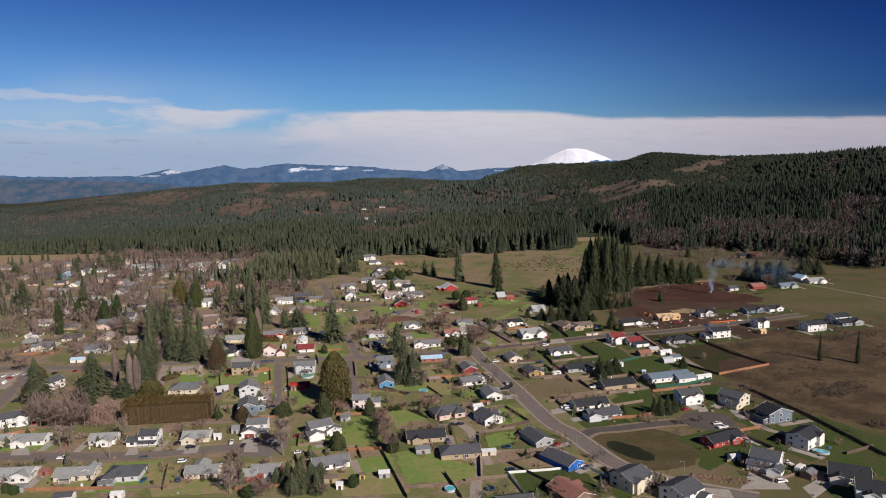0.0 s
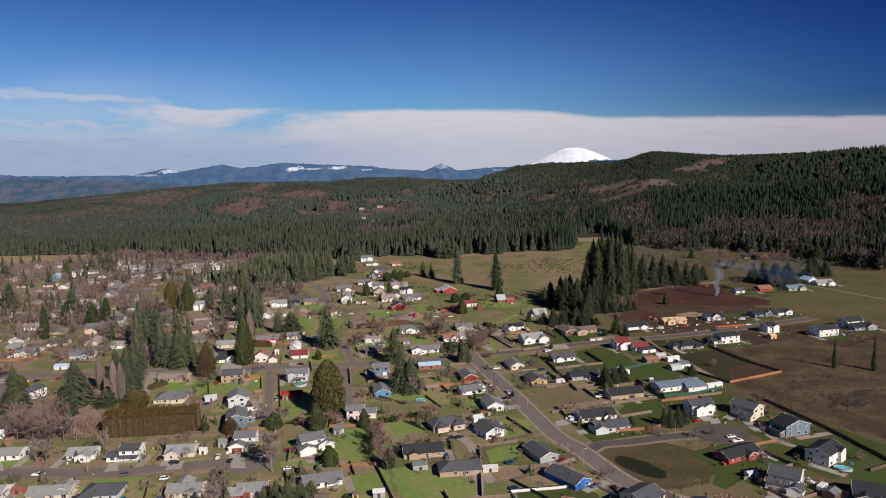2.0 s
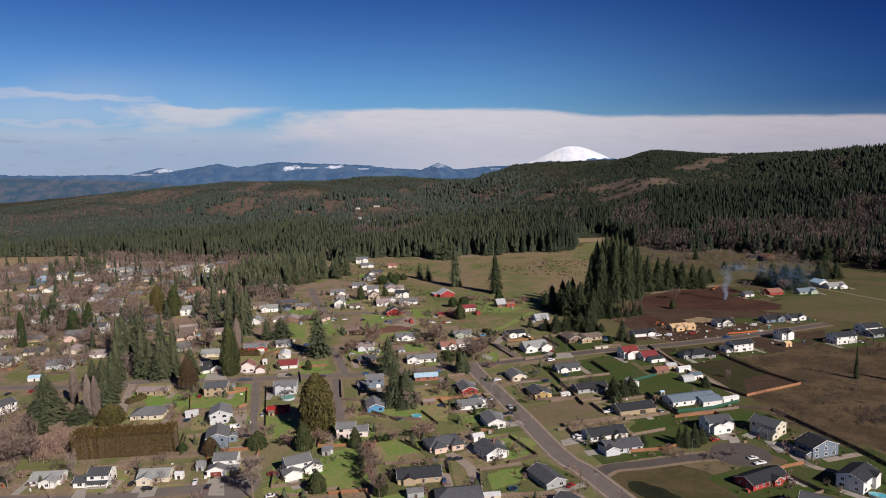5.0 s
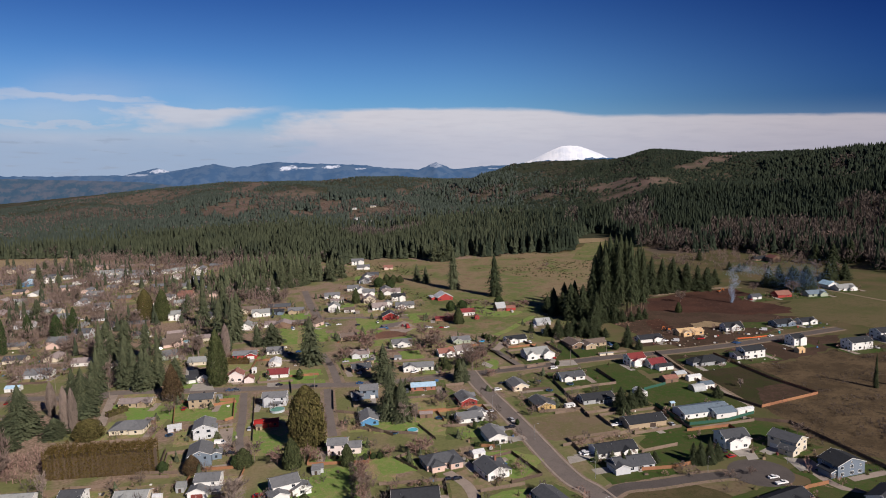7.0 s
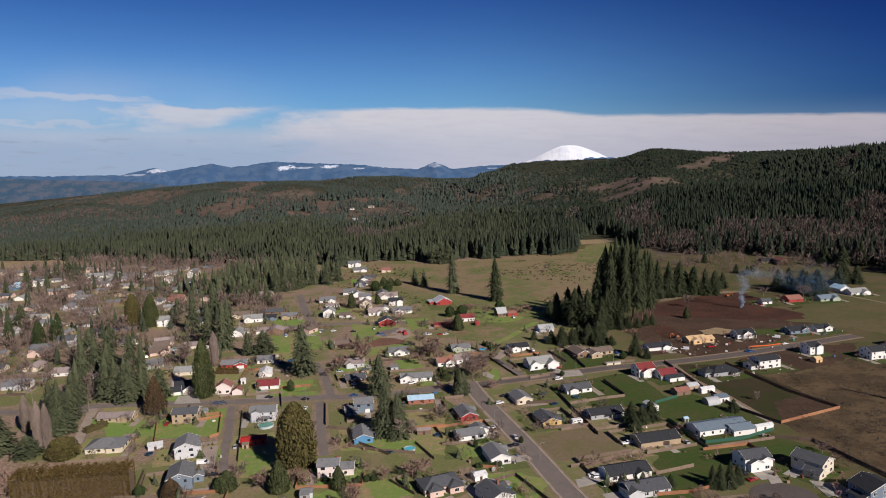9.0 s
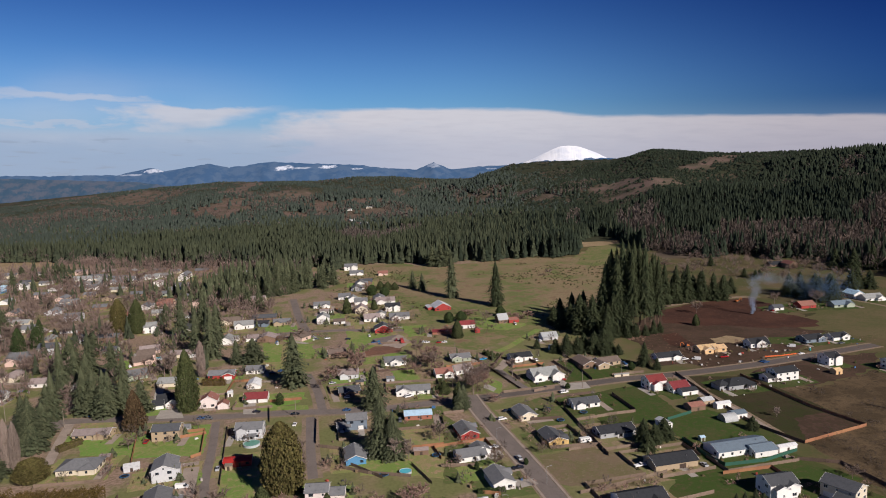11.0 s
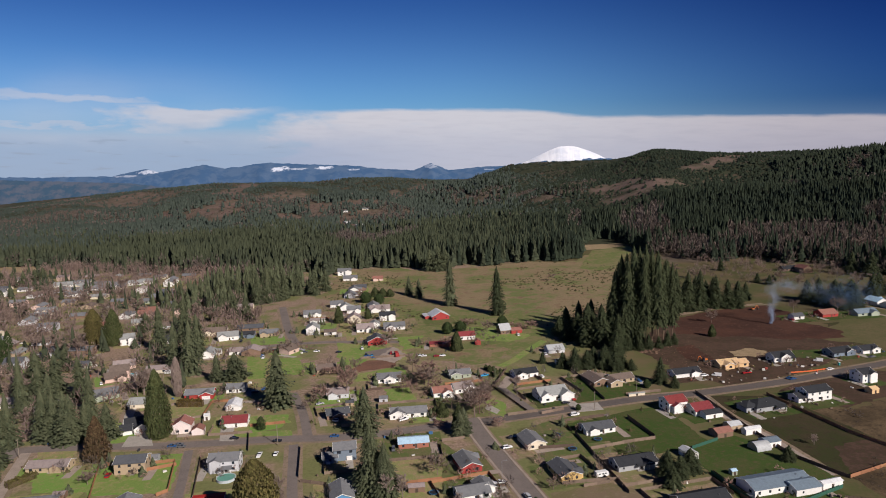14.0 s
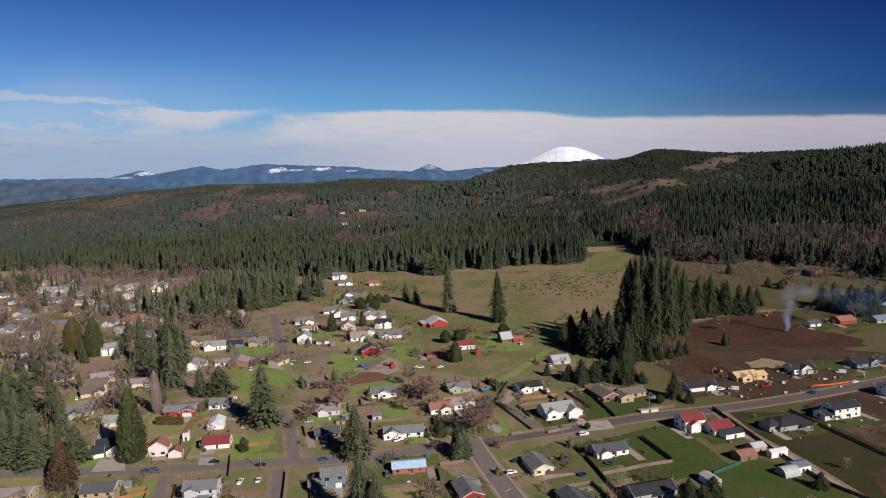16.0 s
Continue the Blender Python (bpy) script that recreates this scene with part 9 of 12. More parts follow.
house(-400.3, 1019.5, 3.0, 19.5, 11.3, 2.7, "white", "grey", detail=1, pitch=0.52)
patch("lawn", [(-385.3, 1011.3), (-357.1, 1012.8), (-358.7, 1044.1), (-386.9, 1042.6)], 0.0475, MOWN, "bright green mown lawn round a house", "lawn", ragged=0.5, seed=183)
house(-372.0, 1027.7, 3.0, 18.3, 11.3, 2.7, "white", "light", detail=1, pitch=0.52)
patch("lawn", [(-201.9, 834.2), (-174.3, 836.6), (-176.5, 861.8), (-204.1, 859.4)], 0.0480, DULL, "worn green-brown lawn round a house", "lawn", ragged=0.5, seed=184)
house(-189.2, 848.0, 5.0, 15.8, 11.3, 2.7, "cream", "mauve", detail=1, pitch=0.52)
patch("lawn", [(-191.1, 812.2), (-193.9, 843.2), (-221.1, 840.8), (-218.3, 809.8)], 0.0300, LAWN, "green lawn round a house", "lawn", ragged=0.5, seed=185)
house(-206.1, 826.5, 95.0, 17.1, 11.3, 2.7, "tan", "dark", detail=1, pitch=0.52)
patch("lawn", [(37.7, 690.6), (33.7, 713.7), (6.1, 708.8), (10.1, 685.7)], 0.0305, DULL, "worn green-brown lawn round a house", "lawn", ragged=0.5, seed=186)
house(22.6, 699.8, 8, 14.0, 9.0, 3.4, "white", "red", detail=1, pitch=0.5)
house(3.0, 682.5, 3, 17.5, 7.0, 2.2, "brick", "red", detail=1, pitch=0.3)
patch("lawn", [(43.5, 690.0), (69.7, 694.6), (64.3, 725.4), (38.1, 720.8)], 0.0310, GREEN, "deep green lawn round a house", "lawn", ragged=0.5, seed=187)
house(54.4, 714.5, 14, 8.5, 11.0, 3.2, "brown", "silver", pitch=0.75, name='barn', note='on grass')
shed(63.6, 713.5, 14, 9.0, 8.0, 2.6, "red", "rust", note="beside a barn")
patch("lawn", [(405.8, 750.7), (400.9, 778.9), (376.0, 774.5), (380.9, 746.3)], 0.0315, DIM_LAWN, "dark green lawn round a house", "lawn", ragged=0.5, seed=188)
house(390.9, 762.6, 100.0, 14.6, 11.3, 4, "white", "sky", detail=1, pitch=0.52)
patch("lawn", [(386.4, 733.7), (415.5, 738.8), (410.8, 765.7), (381.7, 760.6)], 0.0320, DIM_LAWN, "dark green lawn round a house", "lawn", ragged=0.5, seed=189)
house(398.6, 749.7, 10.0, 19.5, 11.3, 2.7, "white", "light", detail=1, pitch=0.52)
patch("lawn", [(344.4, 711.3), (375.4, 716.7), (370.6, 744.3), (339.6, 738.9)], 0.0325, DIM_LAWN, "dark green lawn round a house", "lawn", ragged=0.5, seed=190)
house(357.5, 727.8, 10.0, 19.5, 10.0, 2.6, "sage", "teal", detail=1, pitch=0.52)
patch("lawn", [(314.9, 711.1), (343.1, 716.1), (337.7, 746.9), (309.5, 741.9)], 0.0330, DIM_LAWN, "dark green lawn round a house", "lawn", ragged=0.5, seed=191)
house(326.3, 729.0, 10.0, 14.6, 11.3, 2.7, "red", "rust", detail=1, pitch=0.52)
patch("lawn", [(435.2, 925.5), (432.8, 952.5), (407.6, 950.3), (410.0, 923.3)], 0.0335, DIM_LAWN, "dark green lawn round a house", "lawn", ragged=0.5, seed=192)
house(421.4, 937.9, 95.0, 17.1, 11.3, 5.5, "brown", "rust", detail=1, pitch=0.52)
patch("lawn", [(397.8, 938.3), (426.8, 940.9), (424.4, 968.1), (395.4, 965.5)], 0.0340, DIM_LAWN, "dark green lawn round a house", "lawn", ragged=0.5, seed=193)
house(411.1, 953.2, 5.0, 17.1, 11.3, 2.7, "brown", "black", detail=1, pitch=0.52)
patch("lawn", [(74.0, 637.2), (99.8, 641.8), (95.0, 669.4), (69.2, 664.8)], 0.0345, DULL, "worn green-brown lawn round a house", "lawn", ragged=0.5, seed=194)
house(84.5, 653.3, 10.0, 12.2, 10.0, 2.6, "pale", "silver", detail=1, pitch=0.52)
patch("lawn", [(290.7, 707.7), (310.2, 711.2), (305.5, 738.3), (286.0, 734.8)], 0.0350, DIM_LAWN, "dark green lawn round a house", "lawn", ragged=0.5, seed=195)
house(298.1, 723.0, 10.0, 9.8, 7.5, 2.7, "white", "dark", detail=1, pitch=0.52)

# ---------- sheds ----------
shed(-61.0, 383.7, 5, 4, 4, 2.4, "grey", "grey", note="in a yard")
shed(-125.0, 362.8, 3, 3.5, 3, 2.6, "white", "white", note="in a yard")
shed(-195.0, 326.3, 3, 5, 4, 2.2, "brick", "rust", note="in a yard")
shed(-56.8, 309.5, 5, 6, 4, 2.3, "tan", "brown", note="in a yard")
shed(-51.8, 302.3, 5, 3, 3, 2.5, "white", "white", note="in a yard")
shed(-33.0, 312.6, 5, 5, 4, 2.4, "grey", "white", note="in a yard")
shed(-42.9, 311.4, 5, 2.5, 2.5, 2.2, "yellow", "brown", note="in a yard")
shed(-118.3, 372.3, 5, 3.5, 6, 2.6, "grey", "light", note="in a yard")
shed(-197.0, 309.6, 5, 4, 4, 2.4, "grey", "grey", note="in a yard")
shed(-148.6, 299.8, 5, 5, 4, 2.4, "white", "white", note="in a yard")
shed(-171.8, 299.6, 5, 8, 5, 2.4, "white", "dark", note="in a yard")
shed(-159.1, 311.2, 5, 6, 4, 2.2, "grey", "grey", note="in a yard")
shed(-16.2, 338.0, 10, 7, 5, 2.6, "grey", "grey", note="in a yard")
shed(13.6, 395.8, 20, 6, 5, 2.2, "white", "white", note="in a yard")
shed(15.9, 333.3, 5, 7, 4, 2, "cream", "white", note="in a yard")
shed(129.0, 318.7, 15, 5, 3, 2.3, "white", "white", note="in a yard")
shed(153.0, 299.0, 40, 6, 5, 2.6, "brown", "grey", note="in a yard")
shed(147.1, 500.7, 15, 7, 6, 2.8, "tan", "silver", note="in a yard")
shed(138.1, 493.6, 15, 9, 7, 2.6, "brown", "rust", note="in a yard")
shed(153.6, 494.2, 15, 9, 3.5, 2.8, "white", "white", note="in a yard")
shed(155.3, 479.3, 15, 8, 6, 2.8, "white", "teal", note="in a yard")
shed(113.5, 470.9, 105, 8, 5, 2.8, "white", "silver", note="in a yard")
shed(125.5, 451.3, 15, 2.5, 2.5, 2, "sage", "sky", note="in a yard")
shed(159.6, 436.9, 15, 10, 3, 2.5, "white", "white", note="in a yard")
shed(81.8, 621.8, 10, 4, 4, 3, "white", "light", note="in a yard")
shed(30.9, 681.5, 98, 4.5, 4.0, 2.8, "red", "rust", pitch=0.7, note="in a yard")
shed(246.3, 544.3, 14, 5, 5, 2.6, "pine", "pine", note="in a yard")
shed(114.6, 554.4, 10, 10, 1.2, 1.6, "cream", "light", note="in a yard")
shed(-130.6, 544.4, 10, 3, 4, 2.6, "white", "white", note="in a yard")
shed(-128.8, 524.5, 98, 6.5, 6.0, 2.6, "blush", "rust", pitch=0.55, note="in a yard")
shed(-139.1, 490.1, 5, 5, 5, 2.6, "grey", "grey", note="in a yard")
shed(-101.1, 439.6, 5, 3, 3, 2.2, "tan", "brown", note="in a yard")
shed(-32.9, 562.1, 5, 5, 5, 2.4, "pale", "grey", note="in a yard")
shed(-11.5, 448.8, 5, 7, 4, 2.4, "brown", "mauve", note="in a yard")
shed(-52.2, 557.6, 5, 5, 4, 2.2, "tan", "dark", note="in a yard")
shed(-147.7, 443.2, 20, 7, 5, 2.4, "pale", "white", note="in a yard")
shed(-165.8, 455.9, 5, 5, 4, 2.2, "brown", "mauve", note="in a yard")
shed(-60.6, 385.7, 10, 5, 5, 2.4, "pale", "grey", note="in a yard")
shed(-219.9, 702.5, 5, 5, 5, 2.4, "pale", "sky", note="in a yard")
shed(-282.9, 523.7, 5, 9, 6, 2.4, "white", "sky", note="in a yard")

# ---------- trees ----------
tree("bare", -293.3, 609.2, 12.7, 7.8)
tree("bare", -260.2, 586.2, 14.4, 7.4)
tree("bare", -229.7, 544.4, 12.0, 5.9)
tree("bare", -159.7, 467.2, 6.9, 4.1)
tree("bare", -189.7, 601.6, 16.8, 6.7)
tree("bare", -71.2, 578.9, 7.4, 4.6)
tree("ruddy", -55.4, 572.0, 21.0, 6.4)
tree("birch", -23.4, 441.0, 12.2, 3.1)
tree("birch", -17.1, 442.2, 11.5, 3.1)
tree("birch", -67.6, 432.7, 18.5, 1.9)
tree("birch", -65.1, 432.5, 17.3, 1.7)
tree("bare", -2.4, 462.3, 10.9, 4.7)
tree("bare", 18.7, 529.6, 19.8, 10.0)
tree("bare", 22.8, 429.2, 9.0, 4.8)
tree("bare", 46.3, 444.1, 5.6, 3.0)
tree("bare", 6.7, 542.7, 10.2, 5.0)
tree("bare", -76.0, 552.1, 7.0, 4.3)
tree("bare", -55.3, 621.6, 10.2, 6.0)
tree("bare", -114.1, 675.9, 11.4, 6.7)
tree("bare", -17.0, 616.6, 14.2, 5.9)
tree("bare", -8.8, 589.3, 11.4, 5.6)
tree("fir", 11.9, 509.6, 14.1, 4.6)
tree("bare", -38.7, 682.5, 11.5, 5.6)
tree("bare", 226.4, 720.5, 12.3, 6.0)
tree("bare", 305.7, 741.6, 12.8, 6.3)
tree("bare", 340.4, 735.6, 15.2, 7.4)
tree("bare", -162.0, 784.4, 16.4, 8.1)
tree("bare", -203.9, 791.3, 16.6, 8.1)
tree("round", 124.5, 566.8, 5.4, 2.1)
tree("round", 76.4, 534.8, 3.3, 1.6)
tree("fir", -211.6, 528.7, 16.5, 4.8)
tree("fir", -225.4, 513.2, 22.1, 6.2)
tree("fir", 250.4, 467.8, 21.6, 1.6, "in a scrub field")
tree("fir", 271.0, 459.3, 24.4, 1.8, "in a scrub field")
tree("fir", -202.9, 521.5, 27.8, 6.9)
tree("fir", -192.5, 518.2, 26.8, 6.9)
tree("fir", -222.7, 554.2, 28.7, 7.6)
tree("fir", -188.2, 525.0, 20.7, 5.8)
tree("fir", -245.3, 583.6, 24.7, 8.1)
tree("fir", -264.0, 437.9, 28.2, 8.4)
tree("fir", -230.8, 444.2, 29.1, 10.4)
tree("fir", -210.4, 440.0, 11.1, 7.2)
tree("fir", -211.7, 471.5, 27.7, 8.0)
tree("fir", -225.3, 423.9, 8.3, 5.2)
tree("fir", -597.8, 962.4, 24.6, 10.7)
tree("fir", -465.8, 760.1, 30.2, 9.5)
tree("fir", -381.9, 727.3, 24.7, 9.1)
tree("fir", -75.1, 306.2, 12.2, 4.1)
tree("fir", -69.2, 302.1, 14.5, 4.9)
tree("fir", -64.6, 304.3, 12.6, 4.5)
tree("fir", -61.8, 312.7, 8.1, 3.6)
tree("fir", -71.8, 298.8, 10.2, 4.0)
tree("fir", -80.8, 308.4, 8.0, 3.3)
tree("fir", -61.0, 298.8, 9.9, 3.6)
tree("fir", -195.3, 518.3, 28.1, 7.9)
tree("fir", -209.1, 522.6, 29.5, 7.0)
tree("fir", -242.8, 560.9, 38.5, 5.9)
tree("fir", -266.0, 618.0, 24.6, 8.0)
tree("fir", -242.8, 598.3, 27.5, 7.7)
tree("fir", -222.6, 587.9, 28.2, 6.3)
tree("fir", -200.8, 556.2, 30.9, 4.7)
tree("fir", -267.4, 656.0, 16.2, 7.2)
tree("fir", -210.1, 470.2, 30.1, 7.8)
tree("fir", -214.4, 488.9, 19.9, 6.3)
tree("fir", -175.6, 522.0, 19.6, 6.6)
tree("fir", -135.2, 617.7, 18.3, 9.6)
tree("fir", -146.3, 614.6, 18.2, 4.8)
tree("fir", -94.1, 560.2, 34.8, 9.4)
tree("fir", -169.6, 633.3, 39.5, 8.3)
tree("fir", -184.7, 645.1, 34.7, 7.1)
tree("fir", -178.2, 673.8, 34.2, 7.5)
tree("fir", -213.3, 692.5, 38.0, 7.0)
tree("fir", -206.2, 726.6, 37.6, 8.2)
tree("fir", -30.6, 450.5, 31.0, 7.6)
tree("fir", -24.5, 446.0, 24.0, 6.4)
tree("fir", -39.2, 513.6, 25.6, 7.5)
tree("fir", -27.2, 890.8, 20.7, 5.7)
tree("fir", -16.4, 873.2, 20.6, 5.6)
tree("fir", -232.1, 500.5, 20.6, 6.0)
tree("fir", -223.4, 515.6, 30.0, 6.3)
tree("fir", -253.7, 764.9, 17.9, 6.1)
tree("fir", -519.0, 1040.7, 21.7, 7.6)
tree("fir", -511.3, 1053.7, 21.0, 9.0)
tree("fir", -500.0, 1051.3, 23.6, 9.0)
tree("fir", -512.5, 960.8, 28.3, 6.9)
tree("fir", -573.1, 1081.9, 16.2, 6.6)
tree("fir", -555.4, 1078.1, 15.1, 6.6)
tree("fir", -225.9, 884.6, 34.2, 7.3)
tree("fir", -218.1, 893.9, 34.6, 7.4)
tree("fir", -204.2, 880.6, 38.2, 7.9)
tree("fir", -196.2, 889.8, 34.4, 7.4)
tree("fir", -181.7, 872.3, 34.5, 7.8)
tree("fir", -173.0, 879.1, 36.5, 7.9)
tree("fir", -165.9, 884.1, 32.0, 7.3)
tree("fir", -159.5, 893.9, 32.5, 7.4)
tree("fir", -221.9, 843.7, 26.2, 6.9)
tree("fir", -236.6, 865.9, 25.0, 7.1)
tree("fir", -204.0, 822.2, 25.4, 7.3)
tree("fir", -189.6, 810.9, 25.0, 7.2)
tree("fir", -177.9, 808.9, 24.9, 7.1)
tree("fir", -256.6, 890.3, 23.7, 7.4)
tree("fir", -263.9, 881.1, 21.3, 7.3)
tree("fir", -198.2, 924.2, 36.0, 7.7)
tree("fir", -190.3, 947.0, 32.4, 7.9)
tree("fir", -171.6, 943.2, 32.3, 7.9)
tree("fir", -148.6, 914.5, 31.1, 7.6)
tree("fir", -130.8, 911.0, 28.8, 7.6)
tree("fir", -121.1, 933.1, 25.0, 6.7)
tree("fir", 56.0, 781.0, 45.0, 7.6)
tree("fir", 15.0, 830.2, 45.0, 8.0)
tree("fir", 132.0, 668.7, 47.8, 8.9)
tree("fir", 120.6, 658.6, 32.1, 8.0)
tree("fir", 112.1, 666.9, 32.3, 9.2)
tree("fir", 109.3, 689.5, 20.1, 6.9)
tree("fir", 100.4, 683.2, 17.1, 6.1)
tree("fir", 89.7, 607.0, 15.2, 4.2)
tree("fir", 98.4, 610.6, 12.6, 5.5)
tree("fir", 108.8, 609.2, 14.0, 5.5)
tree("fir", 115.4, 603.7, 12.5, 5.5)
tree("fir", 83.1, 614.5, 10.9, 4.7)
tree("fir", 122.2, 609.3, 8.1, 3.9)
tree("fir", 126.1, 604.1, 7.4, 3.4)
tree("fir", 212.8, 764.0, 39.3, 7.7)
tree("fir", 224.0, 765.4, 36.6, 7.7)
tree("fir", 235.8, 768.5, 36.7, 7.8)
tree("fir", 252.3, 774.3, 29.8, 7.5)
tree("fir", 262.4, 772.5, 26.8, 7.5)
tree("fir", 270.7, 771.0, 24.2, 7.1)
tree("fir", 353.0, 787.0, 22.3, 8.2)
tree("fir", 359.6, 772.8, 22.5, 9.8)
tree("fir", 369.8, 765.5, 23.3, 9.7)
tree("fir", 342.9, 788.9, 20.5, 7.3)
tree("fir", 135.4, 575.0, 16.7, 4.6)
tree("fir", 141.1, 566.2, 7.8, 3.1)
tree("fir", 71.5, 625.8, 8.3, 3.0)
tree("fir", 155.7, 462.6, 7.3, 3.2)
tree("fir", 97.5, 452.5, 12.4, 4.8)
tree("fir", 340.3, 971.0, 14.3, 5.1)
tree("fir", 343.8, 886.9, 10.7, 4.2)
tree("fir", 350.0, 873.3, 10.5, 4.5)
tree("fir", 364.7, 895.1, 6.5, 4.2)
tree("fir", 461.6, 913.8, 26.6, 8.7)
tree("fir", 473.4, 897.5, 28.3, 8.5)
tree("fir", 499.9, 905.1, 30.7, 8.6)
tree("cypress", -148.0, 520.5, 36.5, 6.6)
tree("fir", 110.4, 378.8, 10.2, 2.6)
tree("fir", 113.2, 377.5, 11.4, 2.6)
tree("fir", 117.6, 378.2, 12.6, 2.9)
tree("fir", 122.4, 381.5, 8.6, 2.6)
tree("fir", 78.1, 376.9, 7.3, 2.0)
tree("fir", 93.6, 381.0, 5.8, 2.3)
tree("grove", 139.7, 674.8, 66.4, 7.5, "in a grove")
tree("grove", 146.4, 666.6, 74.2, 7.4, "in a grove")
tree("grove", 155.0, 665.3, 74.6, 7.7, "in a grove")
tree("grove", 162.1, 659.5, 70.5, 7.3, "in a grove")
tree("grove", 173.4, 675.9, 62.0, 6.9, "in a grove")
tree("grove", 155.2, 681.2, 71.3, 7.6, "in a grove")
tree("grove", 140.9, 662.6, 63.4, 7.6, "in a grove")
tree("grove", 161.4, 671.6, 71.2, 6.9, "in a grove")
tree("grove", 174.6, 666.0, 60.2, 5.9, "in a grove")
tree("grove", 134.1, 670.8, 56.5, 7.4, "in a grove")
tree("grove", 151.6, 658.7, 66.5, 6.7, "in a grove")
tree("cedar", -70.5, 415.3, 30.9, 8.9)
tree("cedar", -281.0, 729.0, 29.0, 6.8)
tree("cypress", -262.0, 722.0, 30.0, 7.4)
tree("cedar", -190.4, 435.9, 10.5, 7.4)
tree("column", -347.3, 616.6, 30.0, 3.6)
tree("cedar", -272.8, 457.4, 15.4, 5.0)
tree("russet", -167.2, 493.2, 22.5, 5.9)
tree("russet", -118.8, 388.0, 9.1, 4.4)
tree("russet", -166.3, 365.8, 6.1, 2.5)
tree("column", -358.5, 670.8, 20.9, 4.1)
tree("column", -324.1, 653.2, 23.3, 5.4)
tree("column", -325.4, 679.4, 18.1, 4.9)
tree("column", -95.8, 525.5, 7.3, 2.4)
tree("column", -364.8, 720.1, 15.0, 2.9)
tree("column", -336.3, 703.9, 19.4, 3.5)
tree("shaggy", -73.5, 391.1, 13.5, 4.8)
tree("shaggy", -97.1, 394.3, 8.5, 4.6)
tree("round", -100.2, 393.4, 5.9, 2.5)
tree("fir", 9.9, 506.1, 13.8, 4.7)
tree("fir", 130.0, 672.6, 35.1, 7.5)
tree("fir", 137.1, 659.7, 34.2, 7.3)
tree("fir", 146.7, 657.1, 25.5, 6.5)
tree("fir", 131.4, 654.8, 26.5, 6.5)
tree("round", 126.3, 569.6, 3.7, 1.7)
tree("round", 14.1, 428.6, 4.1, 1.1)
tree("round", 37.0, 432.1, 3.3, 1.1)
tree("shaggy", -47.7, 391.0, 10.0, 3.2)
tree("shaggy", -59.0, 345.1, 9.0, 4.2)
tree("round", -45.8, 303.1, 5.8, 2.5)
tree("round", -202.5, 308.3, 4.3, 2.1)
tree("round", -197.7, 306.2, 4.2, 2.1)
tree("round", -90.5, 297.2, 4.9, 3.2)
tree("round", -133.6, 390.5, 5.4, 2.3)
tree("round", -40.0, 396.3, 3.0, 1.5)
tree("round", -36.3, 396.8, 3.0, 1.5)
tree("round", -32.9, 397.1, 3.0, 1.5)
tree("shaggy", -30.9, 340.2, 9.0, 3.4)
tree("poplar", -229.2, 471.6, 20.4, 2.6)
tree("poplar", -207.3, 445.7, 25.4, 2.4)
tree("poplar", -202.9, 445.2, 24.2, 2.4)
tree("poplar", -375.8, 627.3, 14.2, 2.8)
tree("poplar", -162.0, 586.0, 24.5, 3.0)
tree("birch", -85.2, 339.4, 20.7, 5.5)
tree("birch", -99.8, 300.7, 14.4, 4.5)
tree("birch", -205.7, 358.0, 13.3, 3.3)
tree("birch", -200.5, 357.6, 12.3, 3.3)
tree("birch", -175.8, 366.6, 14.3, 2.5)
tree("birch", -88.5, 349.8, 15.5, 4.8)
tree("birch", 45.9, 562.2, 12.5, 3.5)
tree("birch", 175.7, 477.7, 5.8, 1.9)
tree("birch", 6.0, 434.8, 5.0, 2.5)
tree("bare", -231.9, 386.2, 16.6, 7.9)
tree("bare", -221.3, 382.6, 16.4, 7.8)
tree("bare", -213.9, 384.7, 16.5, 7.9)
tree("bare", -206.1, 384.1, 15.4, 6.8)
tree("bare", -242.4, 396.9, 14.4, 6.5)
tree("bare", -236.7, 402.4, 13.5, 6.6)
tree("bare", -78.7, 314.7, 6.9, 4.3)
tree("bare", -84.7, 296.9, 8.2, 4.8)
tree("bare", -93.1, 399.0, 11.1, 4.9)
tree("bare", -35.5, 355.3, 13.8, 5.8)
tree("bare", -39.8, 371.2, 6.2, 4.0)
tree("bare", -31.2, 336.2, 13.0, 3.7)
tree("bare", -388.8, 659.0, 18.6, 9.1)
tree("bare", -370.5, 672.5, 15.2, 9.3)
tree("bare", -349.5, 686.3, 23.3, 9.5)
tree("bare", -259.0, 585.3, 19.8, 6.5)
tree("bare", -313.8, 504.3, 11.3, 6.9)
tree("bare", -338.8, 526.5, 11.8, 7.3)
tree("bare", -57.9, 295.1, 6.5, 3.2)
tree("bare", -56.2, 582.3, 14.4, 6.4)
tree("bare", -71.0, 564.1, 6.8, 5.0)
tree("bare", -6.3, 586.0, 12.7, 6.5)
tree("bare", -185.2, 591.4, 15.5, 5.1)
tree("bare", -270.4, 597.5, 15.7, 6.4)
tree("bare", -232.3, 631.9, 19.7, 5.5)
tree("bare", -289.3, 836.8, 20.0, 7.8)
tree("bare", -368.2, 889.6, 17.2, 8.4)
tree("bare", -314.0, 823.1, 19.6, 7.7)
tree("bare", -316.2, 707.1, 22.7, 8.0)
tree("bare", -292.8, 692.0, 22.1, 7.7)
tree("bare", -273.2, 689.2, 18.9, 6.9)
tree("bare", -400.7, 803.7, 19.0, 9.3)
tree("bare", -405.6, 838.4, 20.0, 9.8)
tree("bare", -356.6, 955.0, 23.4, 8.0)
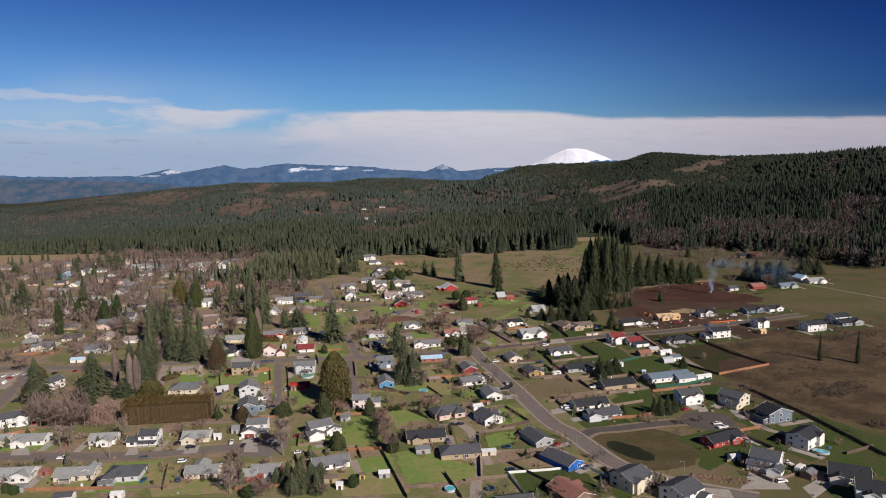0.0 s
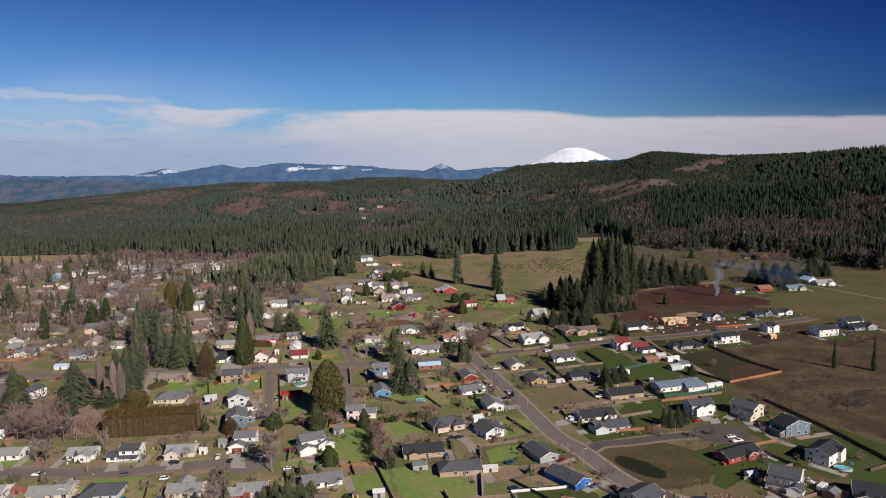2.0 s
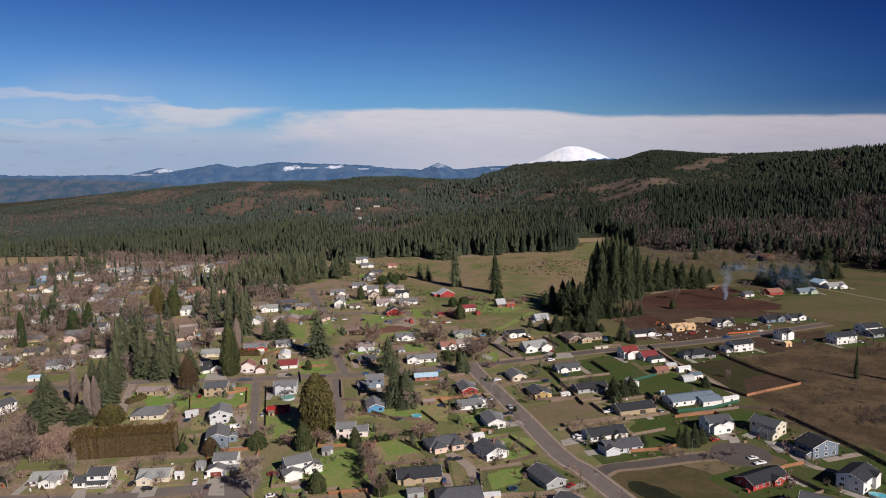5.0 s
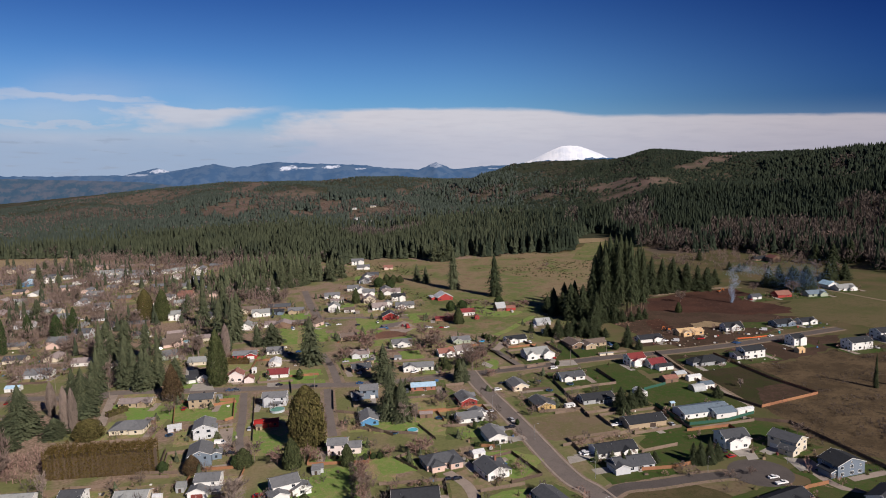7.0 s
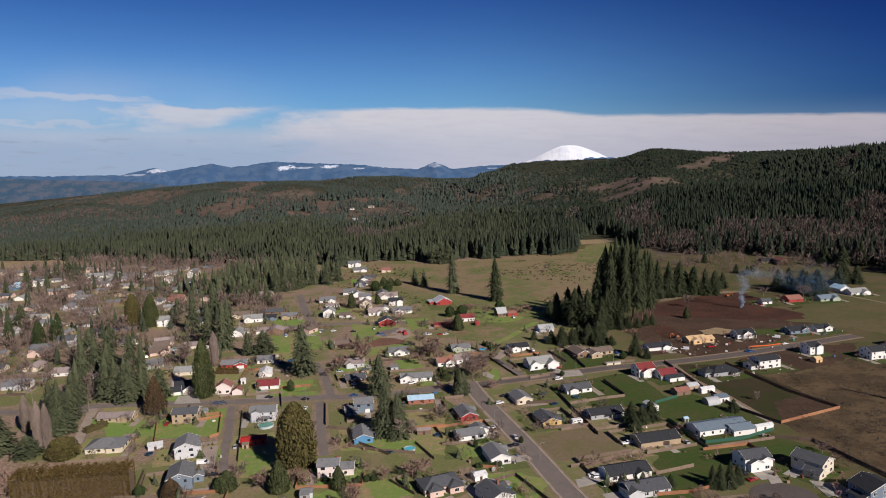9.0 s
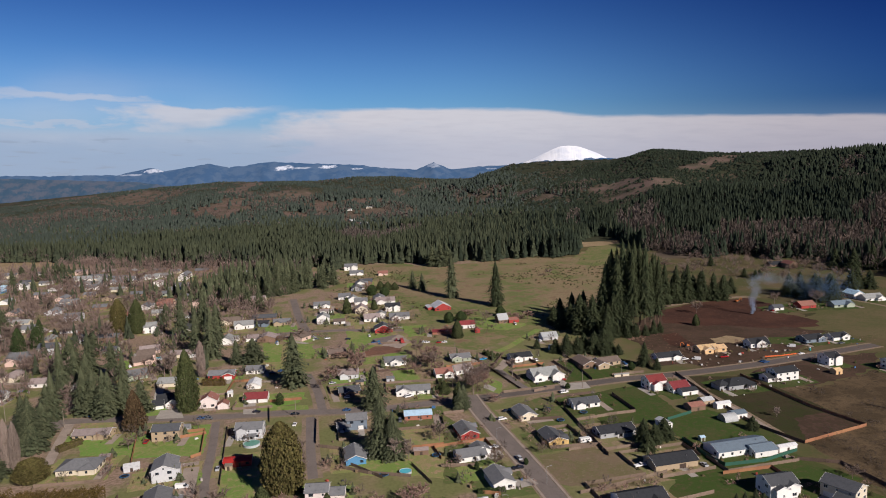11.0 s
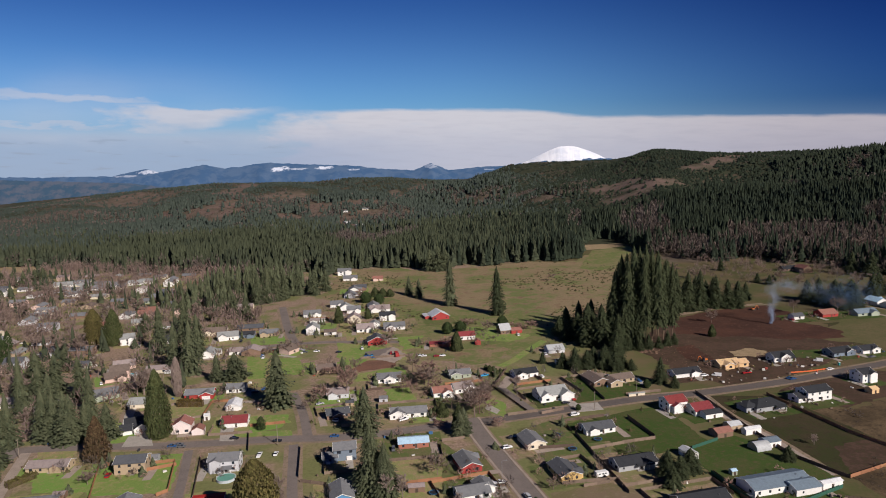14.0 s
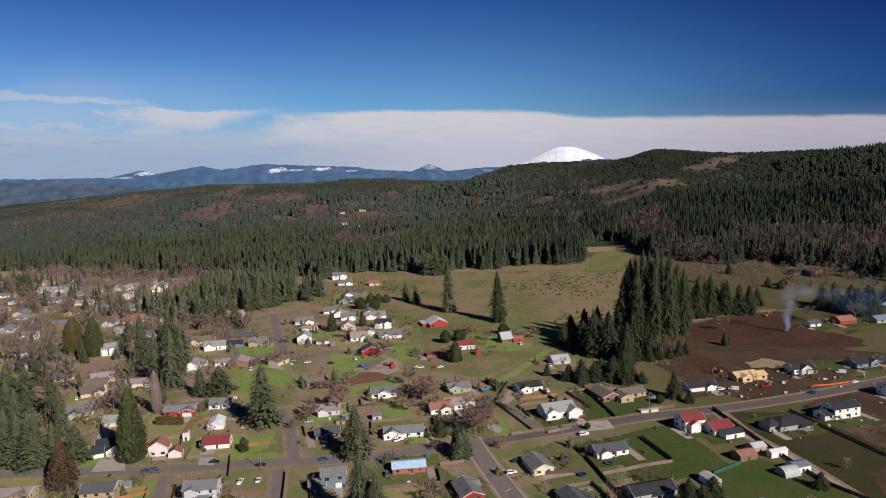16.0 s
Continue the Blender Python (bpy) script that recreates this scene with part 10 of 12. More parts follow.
tree("bare", -437.4, 946.6, 20.8, 9.1)
tree("bare", -291.7, 621.2, 16.5, 6.7)
tree("bare", -290.8, 604.0, 13.3, 5.9)
tree("bare", -22.5, 579.8, 12.6, 3.7)
tree("bare", -64.4, 421.4, 15.2, 3.9)
tree("bare", -66.8, 433.8, 13.4, 2.5)
tree("bare", 30.9, 569.4, 9.8, 7.8)
tree("bare", 19.9, 548.6, 10.5, 6.9)
tree("bare", 26.5, 558.6, 9.6, 5.9)
tree("bare", 16.6, 575.1, 7.5, 4.9)
tree("fir", 108.6, 455.8, 10.8, 5.3)
tree("fir", 96.0, 442.2, 10.3, 4.2)
tree("fir", 102.1, 449.9, 10.6, 3.9)
tree("bare", 134.8, 944.8, 9.2, 5.7)
tree("bare", 172.3, 406.5, 6.1, 4.4)
tree("bare", 372.6, 856.7, 12.3, 6.0)
tree("bare", 425.2, 845.9, 16.2, 7.9)
tree("bare", 436.7, 832.2, 15.9, 7.8)
tree("bare", 419.4, 870.8, 16.8, 8.2)
tree("bare", 366.8, 882.0, 14.9, 8.3)
tree("bare", 430.3, 920.9, 13.4, 8.8)
tree("bare", 290.3, 924.5, 13.5, 8.8)
tree("bare", 312.5, 947.6, 11.6, 8.0)
tree("bare", 278.7, 955.2, 14.0, 8.0)
tree("bare", 484.1, 1037.1, 20.6, 10.1)
tree("bare", 501.5, 1014.3, 22.6, 9.8)
tree("bare", 546.5, 1039.5, 20.7, 10.1)
tree("bare", 562.5, 1016.6, 22.7, 9.9)
tree("bare", 103.2, 372.9, 4.0, 3.1)
tree("bare", 105.3, 365.8, 4.7, 3.5)
tree("bare", 120.7, 364.5, 3.1, 3.8)
tree("bare", 130.7, 365.3, 3.9, 2.3)
# undergrowth and outer firs of the grove, the row beyond the tilled ground, and the pasture's lone groups
for gx, gy, gh, gr in ((166.0, 684.0, 60.0, 5.0), (171.0, 690.0, 62.0, 4.6), (178.0, 694.0, 56.0, 4.4), (183.0, 700.0, 58.0, 4.6), (148.0, 690.0, 66.0, 6.0), (158.0, 695.0, 64.0, 5.6), (140.0, 684.0, 60.0, 6.4), (168.0, 666.0, 58.0, 5.2)):
    tree("grove", gx, gy, gh, gr, "in a grove")
for gx, gy, gh, gr in ((97.0, 700.0, 16.0, 6.5), (104.0, 708.0, 21.0, 7.0), (113.0, 702.0, 27.0, 7.5), (121.0, 694.0, 30.0, 8.0), (126.0, 682.0, 28.0, 8.0), (118.0, 676.0, 24.0, 7.5), (92.0, 618.0, 13.0, 5.0), (104.0, 616.0, 13.5, 5.4), (112.0, 617.0, 14.5, 5.6), (120.0, 622.0, 15.0, 5.6), (124.0, 632.0, 17.0, 6.0), (128.0, 643.0, 22.0, 6.4),
                       (205.0, 782.0, 24.0, 7.0), (217.0, 790.0, 27.0, 7.4), (229.0, 786.0, 25.0, 7.4), (241.0, 792.0, 27.0, 8.0), (247.0, 784.0, 24.0, 7.4), (258.0, 794.0, 25.0, 7.6), (283.0, 798.0, 20.0, 7.0), (292.0, 802.0, 17.0, 6.4), (-5.0, 1050.0, 30.0, 8.5), (6.0, 1046.0, 33.0, 9.0), (16.0, 1052.0, 28.0, 8.5),
                       (352.0, 752.0, 24.0, 9.5), (362.0, 748.0, 24.0, 9.5), (338.0, 776.0, 20.0, 8.0), (412.0, 800.0, 21.0, 9.0), (421.0, 806.0, 22.0, 9.0), (430.0, 800.0, 19.0, 8.0)):
    tree("fir", gx, gy, gh, gr, "by open ground")
for gx, gy, gh, gr in ((138.0, 650.0, 10.0, 4.6), (145.0, 648.0, 8.0, 4.2), (152.0, 650.0, 11.0, 4.6), (160.0, 652.0, 9.0, 4.2), (168.0, 657.0, 12.0, 4.4), (174.0, 660.0, 9.0, 4.0), (131.0, 646.0, 12.0, 4.6), (-70.0, 858.0, 11.0, 7.0), (-56.0, 850.0, 10.0, 6.4)):
    tree("fir" if gx > 0 else "round", gx, gy, gh, gr * 0.8, "by open ground")
hedge(-186.2, 389.3, -137.4, 393.1, 13.1, 7.0, HEDGE, count=160)
hedge(-155.3, 567.5, -139.8, 565.8, 4.0, 2.2, HEDGE, "in a front yard")
hedge(-195.2, 466.7, -188.7, 477.1, 3.0, 3.0, CEDAR, "beside a drive")
hedge(-40.1, 600.3, -19.4, 603.0, 1.8, 1.5, GREEN_LEAF, "along a lot")
hedge(13.0, 406.3, 24.8, 407.3, 1.8, 1.5, GREEN_LEAF, "along a lot")

# ---------- thickets ----------
def thicket(corners, count, low, high, mat, seed):
    """Leafless brush scattered over a patch of ground."""
    rng = np.random.default_rng(seed)
    xs, ys = [c[0] for c in corners], [c[1] for c in corners]
    x, y = rng.uniform(min(xs), max(xs), count * 6), rng.uniform(min(ys), max(ys), count * 6)
    ok = np.flatnonzero(inside(x, y, corners))[:count]
    h = rng.uniform(low, high, len(ok))
    return joined_twigs("thicket", x[ok], y[ok], h, h * rng.uniform(0.22, 0.42, len(ok)), STREET_TWIGS if mat is BRUSH and high > 5 else mat, "thicket of leafless brown brush", seed, 56 if high > 5 else 30, 0.055 if high > 5 else 0.1)


thicket([(252.9, 908.0), (326.7, 984.6), (421.1, 1013.0), (445.4, 970.8), (362.9, 899.5), (293.9, 851.7), (258.1, 859.4)], 150, 1.5, 5, DARK_BRUSH, 200)
thicket([(424.1, 967.9), (536.4, 990.7), (463.9, 882.5), (389.5, 883.2)], 110, 2, 6, DARK_BRUSH, 201)
thicket([(189.1, 1020.0), (242.3, 1061.9), (236.5, 1016.6), (186.2, 978.9)], 26, 1, 2.6, DARK_BRUSH, 202)
thicket([(209.1, 441.6), (225.6, 443.2), (216.2, 426.0), (200.9, 425.5)], 60, 1.0, 2.6, DARK_BRUSH, 203)
thicket([(218.8, 415.8), (252.5, 422.4), (240.4, 399.6), (210.8, 396.2)], 130, 1.2, 3.2, DARK_BRUSH, 204)
thicket([(193.8, 461.7), (197.0, 417.9), (188.4, 407.3), (184.4, 448.7)], 70, 0.8, 2.4, DARK_BRUSH, 205)
thicket([(-274.9, 445.7), (-262.2, 455.7), (-236.4, 442.0), (-202.6, 382.3), (-219.3, 375.6), (-244.3, 394.2)], 45, 6, 12, BRUSH, 206)
thicket([(-220.1, 410.2), (-199.5, 413.1), (-184.9, 384.9), (-202.6, 382.3)], 28, 4, 8, RED_BRUSH, 207)
thicket([(-372.0, 664.3), (-322.2, 676.7), (-259.4, 553.7), (-290.5, 532.3)], 46, 7, 12, BRUSH, 208)
thicket([(-261.3, 604.9), (-251.1, 611.6), (-206.7, 511.0), (-216.3, 512.1)], 14, 7, 10, BRUSH, 209)
thicket([(-68.5, 419.4), (-49.4, 406.9), (-9.8, 410.2), (-7.0, 396.3), (-42.0, 389.8), (-68.5, 395.4)], 90, 1, 3, BRUSH, 210)
thicket([(-50.0, 400.2), (-41.6, 399.4), (-36.2, 358.2), (-40.6, 353.5)], 40, 2, 4, BRUSH, 211)
thicket([(-47.2, 385.9), (-39.5, 389.6), (-33.1, 345.8), (-38.3, 339.4)], 30, 2, 4, BRUSH, 212)
thicket([(-378.3, 792.7), (-319.5, 782.9), (-272.7, 693.2), (-312.7, 685.1)], 46, 6, 11, BRUSH, 213)
thicket([(-540.0, 1057.8), (-504.7, 1069.6), (-428.1, 933.4), (-459.0, 925.0)], 40, 6, 11, BRUSH, 214)
thicket([(-567.1, 1225.2), (-472.2, 1200.6), (-422.6, 1092.2), (-506.2, 1112.0)], 46, 8, 12, BRUSH, 215)
thicket([(-367.0, 1038.4), (-356.9, 1055.9), (-291.2, 892.4), (-306.7, 895.4)], 14, 8, 12, BRUSH, 216)
thicket([(214.5, 409.0), (243.9, 418.8), (225.4, 393.0), (205.0, 388.3)], 70, 1.2, 3, DARK_BRUSH, 217)
thicket([(170.3, 424.0), (184.6, 417.2), (194.5, 377.6), (205.0, 327.2), (196.5, 313.9), (184.4, 364.1), (173.9, 400.8)], 170, 0.8, 2.2, DARK_BRUSH, 218)
thicket([(114.0, 359.8), (126.9, 362.6), (123.9, 350.5), (111.2, 347.2)], 22, 0.8, 2, BRUSH, 219)
thicket([(227.8, 493.8), (271.3, 500.4), (266.6, 477.8), (222.9, 472.2)], 80, 1, 2.6, DARK_BRUSH, 220)
thicket([(205.1, 419.1), (229.2, 420.6), (215.2, 399.2), (195.2, 397.6)], 70, 1, 2.6, DARK_BRUSH, 221)
thicket([(-114.9, 338.5), (-108.3, 344.8), (-94.7, 301.8), (-101.9, 297.1)], 16, 4, 8, BRUSH, 222)
thicket([(-96.0, 315.6), (-84.7, 312.0), (-80.7, 295.7), (-90.7, 296.3)], 14, 3, 6, BRUSH, 223)
thicket([(-98.7, 795.9), (-90.0, 805.2), (-80.7, 743.3), (-90.0, 744.9)], 10, 2, 5, BRUSH, 224)
thicket([(16.1, 727.3), (31.5, 724.7), (53.9, 688.2), (35.1, 661.9)], 24, 2, 5, BRUSH, 225)
thicket([(201.9, 877.6), (346.8, 1033.3), (412.6, 970.9), (423.9, 829.3), (386.1, 772.3), (346.5, 846.1), (294.8, 922.5)], 90, 3, 8, BRUSH, 226)
thicket([(334.1, 1036.8), (652.5, 1174.1), (506.7, 946.4), (337.5, 949.4)], 200, 5, 11, BRUSH, 227)
thicket([(124.8, 772.9), (159.6, 806.7), (150.2, 768.5), (125.0, 748.6)], 20, 1, 3, BRUSH, 228)
thicket([(15.8, 593.8), (31.2, 577.3), (29.1, 524.8), (7.0, 534.5)], 34, 2, 6, BRUSH, 229)
thicket([(-67.5, 623.2), (-56.0, 628.8), (-52.6, 594.7), (-61.5, 589.6)], 14, 2, 5, BRUSH, 230)
thicket([(-86.6, 653.0), (-65.2, 650.0), (-62.1, 625.6), (-79.5, 622.3)], 16, 2, 5, BRUSH, 231)

thicket([(-610, 1225), (-430, 1215), (-300, 1160), (-250, 1085), (-300, 1060), (-420, 1120), (-560, 1170)], 240, 7, 14, BRUSH, 232)
thicket([(-430, 1060), (-330, 1090), (-260, 1050), (-280, 990), (-400, 1000)], 70, 6, 12, BRUSH, 233)
thicket([(-700, 1120), (-520, 1080), (-520, 1010), (-640, 1000), (-740, 1040)], 120, 6, 12, BRUSH, 234)

# ---------- drives and rubble ----------
patch("driveway", [(130.2, 303.5), (140.4, 302.8), (140.1, 288.4), (119.3, 289.9)], 0.1, CONCRETE, "pale concrete driveway in front of a house", "driveway")
patch("driveway", [(138.2, 391.7), (143.0, 393.2), (141.0, 380.6), (135.5, 379.4)], 0.1, CONCRETE, "pale concrete driveway in front of a house", "driveway")
patch("driveway", [(-168.0, 354.2), (-164.4, 356.1), (-160.0, 346.0), (-166.2, 345.1)], 0.1, CONCRETE, "pale concrete driveway in front of a house", "driveway")
patch("driveway", [(-138.8, 354.1), (-131.8, 355.0), (-130.0, 345.7), (-136.8, 344.9)], 0.1, CONCRETE, "pale concrete driveway in front of a house", "driveway")
patch("driveway", [(-108.9, 356.8), (-102.9, 356.3), (-98.8, 344.0), (-106.3, 344.6)], 0.1, CONCRETE, "pale concrete driveway in front of a house", "driveway")
patch("driveway", [(-229.5, 356.9), (-223.5, 359.3), (-216.3, 349.6), (-226.5, 349.7)], 0.1, CONCRETE, "pale concrete driveway in front of a house", "driveway")
patch("driveway", [(55.1, 390.6), (67.8, 392.7), (65.2, 387.1), (55.0, 383.0)], 0.1, CONCRETE, "pale concrete driveway in front of a house", "driveway")
patch("driveway", [(29.5, 417.4), (38.4, 418.0), (39.7, 412.7), (30.1, 409.2)], 0.1, CONCRETE, "pale concrete driveway in front of a house", "driveway")
patch("driveway", [(74.9, 544.1), (89.6, 545.5), (90.3, 534.2), (75.8, 531.9)], 0.1, CONCRETE, "pale concrete driveway in front of a house", "driveway")
patch("driveway", [(-165.4, 523.0), (-154.1, 524.5), (-147.0, 509.3), (-163.0, 509.3)], 0.1, CONCRETE, "pale concrete driveway in front of a house", "driveway")
patch("driveway", [(-118.9, 530.6), (-111.5, 529.8), (-106.3, 510.9), (-114.0, 511.7)], 0.1, CONCRETE, "pale concrete driveway in front of a house", "driveway")
patch("driveway", [(145.5, 289.6), (156.8, 297.3), (162.6, 293.6), (145.0, 279.7)], 0.1, CONCRETE, "pale concrete driveway in front of a house", "driveway")
patch("driveway", [(21.0, 449.2), (25.0, 450.6), (24.6, 439.3), (20.3, 439.7)], 0.1, CONCRETE, "pale concrete driveway in front of a house", "driveway")
patch("driveway", [(152.6, 381.4), (163.5, 377.7), (164.2, 369.2), (152.6, 366.9)], 0.1, CONCRETE, "pale concrete driveway in front of a house", "driveway")
patch("driveway", [(36.5, 333.6), (53.4, 335.7), (54.8, 328.3), (40.8, 325.6)], 0.1, GRAVEL, "grey gravel driveway in front of a house", "driveway")
patch("driveway", [(43.6, 600.5), (52.0, 599.3), (40.7, 576.1), (36.3, 579.5)], 0.1, GRAVEL, "grey gravel driveway in front of a house", "driveway")
patch("driveway", [(103.5, 292.5), (114.5, 289.7), (113.5, 281.8), (98.7, 282.8)], 0.1, CONCRETE, "pale concrete driveway in front of a house", "driveway")
patch("driveway", [(-123.0, 442.1), (-116.1, 443.6), (-107.4, 407.6), (-114.8, 410.2)], 0.1, GRAVEL, "grey gravel driveway in front of a house", "driveway")
patch("driveway", [(27.7, 550.6), (33.5, 539.6), (31.3, 533.9), (25.3, 542.6)], 0.1, CONCRETE, "pale concrete driveway in front of a house", "driveway")
strip("lane", curve([(-1.2, 379.4), (8.1, 363.2), (10.5, 335.6), (7.3, 289.8)]), 5, 0.052, GRAVEL, "gravel lane between back yards")


def rubble(corners, count, size, seed, label):
    rng = np.random.default_rng(seed)
    xs, ys = [c[0] for c in corners], [c[1] for c in corners]
    x, y = rng.uniform(min(xs), max(xs), count * 5), rng.uniform(min(ys), max(ys), count * 5)
    ok = np.flatnonzero(inside(x, y, corners))[:count]
    ob = joined_trees("rubble", x[ok], y[ok], rng.uniform(0.3, 1.0, len(ok)) * size, rng.uniform(0.4, 1.0, len(ok)) * size, 6, 2, CLODS, label, seed, True)
    return tagged(ob, category="rubble")


CLODS = material("soil_clods", (0.19, 0.125, 0.09), (0.11, 0.07, 0.05), 0.2, 0.95, vary=0.3, island=True)
rubble([(104.6, 305.4), (114.0, 303.6), (128.6, 297.1), (124.4, 293.1), (110.7, 298.3), (103.0, 301.0)], 160, 1.3, 301, "row of brown stones and soil clods")
rubble([(227.2, 627.7), (227.0, 572.1), (291.8, 576.4), (337.1, 644.7), (281.5, 636.0)], 320, 1.0, 302, "scattered soil clods on a building plot")
rubble([(140.3, 656.5), (187.6, 667.0), (209.2, 615.0), (153.8, 594.4)], 260, 0.9, 303, "scattered soil clods on cleared ground")
rubble([(147.6, 656.0), (160.6, 654.1), (154.8, 637.5), (142.2, 639.3)], 60, 1.5, 304, "pile of cut logs and stumps")


# ---------- fences ----------
GREEN_FENCE = material("green_windbreak_mesh", (0.03, 0.10, 0.07), None, 1.0, 0.8)
fence([(187.1, 546.9), (191.2, 526.8), (200.4, 488.3), (212.6, 460.7), (190.0, 451.1), (172.1, 443.4)], NEW_FENCE, 1.7)
fence([(149.3, 555.1), (154.6, 498.8), (159.3, 466.0), (171.6, 442.6)], DARK_FENCE, 1.7)
fence([(46.6, 485.6), (63.6, 486.5)], DARK_FENCE, 1.7)
fence([(67.7, 502.3), (71.9, 470.8), (76.5, 438.1)], DARK_FENCE, 1.7)
fence([(99.4, 519.7), (105.3, 492.8)], DARK_FENCE, 1.7)
fence([(105.0, 491.8), (87.9, 488.2)], WOOD_FENCE, 1.7)
fence([(93.7, 413.2), (119.9, 420.5)], WOOD_FENCE, 1.7)
fence([(118.1, 478.4), (134.0, 487.2)], GREEN_FENCE, 1.7)
fence([(124.9, 422.6), (144.5, 425.6), (164.0, 435.2)], GREEN_FENCE, 1.7)
fence([(116.6, 452.9), (120.7, 432.2), (124.9, 422.6)], GREEN_FENCE, 1.7)
fence([(117.5, 452.8), (122.4, 428.3)], DARK_FENCE, 1.7)
fence([(50.9, 448.4), (61.7, 449.5), (76.2, 450.2)], WOOD_FENCE, 1.7)
fence([(0.4, 499.3), (11.8, 501.4)], WOOD_FENCE, 1.7)
fence([(109.2, 556.2), (130.5, 559.7)], WOOD_FENCE, 1.7)
fence([(87.5, 609.2), (92.1, 569.8), (94.5, 549.1)], DARK_FENCE, 1.7)
fence([(55.5, 531.0), (68.7, 536.1)], WOOD_FENCE, 1.7)
fence([(45.5, 614.7), (34.4, 580.9)], DARK_FENCE, 1.7)
fence([(-2.0, 433.0), (15.2, 432.8)], WOOD_FENCE, 1.7)
fence([(85.3, 373.4), (98.8, 374.4), (112.0, 378.7), (125.1, 387.8)], NEW_FENCE, 1.7)
fence([(91.1, 392.1), (110.1, 398.5)], WOOD_FENCE, 1.7)
fence([(55.7, 402.3), (72.4, 408.1), (97.5, 418.4)], WOOD_FENCE, 1.7)
fence([(13.9, 406.2), (22.7, 404.1)], NEW_FENCE, 1.7)
fence([(159.2, 425.9), (175.8, 420.5), (189.8, 368.1), (198.2, 316.6)], DARK_FENCE, 1.7)
fence([(23.3, 311.3), (42.3, 313.1), (59.4, 315.8), (66.7, 304.4)], TRIM, 1.3)
fence([(23.2, 310.6), (27.9, 292.1)], TRIM, 1.3)
fence([(15.9, 333.9), (42.9, 334.9)], WOOD_FENCE, 1.7)
fence([(12.6, 359.0), (32.1, 364.1)], WOOD_FENCE, 1.7)
fence([(12.5, 356.4), (10.7, 308.4)], DARK_FENCE, 1.7)
fence([(130.4, 342.0), (147.8, 351.4), (158.1, 354.6)], NEW_FENCE, 1.7)
fence([(182.0, 319.9), (199.1, 327.3)], DARK_FENCE, 1.7)
fence([(3.7, 305.1), (22.6, 307.6)], WOOD_FENCE, 1.7)
fence([(-5.6, 313.4), (1.5, 289.4)], DARK_FENCE, 1.7)
fence([(-164.0, 487.9), (-150.6, 448.5)], NEW_FENCE, 1.7)
fence([(-164.4, 488.9), (-153.3, 485.0)], NEW_FENCE, 1.7)
fence([(-140.3, 486.6), (-128.2, 488.4), (-120.0, 457.0), (-123.7, 453.2)], NEW_FENCE, 1.7)
fence([(-69.9, 499.0), (-64.8, 465.5)], WOOD_FENCE, 1.7)
fence([(-102.9, 529.9), (-84.6, 533.0)], NEW_FENCE, 1.7)
fence([(-49.7, 443.5), (-28.3, 423.4)], WOOD_FENCE, 1.7)
fence([(-15.7, 436.7), (-6.3, 416.6)], WOOD_FENCE, 1.5)
fence([(-95.5, 497.3), (-101.0, 520.1)], DARK_FENCE, 1.7)
fence([(-63.1, 461.0), (-47.7, 455.4)], WOOD_FENCE, 1.7)
fence([(-16.2, 454.6), (-0.3, 457.4)], NEW_FENCE, 1.7)
fence([(-55.4, 653.5), (-17.9, 655.9)], WOOD_FENCE, 1.7)
fence([(-295.3, 847.1), (-280.3, 854.0)], NEW_FENCE, 1.7)
fence([(-138.0, 479.2), (-126.0, 484.2)], NEW_FENCE, 1.7)
fence([(-53.4, 341.5), (-37.0, 343.0)], NEW_FENCE, 1.7)
fence([(-36.7, 341.1), (-21.6, 291.0)], DARK_FENCE, 1.7)
fence([(-139.1, 331.2), (-131.3, 305.3)], DARK_FENCE, 1.7)
fence([(-154.3, 307.9), (-130.2, 307.7)], WOOD_FENCE, 1.7)
fence([(-196.0, 308.9), (-177.0, 308.7), (-154.3, 307.9)], NEW_FENCE, 1.7)
fence([(-146.7, 384.7), (-128.4, 384.3)], WOOD_FENCE, 1.7)
fence([(-23.7, 299.8), (-10.4, 300.6)], WOOD_FENCE, 1.7)
fence([(-141.9, 415.4), (-136.5, 391.8)], DARK_FENCE, 1.7)
fence([(-145.3, 389.2), (-125.6, 388.5)], WOOD_FENCE, 1.7)
fence([(-117.0, 492.1), (-100.4, 422.9)], DARK_FENCE, 1.4)
fence([(-48.9, 436.0), (-35.1, 428.6), (-15.5, 423.8)], WOOD_FENCE, 1.7)
fence([(-52.9, 524.2), (-32.3, 524.3)], WOOD_FENCE, 1.7)
fence([(37.0, 530.9), (54.1, 534.9)], WOOD_FENCE, 1.7)
fence([(32.2, 582.2), (49.0, 533.5)], DARK_FENCE, 1.2)
fence([(61.4, 598.7), (72.3, 561.8)], DARK_FENCE, 1.7)
fence([(71.0, 482.4), (94.2, 489.5)], WOOD_FENCE, 1.7)
fence([(99.8, 521.3), (105.4, 494.3)], DARK_FENCE, 1.7)
fence([(220.6, 583.6), (232.6, 584.7), (248.9, 588.8)], material("orange_barrier", (0.62, 0.13, 0.04), None, 1.0, 0.7), 0.9, "round a building plot")

# ---------- vehicles ----------
car(-196.1, 343.2, 0, "white", "truck")
car(-154.1, 340.5, 0, "grey", "suv")
car(-135.4, 352.0, 0, "black", "suv")
# stand-in: a parked white car where a white boat lies
car(-133.2, 335.0, 10, "white", "suv")
car(-115.9, 356.8, 100, "white", "truck")
car(-108.7, 352.3, 90, "black", "car")
car(-108.3, 408.5, 10, "black", "truck")
car(-116.7, 422.0, 5, "white", "van")
car(-95.0, 356.6, 10, "silver", "car")
car(-78.1, 341.5, 20, "white", "car")
car(-82.5, 363.2, 20, "red", "car")
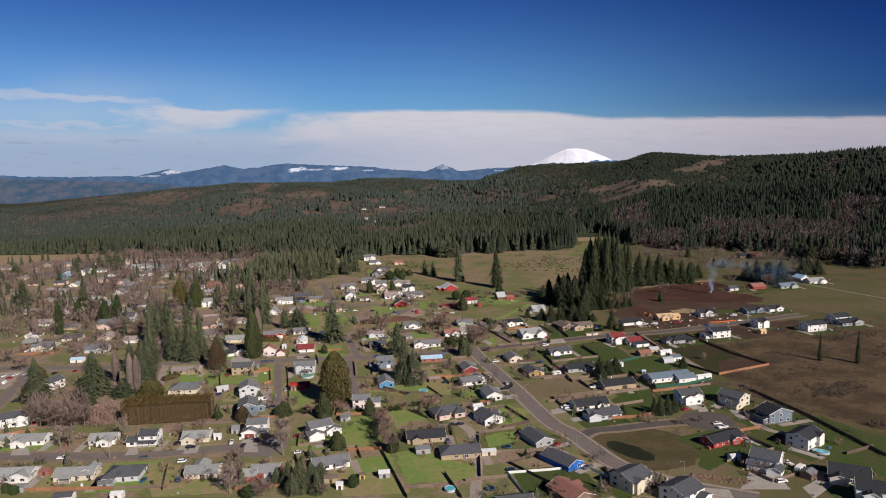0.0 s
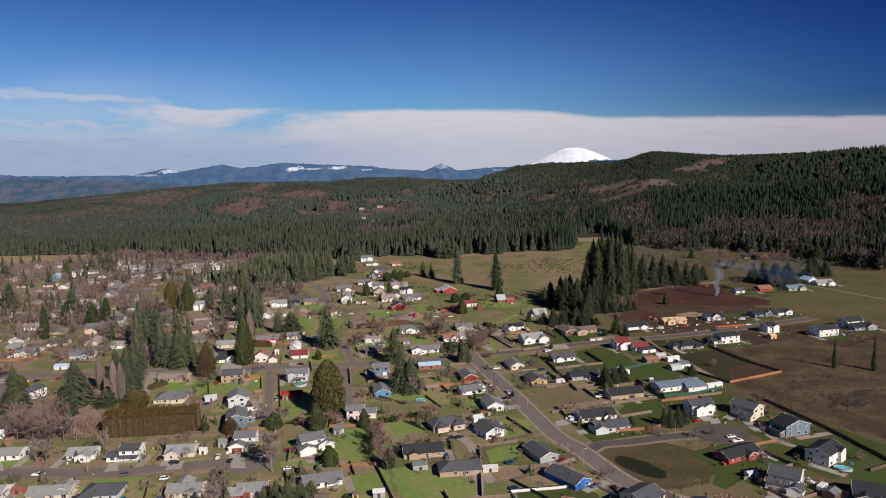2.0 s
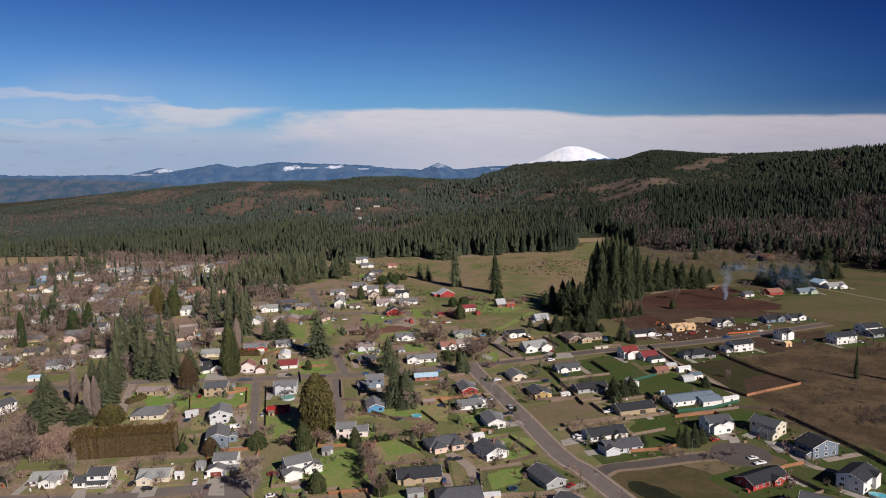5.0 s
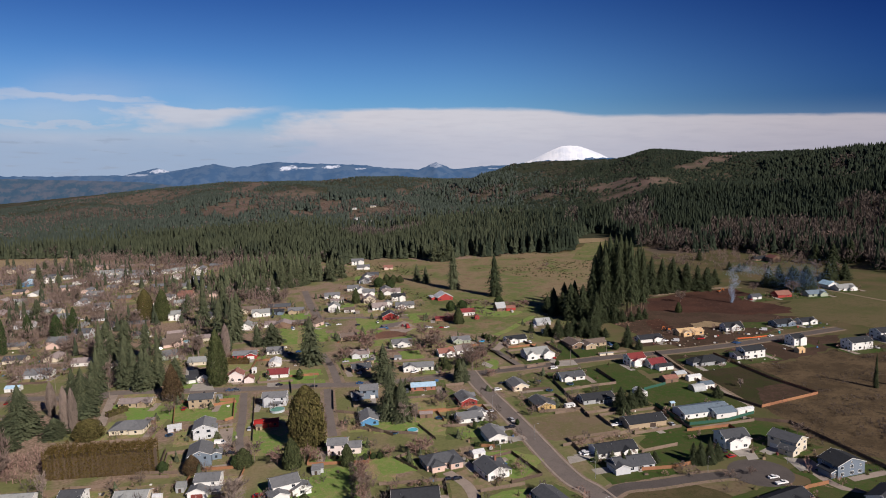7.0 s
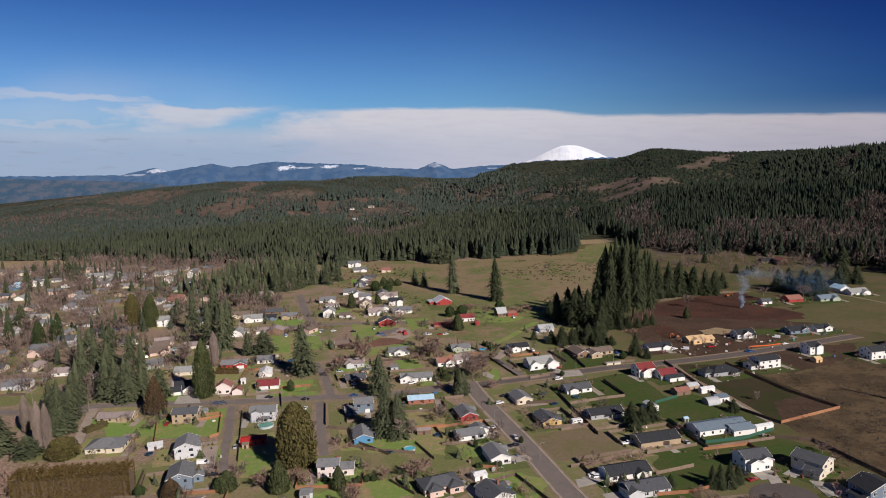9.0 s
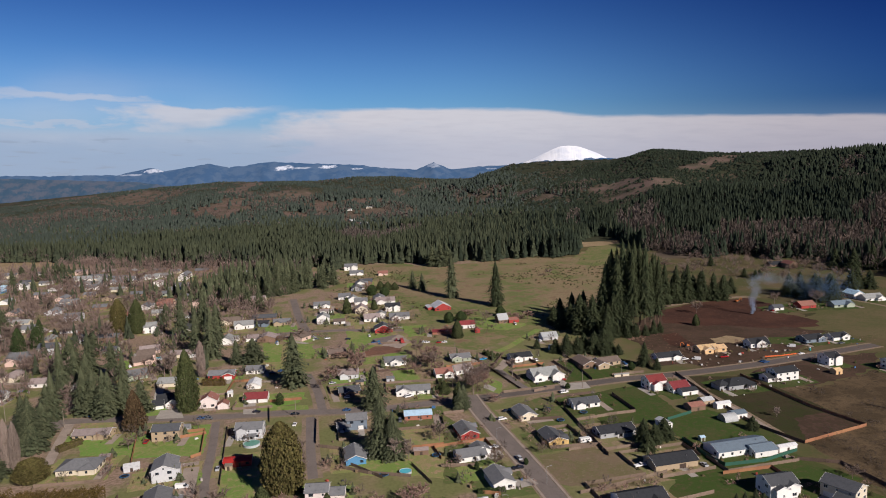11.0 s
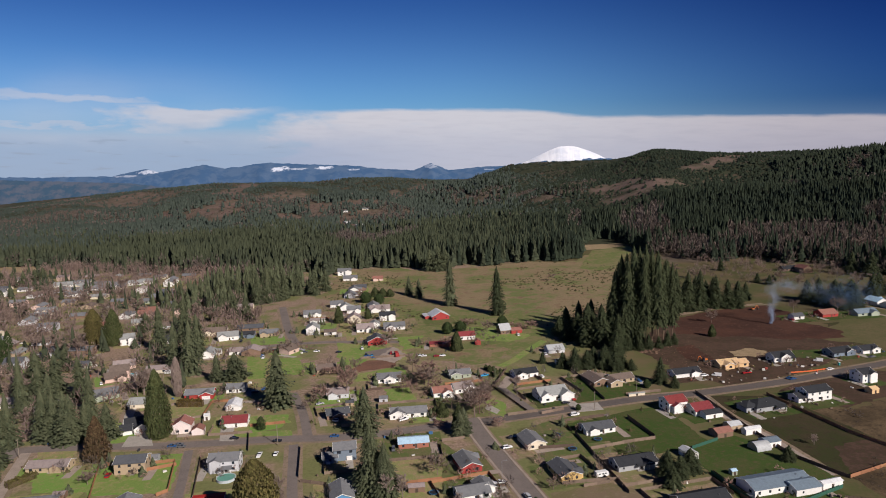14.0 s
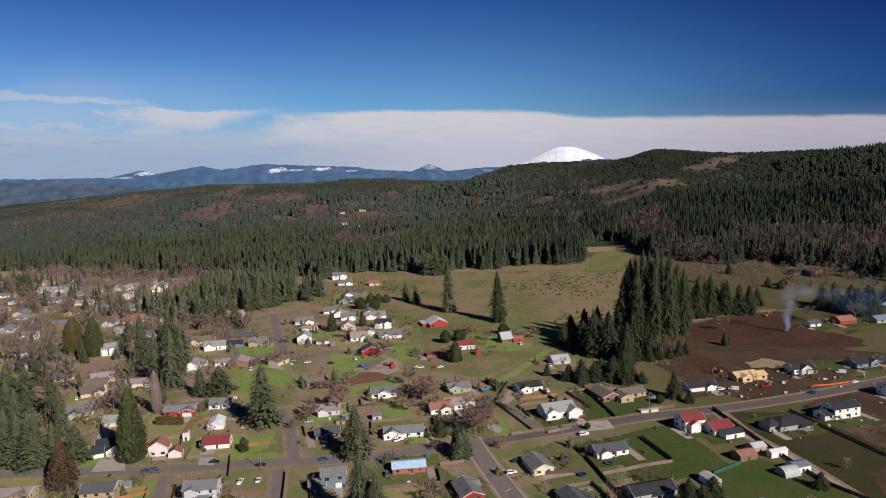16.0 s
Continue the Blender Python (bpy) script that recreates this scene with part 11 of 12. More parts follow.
car(-78.1, 361.3, 40, "blue", "car")
car(-136.5, 506.8, 0, "blue", "car")
car(-131.6, 505.8, 0, "grey", "car")
car(-56.5, 533.7, 90, "white", "car")
car(-70.1, 561.1, 20, "silver", "car")
car(-19.6, 531.6, 10, "white", "suv")
car(-106.9, 513.8, 0, "black", "car")
car(-114.6, 586.9, 30, "black", "suv")
car(-109.4, 592.0, 10, "blue", "car")
car(-83.5, 508.0, 0, "black", "car")
car(-100.9, 444.2, 30, "white", "suv")
car(-168.0, 730.3, 10, "white", "car")
car(-159.5, 731.7, 0, "white", "car")
car(-31.2, 661.1, 80, "red", "car")
car(-99.6, 676.4, 10, "grey", "car")
car(-90.7, 677.4, 10, "white", "car")
car(-73.6, 672.7, 0, "black", "car")
car(-12.1, 655.1, 10, "white", "car")
car(72.6, 527.1, 15, "white", "suv")
car(24.0, 451.7, 15, "white", "truck")
car(34.5, 438.7, 105, "silver", "suv")
car(32.6, 428.1, 15, "black", "truck")
car(87.7, 425.8, 15, "white", "truck")
car(166.3, 584.5, 15, "white", "suv")
car(173.6, 583.6, 150, "white", "van")
car(35.4, 500.1, 15, "black", "car")
car(215.3, 571.5, 15, "blue", "car")
car(247.3, 587.2, 15, "white", "car")
car(250.1, 605.5, 150, "white", "van")
car(193.8, 586.2, 10, "red", "truck")
car(222.2, 608.4, 15, "white", "car")
car(71.7, 546.1, 15, "black", "car")
car(288.4, 609.1, 15, "grey", "car")
car(65.4, 392.0, 15, "white", "suv")
car(64.5, 394.1, 15, "white", "car")
car(129.5, 383.5, 20, "red", "car")
car(138.4, 361.7, 10, "white", "car")
car(128.4, 389.5, 100, "black", "car")
car(139.5, 295.0, 10, "white", "suv")
car(67.9, 311.3, 105, "black", "suv")
car(63.7, 393.5, 15, "white", "car")
car(-0.5, 371.7, 10, "black", "car")
car(3.0, 372.0, 20, "black", "car")
car(139.1, 356.2, 15, "white", "truck")
car(159.8, 296.1, 60, "black", "suv")
car(167.6, 301.0, 60, "grey", "car")
car(73.1, 528.2, 15, "white", "suv")
car(214.2, 573.1, 15, "blue", "car")
car(31.8, 488.2, 15, "white", "suv")
car(-202.0, 516.9, 0, "blue", "car")
car(-133.4, 508.2, 0, "grey", "car")
car(-88.5, 490.9, 90, "white", "truck")
car(-80.7, 492.0, 90, "white", "car")
car(-54.7, 511.2, 0, "blue", "car")
car(-57.2, 534.1, 60, "white", "car")
car(-20.3, 530.0, 30, "white", "suv")
car(-311.0, 492.3, 80, "white", "car")
car(-305.1, 493.0, 80, "silver", "suv")
car(-299.2, 493.6, 80, "blue", "car")
car(-290.0, 490.2, 80, "white", "truck")
car(-283.9, 493.4, 80, "black", "car")
car(-270.9, 497.2, 80, "red", "car")
trailer(69.1, 454.3, 15, 6)
trailer(152.6, 305.2, 40, 6)
trailer(-185.5, 635.4, 10, 6)

# ---------- poles, lamps and garden things ----------
utility_pole(-82.2, 503.4, 90)
utility_pole(-209.1, 499.8, 90)
utility_pole(85.3, 534.2, 90)
utility_pole(-172.4, 342.4, 90)
utility_pole(-183.5, 650.0, 90)
utility_pole(10.4, 610.0, 90)
utility_pole(-79.0, 703.7, 90)
utility_pole(-265.6, 712.1, 90)
utility_pole(115.0, 555.5, 90)
utility_pole(-65.7, 427.1, 90)
utility_pole(-250.5, 514.7, 90)
street_lamp(25.9, 456.2, 15)
street_lamp(43.2, 411.8, 15)
street_lamp(63.2, 367.4, 195)
street_lamp(59.0, 334.6, 15)
street_lamp(99.8, 301.4, 200)
street_lamp(151.1, 374.7, 200)
street_lamp(-153.1, 354.8, -90)
street_lamp(112.9, 368.7, 270)
street_lamp(24.0, 388.5, 195)
pool(-97.5, 466.8, 4.2, GREEN_WATER, "green")
pool(-18.2, 428.2, 2.8)
pool(-3.2, 297.0, 2.4)
pool(171.6, 322.8, 2.9).matrix_basis = pose(171.6, 322.8, 0, 0, 0, -32) @ Matrix.Diagonal((1.25, 0.72, 0.9, 1))
pool(-209.6, 635.6, 2.6)
trampoline(-27.7, 426.2)
trampoline(-4.1, 444.9)
trampoline(-147.5, 434.9)
trampoline(14.1, 296.5)
trampoline(25.0, 314.4)
trampoline(25.7, 339.9)
trampoline(77.0, 493.1)
trampoline(62.5, 483.0)
trampoline(58.1, 500.5)
trampoline(-43.4, 312.2)


# ---------- scattered growth ----------
def clear_of_homes(x, y, gap):
    spots = np.array([(o.location.x, o.location.y) for o in scene.objects if o.name.startswith(("house", "workshop", "barn")) and not o.parent])
    return np.array([np.hypot(spots[:, 0] - p, spots[:, 1] - q).min() > gap for p, q in zip(x, y)])


def town_growth():
    rng = np.random.default_rng(8)
    x, y = rng.uniform(-860, -120, 6200), rng.uniform(540, 1180, 6200)
    ok = (x < -0.12 * (y - 90) - 70) & (x > -0.8 * (y - 70)) & (patchy(x, y, 30, 2.5) > -0.12) & ~inside(x, y, NEAR_STUBBLE) & ~((y < 720) & (x > -262) & (patchy(x, y, 18, 5.5) < 0.25)) & clear_of_homes(x, y, 9.0)
    x, y = x[ok], y[ok]
    joined_twigs("leafless_street_trees", x, y, rng.uniform(6, 17, len(x)), rng.uniform(2.4, 5.2, len(x)), STREET_TWIGS, "leafless brown trees among distant houses", 21, 22, 0.08)
    x, y = rng.uniform(120, 900, 14000), rng.uniform(290, 720, 14000)
    ok = inside(x, y, SCRUB_EDGE) & (patchy(x, y, 24, 1.0) > -0.15)
    x, y = x[ok], y[ok]
    clump = (patchy(x, y, 13, 3.0) > 0.3) + 0.35
    joined_twigs("scrub_bushes", x, y, rng.uniform(0.5, 2.4, len(x)) * clump + 0.3, rng.uniform(0.7, 2.6, len(x)) * clump + 0.2, DARK_BRUSH, "low brown bushes in a winter field", 22, 22, 0.13)
    x, y = rng.uniform(-125, 250, 5200), rng.uniform(730, 1220, 5200)
    ok = inside(x, y, PASTURE) & (patchy(x, y, 40, 4.0) > 0.15)
    x, y = x[ok], y[ok]
    joined_trees("pasture_bushes", x, y, rng.uniform(0.4, 2.4, len(x)) ** 1.1, rng.uniform(0.5, 2.4, len(x)), 6, 2, GREEN_STUFF, "scattered low bushes on a pasture", 23, True)
    homes = [o for o in scene.objects if o.name.startswith(("house", "workshop")) and not o.parent and o.location.y < 900]
    x, y = [], []
    for home in homes:
        for _ in range(11):
            a, d = rng.uniform(0, 6.28), rng.uniform(6.5, 15)
            x.append(home.location.x + d * math.cos(a) * 1.25)
            y.append(home.location.y + d * math.sin(a))
    x, y = np.array(x), np.array(y)
    spots = np.array([(o.location.x, o.location.y) for o in homes])
    clear = np.array([np.hypot(spots[:, 0] - p, spots[:, 1] - q).min() > 6.5 for p, q in zip(x, y)])
    x, y = x[clear], y[clear]
    leafy = rng.uniform(0, 1, len(x)) < 0.6
    joined_trees("garden_shrubs", x[leafy], y[leafy], rng.uniform(0.8, 3.4, leafy.sum()), rng.uniform(0.6, 1.6, leafy.sum()), 7, 3, GREEN_STUFF, "small garden shrubs among the lots", 24, True)
    k = (rng.uniform(0, 1, len(x)) < 0.3) & (x < 90)
    joined_twigs("lot_trees", x[k] + 2.0, y[k] + 1.5, rng.uniform(3.5, 8.0, k.sum()), rng.uniform(1.3, 2.8, k.sum()), BRUSH, "small leafless trees on the lots", 27, 60, 0.05)
    joined_twigs("garden_brush", x[~leafy], y[~leafy], rng.uniform(1.5, 5.0, (~leafy).sum()), rng.uniform(0.9, 2.2, (~leafy).sum()), RED_BRUSH, "leafless bushes among the lots", 25, 60, 0.07)
    k = (rng.uniform(0, 1, len(x)) < 0.13) & (x < 110)
    joined_trees("garden_firs", x[k] - 1.5, y[k] + 2.0, rng.uniform(3, 8.0, k.sum()), rng.uniform(1.3, 2.4, k.sum()), 9, 7, FIR, "small dark firs on the lots", 28)
    x, y = rng.uniform(-760, -140, 760), rng.uniform(600, 1150, 760)
    ok = (x < -0.14 * (y - 90) - 90) & (x > -0.75 * (y - 70)) & (patchy(x, y, 45, 6.0) > -0.1) & clear_of_homes(x, y, 10.0)
    x, y = x[ok], y[ok]
    joined_trees("distant_firs", x, y, rng.uniform(8, 23, len(x)), rng.uniform(2.0, 4.2, len(x)), 8, 6, FOREST, "dark firs among distant houses", 26)


def fir_stand(corners, count, low, high, seed):
    rng = np.random.default_rng(seed)
    xs, ys = [c[0] for c in corners], [c[1] for c in corners]
    x, y = rng.uniform(min(xs), max(xs), count * 8), rng.uniform(min(ys), max(ys), count * 8)
    ok = np.flatnonzero(inside(x, y, corners) & clear_of_homes(x, y, 9.0))[:count]
    h = rng.uniform(low, high, len(ok))
    return joined_trees("fir_stand", x[ok], y[ok], h, h * rng.uniform(0.15, 0.22, len(ok)), 9, 8, FIR, "close stand of tall dark firs behind houses", seed)


GREEN_STUFF = material("mixed_shrub_leaves", (0.055, 0.06, 0.025), (0.10, 0.07, 0.04), 0.05, 0.9, vary=0.35, island=True)
SCRUB_EDGE = [(189.9, 542.9), (218.1, 519.1), (272.7, 547.7), (366.1, 563.9), (221.2, 338.0), (175.7, 401.5), (173.2, 445.4), (213.2, 461.6)]


def distant_houses():
    rng = random.Random(4)
    walls, roofs = ("white", "cream", "tan", "pale", "peach", "brown", "sage"), ("grey", "grey", "mauve", "brown", "light", "dark")
    placed = [o.location.copy() for o in scene.objects if o.name.startswith("house") and not o.parent]
    for row in range(9):
        y = 585 + row * 62
        x = -150 - row * 18
        while x > -0.66 * (y - 90):
            x -= rng.uniform(24, 38)
            spot = Vector((x, y + rng.uniform(-16, 16), 0))
            if not inside(np.array([spot.x]), np.array([spot.y]), NEAR_STUBBLE)[0] and all((spot - q).length > 21 for q in placed):
                placed.append(spot)
                a, b = rng.uniform(11, 16), rng.uniform(10, 15)
                patch("lawn", [(spot.x - a, spot.y - b), (spot.x + a, spot.y - b), (spot.x + a, spot.y + b), (spot.x - a, spot.y + b)], 0.02 + 0.0003 * (len(placed) % 30), rng.choice((LAWN, LAWN, DULL, GREEN)), "winter lawn round a distant house", "lawn", ragged=1.5, seed=len(placed))
                house(round(spot.x, 1), round(spot.y, 1), rng.choice((4, 94, 8)), rng.uniform(13, 18), rng.uniform(9, 11), rng.choice((2.7, 2.7, 2.7, 5.0)), rng.choice(walls), rng.choice(roofs), detail=0)


for hx, hy, turn, paint in ((-237.0, 2060.0, 12, "white"), (-205.0, 1850.0, 40, "pale"), (-165.8, 1752.8, 20, "white"), (-147.9, 1784.7, 100, "white"), (-182.0, 2080.0, 10, "cream"), (-1240.0, 2700.0, 15, "cream")):
    house(hx, hy, turn, 17.0, 11.0, 3.4, paint, "light", detail=0, note="in a hillside clearing").location.z = float(land(hx, hy)) - 0.3
distant_houses()
town_growth()
fir_stand([(-267.4, 893.8), (-264.9, 1023.9), (-199.4, 1029.0), (-170.2, 955.1), (-196.3, 864.9), (-242.5, 813.8)], 110, 17, 30, 61)
fir_stand([(-342.8, 940.8), (-324.1, 980.0), (-277.8, 927.2), (-256.6, 848.8), (-304.8, 858.1)], 26, 14, 24, 62)
fir_stand([(-211.9, 960.8), (-193.1, 988.0), (-166.5, 1019.6), (-135.0, 1000.7), (-125.3, 955.5), (-153.7, 893.0), (-190.0, 878.1)], 60, 13, 24, 63)


def quonset(x, y, rot, w, length):
    ob = thing("arched_hut", x, y, 0, rot, "arched grey corrugated metal hut in a yard", "hut")
    n = 12
    arc = [(w / 2 * math.cos(math.pi * i / n), w * 0.52 * math.sin(math.pi * i / n)) for i in range(n + 1)]
    s = Shape()
    v = [(px, sy * length / 2, pz) for sy in (-1, 1) for px, pz in arc] + [(px * 0.97, sy * length / 2, pz * 0.97) for sy in (-1, 1) for px, pz in arc]
    k = n + 1
    f = [(i, i + 1, k + i + 1, k + i) for i in range(n)] + [(2 * k + i + 1, 2 * k + i, 3 * k + i, 3 * k + i + 1) for i in range(n)]
    f += [(i + 1, i, 2 * k + i, 2 * k + i + 1) for i in range(n)] + [(k + i, k + i + 1, 3 * k + i + 1, 3 * k + i) for i in range(n)]
    s.add(v, f).make("shell", roof_mat("silver"), ob)
    s = Shape()
    s.add([(px * 0.96, sy * (length / 2 - 0.2), pz * 0.96) for sy in (-1, 1) for px, pz in arc], [tuple(range(k)), tuple(range(2 * k - 1, k - 1, -1))])
    s.make("end_wall", wall_mat("tan"), ob, "tan boarded end")
    return ob


quonset(149.0, 476.1, 105, 7, 8)
car(-317.8, 490.1, 100, "white", "truck")
car(-310.9, 484.6, 15, "red", "car")
car(-306.8, 473.4, 100, "white", "van")
car(-313.0, 466.8, 60, "silver", "suv")
car(-275.3, 433.9, 20, "black", "car")
car(-322.0, 474.0, 110, "grey", "truck")
car(-166.0, 318.2, 94, "black", "car")
car(-144.0, 315.4, 273, "blue", "car")
car(-127.8, 315.0, 93, "blue", "suv")
car(-79.0, 315.0, 95, "grey", "suv")
car(-249.6, 361.6, 272, "blue", "car")
car(-145.0, 357.9, 93, "black", "car")
car(-154.1, 475.2, 95, "red", "suv")
car(-240.4, 393.7, 295, "red", "car")
car(-342.6, 558.8, 93, "white", "truck")
car(-131.4, 523.8, 105, "grey", "suv")
car(-135.3, 587.4, 95, "black", "car")
car(-106.4, 439.5, 280, "silver", "car")
car(-53.5, 480.2, 98, "white", "truck")
car(-23.5, 491.5, 275, "grey", "suv")
car(-51.5, 565.0, 98, "silver", "car")
car(-66.2, 623.1, 100, "silver", "suv")
car(-56.8, 680.2, 280, "white", "truck")
car(50.3, 341.1, 216, "red", "car")
car(60.2, 314.4, 216, "grey", "truck")
car(93.2, 293.7, 388, "blue", "truck")
car(13.8, 275.1, 278, "grey", "car")
car(-3.7, 349.3, 94, "blue", "truck")
car(14.1, 481.7, 374, "silver", "suv")
car(98.8, 461.9, 103, "black", "car")
car(76.7, 551.9, 105, "red", "truck")
car(66.0, 595.4, 105, "white", "suv")
car(105.7, 572.4, 195, "black", "suv")
car(123.5, 580.1, 105, "blue", "truck")
car(116.0, 424.2, 103, "silver", "car")
car(122.8, 429.1, 283, "grey", "truck")
car(167.4, 376.4, 392, "blue", "suv")
car(144.2, 338.3, 294, "silver", "car")
car(150.7, 312.2, 114, "white", "truck")
car(159.3, 269.1, 105, "white", "truck")
car(148.4, 521.0, 285, "silver", "suv")
car(219.0, 605.2, 282, "black", "suv")
car(262.7, 611.8, 104, "black", "car")
car(301.4, 546.4, 282, "white", "car")
car(-30.9, 747.8, 368, "blue", "truck")
car(-102.9, 682.7, 150, "silver", "truck")
car(-81.6, 721.6, 278, "black", "truck")
car(-158.1, 716.5, 275, "black", "suv")
car(-128.1, 665.5, 275, "white", "suv")
car(-242.8, 722.5, 110, "blue", "car")
car(-223.6, 616.6, 120, "white", "suv")
car(-382.0, 738.3, 95, "white", "truck")
car(-316.6, 730.7, 275, "red", "suv")
car(-346.7, 738.5, 185, "white", "car")
car(64.7, 703.3, 100, "white", "suv")
car(76.9, 646.4, 100, "white", "car")
car(291.4, 717.6, 100, "red", "car")


tree("ruddy", -38.3, 366.0, 15, 4.0)
tree("ruddy", -35.7, 348.6, 11, 3.6)
tree("ruddy", -81.0, 393.8, 9, 4.5)
tree("ruddy", -15.8, 398.2, 9, 4.5)
tree("ruddy", -28.8, 397.5, 6, 4)
tree("ruddy", -63.0, 395.2, 7, 4)
tree("ruddy", -68.6, 396.5, 8, 4)
tree("ruddy", -11.0, 400.5, 8, 5)
tree("round", 8.9, 717.5, 9.5, 4.4)
tree("round", 19.7, 721.5, 9.0, 4.8)
tree("shaggy", 14.5, 665.5, 14.0, 4.6)
tree("round", 55.7, 737.0, 8.5, 4.4)
tree("bare", 41.5, 719.0, 10.0, 5.5)
tree("ruddy", 70.0, 716.5, 7.0, 5.5)
tree("ruddy", 78.0, 721.5, 8.0, 6.0)
tree("ruddy", 64.0, 722.0, 7.0, 5.0)
tree("fir", -63.7, 618.5, 13.0, 3.6)
tree("ruddy", -8.0, 598.0, 14.0, 8.0)
tree("ruddy", -16.0, 572.0, 9.0, 5.0)
tree("ruddy", -70.8, 571.0, 8.0, 6.0)
tree("ruddy", -72.0, 618.0, 6.0, 6.0)
tree("ruddy", 8.0, 676.0, 8.0, 7.0)
tree("ruddy", 27.0, 745.0, 6.0, 8.0)
tree("shaggy", -86.0, 771.0, 15.0, 4.2)
tree("shaggy", -61.5, 785.0, 9.0, 3.2)
tree("bare", -71.0, 745.0, 11.0, 6.5)
tree("ruddy", -36.0, 712.0, 9.0, 5.5)
tree("shaggy", -63.0, 888.0, 9.5, 5.0)
tree("shaggy", -55.0, 886.0, 9.0, 5.0)
tree("ruddy", -78.0, 880.0, 11.0, 6.5)
tree("shaggy", -47.0, 886.0, 8.0, 4.5)
tree("shaggy", 209.2, 677.5, 9.0, 3.0, "on a tilled field")
tree("birch", -184.8, 591.9, 17.0, 5.5)
patch("lawn", [(-78.5, 702), (-37, 680.5), (-43, 667), (-56, 665), (-50.5, 648), (-59, 632), (-70, 644)], 0.0632, LUSH, "bright green lawn between houses", "lawn", ragged=1.2, seed=401)
patch("lawn", [(-34, 712), (-11, 714), (-8, 677), (-24, 674)], 0.0634, LUSH, "bright green lawn between houses", "lawn", ragged=1.2, seed=402)
patch("lawn", [(-103, 647), (-88, 648.5), (-84.5, 620.5), (-98.5, 621.5)], 0.0636, LUSH, "bright green lawn between houses", "lawn", ragged=1.2, seed=403)
patch("lawn", [(-54.5, 618), (-25, 632), (-19, 612), (-40, 603), (-53, 602)], 0.0638, LUSH, "bright green lawn between houses", "lawn", ragged=1.5, seed=404)
patch("lawn", [(28, 735), (60, 727), (75, 700), (56, 684), (37, 690), (30, 706)], 0.0622, LUSH, "green grass beside a barn", "lawn", ragged=2.5, seed=405)
strip("meadow", curve([(42.0, 622.0), (52.0, 634.0), (66.0, 658.0), (82.0, 684.0)]), 6.0, 0.0640, LUSH, "green strip of meadow", "field")
patch("lawn", [(-141.5, 671), (-124, 665.5), (-115, 614), (-126.5, 616)], 0.0642, LUSH, "bright green lawn between houses", "lawn", ragged=0.8, seed=407)
patch("lawn", [(-118, 664), (-100, 663), (-94, 628), (-111, 617)], 0.0644, LUSH, "bright green lawn between houses", "lawn", ragged=1.0, seed=408)
patch("lawn", [(-109.5, 522.5), (-79, 522.5), (-77, 515.2), (-109, 516.5)], 0.0646, LUSH, "bright green lawn between houses", "lawn", ragged=0.5, seed=409)
patch("lawn", [(-106, 544), (-89.6, 546), (-81, 534), (-103, 535)], 0.0648, LUSH, "bright green lawn between houses", "lawn", ragged=0.5, seed=410)
patch("lawn", [(246, 634), (268, 631), (268, 608), (240, 615)], 0.035, DIM_LAWN, "green lawn by new houses", "lawn", ragged=1.5, seed=411)
patch("bare_patch", [(-22.7, 704), (-9.5, 704.5), (-10.5, 686), (-17, 678.5)], 0.0652, WORN, "dug vegetable bed in a yard", "field", ragged=0.8, seed=412)
patch("parking_pad", [(-54.5, 672), (-34, 683), (-27.5, 655), (-43, 649.5)], 0.0654, ASPHALT, "worn grey yard with parked things", "yard", ragged=0.8, seed=413)
patch("tilled_strip", [(171, 651), (185.5, 656), (186, 615), (168, 621)], 0.0272, TILLED, "dark freshly graded soil", "field", ragged=1.5, seed=414)
strip("track", curve([(196.0, 738.0), (203.0, 746.5), (231.0, 761.0), (263.0, 777.0), (300.0, 784.0)]), 4.0, 0.05, VERGE, "pale dirt track round a tilled field", "track")
car(-52.0, 661.5, 95, "black", "truck")
# the azure pickup is a stand-in for a boat under a blue tarp
car(-47.6, 659.0, 100, "azure", "truck")
car(-34.2, 664.0, 100, "red", "suv")
trailer(-29.6, 657.5, 100, 8, 3.0, "red")
car(-0.5, 652.0, 10, "red")
car(3.5, 652.5, 190, "white")
car(30.0, 602.0, 20, "azure", "truck")
fence([(-118.5, 790.0), (-97.0, 789.0)], NEW_FENCE, 1.8)


patch("lawn", [(-104.3, 439.5), (-87.2, 428.6), (-82.6, 411.9), (-84.2, 402.6), (-96.8, 412.7)], 0.066, LUSH, "bright green lawn behind a cedar", "lawn", ragged=0.8, seed=421)
patch("lawn", [(-161.3, 480.3), (-126.9, 479.3), (-122.0, 458.7), (-154.6, 458.0)], 0.0662, LUSH, "bright green fenced lawn", "lawn", ragged=0.5, seed=422)
patch("lawn", [(-130.4, 437.6), (-112.7, 437.0), (-109.4, 424.5), (-118.4, 421.7)], 0.0664, LUSH, "green lawn beside a lane", "lawn", ragged=0.5, seed=423)
patch("lawn", [(-36.1, 589.2), (-21.3, 592.1), (-13.1, 563.2), (-19.6, 556.8), (-28.7, 564.6)], 0.0666, LUSH, "green lawn between houses", "lawn", ragged=0.8, seed=424)
patch("lawn", [(-17.9, 537.9), (-2.5, 542.4), (2.4, 527.8), (-15.1, 525.6)], 0.0668, LUSH, "green lawn by a street", "lawn", ragged=0.5, seed=425)
patch("lawn", [(27.6, 564.5), (38.3, 549.1), (35.1, 528.3), (27.0, 537.4)], 0.067, LUSH, "green grass beside a drive", "lawn", ragged=0.8, seed=426)
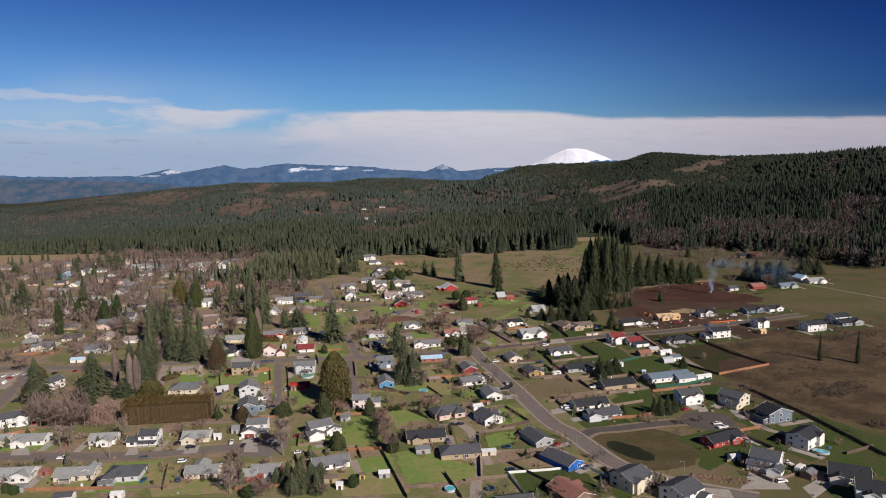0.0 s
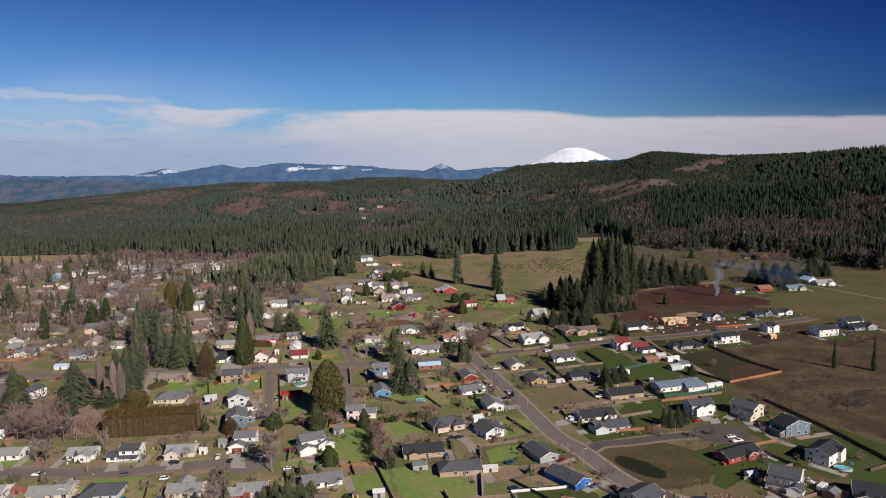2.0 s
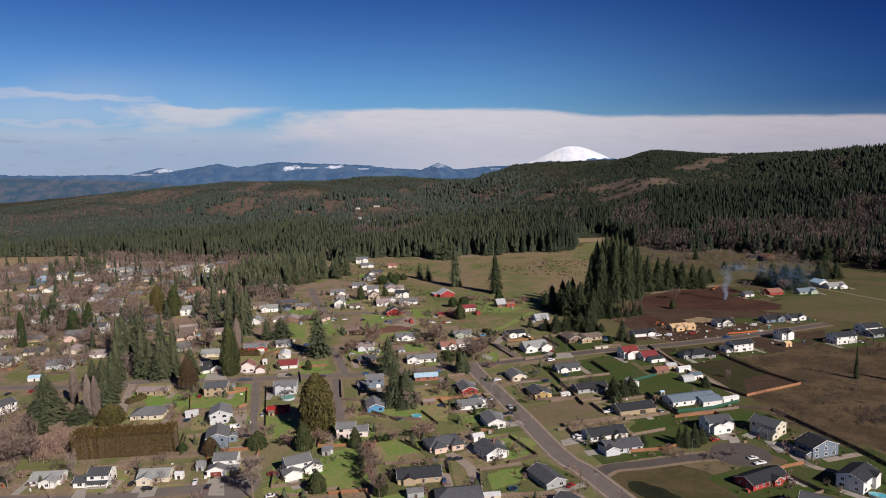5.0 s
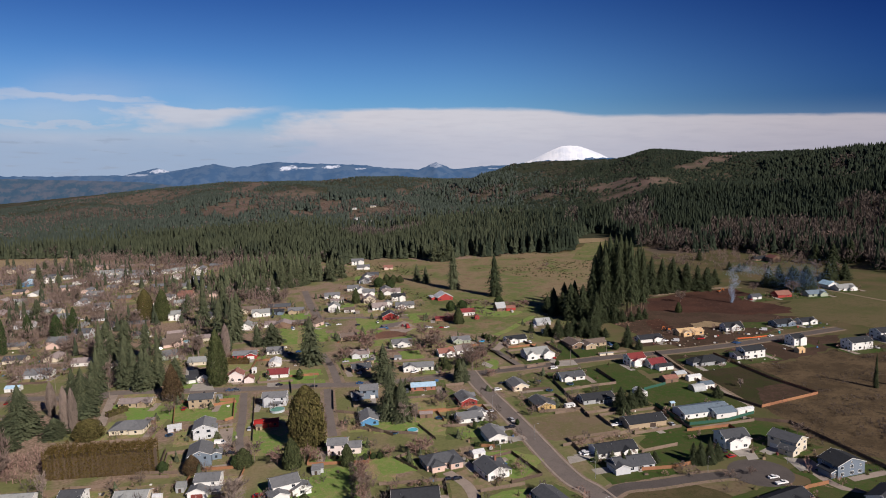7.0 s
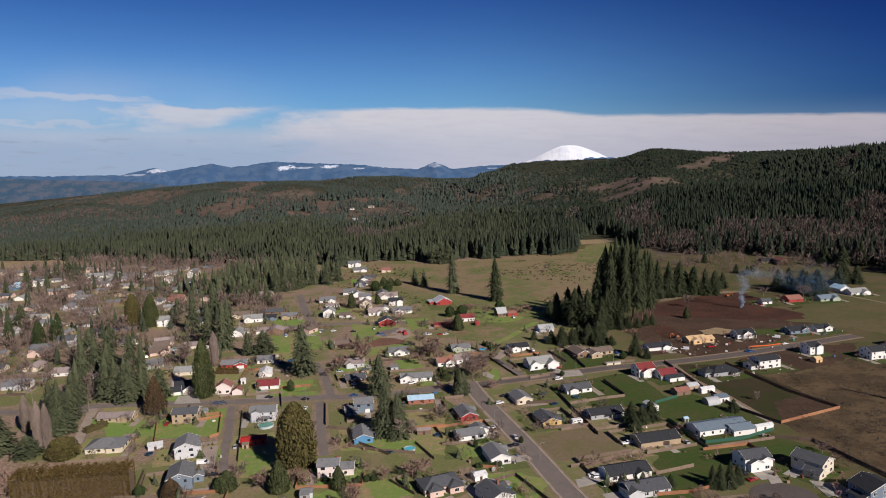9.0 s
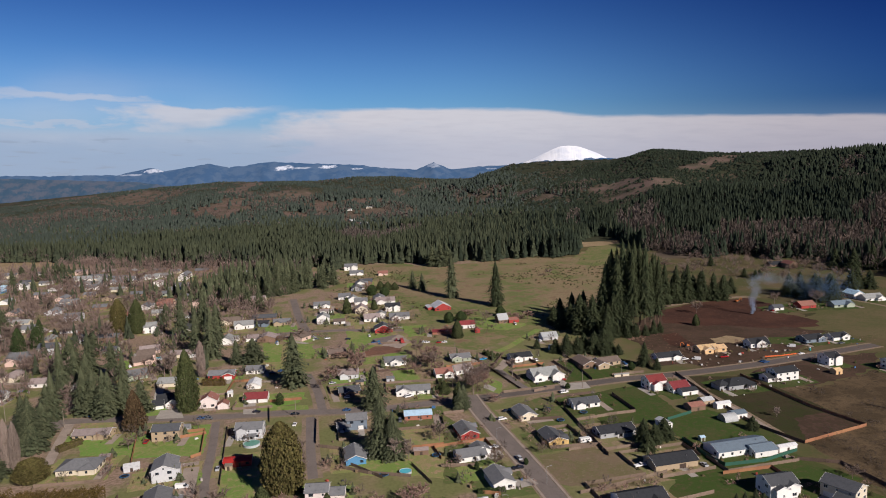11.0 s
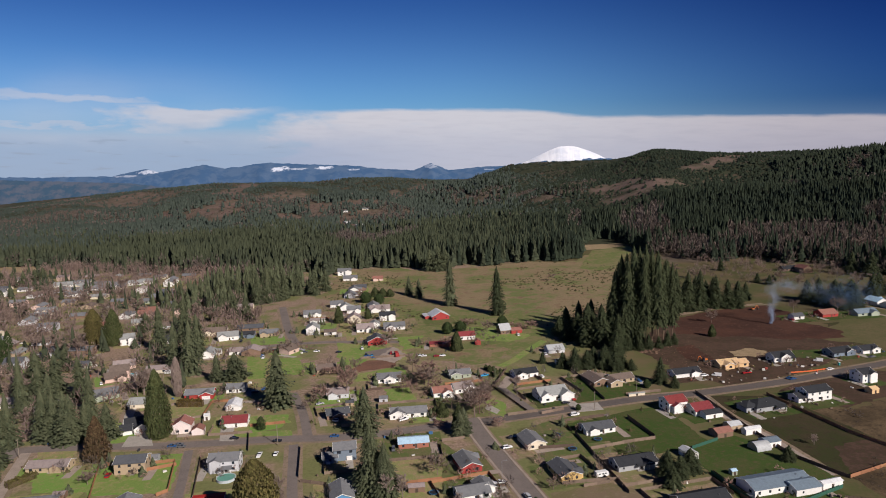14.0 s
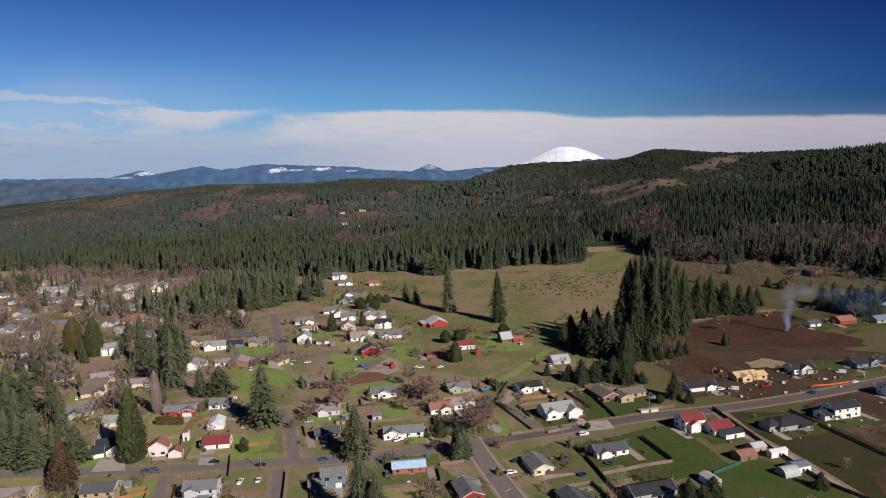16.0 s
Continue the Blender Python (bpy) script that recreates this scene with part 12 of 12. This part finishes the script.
strip("lane", curve([(37.0, 583.0), (42.0, 566.0), (47.5, 549.0), (52.0, 536.0)]), 4.4, 0.0672, ASPHALT, "asphalt drive beside a low fence", "drive")
tree("shaggy", 31.9, 616.1, 3.4, 1.7)
tree("shaggy", 34.1, 611.8, 4.2, 1.9)
tree("shaggy", 36.7, 613.7, 3.0, 1.6)
tree("shaggy", 37.8, 605.4, 3.8, 1.8)
tree("shaggy", 40.6, 607.3, 3.2, 1.6)
tree("shaggy", 34.5, 601.4, 3.0, 1.5)
tree("shaggy", 1.5, 534.1, 7.5, 3.6)
tree("shaggy", -2.5, 536.3, 5.0, 2.6)
tree("shaggy", 9.4, 513.0, 13.0, 3.8)
tree("ruddy", 21.7, 535.6, 13, 9.0)
tree("ruddy", -2.1, 573.8, 9, 5)
tree("ruddy", -9.1, 590.3, 9, 7)
tree("ruddy", -0.3, 517.2, 5, 4)
tree("ruddy", 30.3, 516.1, 5, 4)
patch("lawn", [(-53.4, 328.6), (-32.1, 338.0), (-27.8, 318.4), (-47.2, 316.0)], 0.0680, LUSH, "green lawn of a back yard", "lawn", ragged=1.0, seed=440)
patch("lawn", [(-30.1, 338.1), (-12.2, 341.3), (-10.2, 332.5), (9.7, 319.3), (8.0, 305.9), (-22.5, 305.5)], 0.0683, LUSH, "green lawn of a back yard", "lawn", ragged=1.0, seed=441)
patch("lawn", [(-64.0, 386.1), (-42.8, 391.0), (-36.9, 348.4), (-56.0, 345.7)], 0.0686, LUSH, "green lawn of a back yard", "lawn", ragged=1.0, seed=442)
patch("lawn", [(14.8, 355.9), (32.1, 361.3), (31.7, 348.3), (16.8, 340.6)], 0.0689, LUSH, "green lawn of a back yard", "lawn", ragged=1.0, seed=443)
patch("lawn", [(-36.3, 396.1), (-17.8, 401.4), (-15.1, 382.3), (-30.6, 379.3)], 0.0692, LUSH, "green lawn of a back yard", "lawn", ragged=1.0, seed=444)
patch("lawn", [(14.0, 399.1), (30.5, 400.1), (44.5, 390.1), (33.1, 369.8), (16.0, 375.5)], 0.0695, LUSH, "green lawn of a back yard", "lawn", ragged=1.0, seed=445)
patch("lawn", [(-82.5, 360.3), (-64.7, 355.4), (-66.9, 343.8), (-80.8, 347.4)], 0.0698, LUSH, "green lawn of a back yard", "lawn", ragged=1.0, seed=446)
patch("lawn", [(4.3, 431.4), (21.4, 441.3), (26.4, 421.9), (6.3, 416.5)], 0.0701, LUSH, "green lawn of a back yard", "lawn", ragged=1.0, seed=447)
patch("lawn", [(-47.1, 452.4), (-13.6, 439.7), (-13.4, 424.9), (-38.6, 427.8)], 0.0704, LUSH, "green lawn of a back yard", "lawn", ragged=1.0, seed=448)


def smoke(x, y, tall, drift):
    """Thin smoke of a soil fire: a loose drift of tiny flecks, close at the foot and spreading."""
    rng = np.random.default_rng(77)
    n = 42000
    f = rng.uniform(0, 1, n) ** 1.25
    bend = np.where(f < 0.55, 0.12 * f, 0.066 + (f - 0.55) * 2.1) * drift
    rise = np.where(f < 0.55, f / 0.55, 1 - (f - 0.55) * 0.35) * tall
    wide = 1.0 + 0.26 * tall * f
    curl = np.sin(f * 23) * wide * 0.5
    c = np.stack([x + bend + curl + rng.normal(0, 0.55, n) * wide, y + rng.normal(0, 0.6, n) * wide, 0.6 + rise + rng.normal(0, 0.35, n) * wide * (f > 0.1)], -1)
    c[:, 2] = np.maximum(c[:, 2], 0.5)
    size = 0.05 + 0.03 * rng.uniform(0, 1, n)
    v = (c[:, None] + rng.normal(0, 1, (n, 3, 3)) * size[:, None, None]).reshape(-1, 3)
    faces = np.arange(3 * n).reshape(-1, 3).tolist()
    return tagged(mesh_object("smoke", v.tolist(), faces, SMOKE), "thin pale blue smoke drifting over tilled ground", "smoke", kind="stuff")


SMOKE = material("smoke_flecks", (0.34, 0.42, 0.55), (0.24, 0.32, 0.45), 0.1, 1.0)
smoke(269.3, 707.7, 32.0, 40.0)


def smoke_drift(x, y, z, wide, deep, tall, count):
    """Blue smoke that hangs among trees: tiny flecks thinning outwards."""
    rng = np.random.default_rng(78)
    c = np.stack([x + rng.normal(0, 0.5, count) * wide, y + rng.normal(0, 0.5, count) * deep, z + rng.normal(0, 0.5, count) * tall], -1)
    c[:, 2] = np.maximum(c[:, 2], 0.5)
    v = (c[:, None] + rng.normal(0, 1, (count, 3, 3)) * 0.06).reshape(-1, 3)
    return tagged(mesh_object("smoke", v.tolist(), np.arange(3 * count).reshape(-1, 3).tolist(), BLUE_SMOKE), "thin blue smoke hanging before dark trees", "smoke", kind="stuff")


BLUE_SMOKE = material("blue_smoke_flecks", (0.13, 0.23, 0.42), (0.10, 0.18, 0.34), 0.1, 1.0)
smoke_drift(350.0, 738.0, 16.0, 26.0, 16.0, 14.0, 48000)

# ---------- back-yard fences ----------
fence([(-220.1, 320.6), (-219.7, 308.0), (-193.7, 308.9)], WOOD_FENCE, 1.6, 'round a back yard', 7.5, False)
fence([(-130.1, 322.4), (-131.0, 339.3), (-107.2, 340.5)], WOOD_FENCE, 1.6, 'round a back yard', 7.5, False)
fence([(-98.9, 303.7), (-75.3, 305.7), (-76.4, 318.1)], NEW_FENCE, 1.6, 'round a back yard', 7.5, False)
fence([(-74.8, 324.5), (-78.6, 337.9), (-49.8, 346.2), (-45.9, 332.8)], WOOD_FENCE, 1.6, 'round a back yard', 7.5, False)
fence([(-238.9, 385.5), (-212.0, 386.4), (-211.4, 369.5)], WOOD_FENCE, 1.6, 'round a back yard', 7.5, False)
fence([(-168.8, 362.7), (-169.3, 376.3), (-150.8, 377.0)], WOOD_FENCE, 1.6, 'round a back yard', 7.5, False)
fence([(-118.0, 373.9), (-119.2, 390.5), (-95.6, 392.1), (-94.5, 375.5)], NEW_FENCE, 1.6, 'round a back yard', 7.5, False)
fence([(-81.8, 361.7), (-80.1, 349.5), (-59.6, 352.3)], WOOD_FENCE, 1.6, 'round a back yard', 7.5, False)
fence([(-132.9, 385.6), (-139.1, 410.7), (-125.4, 414.1)], WOOD_FENCE, 1.6, 'round a back yard', 7.5, False)
fence([(-185.5, 428.0), (-156.7, 431.1), (-158.0, 444.2)], WOOD_FENCE, 1.6, 'round a back yard', 7.5, False)
fence([(-260.5, 387.4), (-254.0, 373.5), (-233.4, 383.1)], NEW_FENCE, 1.6, 'round a back yard', 7.5, False)
fence([(-288.5, 456.1), (-280.7, 477.4), (-264.8, 471.7)], WOOD_FENCE, 1.6, 'round a back yard', 7.5, False)
fence([(-346.7, 561.4), (-346.0, 549.1), (-319.2, 550.5), (-319.9, 562.8)], WOOD_FENCE, 1.6, 'round a back yard', 7.5, False)
fence([(-150.1, 525.8), (-154.4, 541.8), (-133.7, 547.4), (-129.4, 531.3)], WOOD_FENCE, 1.6, 'round a back yard', 7.5, False)
fence([(-123.1, 531.3), (-122.1, 519.0), (-99.4, 521.0)], WOOD_FENCE, 1.6, 'round a back yard', 7.5, False)
fence([(-134.5, 549.1), (-136.4, 571.7), (-123.1, 572.8)], NEW_FENCE, 1.6, 'round a back yard', 7.5, False)
fence([(-160.8, 586.3), (-162.2, 603.1), (-136.3, 605.4)], WOOD_FENCE, 1.6, 'round a back yard', 7.5, False)
fence([(-55.8, 482.8), (-53.6, 467.6), (-34.2, 470.3)], WOOD_FENCE, 1.6, 'round a back yard', 7.5, False)
fence([(-66.8, 404.3), (-66.8, 392.1), (-37.8, 392.1), (-37.8, 404.3)], NEW_FENCE, 1.6, 'round a back yard', 7.5, False)
fence([(-68.3, 540.6), (-71.9, 554.0), (-50.9, 559.6)], WOOD_FENCE, 1.6, 'round a back yard', 7.5, False)
fence([(-25.2, 478.7), (0.5, 480.9), (-0.9, 496.0)], WOOD_FENCE, 1.6, 'round a back yard', 7.5, False)
fence([(-34.2, 539.5), (-35.7, 556.3), (-2.7, 559.2), (-1.2, 542.4)], WOOD_FENCE, 1.6, 'round a back yard', 7.5, False)
fence([(-45.3, 594.6), (-43.6, 582.4), (-18.9, 585.8)], DARK_FENCE, 1.6, 'round a back yard', 7.5, False)
fence([(-74.1, 583.5), (-51.6, 586.7), (-49.7, 572.9)], WOOD_FENCE, 1.6, 'round a back yard', 7.5, False)
fence([(42.1, 297.7), (25.1, 321.1), (38.8, 331.0)], DARK_FENCE, 1.6, 'round a back yard', 7.5, False)
fence([(94.0, 270.4), (81.1, 263.6), (70.4, 283.7)], WOOD_FENCE, 1.6, 'round a back yard', 7.5, False)
fence([(-31.2, 368.9), (-2.3, 370.9), (-1.3, 357.1)], WOOD_FENCE, 1.6, 'round a back yard', 7.5, False)
fence([(26.5, 365.7), (40.8, 372.1), (29.9, 396.6), (15.6, 390.2)], DARK_FENCE, 1.6, 'round a back yard', 7.5, False)
fence([(-14.6, 382.3), (-25.4, 395.2), (-7.9, 409.9)], WOOD_FENCE, 1.6, 'round a back yard', 7.5, False)
fence([(-1.8, 441.1), (-5.3, 454.5), (20.5, 461.5), (24.1, 448.1)], NEW_FENCE, 1.6, 'round a back yard', 7.5, False)
fence([(59.3, 445.3), (71.3, 448.3), (64.5, 475.3), (52.5, 472.3)], WOOD_FENCE, 1.6, 'round a back yard', 7.5, False)
fence([(66.8, 505.1), (63.7, 518.6), (88.0, 524.2)], DARK_FENCE, 1.6, 'round a back yard', 7.5, False)
fence([(75.1, 443.6), (104.5, 450.4), (101.0, 465.4)], WOOD_FENCE, 1.6, 'round a back yard', 7.5, False)
fence([(50.1, 554.5), (45.6, 571.3), (73.5, 578.8), (78.0, 562.0)], WOOD_FENCE, 1.6, 'round a back yard', 7.5, False)
fence([(45.1, 592.8), (48.3, 580.8), (70.3, 586.7)], NEW_FENCE, 1.6, 'round a back yard', 7.5, False)
fence([(84.6, 563.7), (77.3, 590.8), (91.0, 594.4)], WOOD_FENCE, 1.6, 'round a back yard', 7.5, False)
fence([(63.0, 393.4), (59.2, 410.1), (87.5, 416.7)], WOOD_FENCE, 1.6, 'round a back yard', 7.5, False)
fence([(84.5, 425.6), (81.4, 439.4), (114.7, 447.1), (117.9, 433.3)], WOOD_FENCE, 1.6, 'round a back yard', 7.5, False)
fence([(120.1, 432.1), (123.7, 416.6), (159.4, 424.8)], WOOD_FENCE, 1.6, 'round a back yard', 7.5, False)
fence([(120.7, 414.9), (144.0, 419.0), (147.0, 402.4)], NEW_FENCE, 1.6, 'round a back yard', 7.5, False)
fence([(124.5, 315.8), (152.0, 328.0), (145.7, 342.1)], WOOD_FENCE, 1.6, 'round a back yard', 7.5, False)
fence([(130.5, 306.3), (135.5, 295.0), (156.3, 304.3)], WOOD_FENCE, 1.6, 'round a back yard', 7.5, False)
fence([(3.8, 587.7), (28.3, 592.0), (26.1, 604.2)], NEW_FENCE, 1.6, 'round a back yard', 7.5, False)
fence([(-221.7, 585.8), (-230.3, 600.9), (-206.4, 614.7), (-197.8, 599.6)], WOOD_FENCE, 1.6, 'round a back yard', 7.5, False)
fence([(-343.7, 563.7), (-342.3, 548.0), (-316.0, 550.3), (-317.4, 566.0)], NEW_FENCE, 1.6, 'round a back yard', 7.5, False)
fence([(-368.9, 600.5), (-386.2, 599.0), (-388.1, 621.3)], WOOD_FENCE, 1.6, 'round a back yard', 7.5, False)
fence([(-332.2, 549.0), (-346.4, 547.8), (-348.7, 574.1), (-334.5, 575.3)], WOOD_FENCE, 1.6, 'round a back yard', 7.5, False)
fence([(-296.0, 550.7), (-294.6, 535.0), (-268.6, 537.3)], DARK_FENCE, 1.6, 'round a back yard', 7.5, False)


def clutter(name, x, y, seed, label):
    """Small bins, boxes, stacks and toys strewn about, each a tapered block."""
    rng = np.random.default_rng(seed)
    n = len(x)
    half = np.stack([rng.uniform(0.25, 1.1, n), rng.uniform(0.2, 0.7, n)], -1)
    high, turn, taper = rng.uniform(0.3, 1.3, n), rng.uniform(0, 3.14, n), rng.uniform(0.75, 1.1, n)
    corner = np.array([(-1, -1), (1, -1), (1, 1), (-1, 1)])
    v = np.zeros((n, 8, 3))
    for k in range(8):
        px, py = (corner[k % 4] * half * (taper[:, None] if k > 3 else 1)).T
        v[:, k, 0] = x + px * np.cos(turn) - py * np.sin(turn)
        v[:, k, 1] = y + px * np.sin(turn) + py * np.cos(turn)
        v[:, k, 2] = high if k > 3 else -0.05
    one = np.array([(0, 1, 5, 4), (1, 2, 6, 5), (2, 3, 7, 6), (3, 0, 4, 7), (4, 5, 6, 7)])
    faces = (one[None] + 8 * np.arange(n)[:, None, None]).reshape(-1, 4)
    return tagged(mesh_object(name, v.reshape(-1, 3).tolist(), faces.tolist(), CLUTTER), label, "clutter", kind="stuff")


def clutter_mat():
    m = bpy.data.materials.new("mixed_yard_things")
    m.use_nodes = True
    g = Nodes(m.node_tree)
    rnd = g.n("ShaderNodeNewGeometry").outputs["Random Per Island"]
    col = (0.33, 0.30, 0.27)
    for at, paint in ((0.2, (0.14, 0.10, 0.07)), (0.42, (0.62, 0.61, 0.58)), (0.6, (0.05, 0.14, 0.30)), (0.7, (0.03, 0.03, 0.035)), (0.82, (0.32, 0.06, 0.04)), (0.88, (0.24, 0.17, 0.10))):
        col = g.mix(g.step(rnd, at, at + 0.01), col, paint)
    s = m.node_tree.nodes["Principled BSDF"]
    g.link(col, s.inputs["Base Color"])
    s.inputs["Roughness"].default_value = 0.7
    return m


def yard_clutter():
    rng = np.random.default_rng(31)
    homes = [o for o in scene.objects if o.name.startswith("house") and not o.parent and o.location.y < 720]
    x = np.array([o.location.x for o in homes for _ in range(5)]) + rng.normal(0, 9, 5 * len(homes))
    y = np.array([o.location.y for o in homes for _ in range(5)]) + rng.normal(0, 9, 5 * len(homes))
    ok = clear_of_homes(x, y, 9.0)
    clutter("yard_clutter", x[ok], y[ok], 32, "small bins, boxes and toys about the yards")
    plot = [(155.9, 591.1), (189.3, 609.9), (220.9, 608.5), (252.0, 596.7), (238.0, 580.5), (211.9, 573.6), (169.2, 560.4), (153.5, 570.2)]
    x, y = rng.uniform(min(p[0] for p in plot), max(p[0] for p in plot), 500), rng.uniform(min(p[1] for p in plot), max(p[1] for p in plot), 500)
    ok = np.flatnonzero(inside(x, y, plot) & clear_of_homes(x, y, 10.0))[:34]
    clutter("building_materials", x[ok], y[ok], 33, "stacks of building materials strewn on bare plots")


CLUTTER = clutter_mat()
yard_clutter()

# ---------- building plots ----------
excavator(178.6, 615.4, 200)
excavator(279.3, 759.0, 20)
portable_toilet(257.7, 595.2, 14)
strip("track", curve([(198.1, 740.8), (226.0, 764.7), (254.6, 774.8), (286.1, 777.9), (310.3, 777.8)]), 3.2, 0.05, VERGE, "pale dirt track round a tilled field", "track")
patch("sand_patch", [(204.0, 635.4), (219.5, 642.4), (230.5, 632.8), (217.0, 620.8), (203.7, 625.2)], 0.062, STRAW, "pale spread sand on a building plot", "ground", ragged=1.5, seed=44)
patch("gravel_yard", [(-44.3, 650.9), (-33.5, 683.6), (-22.1, 659.4), (-29.6, 640.0)], 0.07, GRAVEL, "grey gravel yard beside a red house", "yard", ragged=1, seed=45)
car(-50.7, 658.3, 20, "blue", "truck")
car(-45.8, 654.9, 20, "blue", "car")
car(-28.6, 657.7, 100, "red", "truck")
car(-9.9, 653.7, 10, "white", "car")
